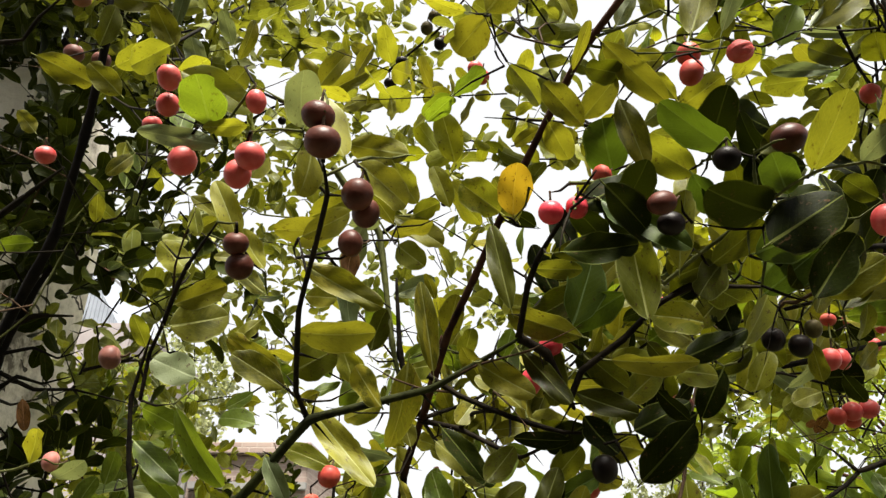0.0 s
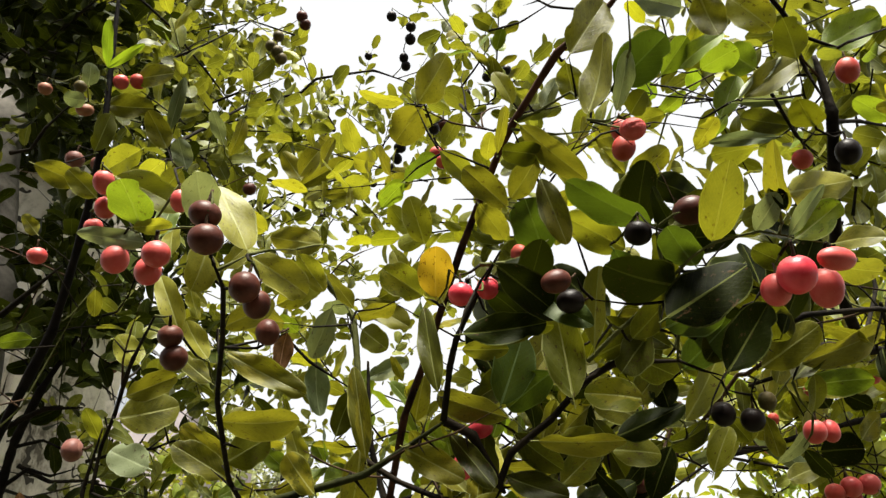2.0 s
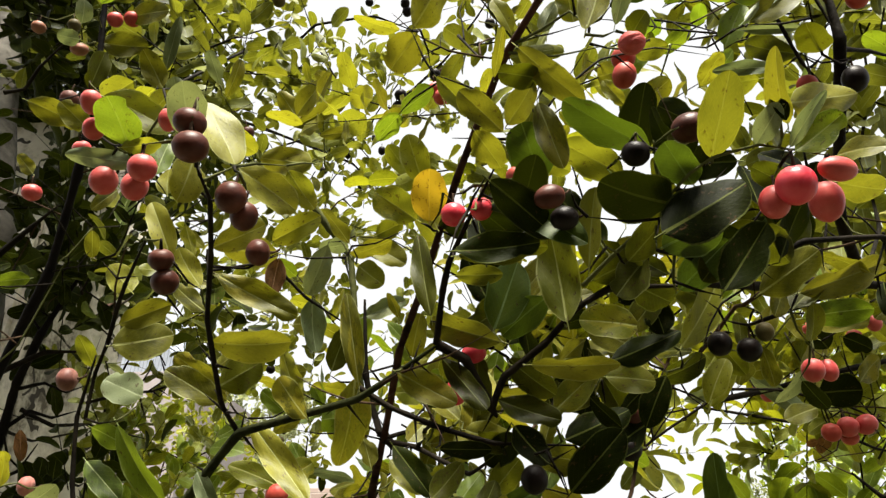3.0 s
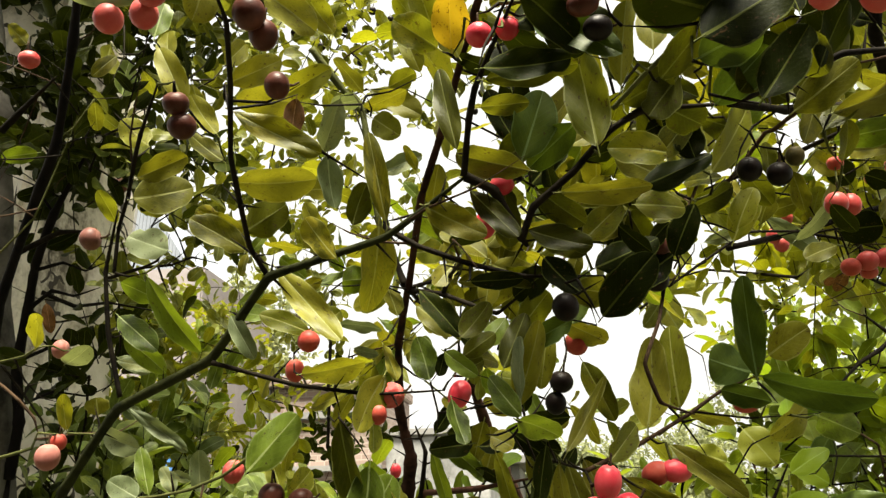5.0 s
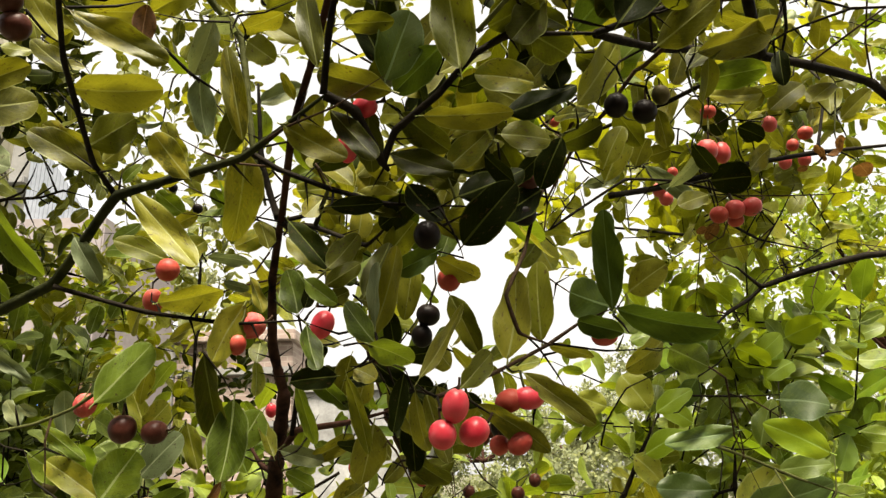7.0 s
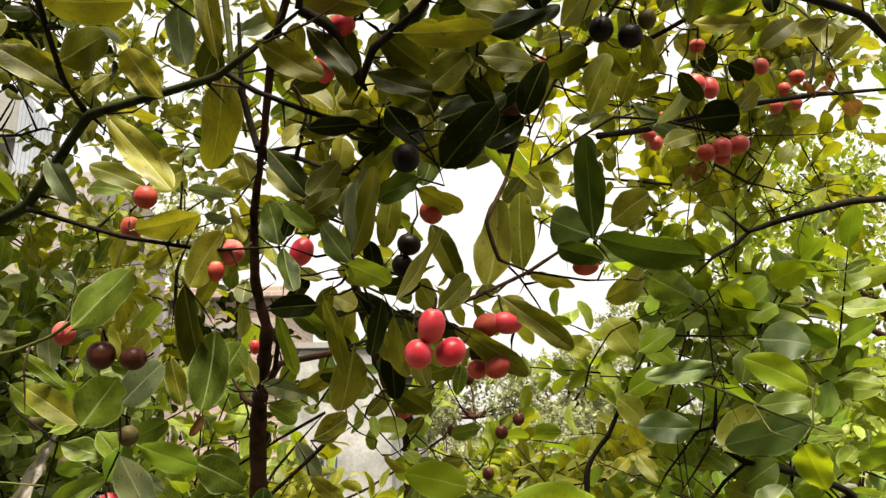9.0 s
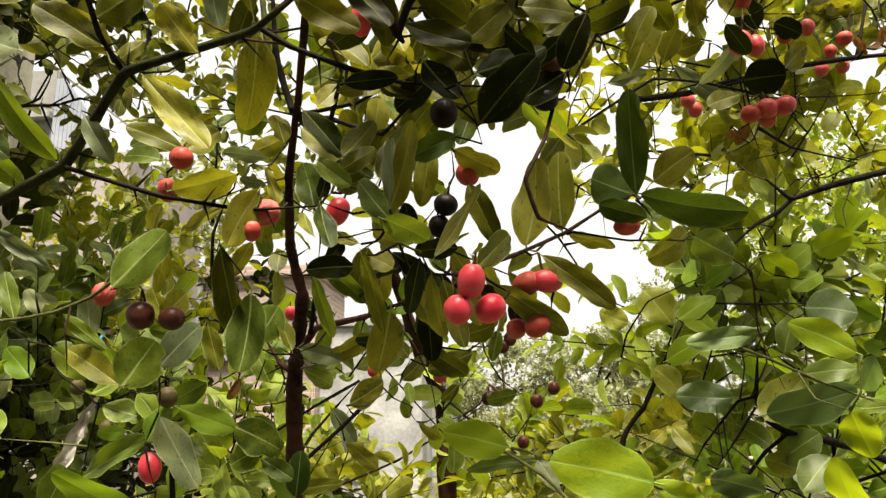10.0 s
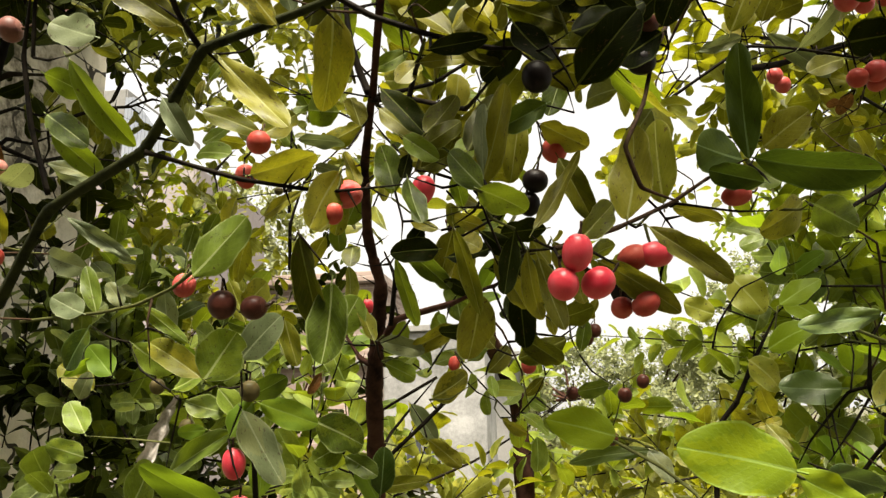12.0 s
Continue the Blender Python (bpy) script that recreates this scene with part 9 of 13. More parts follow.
stem(shrub, "gt", .0023, .0015, (-.128, .702, 1.847), (-.14, .714, 1.862), (-.157, .715, 1.896), name="twig")
stem(shrub, "gt", .0023, .0015, (-.107, .957, 1.493), (-.095, .967, 1.51), (-.086, .988, 1.537), name="twig")
stem(shrub, "gt", .0023, .0015, (-.082, 1.015, 1.368), (-.051, 1.024, 1.36), (-.024, 1.03, 1.371), name="twig")
stem(shrub, "db", .0023, .0015, (.006, .752, 1.56), (.029, .764, 1.563), (.056, .782, 1.575), name="twig")
stem(shrub, "db", .0023, .0015, (-.054, .689, 1.872), (-.028, .687, 1.873), (.003, .696, 1.894), name="twig")
stem(shrub, "gt", .0023, .0015, (.432, .698, 1.812), (.415, .722, 1.826), (.406, .736, 1.852), name="twig")
stem(shrub, "db", .0023, .0015, (.076, .697, 1.536), (.096, .704, 1.549), (.115, .721, 1.578), name="twig")
stem(shrub, "gt", .0023, .0015, (.115, .721, 1.578), (.12, .717, 1.586), (.126, .717, 1.596), name="twig")
stem(shrub, "gt", .0023, .0015, (-.019, .824, 1.604), (.008, .838, 1.582), (.024, .86, 1.578), name="twig")
stem(shrub, "gt", .0023, .0015, (-.348, .719, 1.549), (-.347, .755, 1.552), (-.355, .781, 1.558), name="twig")
stem(shrub, "db", .0023, .0015, (-.355, .781, 1.558), (-.368, .797, 1.564), (-.379, .812, 1.576), name="twig")
stem(shrub, "db", .0023, .0015, (.126, .717, 1.596), (.129, .738, 1.611), (.126, .759, 1.645), name="twig")
stem(shrub, "db", .0023, .0015, (.126, .759, 1.645), (.129, .773, 1.644), (.128, .785, 1.644), name="twig")
stem(shrub, "db", .0023, .0015, (-.024, 1.03, 1.371), (-.033, 1.053, 1.388), (-.052, 1.07, 1.413), name="twig")
stem(shrub, "gt", .0023, .0015, (-.052, .846, 1.65), (-.04, .866, 1.663), (-.031, .896, 1.684), name="twig")
stem(shrub, "db", .0023, .0015, (.427, .616, 1.81), (.419, .618, 1.831), (.401, .63, 1.868), name="twig")
stem(shrub, "db", .0023, .0015, (-.047, .649, 1.837), (-.077, .626, 1.825), (-.098, .612, 1.823), name="twig")
stem(shrub, "gt", .0023, .0015, (.197, .416, 1.901), (.208, .383, 1.906), (.207, .36, 1.933), name="twig")
stem(shrub, "db", .0023, .0015, (-.103, .495, 1.746), (-.082, .519, 1.763), (-.069, .539, 1.782), name="twig")
stem(shrub, "db", .0023, .0015, (-.027, .752, 1.94), (-.012, .765, 1.961), (.006, .768, 1.997), name="twig")
stem(shrub, "db", .0023, .0015, (.223, .403, 2.005), (.253, .415, 2.002), (.28, .437, 2.022), name="twig")
stem(shrub, "db", .0023, .0015, (.28, .437, 2.022), (.291, .442, 2.017), (.303, .442, 2.021), name="twig")
stem(shrub, "db", .0023, .0015, (.024, .86, 1.578), (.062, .855, 1.583), (.093, .857, 1.594), name="twig")
stem(shrub, "db", .0023, .0015, (.056, .558, 1.972), (.026, .578, 1.97), (.004, .61, 1.977), name="twig")
stem(shrub, "gt", .0023, .0015, (.004, .61, 1.977), (.005, .619, 1.983), (.006, .63, 1.999), name="twig")
stem(shrub, "gt", .0023, .0015, (.005, .619, 1.983), (-.006, .627, 1.971), (-.024, .637, 1.964), name="twig")
stem(shrub, "gt", .0023, .0015, (.063, .996, 1.41), (.058, 1.026, 1.402), (.061, 1.069, 1.391), name="twig")
stem(shrub, "db", .0023, .0015, (.061, 1.069, 1.391), (.073, 1.069, 1.391), (.086, 1.072, 1.397), name="twig")
stem(shrub, "db", .0023, .0015, (.086, 1.072, 1.397), (.101, 1.086, 1.393), (.119, 1.108, 1.398), name="twig")
stem(shrub, "db", .0023, .0015, (.119, 1.108, 1.398), (.142, 1.1, 1.388), (.168, 1.101, 1.383), name="twig")
stem(shrub, "db", .0023, .0015, (.119, 1.108, 1.398), (.141, 1.126, 1.413), (.155, 1.133, 1.435), name="twig")
stem(shrub, "db", .0023, .0015, (.086, 1.072, 1.397), (.105, 1.058, 1.415), (.119, 1.054, 1.44), name="twig")
stem(shrub, "db", .0023, .0015, (.119, 1.054, 1.44), (.115, 1.052, 1.461), (.105, 1.048, 1.486), name="twig")
stem(shrub, "db", .0023, .0015, (.115, 1.052, 1.461), (.128, 1.074, 1.476), (.133, 1.103, 1.489), name="twig")
stem(shrub, "db", .0023, .0015, (.133, 1.103, 1.489), (.151, 1.11, 1.488), (.177, 1.121, 1.503), name="twig")
stem(shrub, "db", .0023, .0015, (.177, 1.121, 1.503), (.18, 1.123, 1.507), (.185, 1.127, 1.514), name="twig")
stem(shrub, "db", .0023, .0015, (.168, 1.101, 1.383), (.182, 1.123, 1.368), (.201, 1.154, 1.376), name="twig")
stem(shrub, "gt", .0023, .0015, (.201, 1.154, 1.376), (.208, 1.149, 1.394), (.218, 1.14, 1.432), name="twig")
stem(shrub, "gt", .0023, .0015, (.218, 1.14, 1.432), (.232, 1.141, 1.44), (.246, 1.141, 1.448), name="twig")
stem(shrub, "db", .0023, .0015, (.406, .736, 1.852), (.421, .778, 1.832), (.426, .805, 1.828), name="twig")
stem(shrub, "db", .0023, .0015, (.426, .805, 1.828), (.431, .823, 1.818), (.443, .837, 1.809), name="twig")
stem(shrub, "db", .0023, .0015, (.426, .805, 1.828), (.412, .815, 1.834), (.397, .827, 1.853), name="twig")
stem(shrub, "db", .0023, .0015, (.443, .837, 1.809), (.462, .827, 1.818), (.479, .826, 1.837), name="twig")
stem(shrub, "db", .0023, .0015, (.479, .826, 1.837), (.487, .822, 1.837), (.494, .815, 1.844), name="twig")
stem(shrub, "db", .0023, .0015, (.494, .815, 1.844), (.507, .828, 1.853), (.524, .838, 1.861), name="twig")
stem(shrub, "db", .0023, .0015, (.524, .838, 1.861), (.542, .848, 1.873), (.55, .854, 1.899), name="twig")
stem(shrub, "gt", .0023, .0015, (.55, .854, 1.899), (.567, .857, 1.904), (.581, .858, 1.908), name="twig")
stem(shrub, "db", .0023, .0015, (.581, .858, 1.908), (.591, .863, 1.881), (.596, .862, 1.87), name="twig")
stem(shrub, "gt", .0023, .0015, (.596, .862, 1.87), (.603, .858, 1.87), (.61, .854, 1.875), name="twig")
stem(shrub, "gt", .0023, .0015, (.596, .862, 1.87), (.61, .897, 1.857), (.624, .921, 1.848), name="twig")
stem(shrub, "db", .0023, .0015, (.624, .921, 1.848), (.628, .933, 1.859), (.63, .947, 1.87), name="twig")
stem(shrub, "db", .0023, .0015, (.63, .947, 1.87), (.613, .936, 1.881), (.598, .931, 1.909), name="twig")
stem(shrub, "db", .0023, .0015, (.55, .854, 1.899), (.521, .845, 1.915), (.5, .828, 1.943), name="twig")
stem(shrub, "gt", .0023, .0015, (-.005, .943, 1.412), (.021, .919, 1.412), (.06, .906, 1.435), name="twig")
stem(shrub, "db", .0023, .0015, (.06, .906, 1.435), (.064, .893, 1.444), (.074, .882, 1.458), name="twig")
stem(shrub, "db", .0023, .0015, (.074, .882, 1.458), (.089, .879, 1.451), (.105, .877, 1.454), name="twig")
stem(shrub, "db", .0023, .0015, (.105, .877, 1.454), (.136, .881, 1.467), (.164, .899, 1.487), name="twig")
stem(shrub, "gt", .0023, .0015, (.164, .899, 1.487), (.162, .933, 1.482), (.148, .956, 1.492), name="twig")
stem(shrub, "db", .0023, .0015, (.148, .956, 1.492), (.15, .959, 1.472), (.158, .968, 1.456), name="twig")
stem(shrub, "db", .0023, .0015, (.158, .968, 1.456), (.169, .957, 1.438), (.189, .94, 1.422), name="twig")
stem(shrub, "gt", .0023, .0015, (-.185, .913, 1.488), (-.188, .947, 1.488), (-.188, .986, 1.515), name="twig")
stem(shrub, "db", .0023, .0015, (-.188, .986, 1.515), (-.192, .998, 1.502), (-.203, 1.005, 1.498), name="twig")
stem(shrub, "gt", .0023, .0015, (.61, .897, 1.857), (.593, .879, 1.813), (.59, .871, 1.786), name="twig")
stem(shrub, "db", .0023, .0015, (.59, .871, 1.786), (.581, .869, 1.782), (.569, .864, 1.78), name="twig")
stem(shrub, "db", .0023, .0015, (.569, .864, 1.78), (.573, .856, 1.774), (.576, .844, 1.77), name="twig")
stem(shrub, "db", .0023, .0015, (.59, .871, 1.786), (.6, .865, 1.775), (.604, .864, 1.769), name="twig")
stem(shrub, "db", .0023, .0015, (.569, .864, 1.78), (.562, .852, 1.781), (.552, .845, 1.786), name="twig")
stem(shrub, "db", .0023, .0015, (.569, .864, 1.78), (.567, .878, 1.776), (.563, .89, 1.776), name="twig")
stem(shrub, "db", .0023, .0015, (-.241, .849, 1.416), (-.256, .862, 1.374), (-.262, .864, 1.342), name="twig")
stem(shrub, "db", .0023, .0015, (.105, 1.058, 1.415), (.128, 1.033, 1.395), (.137, .997, 1.377), name="twig")
stem(shrub, "db", .0023, .0015, (.63, .947, 1.87), (.657, .939, 1.887), (.693, .934, 1.917), name="twig")
stem(shrub, "gt", .0023, .0015, (.521, .845, 1.915), (.532, .884, 1.925), (.537, .908, 1.961), name="twig")
stem(shrub, "gt", .0023, .0015, (.147, .501, 1.962), (.131, .527, 1.982), (.124, .557, 2.02), name="twig")
stem(shrub, "gt", .0023, .0015, (.412, .815, 1.834), (.382, .831, 1.801), (.363, .857, 1.78), name="twig")
stem(shrub, "db", .0023, .0015, (.363, .857, 1.78), (.356, .839, 1.766), (.344, .829, 1.755), name="twig")
stem(shrub, "gt", .0023, .0015, (-.256, .862, 1.374), (-.293, .851, 1.379), (-.34, .848, 1.383), name="twig")
stem(shrub, "db", .0023, .0015, (.359, .562, 1.849), (.357, .552, 1.886), (.368, .529, 1.93), name="twig")
stem(shrub, "db", .0023, .0015, (.368, .529, 1.93), (.375, .534, 1.938), (.383, .534, 1.947), name="twig")
stem(shrub, "db", .0023, .0015, (.383, .534, 1.947), (.401, .546, 1.946), (.414, .552, 1.956), name="twig")
stem(shrub, "db", .0023, .0015, (.414, .552, 1.956), (.395, .563, 1.964), (.383, .571, 1.983), name="twig")
stem(shrub, "db", .0023, .0015, (.383, .571, 1.983), (.378, .579, 1.983), (.376, .59, 1.987), name="twig")
stem(shrub, "gt", .0023, .0015, (.376, .59, 1.987), (.368, .597, 1.988), (.361, .608, 1.99), name="twig")
stem(shrub, "db", .0023, .0015, (.383, .534, 1.947), (.37, .508, 1.964), (.366, .493, 1.987), name="twig")
stem(shrub, "db", .0023, .0015, (.37, .508, 1.964), (.352, .522, 1.974), (.329, .533, 1.987), name="twig")
stem(shrub, "db", .0023, .0015, (.329, .533, 1.987), (.326, .529, 1.981), (.321, .525, 1.98), name="twig")
stem(shrub, "db", .0023, .0015, (.329, .533, 1.987), (.327, .541, 1.993), (.324, .55, 1.999), name="twig")
stem(shrub, "db", .0023, .0015, (.383, .571, 1.983), (.402, .549, 1.995), (.426, .529, 2.03), name="twig")
stem(shrub, "db", .0023, .0015, (.324, .55, 1.999), (.306, .58, 2.008), (.28, .604, 2.039), name="twig")
stem(shrub, "gt", .0023, .0015, (.28, .604, 2.039), (.265, .623, 2.003), (.235, .63, 1.981), name="twig")
stem(shrub, "db", .0023, .0015, (.235, .63, 1.981), (.234, .633, 1.978), (.233, .637, 1.977), name="twig")
stem(shrub, "db", .0023, .0015, (.532, .884, 1.925), (.512, .912, 1.887), (.476, .932, 1.876), name="twig")
stem(shrub, "gt", .0023, .0015, (.014, 1.02, 1.469), (.018, 1.06, 1.46), (.017, 1.109, 1.462), name="twig")
stem(shrub, "db", .0023, .0015, (-.145, .781, 1.338), (-.18, .761, 1.33), (-.223, .738, 1.321), name="twig")
stem(shrub, "db", .0023, .0015, (-.251, .846, 1.425), (-.289, .854, 1.447), (-.319, .879, 1.479), name="twig")
stem(shrub, "db", .0023, .0015, (-.319, .879, 1.479), (-.338, .873, 1.484), (-.363, .872, 1.499), name="twig")
stem(shrub, "db", .0023, .0015, (-.338, .873, 1.484), (-.352, .9, 1.453), (-.37, .933, 1.447), name="twig")
stem(shrub, "db", .0023, .0015, (-.37, .933, 1.447), (-.403, .934, 1.446), (-.431, .926, 1.447), name="twig")
stem(shrub, "db", .0023, .0015, (-.431, .926, 1.447), (-.447, .953, 1.429), (-.454, .995, 1.422), name="twig")
stem(shrub, "db", .0023, .0015, (-.454, .995, 1.422), (-.447, .999, 1.425), (-.436, 1.004, 1.434), name="twig")
stem(shrub, "gt", .0023, .0015, (-.447, .999, 1.425), (-.463, 1.026, 1.431), (-.482, 1.054, 1.443), name="twig")
stem(shrub, "db", .0023, .0015, (-.482, 1.054, 1.443), (-.438, 1.067, 1.446), (-.402, 1.08, 1.459), name="twig")
stem(shrub, "db", .0023, .0015, (-.402, 1.08, 1.459), (-.375, 1.078, 1.468), (-.358, 1.065, 1.497), name="twig")
stem(shrub, "db", .0023, .0015, (-.358, 1.065, 1.497), (-.362, 1.057, 1.496), (-.367, 1.049, 1.5), name="twig")
stem(shrub, "gt", .0023, .0015, (-.375, 1.078, 1.468), (-.37, 1.089, 1.438), (-.363, 1.103, 1.407), name="twig")
stem(shrub, "gt", .0023, .0015, (-.363, 1.103, 1.407), (-.343, 1.085, 1.39), (-.321, 1.078, 1.384), name="twig")
stem(shrub, "gt", .0023, .0015, (-.321, 1.078, 1.384), (-.284, 1.052, 1.372), (-.243, 1.038, 1.381), name="twig")
stem(shrub, "db", .0023, .0015, (.476, .932, 1.876), (.467, .934, 1.824), (.46, .936, 1.782), name="twig")
stem(shrub, "db", .0023, .0015, (.46, .936, 1.782), (.473, .963, 1.76), (.488, .993, 1.75), name="twig")
stem(shrub, "db", .0023, .0015, (.488, .993, 1.75), (.48, .995, 1.746), (.474, .994, 1.742), name="twig")
stem(shrub, "db", .0023, .0015, (-.482, 1.054, 1.443), (-.495, 1.063, 1.391), (-.494, 1.082, 1.351), name="twig")
stem(shrub, "gt", .0023, .0015, (-.157, .715, 1.896), (-.208, .716, 1.903), (-.257, .705, 1.924), name="twig")
stem(shrub, "db", .0023, .0015, (-.257, .705, 1.924), (-.242, .726, 1.937), (-.238, .738, 1.962), name="twig")
stem(shrub, "db", .0023, .0015, (-.242, .726, 1.937), (-.275, .74, 1.933), (-.3, .75, 1.935), name="twig")
stem(shrub, "db", .0023, .0015, (-.3, .75, 1.935), (-.302, .763, 1.913), (-.311, .783, 1.904), name="twig")
stem(shrub, "gt", .0023, .0015, (-.311, .783, 1.904), (-.322, .802, 1.918), (-.339, .834, 1.939), name="twig")
stem(shrub, "db", .0023, .0015, (-.302, .763, 1.913), (-.273, .77, 1.892), (-.245, .777, 1.876), name="twig")
stem(shrub, "db", .0023, .0015, (-.339, .834, 1.939), (-.344, .841, 1.974), (-.357, .853, 2.008), name="twig")
stem(shrub, "db", .0023, .0015, (-.357, .853, 2.008), (-.388, .846, 2.029), (-.411, .843, 2.05), name="twig")
stem(shrub, "db", .0023, .0015, (-.411, .843, 2.05), (-.439, .858, 2.039), (-.462, .883, 2.034), name="twig")
stem(shrub, "db", .0023, .0015, (-.462, .883, 2.034), (-.473, .865, 2.023), (-.479, .849, 2.013), name="twig")
stem(shrub, "db", .0023, .0015, (-.411, .843, 2.05), (-.406, .812, 2.037), (-.414, .777, 2.043), name="twig")
stem(shrub, "gt", .0023, .0015, (-.414, .777, 2.043), (-.402, .775, 2.027), (-.393, .767, 2.018), name="twig")
stem(shrub, "db", .0023, .0015, (-.393, .767, 2.018), (-.362, .761, 2.01), (-.338, .75, 2.02), name="twig")
stem(shrub, "gt", .0023, .0015, (-.338, .75, 2.02), (-.334, .766, 2.014), (-.336, .784, 2.013), name="twig")
stem(shrub, "gt", .0023, .0015, (-.479, .849, 2.013), (-.499, .843, 1.966), (-.538, .841, 1.932), name="twig")
stem(shrub, "db", .0023, .0015, (-.479, .849, 2.013), (-.502, .818, 2.034), (-.544, .79, 2.065), name="twig")
stem(shrub, "tg", .0024, .0010, (-.052, .846, 1.65), (-.096, .857, 1.645), (-.14, .865, 1.633), (-.173, .866, 1.602), name="twig", thorns=1)
stem(shrub, "tg", .0024, .0010, (-.086, .955, 1.461), (-.083, .965, 1.443), (-.091, .98, 1.431), (-.102, .993, 1.419), name="twig", thorns=1)
stem(shrub, "db", .0024, .0010, (.199, .705, 1.562), (.217, .717, 1.546), (.232, .727, 1.525), (.246, .731, 1.501), name="twig", thorns=1)
stem(shrub, "db", .0024, .0010, (-.082, .803, 1.881), (-.096, .813, 1.917), (-.106, .827, 1.953), (-.114, .84, 1.989), name="twig", thorns=1)
stem(shrub, "db", .0024, .0010, (.2, .42, 1.989), (.159, .415, 1.994), (.126, .411, 2.02), (.09, .43, 2.031), name="twig", thorns=1)
stem(shrub, "tg", .0024, .0010, (.115, .628, 1.648), (.132, .663, 1.675), (.146, .697, 1.703), (.177, .727, 1.721), name="twig", thorns=1)
stem(shrub, "tg", .0024, .0010, (.01, .61, 1.677), (-.016, .604, 1.678), (-.04, .597, 1.685), (-.06, .584, 1.694), name="twig", thorns=1)
stem(shrub, "db", .0024, .0010, (-.446, .751, 1.633), (-.437, .761, 1.611), (-.427, .778, 1.595), (-.413, .8, 1.591), name="twig", thorns=1)
stem(shrub, "db", .0024, .0010, (.465, .591, 1.785), (.491, .588, 1.783), (.516, .584, 1.785), (.539, .586, 1.795), name="twig", thorns=1)
stem(shrub, "db", .0024, .0010, (.311, .616, 1.774), (.284, .602, 1.753), (.267, .584, 1.726), (.254, .585, 1.692), name="twig", thorns=1)
stem(shrub, "tg", .0024, .0010, (.498, .731, 1.818), (.527, .692, 1.831), (.559, .655, 1.844), (.6, .63, 1.857), name="twig", thorns=1)
stem(shrub, "tg", .0024, .0010, (.043, .656, 1.674), (.042, .61, 1.678), (.054, .572, 1.656), (.069, .539, 1.627), name="twig", thorns=1)
stem(shrub, "tg", .0024, .0010, (.34, .738, 1.546), (.386, .756, 1.52), (.395, .78, 1.471), (.415, .787, 1.42), name="twig", thorns=1)
stem(shrub, "db", .0024, .0010, (.356, .65, 1.791), (.332, .67, 1.828), (.317, .683, 1.873), (.291, .706, 1.906), name="twig", thorns=1)
stem(shrub, "db", .0024, .0010, (.099, .7, 1.502), (.085, .692, 1.54), (.073, .669, 1.571), (.039, .648, 1.58), name="twig", thorns=1)
stem(shrub, "tg", .0024, .0010, (-.332, .742, 1.487), (-.357, .712, 1.486), (-.387, .686, 1.483), (-.424, .673, 1.486), name="twig", thorns=1)
stem(shrub, "tg", .0024, .0010, (-.007, .582, 1.673), (.029, .562, 1.686), (.068, .545, 1.692), (.106, .53, 1.707), name="twig", thorns=1)
stem(shrub, "tg", .0024, .0010, (.061, .771, 1.496), (.086, .79, 1.466), (.1, .815, 1.433), (.105, .836, 1.396), name="twig", thorns=1)
stem(shrub, "db", .0024, .0010, (.16, .514, 1.907), (.198, .514, 1.942), (.246, .522, 1.958), (.295, .537, 1.958), name="twig", thorns=1)
stem(shrub, "db", .0024, .0010, (.465, .591, 1.785), (.432, .628, 1.79), (.407, .671, 1.79), (.407, .718, 1.806), name="twig", thorns=1)
stem(shrub, "db", .0024, .0010, (-.024, .784, 1.692), (-.059, .775, 1.698), (-.096, .775, 1.698), (-.131, .779, 1.705), name="twig", thorns=1)
stem(shrub, "db", .0024, .0010, (.332, .633, 1.782), (.344, .633, 1.814), (.356, .621, 1.844), (.373, .604, 1.87), name="twig", thorns=1)
stem(shrub, "tg", .0024, .0010, (.261, .69, 1.725), (.257, .732, 1.745), (.238, .755, 1.782), (.229, .767, 1.826), name="twig", thorns=1)
stem(shrub, "tg", .0024, .0010, (.403, .573, 1.792), (.365, .567, 1.781), (.327, .559, 1.772), (.292, .541, 1.763), name="twig", thorns=1)
stem(shrub, "tg", .0024, .0010, (-.379, .716, 1.544), (-.36, .755, 1.553), (-.341, .794, 1.559), (-.315, .818, 1.585), name="twig", thorns=1)
stem(shrub, "tg", .0024, .0010, (.296, .551, 1.761), (.278, .552, 1.812), (.259, .536, 1.861), (.241, .516, 1.908), name="twig", thorns=1)
stem(shrub, "tg", .0024, .0010, (-.074, .975, 1.421), (-.097, .987, 1.416), (-.123, .996, 1.414), (-.148, 1.004, 1.42), name="twig", thorns=1)
stem(shrub, "tg", .0024, .0010, (-.122, .785, 1.967), (-.103, .778, 1.987), (-.078, .769, 1.994), (-.051, .766, 2.002), name="twig", thorns=1)
stem(shrub, "tg", .0024, .0010, (-.225, .575, 1.748), (-.221, .559, 1.769), (-.211, .544, 1.789), (-.199, .529, 1.807), name="twig", thorns=1)
stem(shrub, "tg", .0024, .0010, (.587, .78, 1.821), (.564, .74, 1.847), (.554, .703, 1.883), (.528, .663, 1.907), name="twig", thorns=1)
stem(shrub, "tg", .0024, .0010, (-.213, .736, 1.501), (-.214, .732, 1.48), (-.212, .734, 1.459), (-.215, .743, 1.44), name="twig", thorns=1)
shrub_clumps = []
clump(shrub_clumps, (-.62, 1.39, 1.36), (.17, .2, .12), 37, .066, "m")
clump(shrub_clumps, (-.77, 1.55, 1.52), (.17, .2, .1), 25, .066, "m")
clump(shrub_clumps, (-.3, 1.33, 1.31), (.12, .15, .07), 10, .066, "l")
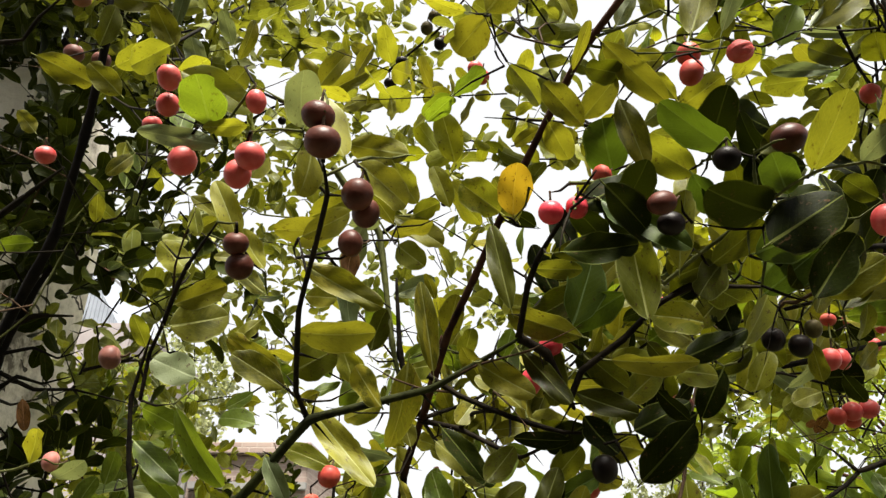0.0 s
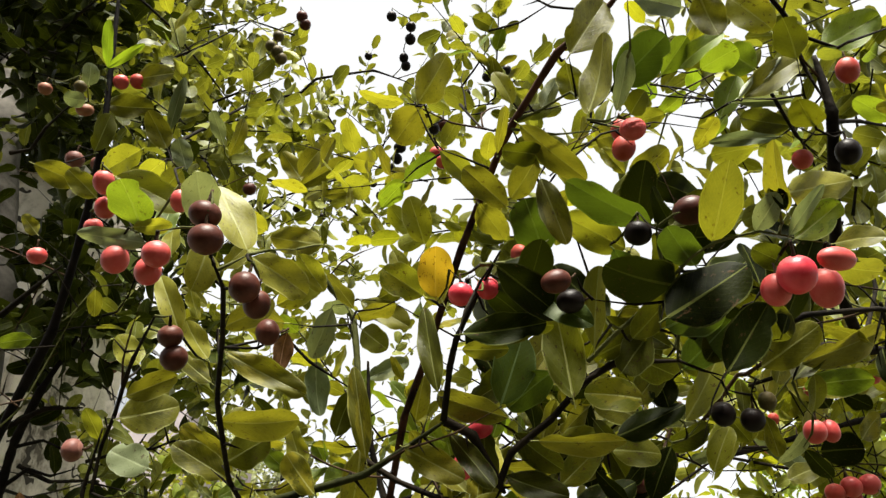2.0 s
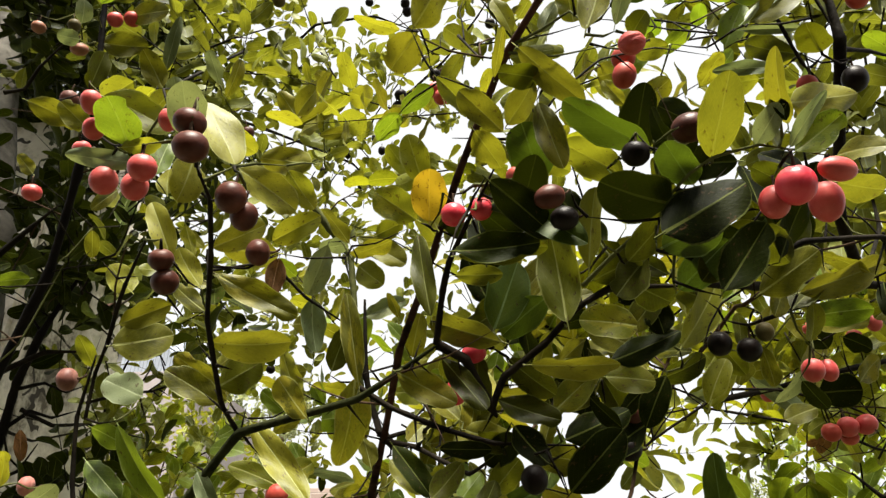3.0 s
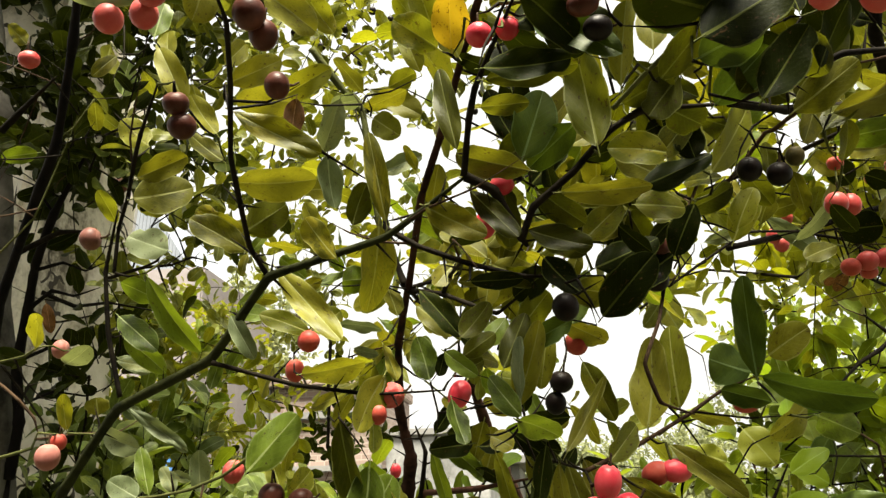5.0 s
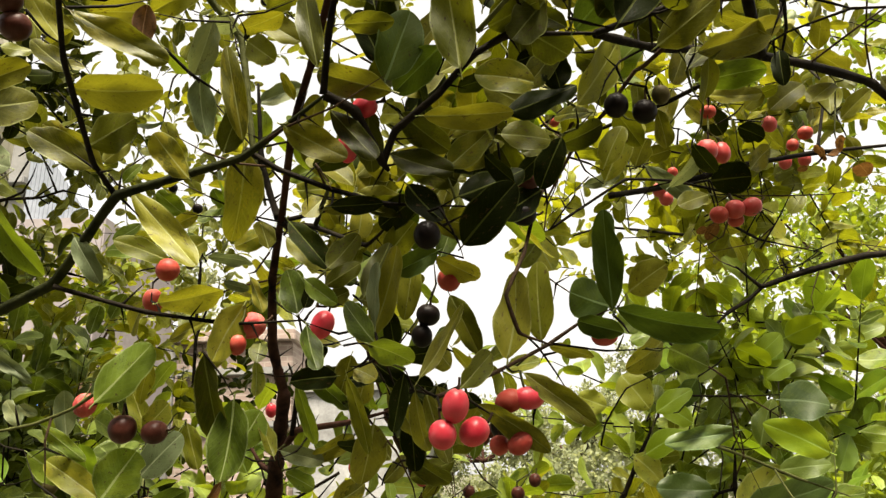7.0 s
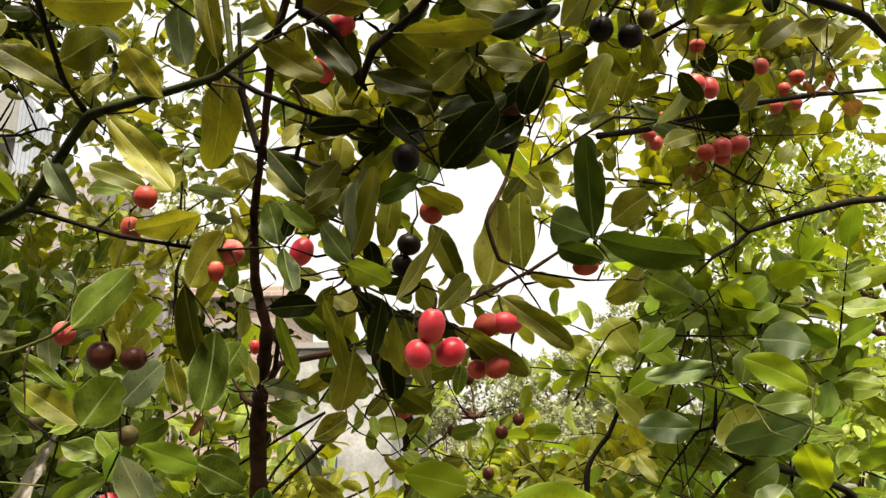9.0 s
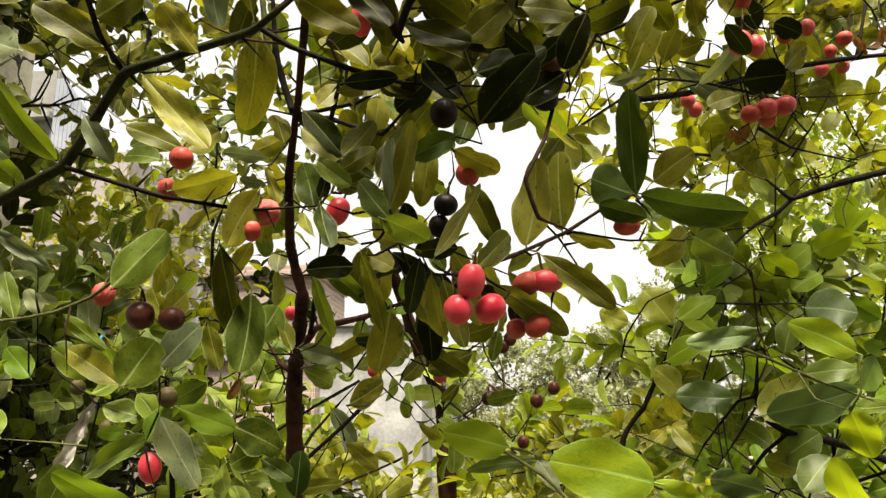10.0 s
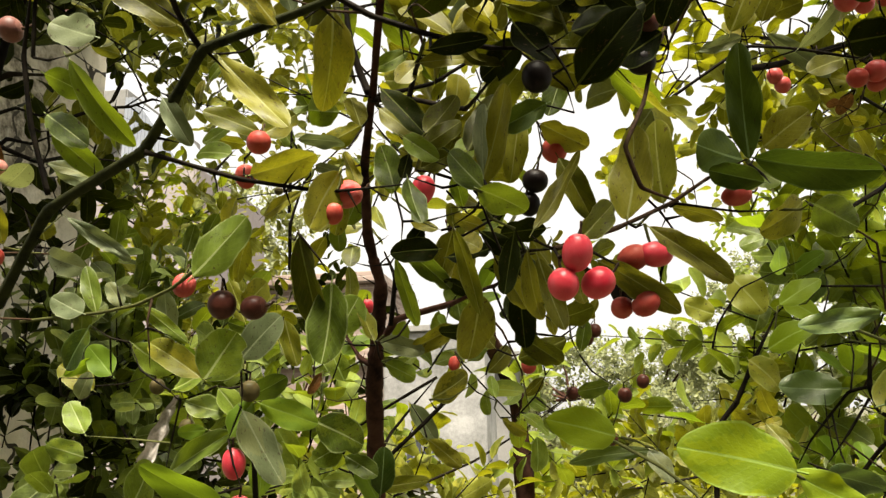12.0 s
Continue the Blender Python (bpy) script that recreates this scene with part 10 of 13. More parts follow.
clump(shrub_clumps, (-.18, 1.56, 1.25), (.14, .2, .06), 10, .06, "y")
clump(shrub_clumps, (-.62, 1.78, 1.45), (.14, .2, .08), 7, .06, "l")
clump(shrub_clumps, (-.04, 1.22, 1.45), (.09, .12, .08), 3, .054, "l")
clump(shrub_clumps, (.15, 1.65, 1.42), (.13, .2, .13), 6, .054, "l")
clump(shrub_clumps, (.03, 1.02, 1.68), (.08, .1, .12), 6, .06, "c")
clump(shrub_clumps, (-.11, 1.08, 1.81), (.09, .12, .15), 7, .06, "c")
clump(shrub_clumps, (.14, .84, 1.8), (.09, .08, .08), 6, .06, "c")
# key k: dark-coloured clump painting shaded gaps behind the leaves
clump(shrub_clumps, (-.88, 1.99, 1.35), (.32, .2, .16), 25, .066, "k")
clump(shrub_clumps, (-.16, 2.18, 1.17), (.22, .2, .08), 8, .066, "l")
clump(shrub_clumps, (-.5, 1.51, 1.32), (.26, .1, .08), 10, .066, "l")
clump(shrub_clumps, (-.5, 2.45, 1.24), (.23, .2, .1), 7, .066, "y")
clump(shrub_clumps, (-.45, 2.04, 1.25), (.16, .2, .09), 6, .066, "l")
foliage(shrub, shrub_clumps, "cklmy", 76, "evergreen leaves, olive and yellow-green", ((-.146, 1.356, .752), (-.03, .787, 1.695), (-.085, 1.031, 1.347)))

# ---- fruiting_shrub: tall thorny shrub overhead, dark stem, small leaves, black berries ----
canopy = thing("fruiting_shrub", "tall thorny shrub overhead, dark stem, small leaves, black berries", "shrub", (-0.75, 0.95, 0), "shrubs")
stem(canopy, "bk", .0330, .0190, (-.82, 1.3, -.05), (-.83, 1.27, .6), (-.8, 1.24, 1.2), (-.797, 1.222, 1.543), name="trunk")
stem(canopy, "bk", .0188, .0111, (-.797, 1.222, 1.543), (-.772, 1.19, 1.63), (-.775, 1.164, 1.719), (-.748, 1.132, 1.807), (-.722, 1.098, 1.874), (-.671, 1.055, 1.944), (-.614, 1.029, 2.029))
stem(canopy, "bk", .0086, .0028, (-.748, 1.132, 1.807), (-.699, 1.118, 1.833), (-.656, 1.118, 1.822), (-.607, 1.11, 1.831))
stem(canopy, "bk", .0066, .0018, (-.724, 1.101, 1.865), (-.67, 1.095, 1.873), (-.628, 1.097, 1.857), (-.584, 1.088, 1.868))
stem(canopy, "bk", .0076, .0028, (-.773, 1.161, 1.728), (-.716, 1.152, 1.744), (-.684, 1.14, 1.786))
stem(canopy, "bk", .0057, .0019, (-.769, 1.18, 1.656), (-.705, 1.171, 1.675), (-.644, 1.172, 1.666), (-.596, 1.172, 1.684))
stem(canopy, "bk", .0046, .0019, (-.671, 1.055, 1.944), (-.7, 1.033, 1.988), (-.744, 1.019, 2.006))
stem(canopy, "db", .0042, .0017, (-.703, 1.044, 1.694), (-.669, 1.068, 1.646), (-.65, 1.084, 1.614), (-.643, 1.111, 1.55))
stem(canopy, "gt", .0028, .0014, (-.558, .816, 1.769), (-.498, .804, 1.82), (-.471, .797, 1.899), (-.446, .782, 1.945))
leaf(canopy, (.062, .839, 1.473), (.02, .861, 1.475), .0253, (-.31, -.54, -.78), "d")
leaf(canopy, (.045, .796, 1.551), (.028, .826, 1.523), .0248, (-.69, -.66, -.29), "g")
leaf(canopy, (.086, .782, 1.562), (.082, .763, 1.594), .0183, (.3, -.84, -.45), "d")
leaf(canopy, (.069, .877, 1.539), (.119, .881, 1.533), .0254, (-.03, -.63, -.77), "d")
leaf(canopy, (-.013, .85, 1.552), (.006, .856, 1.582), .017, (.28, -.96, 0), "d")
leaf(canopy, (.038, .774, 1.511), (.062, .786, 1.497), .018, (-.2, -.54, -.81), "d")
leaf(canopy, (.073, .812, 1.566), (.042, .824, 1.581), .0181, (-.51, -.73, -.45), "g")
leaf(canopy, (.042, .769, 1.53), (.082, .751, 1.532), .0203, (-.39, -.77, .5), "d")
leaf(canopy, (.04, .732, 1.529), (.004, .711, 1.523), .0211, (.49, -.87, .02), "d")
leaf(canopy, (.048, .763, 1.552), (.035, .777, 1.515), .0218, (.19, -.9, -.39), "g")
leaf(canopy, (-.009, .913, 1.559), (.045, .897, 1.559), .0291, (-.16, -.57, -.8), "d")
leaf(canopy, (.04, .857, 1.514), (.054, .823, 1.553), .0281, (-.38, -.77, -.52), "g")
leaf(canopy, (.133, .842, 1.533), (.114, .831, 1.505), .0163, (.38, -.92, .09), "d")
leaf(canopy, (.11, .823, 1.511), (.087, .803, 1.478), .0225, (.06, -.88, .48), "d")
leaf(canopy, (.135, .769, 1.514), (.167, .759, 1.505), .0165, (-.34, -.9, -.27), "d")
leaf(canopy, (.129, .794, 1.557), (.088, .79, 1.553), .0244, (.13, -.74, -.65), "d")
stem(canopy, "bk", .0230, .0156, (-.83, 1.27, .6), (-.77, 1.16, 1.1), (-.702, 1.052, 1.489), name="limb")
stem(canopy, "bk", .0154, .01, (-.702, 1.052, 1.489), (-.634, .934, 1.741), (-.575, .885, 1.848), (-.519, .843, 1.941), (-.478, .788, 2.061), (-.448, .732, 2.18), (-.452, .666, 2.431))
stem(canopy, "db", .0037, .0019, (-.472, .767, 2.127), (-.396, .734, 2.064), (-.305, .659, 1.999), (-.19, .506, 1.868))
stem(canopy, "db", .0062, .0039, (-.62, .768, 2.202), (-.589, .768, 2.206), (-.565, .755, 2.234), (-.511, .737, 2.277))
stem(canopy, "db", .0056, .0048, (-.444, .881, 2.289), (-.404, 1.038, 2.523), (-.317, 1.075, 2.578), (-.281, 1.064, 2.603), (-.165, 1.07, 2.619), (-.105, 1.127, 2.636))
stem(canopy, "db", .0056, .0035, (-.512, .818, 2.375), (-.541, .939, 2.555), (-.476, .934, 2.579), (-.365, .98, 2.72))
stem(canopy, "db", .0054, .0035, (-.488, .995, 2.478), (-.405, .988, 2.506), (-.35, 1.055, 2.602))
stem(canopy, "db", .0054, .0077, (-.427, .742, 2.135), (-.463, .967, 2.337), (-.488, 1.39, 2.604), (-.419, 1.851, 2.832), (-.358, 2.086, 2.849))
stem(canopy, "db", .0028, .0021, (.097, .64, 2.224), (.136, .64, 2.234), (.186, .63, 2.261))
stem(canopy, "db", .0028, .0017, (.274, .715, 2.144), (.323, .717, 2.15), (.355, .681, 2.12), (.36, .61, 2.044))
stem(canopy, "db", .0028, .0019, (.29, .7, 2.171), (.327, .693, 2.152), (.357, .646, 2.081))
stem(canopy, "db", .003, .0015, (.067, .594, 2.064), (.09, .563, 2.004), (.105, .536, 1.974), (.122, .499, 1.942))
stem(canopy, "db", .0102, .0105, (.44, .7, 1.813), (.405, .632, 1.848), (.408, .578, 1.935), (.409, .551, 1.979), (.404, .538, 2.037))
stem(canopy, "db", .0037, .0025, (.353, .54, 2.023), (.366, .551, 1.989), (.376, .558, 1.961), (.395, .571, 1.944))
stem(canopy, "db", .0047, .0031, (.36, .499, 2.09), (.38, .516, 2.068), (.395, .543, 2.028), (.406, .548, 1.983))
stem(canopy, "db", .0051, .0035, (.41, .556, 1.972), (.451, .592, 2), (.519, .643, 2.027))
stem(canopy, "db", .0032, .0028, (.402, .542, 2.068), (.434, .552, 2.059), (.436, .535, 2.048), (.51, .563, 2.097))
stem(canopy, "db", .009, .0028, (-.818, 1.248, 1.877), (-.758, 1.264, 1.851), (-.66, 1.219, 1.839), (-.522, 1.187, 1.803))
stem(canopy, "db", .0102, .0074, (-.713, 1.035, 1.868), (-.666, 1.07, 1.917), (-.632, 1.118, 1.935))
stem(canopy, "db", .0093, .0046, (-.591, .827, 1.962), (-.543, .813, 1.995), (-.503, .802, 2.022))
leaf(canopy, (-.426, .668, 2.254), (-.412, .626, 2.298), .0147, (.29, -.64, -.71), "l")
leaf(canopy, (-.426, .669, 2.253), (-.38, .666, 2.29), .0129, (.53, -.5, -.69), "l")
leaf(canopy, (-.415, .716, 2.275), (-.354, .71, 2.275), .0351, (-.1, -.93, -.36), "g")
leaf(canopy, (-.461, .728, 2.244), (-.402, .755, 2.255), .0374, (.43, -.85, -.3), "g")
leaf(canopy, (-.483, .711, 2.267), (-.477, .695, 2.295), .0254, (.85, -.35, -.4), "p")
leaf(canopy, (-.488, .723, 2.248), (-.519, .715, 2.252), .0236, (.09, -.77, -.63), "p")
leaf(canopy, (-.45, .726, 2.155), (-.436, .716, 2.212), .0291, (.72, -.64, -.28), "e")
leaf(canopy, (-.376, .773, 2.192), (-.404, .747, 2.243), .034, (.17, -.91, -.37), "g")
leaf(canopy, (-.395, .796, 2.246), (-.373, .766, 2.324), .0196, (.37, -.83, -.42), "p")
leaf(canopy, (-.316, .815, 2.232), (-.324, .78, 2.265), .0215, (.21, -.68, -.7), "p")
leaf(canopy, (-.308, .827, 2.215), (-.287, .809, 2.271), .0212, (.79, -.44, -.43), "g")
leaf(canopy, (-.327, .755, 2.136), (-.336, .732, 2.172), .0278, (.58, -.74, -.34), "p")
leaf(canopy, (-.283, .589, 2.031), (-.332, .61, 2.024), .0326, (-.18, -.68, -.71), "y")
leaf(canopy, (-.211, .526, 1.959), (-.242, .545, 1.952), .0234, (.09, -.2, -.98), "y")
leaf(canopy, (-.385, .667, 2.073), (-.35, .673, 2.102), .0301, (.63, -.37, -.68), "y")
leaf(canopy, (-.5, .689, 2.109), (-.439, .716, 2.087), .0338, (.17, -.82, -.55), "g")
leaf(canopy, (.293, .581, 2.077), (.336, .552, 2.092), .0253, (-.52, -.84, -.16), "m")
leaf(canopy, (.316, .584, 2.077), (.348, .561, 2.079), .0346, (-.13, -.24, -.96), "m")
leaf(canopy, (.276, .582, 2.072), (.303, .561, 2.101), .0243, (.07, -.79, -.62), "m")
leaf(canopy, (.371, .591, 2.078), (.344, .575, 2.094), .037, (.21, -.84, -.5), "m")
leaf(canopy, (.326, .588, 2.016), (.346, .578, 2.058), .0269, (-.2, -.97, -.14), "m")
leaf(canopy, (.421, .55, 2.06), (.481, .548, 2.095), .0367, (.06, -.99, -.14), "m")
leaf(canopy, (.072, .697, 2.318), (.105, .722, 2.314), .0259, (.48, -.73, -.48), "y")
leaf(canopy, (.297, .701, 2.171), (.277, .715, 2.163), .0246, (-.24, -.71, -.66), "l")
leaf(canopy, (.316, .72, 2.144), (.305, .71, 2.15), .0169, (.5, -.74, -.44), "l")
leaf(canopy, (.341, .711, 2.165), (.344, .691, 2.183), .0192, (.01, -.67, -.74), "l")
fruit(canopy, (-.436, .715, 2.272), .0219, .0211, (-.03, -.62, .79), "K")
fruit(canopy, (-.412, .718, 2.273), .0227, .0211, (.13, -.14, 1.07), "O")
fruit(canopy, (-.508, .764, 2.176), .026, .0243, (.19, -.26, .98), "H")
fruit(canopy, (-.473, .772, 2.171), .0243, .0227, (.13, -.59, .8), "H")
fruit(canopy, (-.577, .739, 2.298), .0204, .0187, (.26, -.46, .85), "T")
fruit(canopy, (-.519, .763, 2.271), .0255, .0187, (.14, -.67, .76), "T")
fruit(canopy, (-.524, .744, 2.301), .0187, .0187, (-.04, -.39, .94), "N")
fruit(canopy, (-.47, .713, 1.982), .0236, .0209, (.04, -.45, .9), "K")
fruit(canopy, (-.525, 1.002, 1.957), .0238, .0238, (-.03, -.6, .82), "H")
fruit(canopy, (-.121, 1.017, 2.714), .0209, .0209, (.11, -.47, .88), "B")
fruit(canopy, (-.083, 1.033, 2.696), .0209, .0209, (-.11, -.49, .87), "B")
fruit(canopy, (-.086, 1.047, 2.675), .022, .0232, (.09, -.24, 1.02), "B")
fruit(canopy, (-.101, 1.065, 2.642), .0185, .0209, (.04, -.63, .79), "B")
fruit(canopy, (-.098, 1.074, 2.628), .0197, .0209, (.08, -.33, .97), "B")
fruit(canopy, (-.193, 1.123, 2.719), .0173, .0173, (-.01, -.12, 1.1), "B")
fruit(canopy, (-.111, 1.121, 2.453), .0246, .0224, (-.02, -.39, .94), "B")
fruit(canopy, (-.118, 1.132, 2.434), .0202, .0224, (-.13, -.63, .78), "B")
fruit(canopy, (-.134, 1.14, 2.418), .0246, .0224, (-.06, -.59, .81), "B")
fruit(canopy, (-.036, 1.072, 2.453), .0216, .0238, (-.06, -.64, .78), "B")
fruit(canopy, (-.364, 1.897, 2.961), .026, .026, (.2, -.31, .95), "B")
fruit(canopy, (-.345, 1.921, 2.927), .0241, .0297, (.03, -.36, .95), "B")
fruit(canopy, (-.311, 1.919, 2.938), .0222, .026, (-.08, -.19, 1.06), "B")
fruit(canopy, (-.431, 1.835, 2.855), .0249, .0249, (.14, -.42, .9), "B")
fruit(canopy, (-.48, 1.772, 2.754), .0238, .0238, (-.12, -.7, .73), "B")
fruit(canopy, (-.417, 1.971, 2.829), .026, .026, (-.17, -.28, .99), "B")
fruit(canopy, (-.318, .934, 2.232), .0222, .0204, (-.15, -.44, .89), "M")
fruit(canopy, (-.293, .89, 2.499), .0221, .0241, (.06, -.47, .88), "N")
fruit(canopy, (-.287, .897, 2.489), .0221, .0221, (-.08, -.14, 1.09), "N")
fruit(canopy, (-.303, .883, 2.508), .0201, .0201, (.21, -.21, 1.01), "N")
fruit(canopy, (-.321, .942, 2.599), .0216, .0216, (.02, -.13, 1.1), "N")
fruit(canopy, (-.269, .937, 2.619), .0216, .0216, (.14, -.54, .83), "M")
fruit(canopy, (-.274, .928, 2.632), .0216, .0216, (-.08, -.62, .79), "M")
fruit(canopy, (.105, 1.105, 2.623), .0232, .0209, (-.12, -.47, .88), "B")
fruit(canopy, (.066, 1.107, 2.611), .0209, .0209, (.11, -.56, .82), "B")
fruit(canopy, (-.026, 1.635, 3.076), .0204, .0238, (-.12, -.51, .86), "B")
fruit(canopy, (-.001, 1.637, 3.078), .017, .0204, (-.01, -.17, 1.07), "B")
fruit(canopy, (-.206, 2.019, 3.181), .0241, .0241, (.17, -.18, 1.04), "B")
fruit(canopy, (-.505, 1.693, 3.061), .0204, .0204, (-.11, -.1, 1.06), "B")
fruit(canopy, (-.526, 1.702, 3.041), .017, .017, (-.09, -.25, .99), "B")
fruit(canopy, (-.455, 1.706, 3.039), .017, .0204, (.02, -.47, .89), "B")
fruit(canopy, (-.052, 1.159, 2.601), .0278, .0255, (.02, -.45, .89), "N")
fruit(canopy, (-.069, 1.169, 2.58), .0255, .0278, (.13, -.46, .88), "N")
fruit(canopy, (-.037, 1.182, 2.556), .0232, .0255, (.13, -.49, .87), "M")
fruit(canopy, (-.048, 2.089, 2.748), .0222, .026, (-.2, -.34, .93), "B")
fruit(canopy, (-.074, 2.112, 2.698), .0222, .0222, (.15, -.2, 1), "B")
fruit(canopy, (-.457, 1.52, 2.042), .0198, .0198, (-.1, -.3, .96), "B")
fruit(canopy, (-.585, 1.976, 2.003), .0247, .0216, (-.08, -.2, 1.01), "N")
fruit(canopy, (-.341, 1.451, 2.729), .0205, .0205, (-.02, -.6, .8), "B")
fruit(canopy, (-.43, 1.434, 2.546), .0195, .0195, (.28, -.63, .75), "B")
fruit(canopy, (-.445, 1.634, 2.036), .0236, .0236, (-.15, -.41, .9), "B")
stem(canopy, "db", .0023, .0015, (.295, .699, 2.168), (.298, .699, 2.17), (.3, .699, 2.172), name="twig")
stem(canopy, "db", .0023, .0015, (.316, .717, 2.149), (.317, .72, 2.146), (.318, .723, 2.143), name="twig")
stem(canopy, "db", .0023, .0015, (-.45, .704, 2.287), (-.443, .703, 2.287), (-.437, .703, 2.287), name="twig")
stem(canopy, "db", .0023, .0015, (-.511, .737, 2.277), (-.515, .745, 2.279), (-.517, .75, 2.285), name="twig")
stem(canopy, "gt", .0023, .0015, (-.452, .74, 2.163), (-.451, .732, 2.157), (-.451, .727, 2.151), name="twig")
stem(canopy, "db", .0023, .0015, (.328, .712, 2.146), (.336, .713, 2.153), (.341, .713, 2.163), name="twig")
stem(canopy, "db", .0023, .0015, (-.449, .713, 2.252), (-.458, .722, 2.247), (-.465, .727, 2.244), name="twig")
stem(canopy, "gt", .0023, .0015, (-.465, .727, 2.244), (-.474, .727, 2.242), (-.484, .724, 2.247), name="twig")
stem(canopy, "db", .0023, .0015, (-.484, .724, 2.247), (-.484, .719, 2.255), (-.484, .713, 2.264), name="twig")
stem(canopy, "db", .0023, .0015, (-.437, .703, 2.287), (-.43, .712, 2.281), (-.419, .716, 2.275), name="twig")
stem(canopy, "db", .0023, .0015, (-.419, .716, 2.275), (-.415, .717, 2.28), (-.41, .715, 2.291), name="twig")
stem(canopy, "db", .0023, .0015, (-.393, 1.952, 2.839), (-.405, 1.959, 2.841), (-.421, 1.965, 2.851), name="twig")
stem(canopy, "gt", .0023, .0015, (-.517, .75, 2.285), (-.52, .744, 2.297), (-.525, .737, 2.316), name="twig")
stem(canopy, "gt", .0023, .0015, (-.452, .74, 2.163), (-.458, .753, 2.17), (-.47, .76, 2.188), name="twig")
stem(canopy, "db", .0023, .0015, (-.47, .76, 2.188), (-.486, .762, 2.19), (-.504, .759, 2.197), name="twig")
stem(canopy, "db", .0023, .0015, (.359, .621, 2.055), (.366, .606, 2.06), (.374, .593, 2.076), name="twig")
stem(canopy, "gt", .0023, .0015, (-.449, .713, 2.252), (-.441, .689, 2.252), (-.427, .671, 2.251), name="twig")
stem(canopy, "gt", .0023, .0015, (-.525, .737, 2.316), (-.55, .738, 2.308), (-.572, .731, 2.312), name="twig")
stem(canopy, "db", .0023, .0015, (-.419, 1.851, 2.832), (-.42, 1.843, 2.848), (-.428, 1.826, 2.874), name="twig")
stem(canopy, "gt", .0023, .0015, (-.131, 1.102, 2.629), (-.113, 1.088, 2.635), (-.097, 1.068, 2.645), name="twig")
stem(canopy, "gt", .0023, .0015, (-.097, 1.068, 2.645), (-.098, 1.06, 2.65), (-.1, 1.054, 2.655), name="twig")
stem(canopy, "db", .0023, .0015, (-.1, 1.054, 2.655), (-.095, 1.048, 2.674), (-.084, 1.042, 2.694), name="twig")
stem(canopy, "gt", .0023, .0015, (-.084, 1.042, 2.694), (-.085, 1.032, 2.702), (-.085, 1.025, 2.712), name="twig")
stem(canopy, "gt", .0023, .0015, (-.085, 1.025, 2.712), (-.104, 1.013, 2.716), (-.119, 1.009, 2.73), name="twig")
stem(canopy, "db", .0023, .0015, (.36, .61, 2.044), (.338, .597, 2.028), (.324, .589, 2.012), name="twig")
stem(canopy, "db", .0023, .0015, (-.37, .713, 2.046), (-.374, .69, 2.054), (-.388, .667, 2.071), name="twig")
stem(canopy, "db", .0023, .0015, (.338, .597, 2.028), (.328, .588, 2.045), (.313, .586, 2.077), name="twig")
stem(canopy, "db", .0023, .0015, (.313, .586, 2.077), (.302, .585, 2.074), (.29, .583, 2.076), name="twig")
stem(canopy, "db", .0023, .0015, (.29, .583, 2.076), (.28, .582, 2.072), (.273, .584, 2.069), name="twig")
stem(canopy, "gt", .0023, .0015, (-.439, 1.719, 2.767), (-.463, 1.744, 2.761), (-.483, 1.758, 2.769), name="twig")
stem(canopy, "gt", .0023, .0015, (-.105, 1.127, 2.636), (-.077, 1.139, 2.619), (-.051, 1.149, 2.622), name="twig")
stem(canopy, "db", .0023, .0015, (-.051, 1.149, 2.622), (-.061, 1.153, 2.606), (-.066, 1.158, 2.601), name="twig")
stem(canopy, "gt", .0023, .0015, (-.066, 1.158, 2.601), (-.049, 1.165, 2.582), (-.035, 1.172, 2.574), name="twig")
stem(canopy, "db", .0023, .0015, (-.223, .55, 1.905), (-.21, .536, 1.925), (-.207, .523, 1.96), name="twig")
stem(canopy, "gt", .0023, .0015, (-.432, .774, 2.163), (-.402, .779, 2.172), (-.374, .774, 2.189), name="twig")
stem(canopy, "db", .0023, .0015, (-.374, .774, 2.189), (-.39, .79, 2.215), (-.396, .797, 2.242), name="twig")
stem(canopy, "db", .0023, .0015, (-.289, .637, 1.98), (-.288, .618, 2), (-.28, .588, 2.032), name="twig")
stem(canopy, "db", .0023, .0015, (-.374, .774, 2.189), (-.357, .766, 2.159), (-.326, .757, 2.133), name="twig")
stem(canopy, "db", .0023, .0015, (-.451, .727, 2.151), (-.473, .706, 2.121), (-.504, .687, 2.11), name="twig")
stem(canopy, "db", .0023, .0015, (-.39, .79, 2.215), (-.346, .811, 2.216), (-.315, .818, 2.23), name="twig")
stem(canopy, "gt", .0023, .0015, (-.315, .818, 2.23), (-.314, .825, 2.218), (-.309, .828, 2.212), name="twig")
stem(canopy, "gt", .0023, .0015, (-.488, 1.39, 2.604), (-.458, 1.41, 2.571), (-.425, 1.424, 2.558), name="twig")
stem(canopy, "db", .0023, .0015, (-.446, .782, 1.945), (-.451, .744, 1.963), (-.469, .704, 1.999), name="twig")
stem(canopy, "gt", .0023, .0015, (-.397, .966, 2.68), (-.356, .962, 2.639), (-.321, .94, 2.618), name="twig")
stem(canopy, "gt", .0023, .0015, (-.321, .94, 2.618), (-.299, .935, 2.62), (-.267, .927, 2.635), name="twig")
stem(canopy, "gt", .0023, .0015, (-.267, .927, 2.635), (-.271, .922, 2.641), (-.275, .917, 2.647), name="twig")
stem(canopy, "gt", .0023, .0015, (-.309, .828, 2.212), (-.318, .886, 2.225), (-.321, .926, 2.248), name="twig")
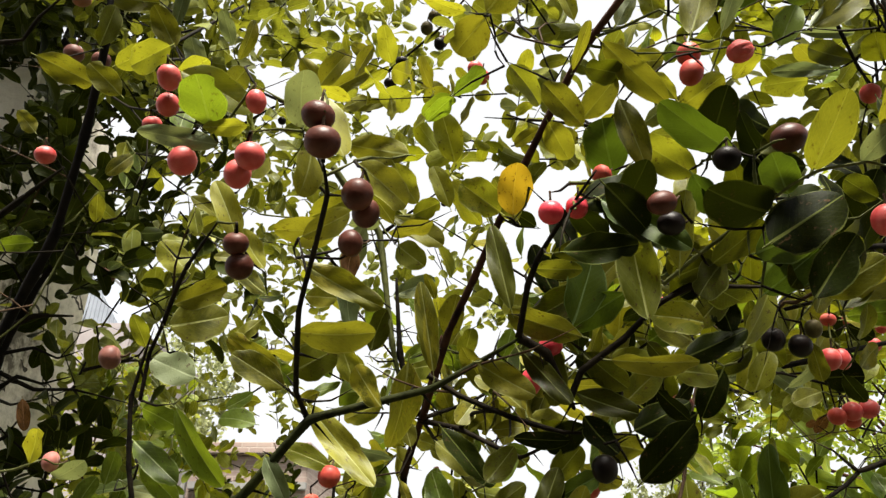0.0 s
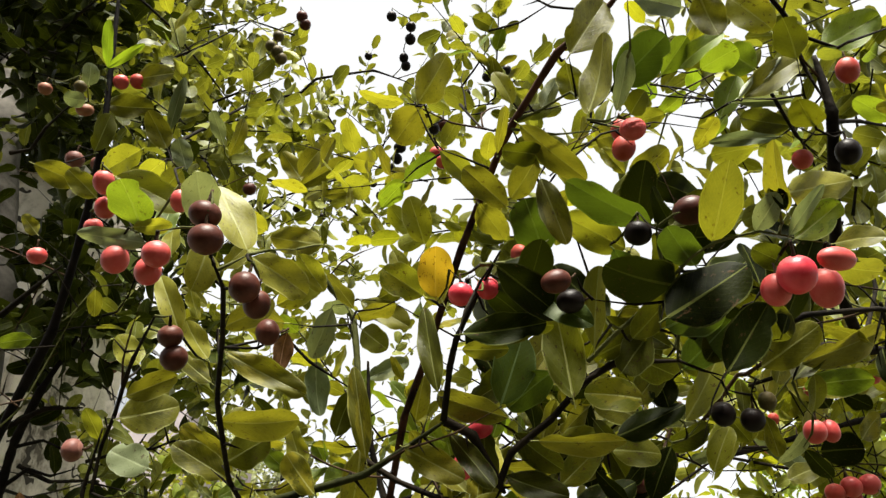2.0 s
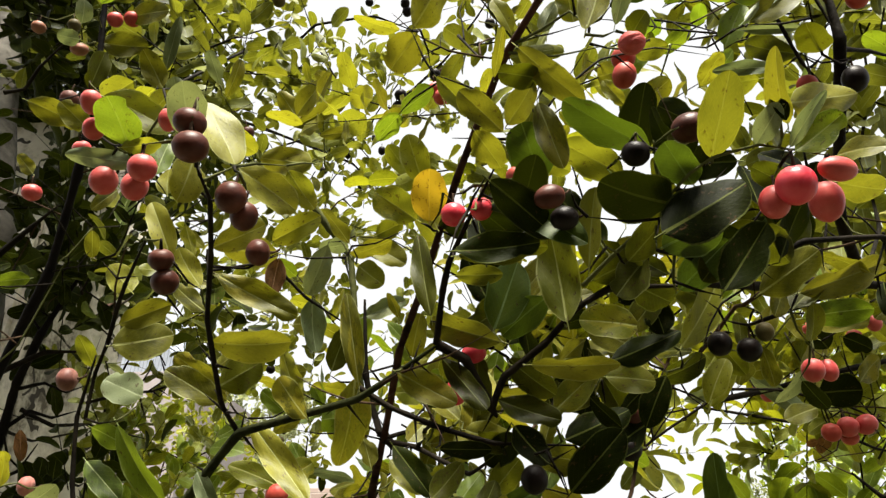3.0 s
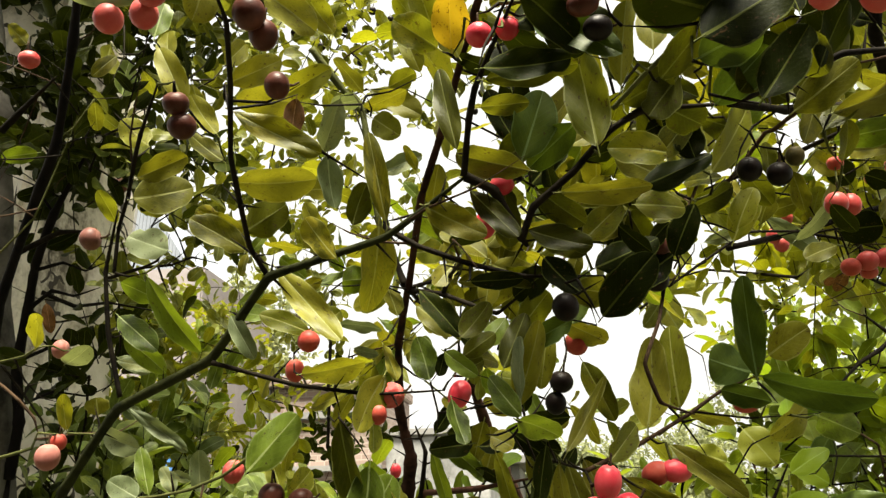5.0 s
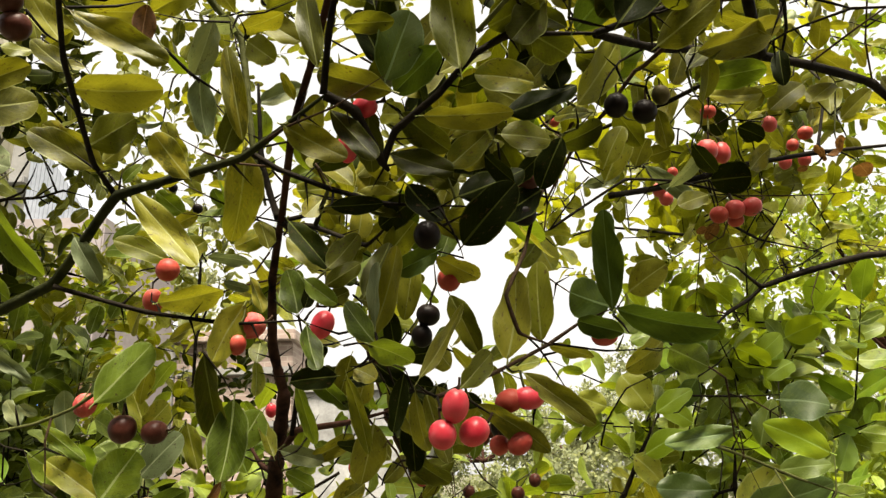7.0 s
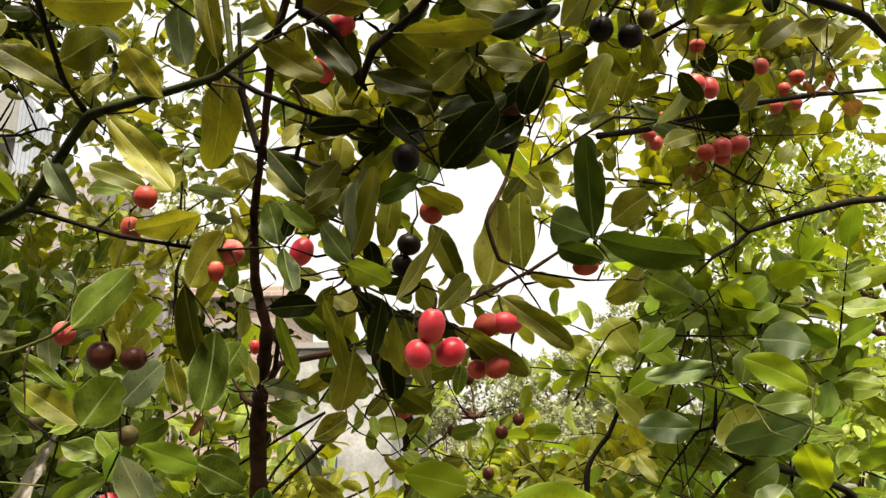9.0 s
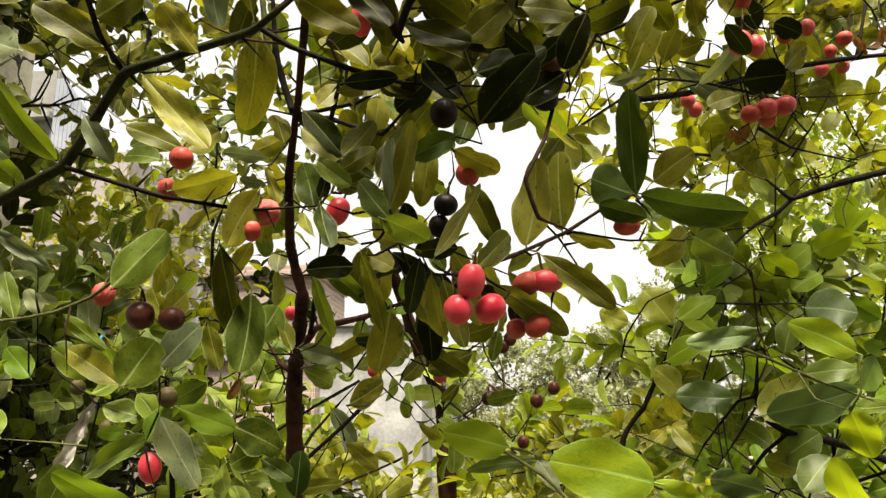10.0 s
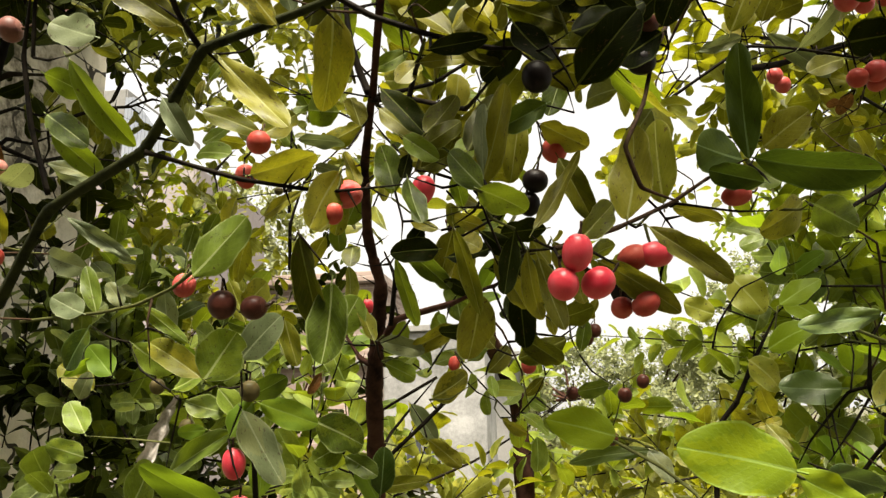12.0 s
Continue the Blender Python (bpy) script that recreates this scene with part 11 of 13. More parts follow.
stem(canopy, "tg", .0024, .0010, (-.496, .811, 2.009), (-.546, .793, 2.029), (-.597, .78, 2.049), (-.644, .767, 2.078), name="twig", thorns=1)
stem(canopy, "tg", .0024, .0010, (.405, .632, 1.848), (.441, .633, 1.839), (.477, .629, 1.83), (.511, .624, 1.816), name="twig", thorns=1)
stem(canopy, "tg", .0024, .0010, (-.79, 1.213, 1.568), (-.79, 1.225, 1.548), (-.787, 1.245, 1.538), (-.788, 1.261, 1.522), name="twig", thorns=1)
stem(canopy, "db", .0024, .0010, (-.397, .966, 2.68), (-.42, .976, 2.669), (-.44, .984, 2.653), (-.454, .995, 2.632), name="twig", thorns=1)
stem(canopy, "db", .0024, .0010, (-.775, 1.259, 1.858), (-.813, 1.229, 1.86), (-.833, 1.186, 1.871), (-.872, 1.158, 1.879), name="twig", thorns=1)
stem(canopy, "db", .0024, .0010, (.348, .66, 2.102), (.294, .654, 2.108), (.242, .647, 2.12), (.188, .644, 2.129), name="twig", thorns=1)
stem(canopy, "db", .0024, .0010, (.369, .553, 1.981), (.378, .56, 1.964), (.384, .563, 1.944), (.398, .562, 1.928), name="twig", thorns=1)
stem(canopy, "tg", .0024, .0010, (-.458, .935, 2.308), (-.481, .946, 2.276), (-.492, .956, 2.238), (-.498, .957, 2.199), name="twig", thorns=1)
stem(canopy, "tg", .0024, .0010, (-.532, .81, 2.003), (-.56, .831, 1.961), (-.598, .861, 1.935), (-.638, .888, 1.909), name="twig", thorns=1)
stem(canopy, "db", .0024, .0010, (-.523, .938, 2.562), (-.489, .943, 2.603), (-.456, .957, 2.643), (-.443, .994, 2.68), name="twig", thorns=1)
stem(canopy, "db", .0024, .0010, (.074, .585, 2.047), (.072, .589, 2.072), (.068, .591, 2.097), (.071, .6, 2.122), name="twig", thorns=1)
stem(canopy, "tg", .0024, .0010, (-.305, .659, 1.999), (-.252, .649, 1.995), (-.203, .625, 1.998), (-.151, .611, 2.01), name="twig", thorns=1)
stem(canopy, "tg", .0024, .0010, (.274, .715, 2.144), (.234, .718, 2.127), (.198, .714, 2.103), (.167, .699, 2.076), name="twig", thorns=1)
stem(canopy, "tg", .0024, .0010, (-.495, .803, 1.831), (-.526, .77, 1.807), (-.534, .724, 1.785), (-.539, .69, 1.746), name="twig", thorns=1)
stem(canopy, "tg", .0024, .0010, (-.478, .788, 2.061), (-.455, .788, 2.071), (-.436, .78, 2.087), (-.418, .782, 2.104), name="twig", thorns=1)
stem(canopy, "tg", .0024, .0010, (.377, .513, 2.071), (.39, .479, 2.104), (.377, .452, 2.143), (.377, .422, 2.182), name="twig", thorns=1)
stem(canopy, "db", .0024, .0010, (.105, .536, 1.974), (.13, .525, 1.983), (.158, .519, 1.981), (.186, .514, 1.984), name="twig", thorns=1)
stem(canopy, "db", .0024, .0010, (-.519, .843, 1.941), (-.477, .831, 1.941), (-.437, .817, 1.935), (-.397, .802, 1.925), name="twig", thorns=1)
stem(canopy, "tg", .0024, .0010, (.327, .693, 2.152), (.373, .691, 2.176), (.42, .682, 2.198), (.472, .674, 2.198), name="twig", thorns=1)
stem(canopy, "db", .0024, .0010, (.311, .696, 2.16), (.321, .69, 2.141), (.335, .68, 2.126), (.337, .667, 2.108), name="twig", thorns=1)
stem(canopy, "tg", .0024, .0010, (.097, .552, 1.991), (.065, .542, 1.993), (.037, .533, 2.006), (.013, .52, 2.025), name="twig", thorns=1)
stem(canopy, "db", .0024, .0010, (-.444, .881, 2.289), (-.431, .861, 2.314), (-.42, .854, 2.344), (-.41, .854, 2.376), name="twig", thorns=1)
stem(canopy, "tg", .0024, .0010, (-.498, .804, 1.82), (-.514, .794, 1.832), (-.533, .79, 1.843), (-.554, .785, 1.85), name="twig", thorns=1)
stem(canopy, "db", .0024, .0010, (-.772, 1.187, 1.643), (-.777, 1.208, 1.624), (-.793, 1.229, 1.615), (-.808, 1.253, 1.608), name="twig", thorns=1)
stem(canopy, "tg", .0024, .0010, (-.622, 1.032, 2.017), (-.638, 1.031, 2.004), (-.654, 1.032, 1.991), (-.662, 1.033, 1.973), name="twig", thorns=1)
stem(canopy, "tg", .0024, .0010, (-.123, 1.111, 2.632), (-.078, 1.113, 2.649), (-.032, 1.099, 2.651), (.015, 1.089, 2.651), name="twig", thorns=1)
stem(canopy, "tg", .0024, .0010, (.406, .544, 2.012), (.386, .528, 2.03), (.37, .517, 2.053), (.362, .508, 2.082), name="twig", thorns=1)
stem(canopy, "tg", .0024, .0010, (-.375, 2.019, 2.844), (-.405, 2.037, 2.87), (-.407, 2.049, 2.911), (-.404, 2.06, 2.952), name="twig", thorns=1)
stem(canopy, "db", .0024, .0010, (-.622, 1.095, 1.859), (-.615, 1.116, 1.895), (-.621, 1.132, 1.934), (-.625, 1.144, 1.974), name="twig", thorns=1)
stem(canopy, "tg", .0024, .0010, (-.428, .748, 2.091), (-.466, .741, 2.118), (-.512, .731, 2.123), (-.558, .726, 2.132), name="twig", thorns=1)
stem(canopy, "tg", .0024, .0010, (.093, .559, 1.999), (.091, .568, 2.024), (.099, .582, 2.044), (.115, .595, 2.059), name="twig", thorns=1)
stem(canopy, "db", .0024, .0010, (-.396, .734, 2.064), (-.361, .722, 2.023), (-.347, .711, 1.97), (-.343, .69, 1.92), name="twig", thorns=1)
stem(canopy, "db", .0024, .0010, (-.471, .797, 1.899), (-.513, .777, 1.887), (-.551, .75, 1.878), (-.593, .727, 1.88), name="twig", thorns=1)
stem(canopy, "tg", .0024, .0010, (-.405, .988, 2.506), (-.387, .997, 2.512), (-.369, 1.008, 2.518), (-.349, 1.015, 2.518), name="twig", thorns=1)
stem(canopy, "db", .0058, .0022, (-0.555, 1.050, 1.824), (-0.498, 1.048, 1.837), (-0.467, 1.076, 1.849), (-0.442, 1.093, 1.866), (-0.408, 1.116, 1.861), thorns=1)
stem(canopy, "db", .0036, .0014, (-0.447, 1.084, 1.861), (-0.442, 1.060, 1.870), (-0.442, 1.046, 1.881), (-0.451, 1.039, 1.903), name="twig")
stem(canopy, "db", .0036, .0014, (-0.496, 1.048, 1.838), (-0.473, 1.045, 1.846), (-0.458, 1.039, 1.868), (-0.457, 1.043, 1.889), name="twig")
stem(canopy, "db", .0040, .0016, (-0.478, 1.058, 1.841), (-0.471, 1.064, 1.820), (-0.463, 1.070, 1.801), name="twig")
stem(canopy, "db", .0030, .0012, (-0.467, 1.076, 1.849), (-0.465, 1.098, 1.847), (-0.452, 1.093, 1.864), name="twig")
stem(canopy, "db", .0030, .0012, (-0.471, 1.067, 1.844), (-0.462, 1.091, 1.870), (-0.454, 1.089, 1.876), name="twig")
canopy_clumps = []
# clumps with key k paint deep shade by leaf colour
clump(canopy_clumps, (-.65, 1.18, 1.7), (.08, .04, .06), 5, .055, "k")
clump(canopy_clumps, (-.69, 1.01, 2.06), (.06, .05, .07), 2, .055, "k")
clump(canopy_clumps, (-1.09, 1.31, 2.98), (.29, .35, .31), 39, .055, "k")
clump(canopy_clumps, (-.72, 1.24, 2.99), (.25, .35, .18), 47, .0528, "c")
clump(canopy_clumps, (-.64, 1.23, 2.63), (.2, .3, .14), 28, .0495, "c")
clump(canopy_clumps, (-.5, 1.41, 3.14), (.24, .4, .16), 20, .0495, "c")
clump(canopy_clumps, (-.49, 1.5, 2.8), (.2, .4, .17), 12, .0495, "c")
clump(canopy_clumps, (-.5, 1.28, 2.4), (.21, .3, .12), 14, .0495, "c")
clump(canopy_clumps, (-.47, 2.13, 3.13), (.23, .4, .31), 6, .055, "c")
clump(canopy_clumps, (-.89, 1.48, 2.36), (.25, .3, .18), 18, .055, "k")
clump(canopy_clumps, (-.67, 1.98, 2.38), (.2, .4, .22), 8, .0495, "c")
clump(canopy_clumps, (-.19, 1.9, 3.38), (.26, .5, .28), 14, .0495, "c")
clump(canopy_clumps, (-.77, 1.04, 2.24), (.09, .1, .11), 6, .055, "k")
clump(canopy_clumps, (-.41, 2.45, 2.44), (.3, .4, .26), 10, .0495, "c")
clump(canopy_clumps, (-.33, .87, 2.34), (.13, .12, .08), 10, .0495, "c")
clump(canopy_clumps, (-.91, 1.62, 2.54), (.28, .3, .22), 12, .055, "k")
clump(canopy_clumps, (-1.24, 1.77, 2.04), (.13, .3, .23), 9, .055, "c")
clump(canopy_clumps, (-.82, 1.89, 1.77), (.29, .3, .18), 28, .055, "y")
clump(canopy_clumps, (-.71, 2.34, 2.12), (.3, .4, .2), 9, .055, "c")
clump(canopy_clumps, (-.63, 2.25, 2.92), (.28, .4, .3), 10, .0495, "c")
clump(canopy_clumps, (.42, .91, 2.43), (.11, .2, .07), 11, .055, "y")
clump(canopy_clumps, (.62, .88, 2.34), (.11, .2, .1), 18, .055, "c")
clump(canopy_clumps, (.57, .9, 2.09), (.08, .15, .1), 14, .055, "c")
clump(canopy_clumps, (.09, 1.13, 2.76), (.17, .2, .07), 6, .0495, "c")
clump(canopy_clumps, (.18, .81, 2.08), (.09, .12, .1), 6, .0495, "c")
clump(canopy_clumps, (.2, .94, 1.81), (.11, .12, .1), 6, .055, "c")
clump(canopy_clumps, (-.68, .8, 2.46), (.12, .1, .13), 28, .055, "k")
clump(canopy_clumps, (-.69, 1.11, 2.15), (.09, .06, .11), 6, .055, "k")
clump(canopy_clumps, (-.69, 1.08, 2.01), (.07, .05, .09), 8, .055, "k")
clump(canopy_clumps, (-.4, 1.55, 2.91), (.19, .3, .14), 10, .0495, "c")
clump(canopy_clumps, (.04, .76, 2.06), (.06, .1, .08), 7, .044, "y")
clump(canopy_clumps, (-.12, 2.16, 2.6), (.22, .3, .22), 12, .0495, "c")
clump(canopy_clumps, (-.19, 1.29, 2.54), (.1, .2, .1), 6, .0495, "c")
clump(canopy_clumps, (.11, .79, 2.22), (.07, .1, .05), 6, .0495, "c")
clump(canopy_clumps, (-.06, 2.5, 2.36), (.24, .3, .22), 10, .055, "c")
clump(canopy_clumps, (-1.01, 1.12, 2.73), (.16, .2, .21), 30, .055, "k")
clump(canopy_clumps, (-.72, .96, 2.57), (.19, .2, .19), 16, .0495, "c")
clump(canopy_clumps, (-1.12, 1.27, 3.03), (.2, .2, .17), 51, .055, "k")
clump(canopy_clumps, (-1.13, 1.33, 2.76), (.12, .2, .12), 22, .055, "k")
clump(canopy_clumps, (-.54, .97, 2.03), (.11, .06, .1), 5, .055, "k")
clump(canopy_clumps, (-.44, .87, 2.01), (.1, .06, .1), 3, .055, "k")
clump(canopy_clumps, (-.75, 2.08, 2.47), (.29, .3, .2), 20, .055, "c")
clump(canopy_clumps, (-1.05, 1.86, 2.47), (.17, .2, .11), 8, .055, "k")
clump(canopy_clumps, (-.9, 2.51, 2.35), (.22, .3, .14), 8, .055, "c")
clump(canopy_clumps, (-.73, 1.52, 2.22), (.15, .1, .09), 9, .055, "c")
clump(canopy_clumps, (-.74, 1.84, 2.18), (.15, .1, .09), 6, .055, "c")
clump(canopy_clumps, (-.81, 1.48, 1.91), (.06, .05, .07), 4, .055, "c")
clump(canopy_clumps, (-.58, 1, 1.99), (.1, .06, .08), 4, .055, "k")
clump(canopy_clumps, (-.56, 1.12, 1.94), (.07, .06, .06), 3, .055, "c")
clump(canopy_clumps, (-.95, 2.19, 2), (.14, .3, .14), 6, .055, "c")
clump(canopy_clumps, (-1.02, 2.1, 1.92), (.19, .3, .12), 13, .055, "l")
clump(canopy_clumps, (-.96, 1.78, 1.93), (.09, .1, .1), 4, .055, "c")
clump(canopy_clumps, (-.79, 1.37, 1.5), (.1, .06, .12), 9, .055, "k")
clump(canopy_clumps, (-.79, 1.36, 1.3), (.12, .06, .1), 9, .055, "k")
foliage(canopy, canopy_clumps, "ckly", 77, "small evergreen leaves against the sky", ((-.452, .666, 2.431), (-.614, 1.029, 2.029), (-.748, 1.132, 1.807), (.404, .538, 2.037), (.44, .7, 1.813)))

# ---- fruiting_shrub: airy thorny shrub with paired red berries and yellow-green leaves ----
side_shrub = thing("fruiting_shrub", "airy thorny shrub with paired red berries and yellow-green leaves", "shrub", (1.1, 1.3, 0), "shrubs")
stem(side_shrub, "db", .0081, .0076, (.358, 1.024, 1.8), (.438, 1.076, 1.829), (.508, 1.079, 1.846), (.57, 1.081, 1.862), (.703, 1.135, 1.901), (.926, 1.197, 1.941))
stem(side_shrub, "db", .0270, .0120, (1.45, 1.5, -.05), (1.44, 1.47, .9), (1.316, 1.406, 1.841), name="trunk")
stem(side_shrub, "db", .0140, .0078, (1.42, 1.46, 1.1), (1.2, 1.3, 1.7), (.926, 1.197, 1.941), name="limb")
stem(side_shrub, "db", .0033, .0036, (.223, .932, 1.698), (.278, .938, 1.737), (.359, .935, 1.787), (.431, .979, 1.8), (.506, .989, 1.784), (.57, 1.019, 1.765))
stem(side_shrub, "db", .0037, .0028, (.453, 1.03, 1.813), (.486, .984, 1.802), (.498, .971, 1.769), (.498, .998, 1.74))
stem(side_shrub, "db", .0044, .0032, (.518, 1.046, 1.763), (.582, 1.104, 1.755), (.699, 1.167, 1.75))
stem(side_shrub, "db", .0140, .0066, (1.316, 1.406, 1.841), (1.084, 1.342, 1.806), (.794, 1.224, 1.759), (.705, 1.221, 1.738), (.665, 1.22, 1.727), (.621, 1.219, 1.713), (.59, 1.229, 1.75))
stem(side_shrub, "db", .0068, .0057, (.621, 1.22, 1.711), (.601, 1.221, 1.694), (.558, 1.202, 1.67), (.516, 1.175, 1.636))
stem(side_shrub, "db", .0031, .0023, (.582, 1.107, 1.742), (.614, 1.1, 1.788), (.64, 1.093, 1.833))
leaf(side_shrub, (.458, .938, 1.764), (.417, .927, 1.747), .0267, (.1, -.92, .37), "g")
leaf(side_shrub, (.514, .936, 1.795), (.545, .943, 1.826), .0297, (.44, -.86, -.27), "g")
leaf(side_shrub, (.396, .883, 1.755), (.429, .854, 1.785), .0181, (.17, -.61, -.77), "p")
leaf(side_shrub, (.396, .972, 1.819), (.468, .999, 1.772), .0218, (-.12, -.77, -.63), "p")
leaf(side_shrub, (.295, .874, 1.756), (.339, .878, 1.769), .0155, (.17, -.95, -.27), "p")
leaf(side_shrub, (.431, .88, 1.782), (.472, .898, 1.837), .03, (.6, -.78, -.21), "g")
leaf(side_shrub, (.463, .876, 1.815), (.44, .856, 1.838), .0296, (-.1, -.7, -.71), "d")
leaf(side_shrub, (.502, .924, 1.847), (.529, .919, 1.828), .0301, (-.56, -.42, -.71), "d")
fruit(side_shrub, (.421, .82, 1.77), .024, .0252, (.14, -.31, .95), "K")
fruit(side_shrub, (.445, .842, 1.777), .02, .0247, (-.08, .06, 1.03), "K")
fruit(side_shrub, (.456, .905, 1.726), .0213, .02, (.14, .3, 1.07), "O")
fruit(side_shrub, (.475, .905, 1.732), .0238, .0225, (-.1, .16, 1.05), "K")
fruit(side_shrub, (.495, .906, 1.735), .0225, .025, (.89, .03, .46), "K")
fruit(side_shrub, (.479, .917, 1.723), .019, .0165, (-.07, -.34, .95), "O")
fruit(side_shrub, (.496, 1.271, 1.901), .0241, .026, (-.18, -.12, .98), "K")
fruit(side_shrub, (.507, 1.275, 1.887), .0241, .026, (-.13, -.27, .96), "K")
fruit(side_shrub, (.521, 1.267, 1.93), .0185, .0204, (-.04, -.31, .95), "O")
fruit(side_shrub, (.711, 1.176, 1.953), .0238, .0221, (-.1, -.23, .97), "O")
fruit(side_shrub, (.675, 1.183, 1.906), .0204, .0221, (.21, -.09, .98), "K")
fruit(side_shrub, (.707, 1.185, 1.911), .0204, .0221, (.06, -.03, 1.01), "K")
fruit(side_shrub, (.689, 1.178, 1.934), .0187, .0204, (.18, .18, 1.04), "O")
fruit(side_shrub, (.331, 1.141, 1.963), .0204, .0204, (.17, .21, 1.05), "O")
fruit(side_shrub, (.306, 1.137, 1.971), .017, .0187, (.09, .21, 1.06), "O")
fruit(side_shrub, (.429, .821, 1.817), .0173, .0148, (-.04, -.34, .97), "O")
fruit(side_shrub, (.581, 1.08, 1.909), .0211, .0178, (-.07, -.15, 1.08), "O")
fruit(side_shrub, (.633, 1.124, 1.946), .0221, .0255, (-.1, -.11, 1.11), "K")
stem(side_shrub, "db", .0023, .0015, (.4, .96, 1.794), (.396, .964, 1.807), (.393, .971, 1.821), name="twig")
stem(side_shrub, "gt", .0023, .0015, (.496, .973, 1.774), (.503, .95, 1.78), (.511, .935, 1.792), name="twig")
stem(side_shrub, "db", .0023, .0015, (.503, .95, 1.78), (.482, .942, 1.765), (.461, .939, 1.765), name="twig")
stem(side_shrub, "gt", .0023, .0015, (.461, .939, 1.765), (.468, .926, 1.756), (.473, .908, 1.752), name="twig")
stem(side_shrub, "gt", .0023, .0015, (.473, .908, 1.752), (.477, .909, 1.742), (.478, .912, 1.738), name="twig")
stem(side_shrub, "db", .0023, .0015, (.473, .908, 1.752), (.464, .908, 1.746), (.458, .91, 1.743), name="twig")
stem(side_shrub, "db", .0023, .0015, (.478, .912, 1.738), (.496, .913, 1.738), (.514, .907, 1.745), name="twig")
stem(side_shrub, "gt", .0023, .0015, (.735, 1.144, 1.906), (.723, 1.163, 1.917), (.708, 1.184, 1.929), name="twig")
stem(side_shrub, "db", .0023, .0015, (.708, 1.184, 1.929), (.698, 1.185, 1.937), (.692, 1.181, 1.951), name="twig")
stem(side_shrub, "db", .0023, .0015, (.698, 1.185, 1.937), (.69, 1.185, 1.929), (.679, 1.181, 1.923), name="twig")
stem(side_shrub, "gt", .0023, .0015, (.692, 1.181, 1.951), (.701, 1.177, 1.96), (.709, 1.171, 1.972), name="twig")
stem(side_shrub, "db", .0023, .0015, (.458, .91, 1.743), (.447, .891, 1.761), (.429, .879, 1.779), name="twig")
stem(side_shrub, "db", .0023, .0015, (.429, .879, 1.779), (.435, .858, 1.787), (.444, .843, 1.796), name="twig")
stem(side_shrub, "gt", .0023, .0015, (.444, .843, 1.796), (.436, .826, 1.788), (.424, .814, 1.79), name="twig")
stem(side_shrub, "gt", .0023, .0015, (.424, .814, 1.79), (.426, .817, 1.806), (.429, .816, 1.83), name="twig")
stem(side_shrub, "db", .0023, .0015, (.429, .879, 1.779), (.411, .882, 1.765), (.394, .885, 1.753), name="twig")
stem(side_shrub, "gt", .0023, .0015, (.444, .843, 1.796), (.454, .859, 1.798), (.465, .878, 1.812), name="twig")
stem(side_shrub, "db", .0023, .0015, (.511, .935, 1.792), (.499, .926, 1.813), (.499, .925, 1.849), name="twig")
stem(side_shrub, "db", .0023, .0015, (.589, 1.088, 1.867), (.588, 1.088, 1.896), (.58, 1.078, 1.926), name="twig")
stem(side_shrub, "db", .0023, .0015, (.301, .937, 1.751), (.302, .911, 1.745), (.291, .874, 1.755), name="twig")
stem(side_shrub, "gt", .0023, .0015, (.58, 1.078, 1.926), (.613, 1.108, 1.937), (.631, 1.122, 1.966), name="twig")
stem(side_shrub, "tg", .0024, .0010, (.498, .971, 1.769), (.511, .932, 1.749), (.499, .895, 1.723), (.476, .858, 1.71), name="twig", thorns=1)
stem(side_shrub, "tg", .0024, .0010, (.231, .933, 1.704), (.256, .946, 1.668), (.292, .956, 1.643), (.299, .977, 1.604), name="twig", thorns=1)
stem(side_shrub, "tg", .0024, .0010, (1.217, 1.378, 1.826), (1.164, 1.361, 1.833), (1.113, 1.353, 1.852), (1.065, 1.334, 1.872), name="twig", thorns=1)
stem(side_shrub, "db", .0024, .0010, (.658, 1.22, 1.725), (.666, 1.231, 1.744), (.671, 1.24, 1.764), (.691, 1.249, 1.773), name="twig", thorns=1)
stem(side_shrub, "db", .0024, .0010, (.431, .979, 1.8), (.403, .991, 1.797), (.392, 1.018, 1.785), (.374, 1.029, 1.763), name="twig", thorns=1)
stem(side_shrub, "tg", .0024, .0010, (.515, .993, 1.782), (.56, .969, 1.771), (.607, .949, 1.763), (.647, .918, 1.757), name="twig", thorns=1)
stem(side_shrub, "db", .0024, .0010, (1.001, 1.308, 1.792), (1.036, 1.342, 1.821), (1.049, 1.388, 1.851), (1.062, 1.437, 1.875), name="twig", thorns=1)
stem(side_shrub, "db", .0024, .0010, (.699, 1.167, 1.75), (.651, 1.157, 1.727), (.599, 1.144, 1.72), (.562, 1.136, 1.683), name="twig", thorns=1)
stem(side_shrub, "tg", .0024, .0010, (1.217, 1.378, 1.826), (1.243, 1.411, 1.819), (1.262, 1.44, 1.796), (1.288, 1.472, 1.786), name="twig", thorns=1)
stem(side_shrub, "db", .0024, .0010, (.441, .981, 1.798), (.41, .99, 1.823), (.373, 1.002, 1.835), (.341, 1.021, 1.852), name="twig", thorns=1)
stem(side_shrub, "db", .0024, .0010, (.682, 1.22, 1.732), (.691, 1.213, 1.749), (.708, 1.206, 1.76), (.722, 1.203, 1.776), name="twig", thorns=1)
stem(side_shrub, "tg", .0024, .0010, (.498, .975, 1.765), (.526, 1.017, 1.766), (.542, 1.062, 1.781), (.559, 1.106, 1.796), name="twig", thorns=1)
stem(side_shrub, "tg", .0024, .0010, (.254, .935, 1.72), (.26, .936, 1.755), (.275, .929, 1.786), (.267, .922, 1.819), name="twig", thorns=1)
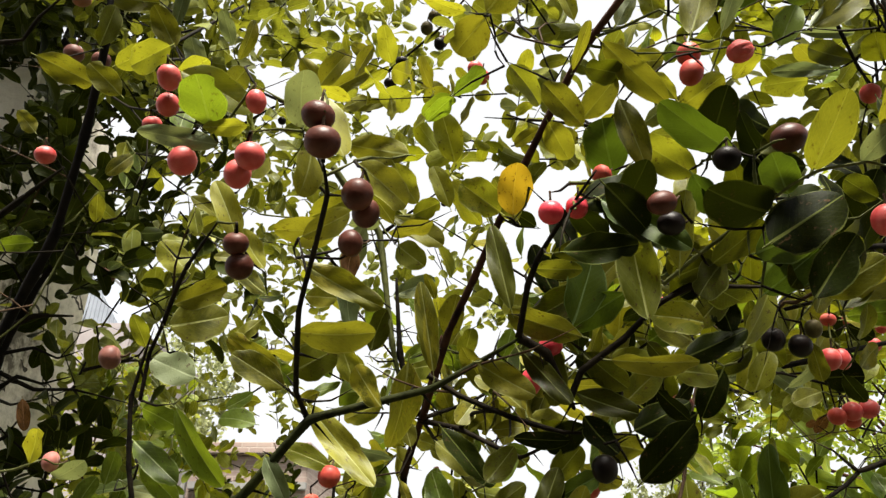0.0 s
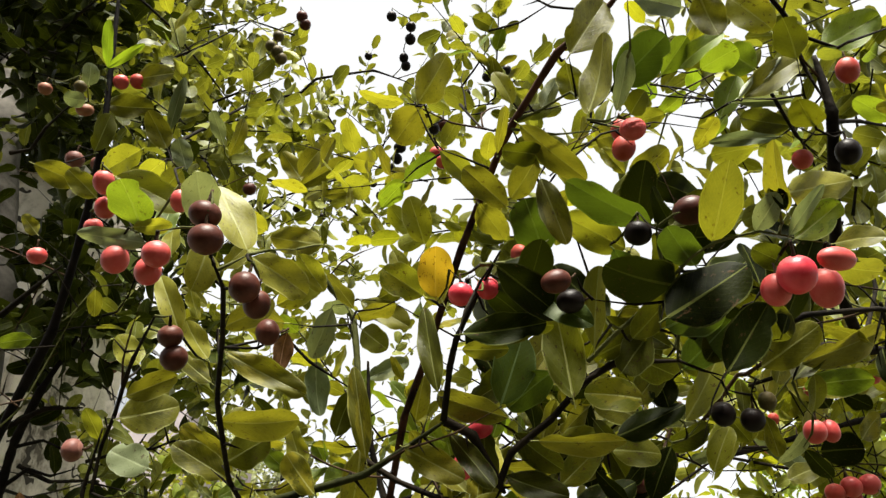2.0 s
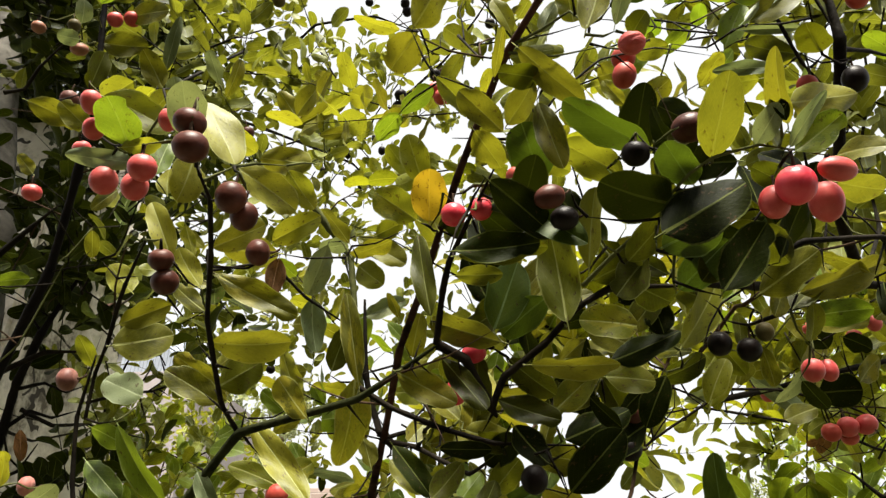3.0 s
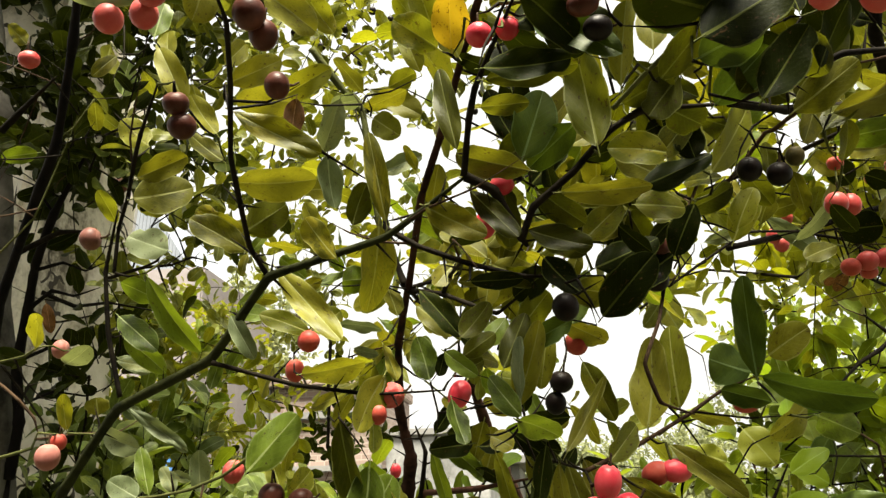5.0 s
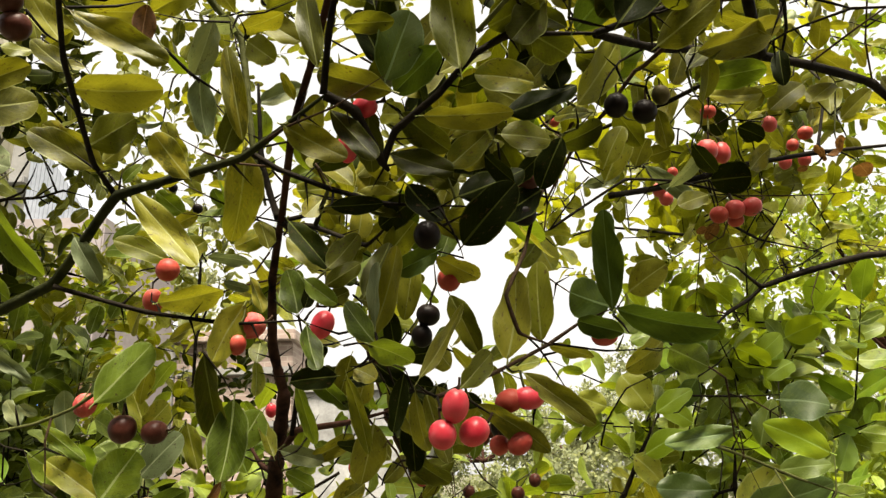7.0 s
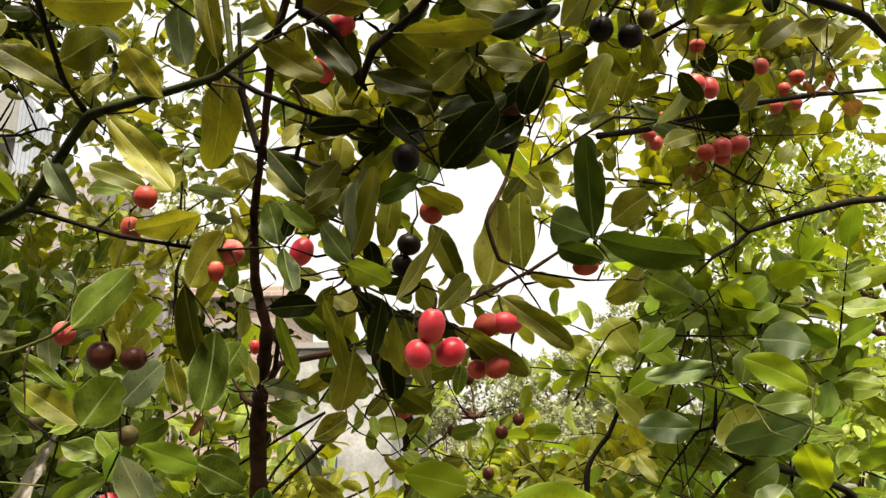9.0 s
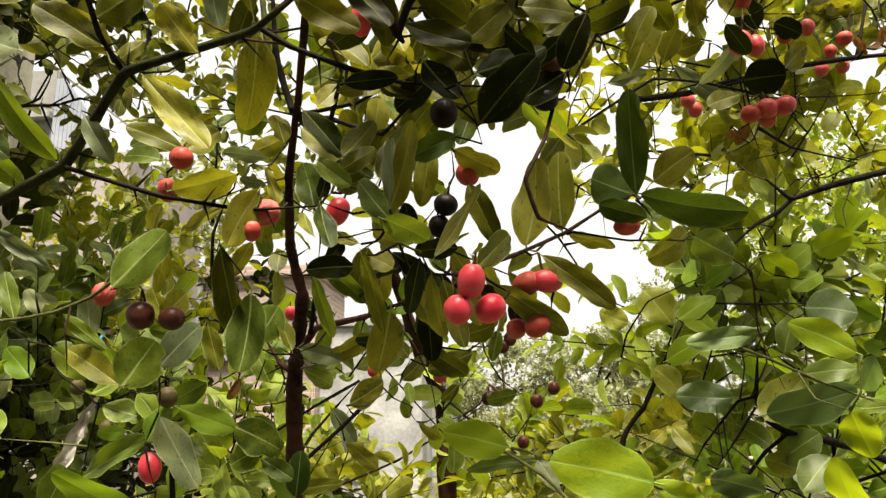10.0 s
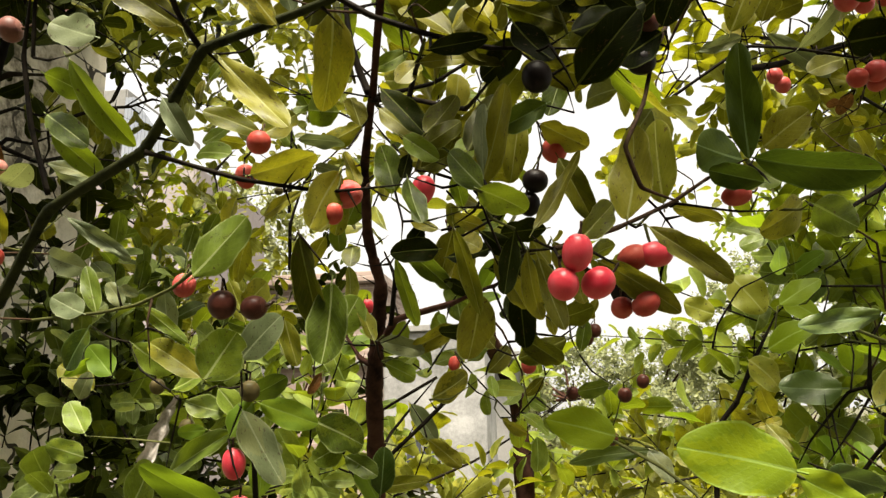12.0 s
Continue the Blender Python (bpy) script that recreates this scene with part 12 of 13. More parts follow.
stem(side_shrub, "db", .0024, .0010, (.498, 1.078, 1.843), (.529, 1.111, 1.858), (.569, 1.133, 1.845), (.604, 1.15, 1.818), name="twig", thorns=1)
stem(side_shrub, "tg", .0024, .0010, (.605, 1.102, 1.775), (.582, 1.124, 1.756), (.555, 1.149, 1.757), (.528, 1.175, 1.758), name="twig", thorns=1)
stem(side_shrub, "tg", .0024, .0010, (.594, 1.228, 1.745), (.574, 1.251, 1.766), (.555, 1.262, 1.796), (.54, 1.269, 1.829), name="twig", thorns=1)
stem(side_shrub, "db", .0024, .0010, (.605, 1.102, 1.775), (.579, 1.109, 1.821), (.578, 1.116, 1.873), (.567, 1.119, 1.925), name="twig", thorns=1)
stem(side_shrub, "db", .0024, .0010, (.621, 1.219, 1.713), (.659, 1.237, 1.748), (.705, 1.258, 1.77), (.728, 1.268, 1.818), name="twig", thorns=1)
stem(side_shrub, "tg", .0024, .0010, (1.043, 1.325, 1.799), (1.027, 1.298, 1.775), (1.03, 1.27, 1.747), (1.044, 1.25, 1.716), name="twig", thorns=1)
stem(side_shrub, "tg", .0024, .0010, (.877, 1.258, 1.772), (.887, 1.237, 1.753), (.895, 1.208, 1.75), (.907, 1.183, 1.741), name="twig", thorns=1)
stem(side_shrub, "db", .0024, .0010, (.682, 1.158, 1.75), (.71, 1.157, 1.761), (.739, 1.16, 1.767), (.767, 1.158, 1.761), name="twig", thorns=1)
stem(side_shrub, "tg", .0024, .0010, (1.15, 1.36, 1.816), (1.183, 1.352, 1.833), (1.218, 1.348, 1.849), (1.254, 1.341, 1.857), name="twig", thorns=1)
stem(side_shrub, "tg", .0024, .0010, (.488, 1.078, 1.841), (.503, 1.118, 1.871), (.512, 1.17, 1.881), (.491, 1.218, 1.882), name="twig", thorns=1)
stem(side_shrub, "db", .0024, .0010, (.262, .936, 1.726), (.277, .929, 1.745), (.293, .925, 1.764), (.294, .912, 1.785), name="twig", thorns=1)
stem(side_shrub, "tg", .0024, .0010, (.616, 1.122, 1.753), (.665, 1.142, 1.75), (.691, 1.184, 1.77), (.722, 1.225, 1.786), name="twig", thorns=1)
stem(side_shrub, "tg", .0024, .0010, (1.15, 1.36, 1.816), (1.133, 1.368, 1.825), (1.119, 1.377, 1.838), (1.101, 1.384, 1.849), name="twig", thorns=1)
stem(side_shrub, "tg", .0024, .0010, (.718, 1.221, 1.741), (.704, 1.215, 1.716), (.691, 1.21, 1.691), (.691, 1.206, 1.662), name="twig", thorns=1)
stem(side_shrub, "tg", .0024, .0010, (.601, 1.221, 1.694), (.594, 1.224, 1.675), (.579, 1.223, 1.661), (.565, 1.227, 1.646), name="twig", thorns=1)
stem(side_shrub, "db", .0024, .0010, (.392, 1.047, 1.812), (.393, 1.04, 1.84), (.388, 1.035, 1.867), (.376, 1.034, 1.893), name="twig", thorns=1)
stem(side_shrub, "tg", .0024, .0010, (.498, .99, 1.749), (.49, .994, 1.728), (.471, 1.003, 1.719), (.454, 1.018, 1.716), name="twig", thorns=1)
stem(side_shrub, "tg", .0024, .0010, (.794, 1.224, 1.759), (.81, 1.239, 1.772), (.829, 1.251, 1.781), (.846, 1.258, 1.799), name="twig", thorns=1)
stem(side_shrub, "db", .0024, .0010, (.555, 1.079, 1.758), (.572, 1.053, 1.793), (.57, 1.04, 1.838), (.592, 1.038, 1.879), name="twig", thorns=1)
stem(side_shrub, "db", .0024, .0010, (.665, 1.22, 1.727), (.661, 1.231, 1.749), (.664, 1.245, 1.769), (.671, 1.266, 1.78), name="twig", thorns=1)
stem(side_shrub, "db", .0024, .0010, (.552, 1.199, 1.665), (.525, 1.231, 1.67), (.509, 1.271, 1.666), (.49, 1.309, 1.667), name="twig", thorns=1)
side_shrub_clumps = []
clump(side_shrub_clumps, (.42, 1.53, 2.1), (.17, .25, .12), 7, .0625, "y")
clump(side_shrub_clumps, (.66, 1.63, 2.19), (.21, .3, .11), 18, .0625, "y")
clump(side_shrub_clumps, (.93, 1.78, 2.11), (.18, .3, .18), 26, .0688, "y")
clump(side_shrub_clumps, (.69, 1.78, 1.98), (.2, .3, .11), 16, .0625, "y")
clump(side_shrub_clumps, (.47, 2.44, 2.17), (.15, .3, .22), 8, .0625, "y")
clump(side_shrub_clumps, (.77, 1.34, 2.2), (.14, .2, .15), 12, .0625, "c")
clump(side_shrub_clumps, (.63, 1.49, 2.06), (.2, .2, .1), 9, .0625, "y")
clump(side_shrub_clumps, (.82, 1.44, 2.22), (.2, .2, .13), 9, .0625, "c")
foliage(side_shrub, side_shrub_clumps, "cy", 78, "yellow-green leaves", ((.703, 1.135, 1.901), (.794, 1.224, 1.759), (.438, 1.076, 1.829)))

# ---- broadleaf_shrub: low shrub with broad soft bright green leaves on dark stems ----
broadleaf = thing("broadleaf_shrub", "low shrub with broad soft bright green leaves on dark stems", "shrub", (0.75, 1.2, 0), "shrubs")
stem(broadleaf, "db", .0130, .0056, (.8, 1.25, -.05), (.79, 1.23, .6), (.76, 1.2, 1.05), (.689, 1.154, 1.323), (.578, 1.085, 1.361), (.523, 1.078, 1.373), (.496, 1.072, 1.39), (.486, 1.065, 1.417), (.489, 1.055, 1.465))
stem(broadleaf, "db", .0049, .0049, (.523, 1.078, 1.371), (.495, 1.08, 1.349), (.473, 1.084, 1.322), (.451, 1.092, 1.275), (.47, 1.12, 1.0), (.6, 1.2, .45), (.78, 1.24, .1))
stem(broadleaf, "db", .0035, .0028, (.485, 1.068, 1.404), (.46, 1.074, 1.366), (.435, 1.078, 1.333))
stem(broadleaf, "db", .0042, .0029, (.486, 1.065, 1.417), (.469, 1.085, 1.411), (.434, 1.124, 1.357), (.418, 1.129, 1.329))
stem(broadleaf, "db", .0110, .0065, (.4, 1.45, -.05), (.36, 1.42, .7), (.37, 1.379, 1.342), (.408, 1.369, 1.405), (.438, 1.358, 1.468), (.477, 1.346, 1.54))
stem(broadleaf, "db", .0034, .0025, (.355, 1.246, 1.48), (.364, 1.239, 1.513), (.399, 1.232, 1.563), (.485, 1.231, 1.599))
stem(broadleaf, "db", .0028, .0028, (.437, 1.037, 1.531), (.499, 1.042, 1.529), (.555, 1.047, 1.53))
stem(broadleaf, "gt", .0034, .0037, (.405, .883, 1.467), (.449, .91, 1.454), (.511, .941, 1.431), (.581, .972, 1.409))
stem(broadleaf, "gt", .0025, .0023, (.165, .666, 1.376), (.191, .641, 1.361), (.205, .604, 1.348), (.212, .568, 1.329))
stem(broadleaf, "gt", .0020, .0024, (0.251, 0.576, 1.361), (0.279, 0.621, 1.347), (0.313, 0.660, 1.321), (0.366, 0.728, 1.262), (.45, .9, .9), (.65, 1.15, .35))
leaf(broadleaf, (.167, .666, 1.379), (.122, .648, 1.391), .0264, (.38, -.92, .01), "l")
leaf(broadleaf, (0.252, 0.574, 1.362), (0.190, 0.561, 1.376), .0365, (.2, -.95, .2), "l")
leaf(broadleaf, (0.254, 0.585, 1.360), (0.297, 0.603, 1.340), .018, (.19, -.9, .3), "l")
leaf(broadleaf, (.192, .691, 1.368), (.136, .712, 1.359), .0109, (-.37, -.88, .29), "g")
leaf(broadleaf, (.191, .691, 1.368), (.204, .683, 1.347), .0152, (.2, -.88, .44), "p")
leaf(broadleaf, (.438, .894, 1.48), (.353, .861, 1.467), .0229, (.35, -.94, .02), "q")
leaf(broadleaf, (.512, .854, 1.455), (.45, .852, 1.485), .0325, (.03, -1, 0), "l")
leaf(broadleaf, (.48, 1.018, 1.396), (.579, 1.002, 1.423), .0491, (-.04, -.92, -.4), "q")
leaf(broadleaf, (.485, 1.04, 1.389), (.547, 1.062, 1.442), .0489, (-.01, -.92, .39), "y")
leaf(broadleaf, (.547, 1.038, 1.523), (.6, 1.021, 1.513), .0536, (-.24, -.93, .29), "q")
leaf(broadleaf, (.523, 1.057, 1.47), (.547, 1.059, 1.526), .0343, (-.71, -.62, .34), "g")
leaf(broadleaf, (.463, 1.084, 1.416), (.393, 1.085, 1.42), .0426, (-.01, -.97, .26), "q")
leaf(broadleaf, (.376, 1.046, 1.462), (.422, 1.018, 1.485), .0329, (-.59, -.76, .26), "l")
leaf(broadleaf, (.514, 1.084, 1.339), (.558, 1.066, 1.372), .0435, (-.43, -.9, .1), "g")
leaf(broadleaf, (.396, .974, 1.328), (.465, 1.007, 1.309), .034, (.28, -.84, -.46), "q")
leaf(broadleaf, (.41, .665, 1.335), (.392, .649, 1.371), .0292, (-.72, -.44, -.54), "l")
leaf(broadleaf, (.392, 1.037, 1.512), (.439, 1.037, 1.539), .0276, (-.2, -.91, .37), "l")
leaf(broadleaf, (.536, 1.132, 1.604), (.581, 1.132, 1.579), .0417, (-.39, -.61, -.69), "l")
leaf(broadleaf, (.502, .959, 1.439), (.556, .949, 1.444), .0259, (-.19, -.97, .12), "g")
leaf(broadleaf, (.452, 1.096, 1.501), (.411, 1.094, 1.527), .0345, (.2, -.95, .26), "l")
leaf(broadleaf, (.655, 1.239, 1.635), (.704, 1.217, 1.655), .0444, (-.3, -.92, -.27), "l")
leaf(broadleaf, (.405, 1.253, 1.463), (.448, 1.274, 1.421), .0445, (.41, -.91, -.01), "y")
leaf(broadleaf, (.413, 1.329, 1.595), (.453, 1.324, 1.538), .0588, (-.07, -1, .03), "y")
leaf(broadleaf, (.404, 1.44, 1.553), (.353, 1.425, 1.572), .0428, (.26, -.96, -.02), "y")
leaf(broadleaf, (.555, 1.138, 1.585), (.613, 1.158, 1.627), .0327, (.28, -.96, .07), "l")
leaf(broadleaf, (.616, 1.143, 1.584), (.576, 1.142, 1.561), .0379, (-.31, -.74, .59), "l")
leaf(broadleaf, (.477, 1.136, 1.563), (.458, 1.158, 1.527), .029, (-.34, -.87, -.36), "q")
leaf(broadleaf, (.536, 1.088, 1.328), (.494, 1.08, 1.342), .0318, (.15, -.98, -.09), "y")
leaf(broadleaf, (.53, .981, 1.349), (.49, .964, 1.315), .0391, (-.14, -.81, .57), "g")
leaf(broadleaf, (.505, .866, 1.398), (.532, .889, 1.354), .0338, (-.15, -.82, -.55), "l")
stem(broadleaf, "gt", .0023, .0015, (.539, 1.046, 1.529), (.542, 1.041, 1.527), (.543, 1.039, 1.524), name="twig")
stem(broadleaf, "db", .0023, .0015, (.499, 1.08, 1.352), (.504, 1.083, 1.342), (.511, 1.085, 1.337), name="twig")
stem(broadleaf, "db", .0023, .0015, (.502, .937, 1.435), (.5, .949, 1.436), (.498, .96, 1.439), name="twig")
stem(broadleaf, "db", .0023, .0015, (.43, .899, 1.459), (.437, .898, 1.47), (.442, .895, 1.48), name="twig")
stem(broadleaf, "db", .0023, .0015, (.511, 1.085, 1.337), (.522, 1.087, 1.332), (.539, 1.089, 1.327), name="twig")
stem(broadleaf, "gt", .0023, .0015, (.478, 1.069, 1.393), (.478, 1.056, 1.389), (.483, 1.039, 1.387), name="twig")
stem(broadleaf, "gt", .0023, .0015, (.483, 1.039, 1.387), (.478, 1.029, 1.387), (.476, 1.018, 1.395), name="twig")
stem(broadleaf, "gt", .0023, .0015, (.171, .667, 1.378), (.182, .683, 1.375), (.189, .692, 1.371), name="twig")
stem(broadleaf, "gt", .0023, .0015, (.189, .692, 1.371), (.193, .69, 1.37), (.196, .69, 1.368), name="twig")
stem(broadleaf, "db", .0023, .0015, (.489, 1.055, 1.465), (.505, 1.059, 1.464), (.521, 1.057, 1.466), name="twig")
stem(broadleaf, "gt", .0023, .0015, (.355, 1.246, 1.48), (.381, 1.248, 1.469), (.403, 1.252, 1.466), name="twig")
stem(broadleaf, "gt", .0023, .0015, (.437, 1.037, 1.531), (.418, 1.032, 1.511), (.389, 1.037, 1.51), name="twig")
stem(broadleaf, "gt", .0023, .0015, (.389, 1.037, 1.51), (.383, 1.045, 1.477), (.373, 1.048, 1.46), name="twig")
stem(broadleaf, "gt", .0023, .0015, (.489, 1.055, 1.465), (.473, 1.081, 1.473), (.455, 1.096, 1.499), name="twig")
stem(broadleaf, "db", .0023, .0015, (.561, .963, 1.415), (.544, .968, 1.384), (.533, .982, 1.351), name="twig")
stem(broadleaf, "gt", .0023, .0015, (.484, .928, 1.441), (.487, .898, 1.412), (.503, .864, 1.401), name="twig")
stem(broadleaf, "gt", .0023, .0015, (.503, .864, 1.401), (.513, .857, 1.417), (.516, .854, 1.453), name="twig")
stem(broadleaf, "db", .0023, .0015, (.455, 1.096, 1.499), (.472, 1.109, 1.534), (.479, 1.134, 1.566), name="twig")
stem(broadleaf, "db", .0023, .0015, (.479, 1.134, 1.566), (.51, 1.137, 1.584), (.533, 1.132, 1.606), name="twig")
stem(broadleaf, "db", .0023, .0015, (.533, 1.132, 1.606), (.54, 1.137, 1.589), (.552, 1.137, 1.582), name="twig")
stem(broadleaf, "db", .0023, .0015, (.552, 1.137, 1.582), (.592, 1.144, 1.576), (.62, 1.144, 1.586), name="twig")
stem(broadleaf, "gt", .0023, .0015, (.477, 1.346, 1.54), (.447, 1.33, 1.563), (.411, 1.329, 1.599), name="twig")
stem(broadleaf, "tg", .0024, .0010, (.453, 1.075, 1.357), (.494, 1.065, 1.319), (.522, 1.047, 1.273), (.541, 1.016, 1.23), name="twig", thorns=1)
stem(broadleaf, "db", .0024, .0010, (.408, 1.369, 1.405), (.386, 1.335, 1.411), (.354, 1.311, 1.409), (.32, 1.287, 1.408), name="twig", thorns=1)
stem(broadleaf, "tg", .0024, .0010, (.481, 1.071, 1.415), (.498, 1.051, 1.458), (.49, 1.041, 1.506), (.458, 1.029, 1.542), name="twig", thorns=1)
stem(broadleaf, "tg", .0024, .0010, (.386, 1.374, 1.369), (.384, 1.345, 1.361), (.389, 1.316, 1.36), (.4, 1.288, 1.365), name="twig", thorns=1)
stem(broadleaf, "db", .0024, .0010, (.454, 1.102, 1.388), (.448, 1.073, 1.342), (.46, 1.058, 1.29), (.458, 1.052, 1.235), name="twig", thorns=1)
stem(broadleaf, "tg", .0024, .0010, (.507, 1.043, 1.529), (.528, 1.039, 1.514), (.549, 1.039, 1.499), (.572, 1.046, 1.488), name="twig", thorns=1)
stem(broadleaf, "db", .0024, .0010, (.471, 1.082, 1.412), (.489, 1.105, 1.456), (.497, 1.137, 1.498), (.521, 1.164, 1.537), name="twig", thorns=1)
stem(broadleaf, "tg", .0024, .0010, (.37, 1.379, 1.342), (.354, 1.398, 1.307), (.361, 1.419, 1.269), (.386, 1.453, 1.259), name="twig", thorns=1)
stem(broadleaf, "tg", .0024, .0010, (.515, 1.076, 1.378), (.509, 1.108, 1.386), (.509, 1.135, 1.406), (.508, 1.162, 1.426), name="twig", thorns=1)
stem(broadleaf, "db", .0024, .0010, (.442, 1.077, 1.342), (.44, 1.077, 1.365), (.44, 1.079, 1.387), (.441, 1.08, 1.41), name="twig", thorns=1)
stem(broadleaf, "tg", .0024, .0010, (.499, 1.042, 1.529), (.525, 1.077, 1.505), (.549, 1.105, 1.471), (.593, 1.125, 1.458), name="twig", thorns=1)
broadleaf_clumps = []
clump(broadleaf_clumps, (.89, 2.05, 1.79), (.25, .3, .13), 15, .095, "l")
clump(broadleaf_clumps, (.65, 1.96, 1.61), (.18, .3, .17), 11, .095, "l")
clump(broadleaf_clumps, (.87, 1.9, 1.49), (.18, .3, .2), 14, .095, "l")
clump(broadleaf_clumps, (.73, 2.13, 1.33), (.23, .3, .16), 12, .095, "l")
clump(broadleaf_clumps, (.41, 1.91, 1.29), (.18, .25, .13), 13, .0688, "y")
clump(broadleaf_clumps, (.68, 1.42, 1.28), (.12, .15, .07), 13, .075, "l")
# dark-coloured clump, painted shade between the broad leaves
clump(broadleaf_clumps, (1.22, 3.17, 1.47), (.47, .3, .38), 20, .075, "k")
clump(broadleaf_clumps, (.33, 2.65, 1.15), (.3, .3, .15), 18, .0688, "y")
foliage(broadleaf, broadleaf_clumps, "kly", 79, "broad bright green leaves", ((.689, 1.154, 1.323), (.477, 1.346, 1.54)))

# ---- trees and bushes behind ----
def tree(name, label, at, trunk_h, trunk_w, crown, key, size, seed, bark="tr", lean=(0.0, 0.0)):
    """Trunk, limbs to each clump of the crown, and leaves in clumps."""
    x, y, z = at
    ob = thing(name, label, "tree" if trunk_h > 1.5 else "bush", at, "trees behind" if trunk_h > 1.5 else "bushes behind")
    top = (x + lean[0], y + lean[1], z + trunk_h)
    stem(ob, bark, trunk_w, trunk_w * 0.6, (x, y, z - 0.05), (x + 0.3 * lean[0] + 0.02, y + 0.3 * lean[1], z + 0.4 * trunk_h), top, name="trunk")
    rng = np.random.default_rng(seed)
    frames = []
    for centre, radius, twigs in crown:
        frames += leafy_twigs(centre, radius, twigs, size, rng)
        mid = tuple((a + b) / 2 + d for a, b, d in zip(top, centre, (0.05, 0.02, 0.1)))
        stem(ob, bark, trunk_w * 0.5, trunk_w * 0.15, top, mid, centre, name="limb")
    part("crown", joined_leaves("crown", frames, FOLIAGE[key], rows=4), None, ob, "", "stuff")
    return ob


def clumps_round(c, r, n, twigs, seed):
    rng = random.Random(seed)
    return [((c[0] + r[0] * rng.uniform(-1, 1), c[1] + r[1] * rng.uniform(-1, 1), c[2] + r[2] * rng.uniform(-1, 1)), [0.45 * q * rng.uniform(0.7, 1.2) for q in r], twigs) for _ in range(n)]


# crown takes foliage k, so its darkness is painted shade
tree("tree", "tall dense tree, shade put into its dark crown colour", (-2.75, 3.5, 0), 3.5, 0.16, clumps_round((-2.35, 2.75, 4.6), (0.65, 0.55, 0.65), 20, 60, 3), "k", 0.075, 31, "bk")
tree("tree", "bright green tree with airy sunlit crown", (4.6, 7.2, 0), 2.0, 0.14, clumps_round((4.2, 7.0, 3.6), (1.9, 1.2, 1.4), 11, 40, 4), "l", 0.10, 32)
tree("tree", "yellow-green tree at the edge of the garden", (7.8, 12.5, 0), 2.6, 0.18, clumps_round((7.4, 12.2, 4.4), (2.6, 1.6, 2.2), 14, 45, 5), "l", 0.13, 33)
# haze on the far plants comes only from pale foliage f
tree("tree", "distant tree, grey-green leaf colour paled for haze", (3.4, 25, 0), 1.6, 0.2, clumps_round((3.4, 25, 2.5), (2.6, 1.8, 1.15), 13, 40, 6), "f", 0.17, 34)
tree("tree", "distant tree, grey-green leaf colour paled for haze", (6.8, 27, 0), 2.2, 0.2, clumps_round((6.8, 27, 4.2), (2.6, 1.8, 2.0), 13, 45, 7), "f", 0.17, 35)
tree("tree", "distant tree, grey-green leaf colour paled for haze", (0.6, 24, 0), 1.8, 0.2, clumps_round((0.4, 24, 2.4), (1.9, 1.4, 1.0), 9, 45, 8), "f", 0.17, 36)
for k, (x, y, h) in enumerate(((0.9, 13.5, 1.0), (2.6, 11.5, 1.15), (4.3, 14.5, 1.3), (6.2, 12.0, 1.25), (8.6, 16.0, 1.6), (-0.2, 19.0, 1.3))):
    tree("bush", "distant garden bush, grey-green leaf colour paled for haze", (x, y, 0), 0.5, 0.07, clumps_round((x, y, h), (1.1, 0.7, 0.75 * h), 9, 42, 60 + k), "f", 0.11, 70 + k)
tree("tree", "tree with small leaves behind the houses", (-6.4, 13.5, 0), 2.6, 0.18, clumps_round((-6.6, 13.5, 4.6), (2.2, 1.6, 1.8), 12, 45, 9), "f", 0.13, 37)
tree("bush", "bright bush with small fresh leaves", (2.3, 4.6, 0), 0.5, 0.05, clumps_round((2.3, 4.5, 1.3), (1.1, 0.7, 0.6), 8, 20, 10), "l", 0.08, 38)
tree("bush", "yellow-green bush below the shrubs", (0.6, 3.4, 0), 0.4, 0.04, clumps_round((0.6, 3.3, 0.75), (0.8, 0.5, 0.35), 10, 36, 11), "y", 0.06, 39)
tree("bush", "yellow-green bush in front of the brick house", (-1.5, 5.4, 0), 0.5, 0.05, clumps_round((-1.5, 5.4, 0.7), (0.9, 0.6, 0.35), 6, 16, 12), "y", 0.075, 40)
tree("tree", "small tree in front of the far house", (-3.7, 6.6, 0), 1.6, 0.10, clumps_round((-3.6, 6.4, 2.6), (0.9, 0.6, 0.75), 10, 36, 16), "y", 0.075, 44)
# green bush given dark foliage k to paint shaded gaps
tree("bush", "dense bush beside the pillar, coloured dark for shade", (-1.1, 2.5, 0), 0.5, 0.05, clumps_round((-1.05, 2.5, 1.2), (0.55, 0.35, 0.45), 8, 20, 13), "k", 0.07, 41)
tree("bush", "low green bush with round leaves", (-0.35, 2.3, 0), 0.4, 0.04, clumps_round((-0.35, 2.3, 0.62), (0.5, 0.3, 0.25), 6, 10, 14), "y", 0.055, 42)
tree("bush", "bright bush with broad leaves", (1.5, 2.6, 0), 0.4, 0.04, clumps_round((1.45, 2.6, 1.1), (0.6, 0.4, 0.45), 6, 12, 15), "l", 0.07, 43)

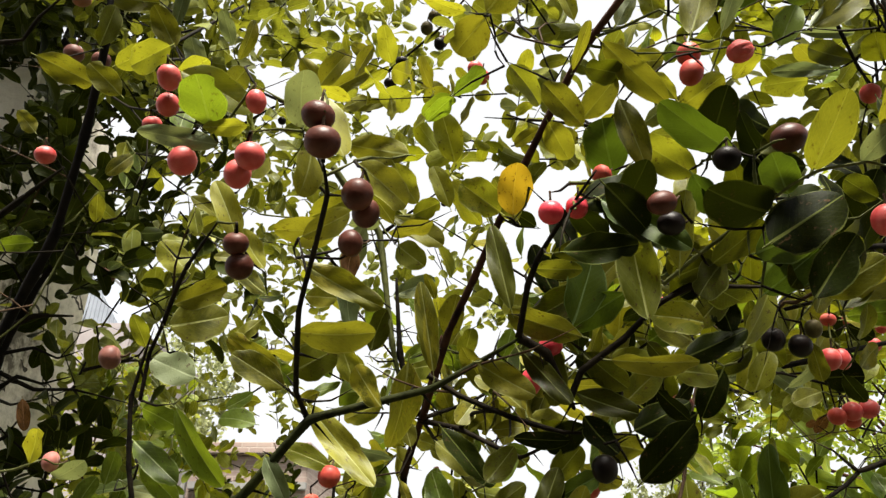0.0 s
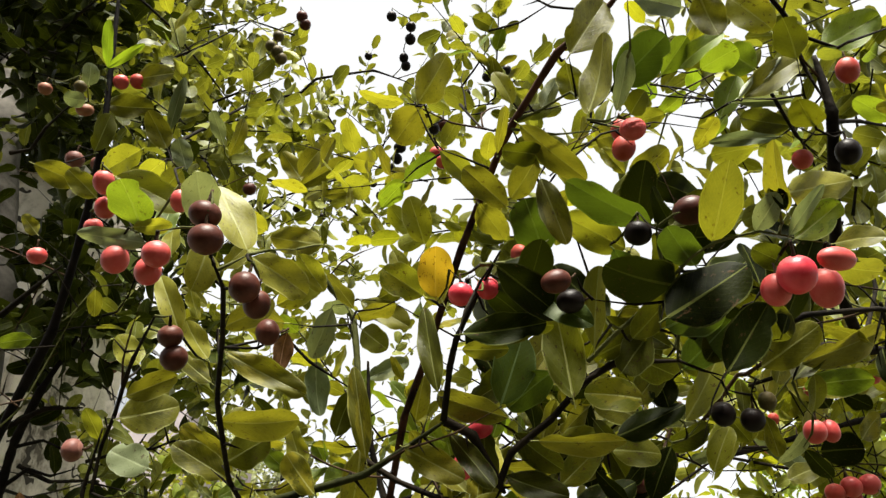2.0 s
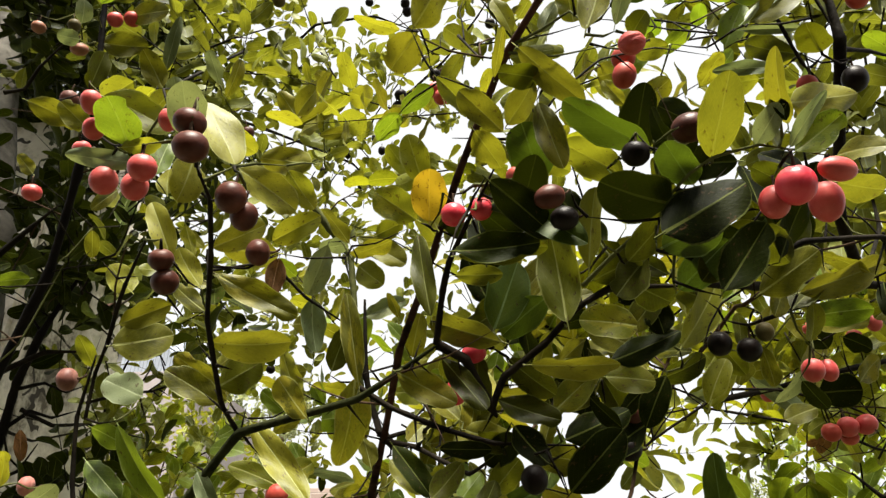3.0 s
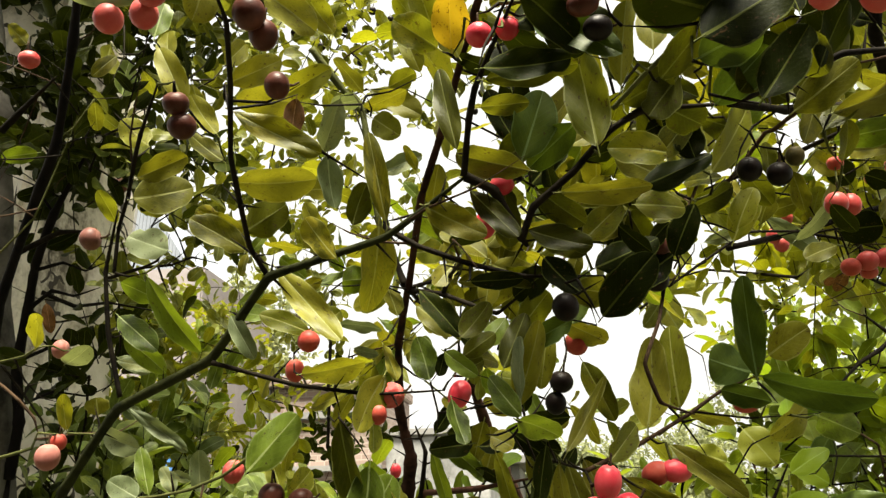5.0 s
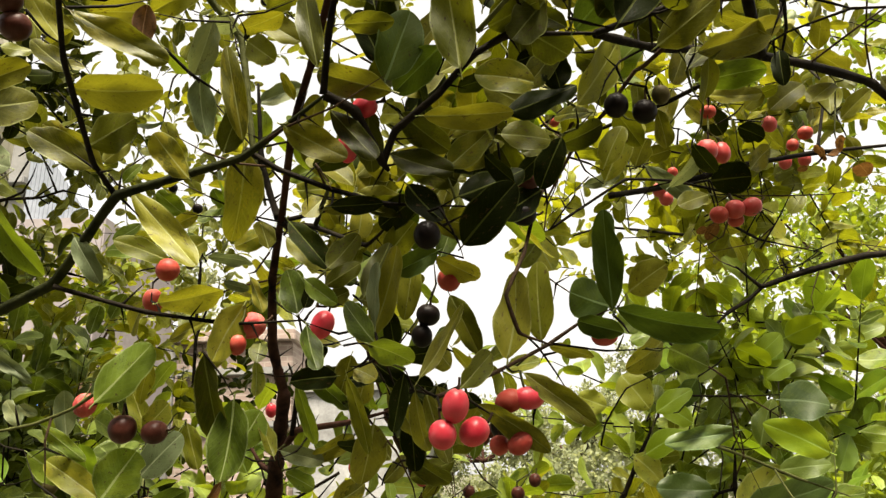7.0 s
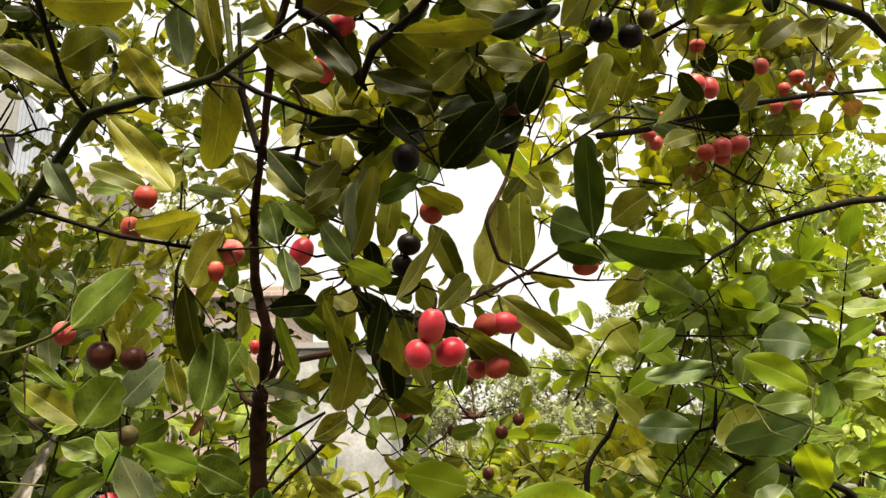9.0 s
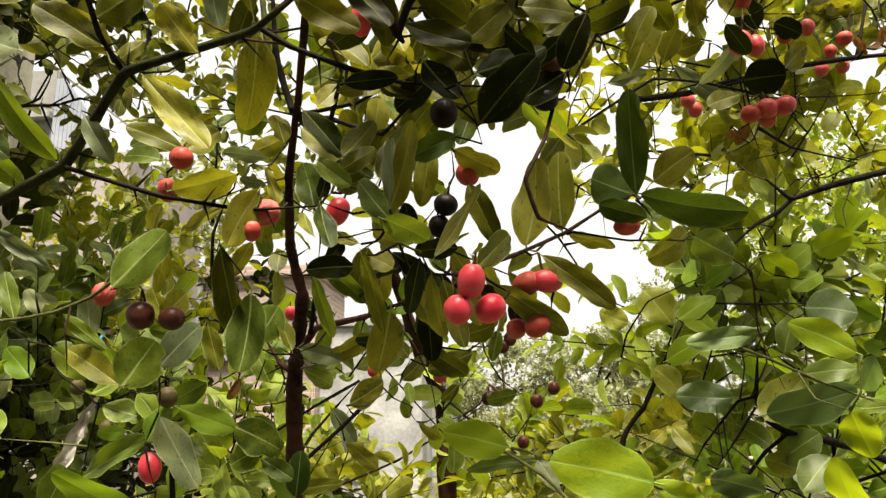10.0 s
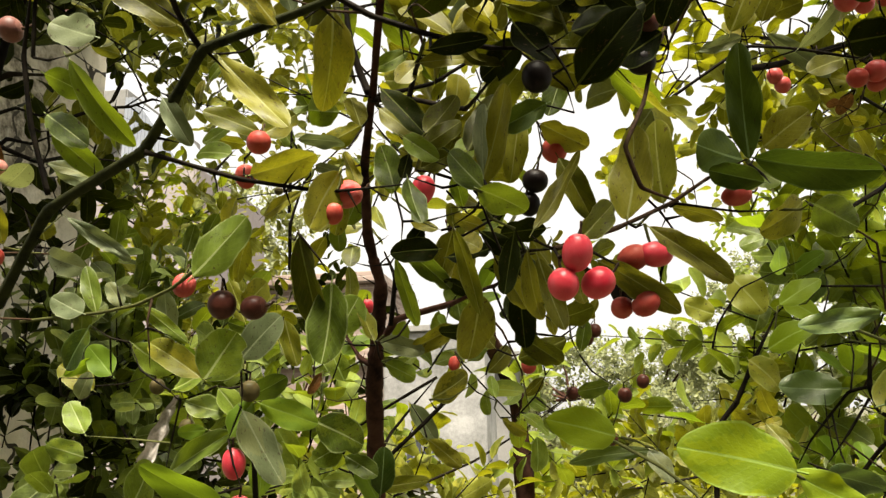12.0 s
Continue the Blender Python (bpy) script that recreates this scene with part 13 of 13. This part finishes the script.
# pale old trunk at the edge and the brown trunk behind the berries
old = thing("tree", "pale rough-barked old trunk beside the pillar", "tree", (-0.88, 1.45, 0))
stem(old, "pt", 0.11, 0.07, (-0.90, 1.55, -0.05), (-0.86, 1.33, 1.2), (-0.84, 1.17, 1.7), (-0.86, 1.08, 2.15), (-1.02, 1.12, 2.6), (-1.3, 1.15, 3.8), name="trunk")
brown = thing("tree", "slender brown trunk among the leaves", "tree", (0.1, 1.9, 0))
stem(brown, "tr", 0.042, 0.028, (0.1, 1.95, -0.05), (0.06, 1.80, 1.1), (0.05, 1.74, 1.42), (0.0, 1.62, 1.56), (-0.05, 1.45, 1.75), name="trunk")

# small single things: dried hanging leaf, far pink flowers
DRY_AT = (-0.340, 0.980, 1.375)
dry = thing("dry_leaf", "curled grey dried leaf caught on a twig", "leaf", DRY_AT)
bm = bmesh.new()
bmesh.ops.create_grid(bm, x_segments=10, y_segments=24, size=0.5)
for v in bm.verts:
    x, y = v.co.x, v.co.y
    a = 3.4 * x + 0.5 * math.sin(4 * y)
    w = 0.0095 * (1 - 0.75 * abs(2 * y) ** 1.8) * (1 + 0.7 * noise.noise(Vector((4 * x, 9 * y, 2))))
    v.co = Vector((DRY_AT[0] + w * math.sin(a) + 0.05 * y, DRY_AT[1] + w * math.cos(a), DRY_AT[2] + 0.105 * y + 0.004 * math.sin(7 * y)))
for f in bm.faces:
    f.smooth = True
part("blade", bm, DRY, dry)


def flower(at, size, tilt):
    """A far pink blossom with five rounded petals and a stalk."""
    ob = thing("pink_flower", "small pale pink flower among far leaves", "flower", at, "far pink flowers")
    for k in range(5):
        a = k * 1.257 + tilt
        bm = bmesh.new()
        bmesh.ops.create_grid(bm, x_segments=4, y_segments=4, size=0.5)
        for v in bm.verts:
            r, w = size * (v.co.y + 0.5), size * 0.8 * v.co.x * math.sin(math.pi * min(1.0, 0.25 + 0.7 * (v.co.y + 0.5)))
            v.co = Vector((at[0] + r * math.cos(a) - w * math.sin(a), at[1] - 0.4 * r, at[2] + r * math.sin(a) + w * math.cos(a)))
        part("petal", bm, PINK, ob)
    verts, faces, _ = tube((at, (at[0], at[1] + 0.03, at[2] - 0.15), (at[0] + 0.02, at[1] + 0.05, -0.03)), (0.004, 0.004, 0.006), 5, 0, 3)
    part("stalk", mesh_of("stalk", verts, faces, BARK["gt"]), None, ob)


for at, size in (((1.36, 4.3, 1.22), 0.06), ((1.52, 4.35, 1.24), 0.05), ((1.60, 4.5, 1.15), 0.045)):
    flower(at, size, 0.3)
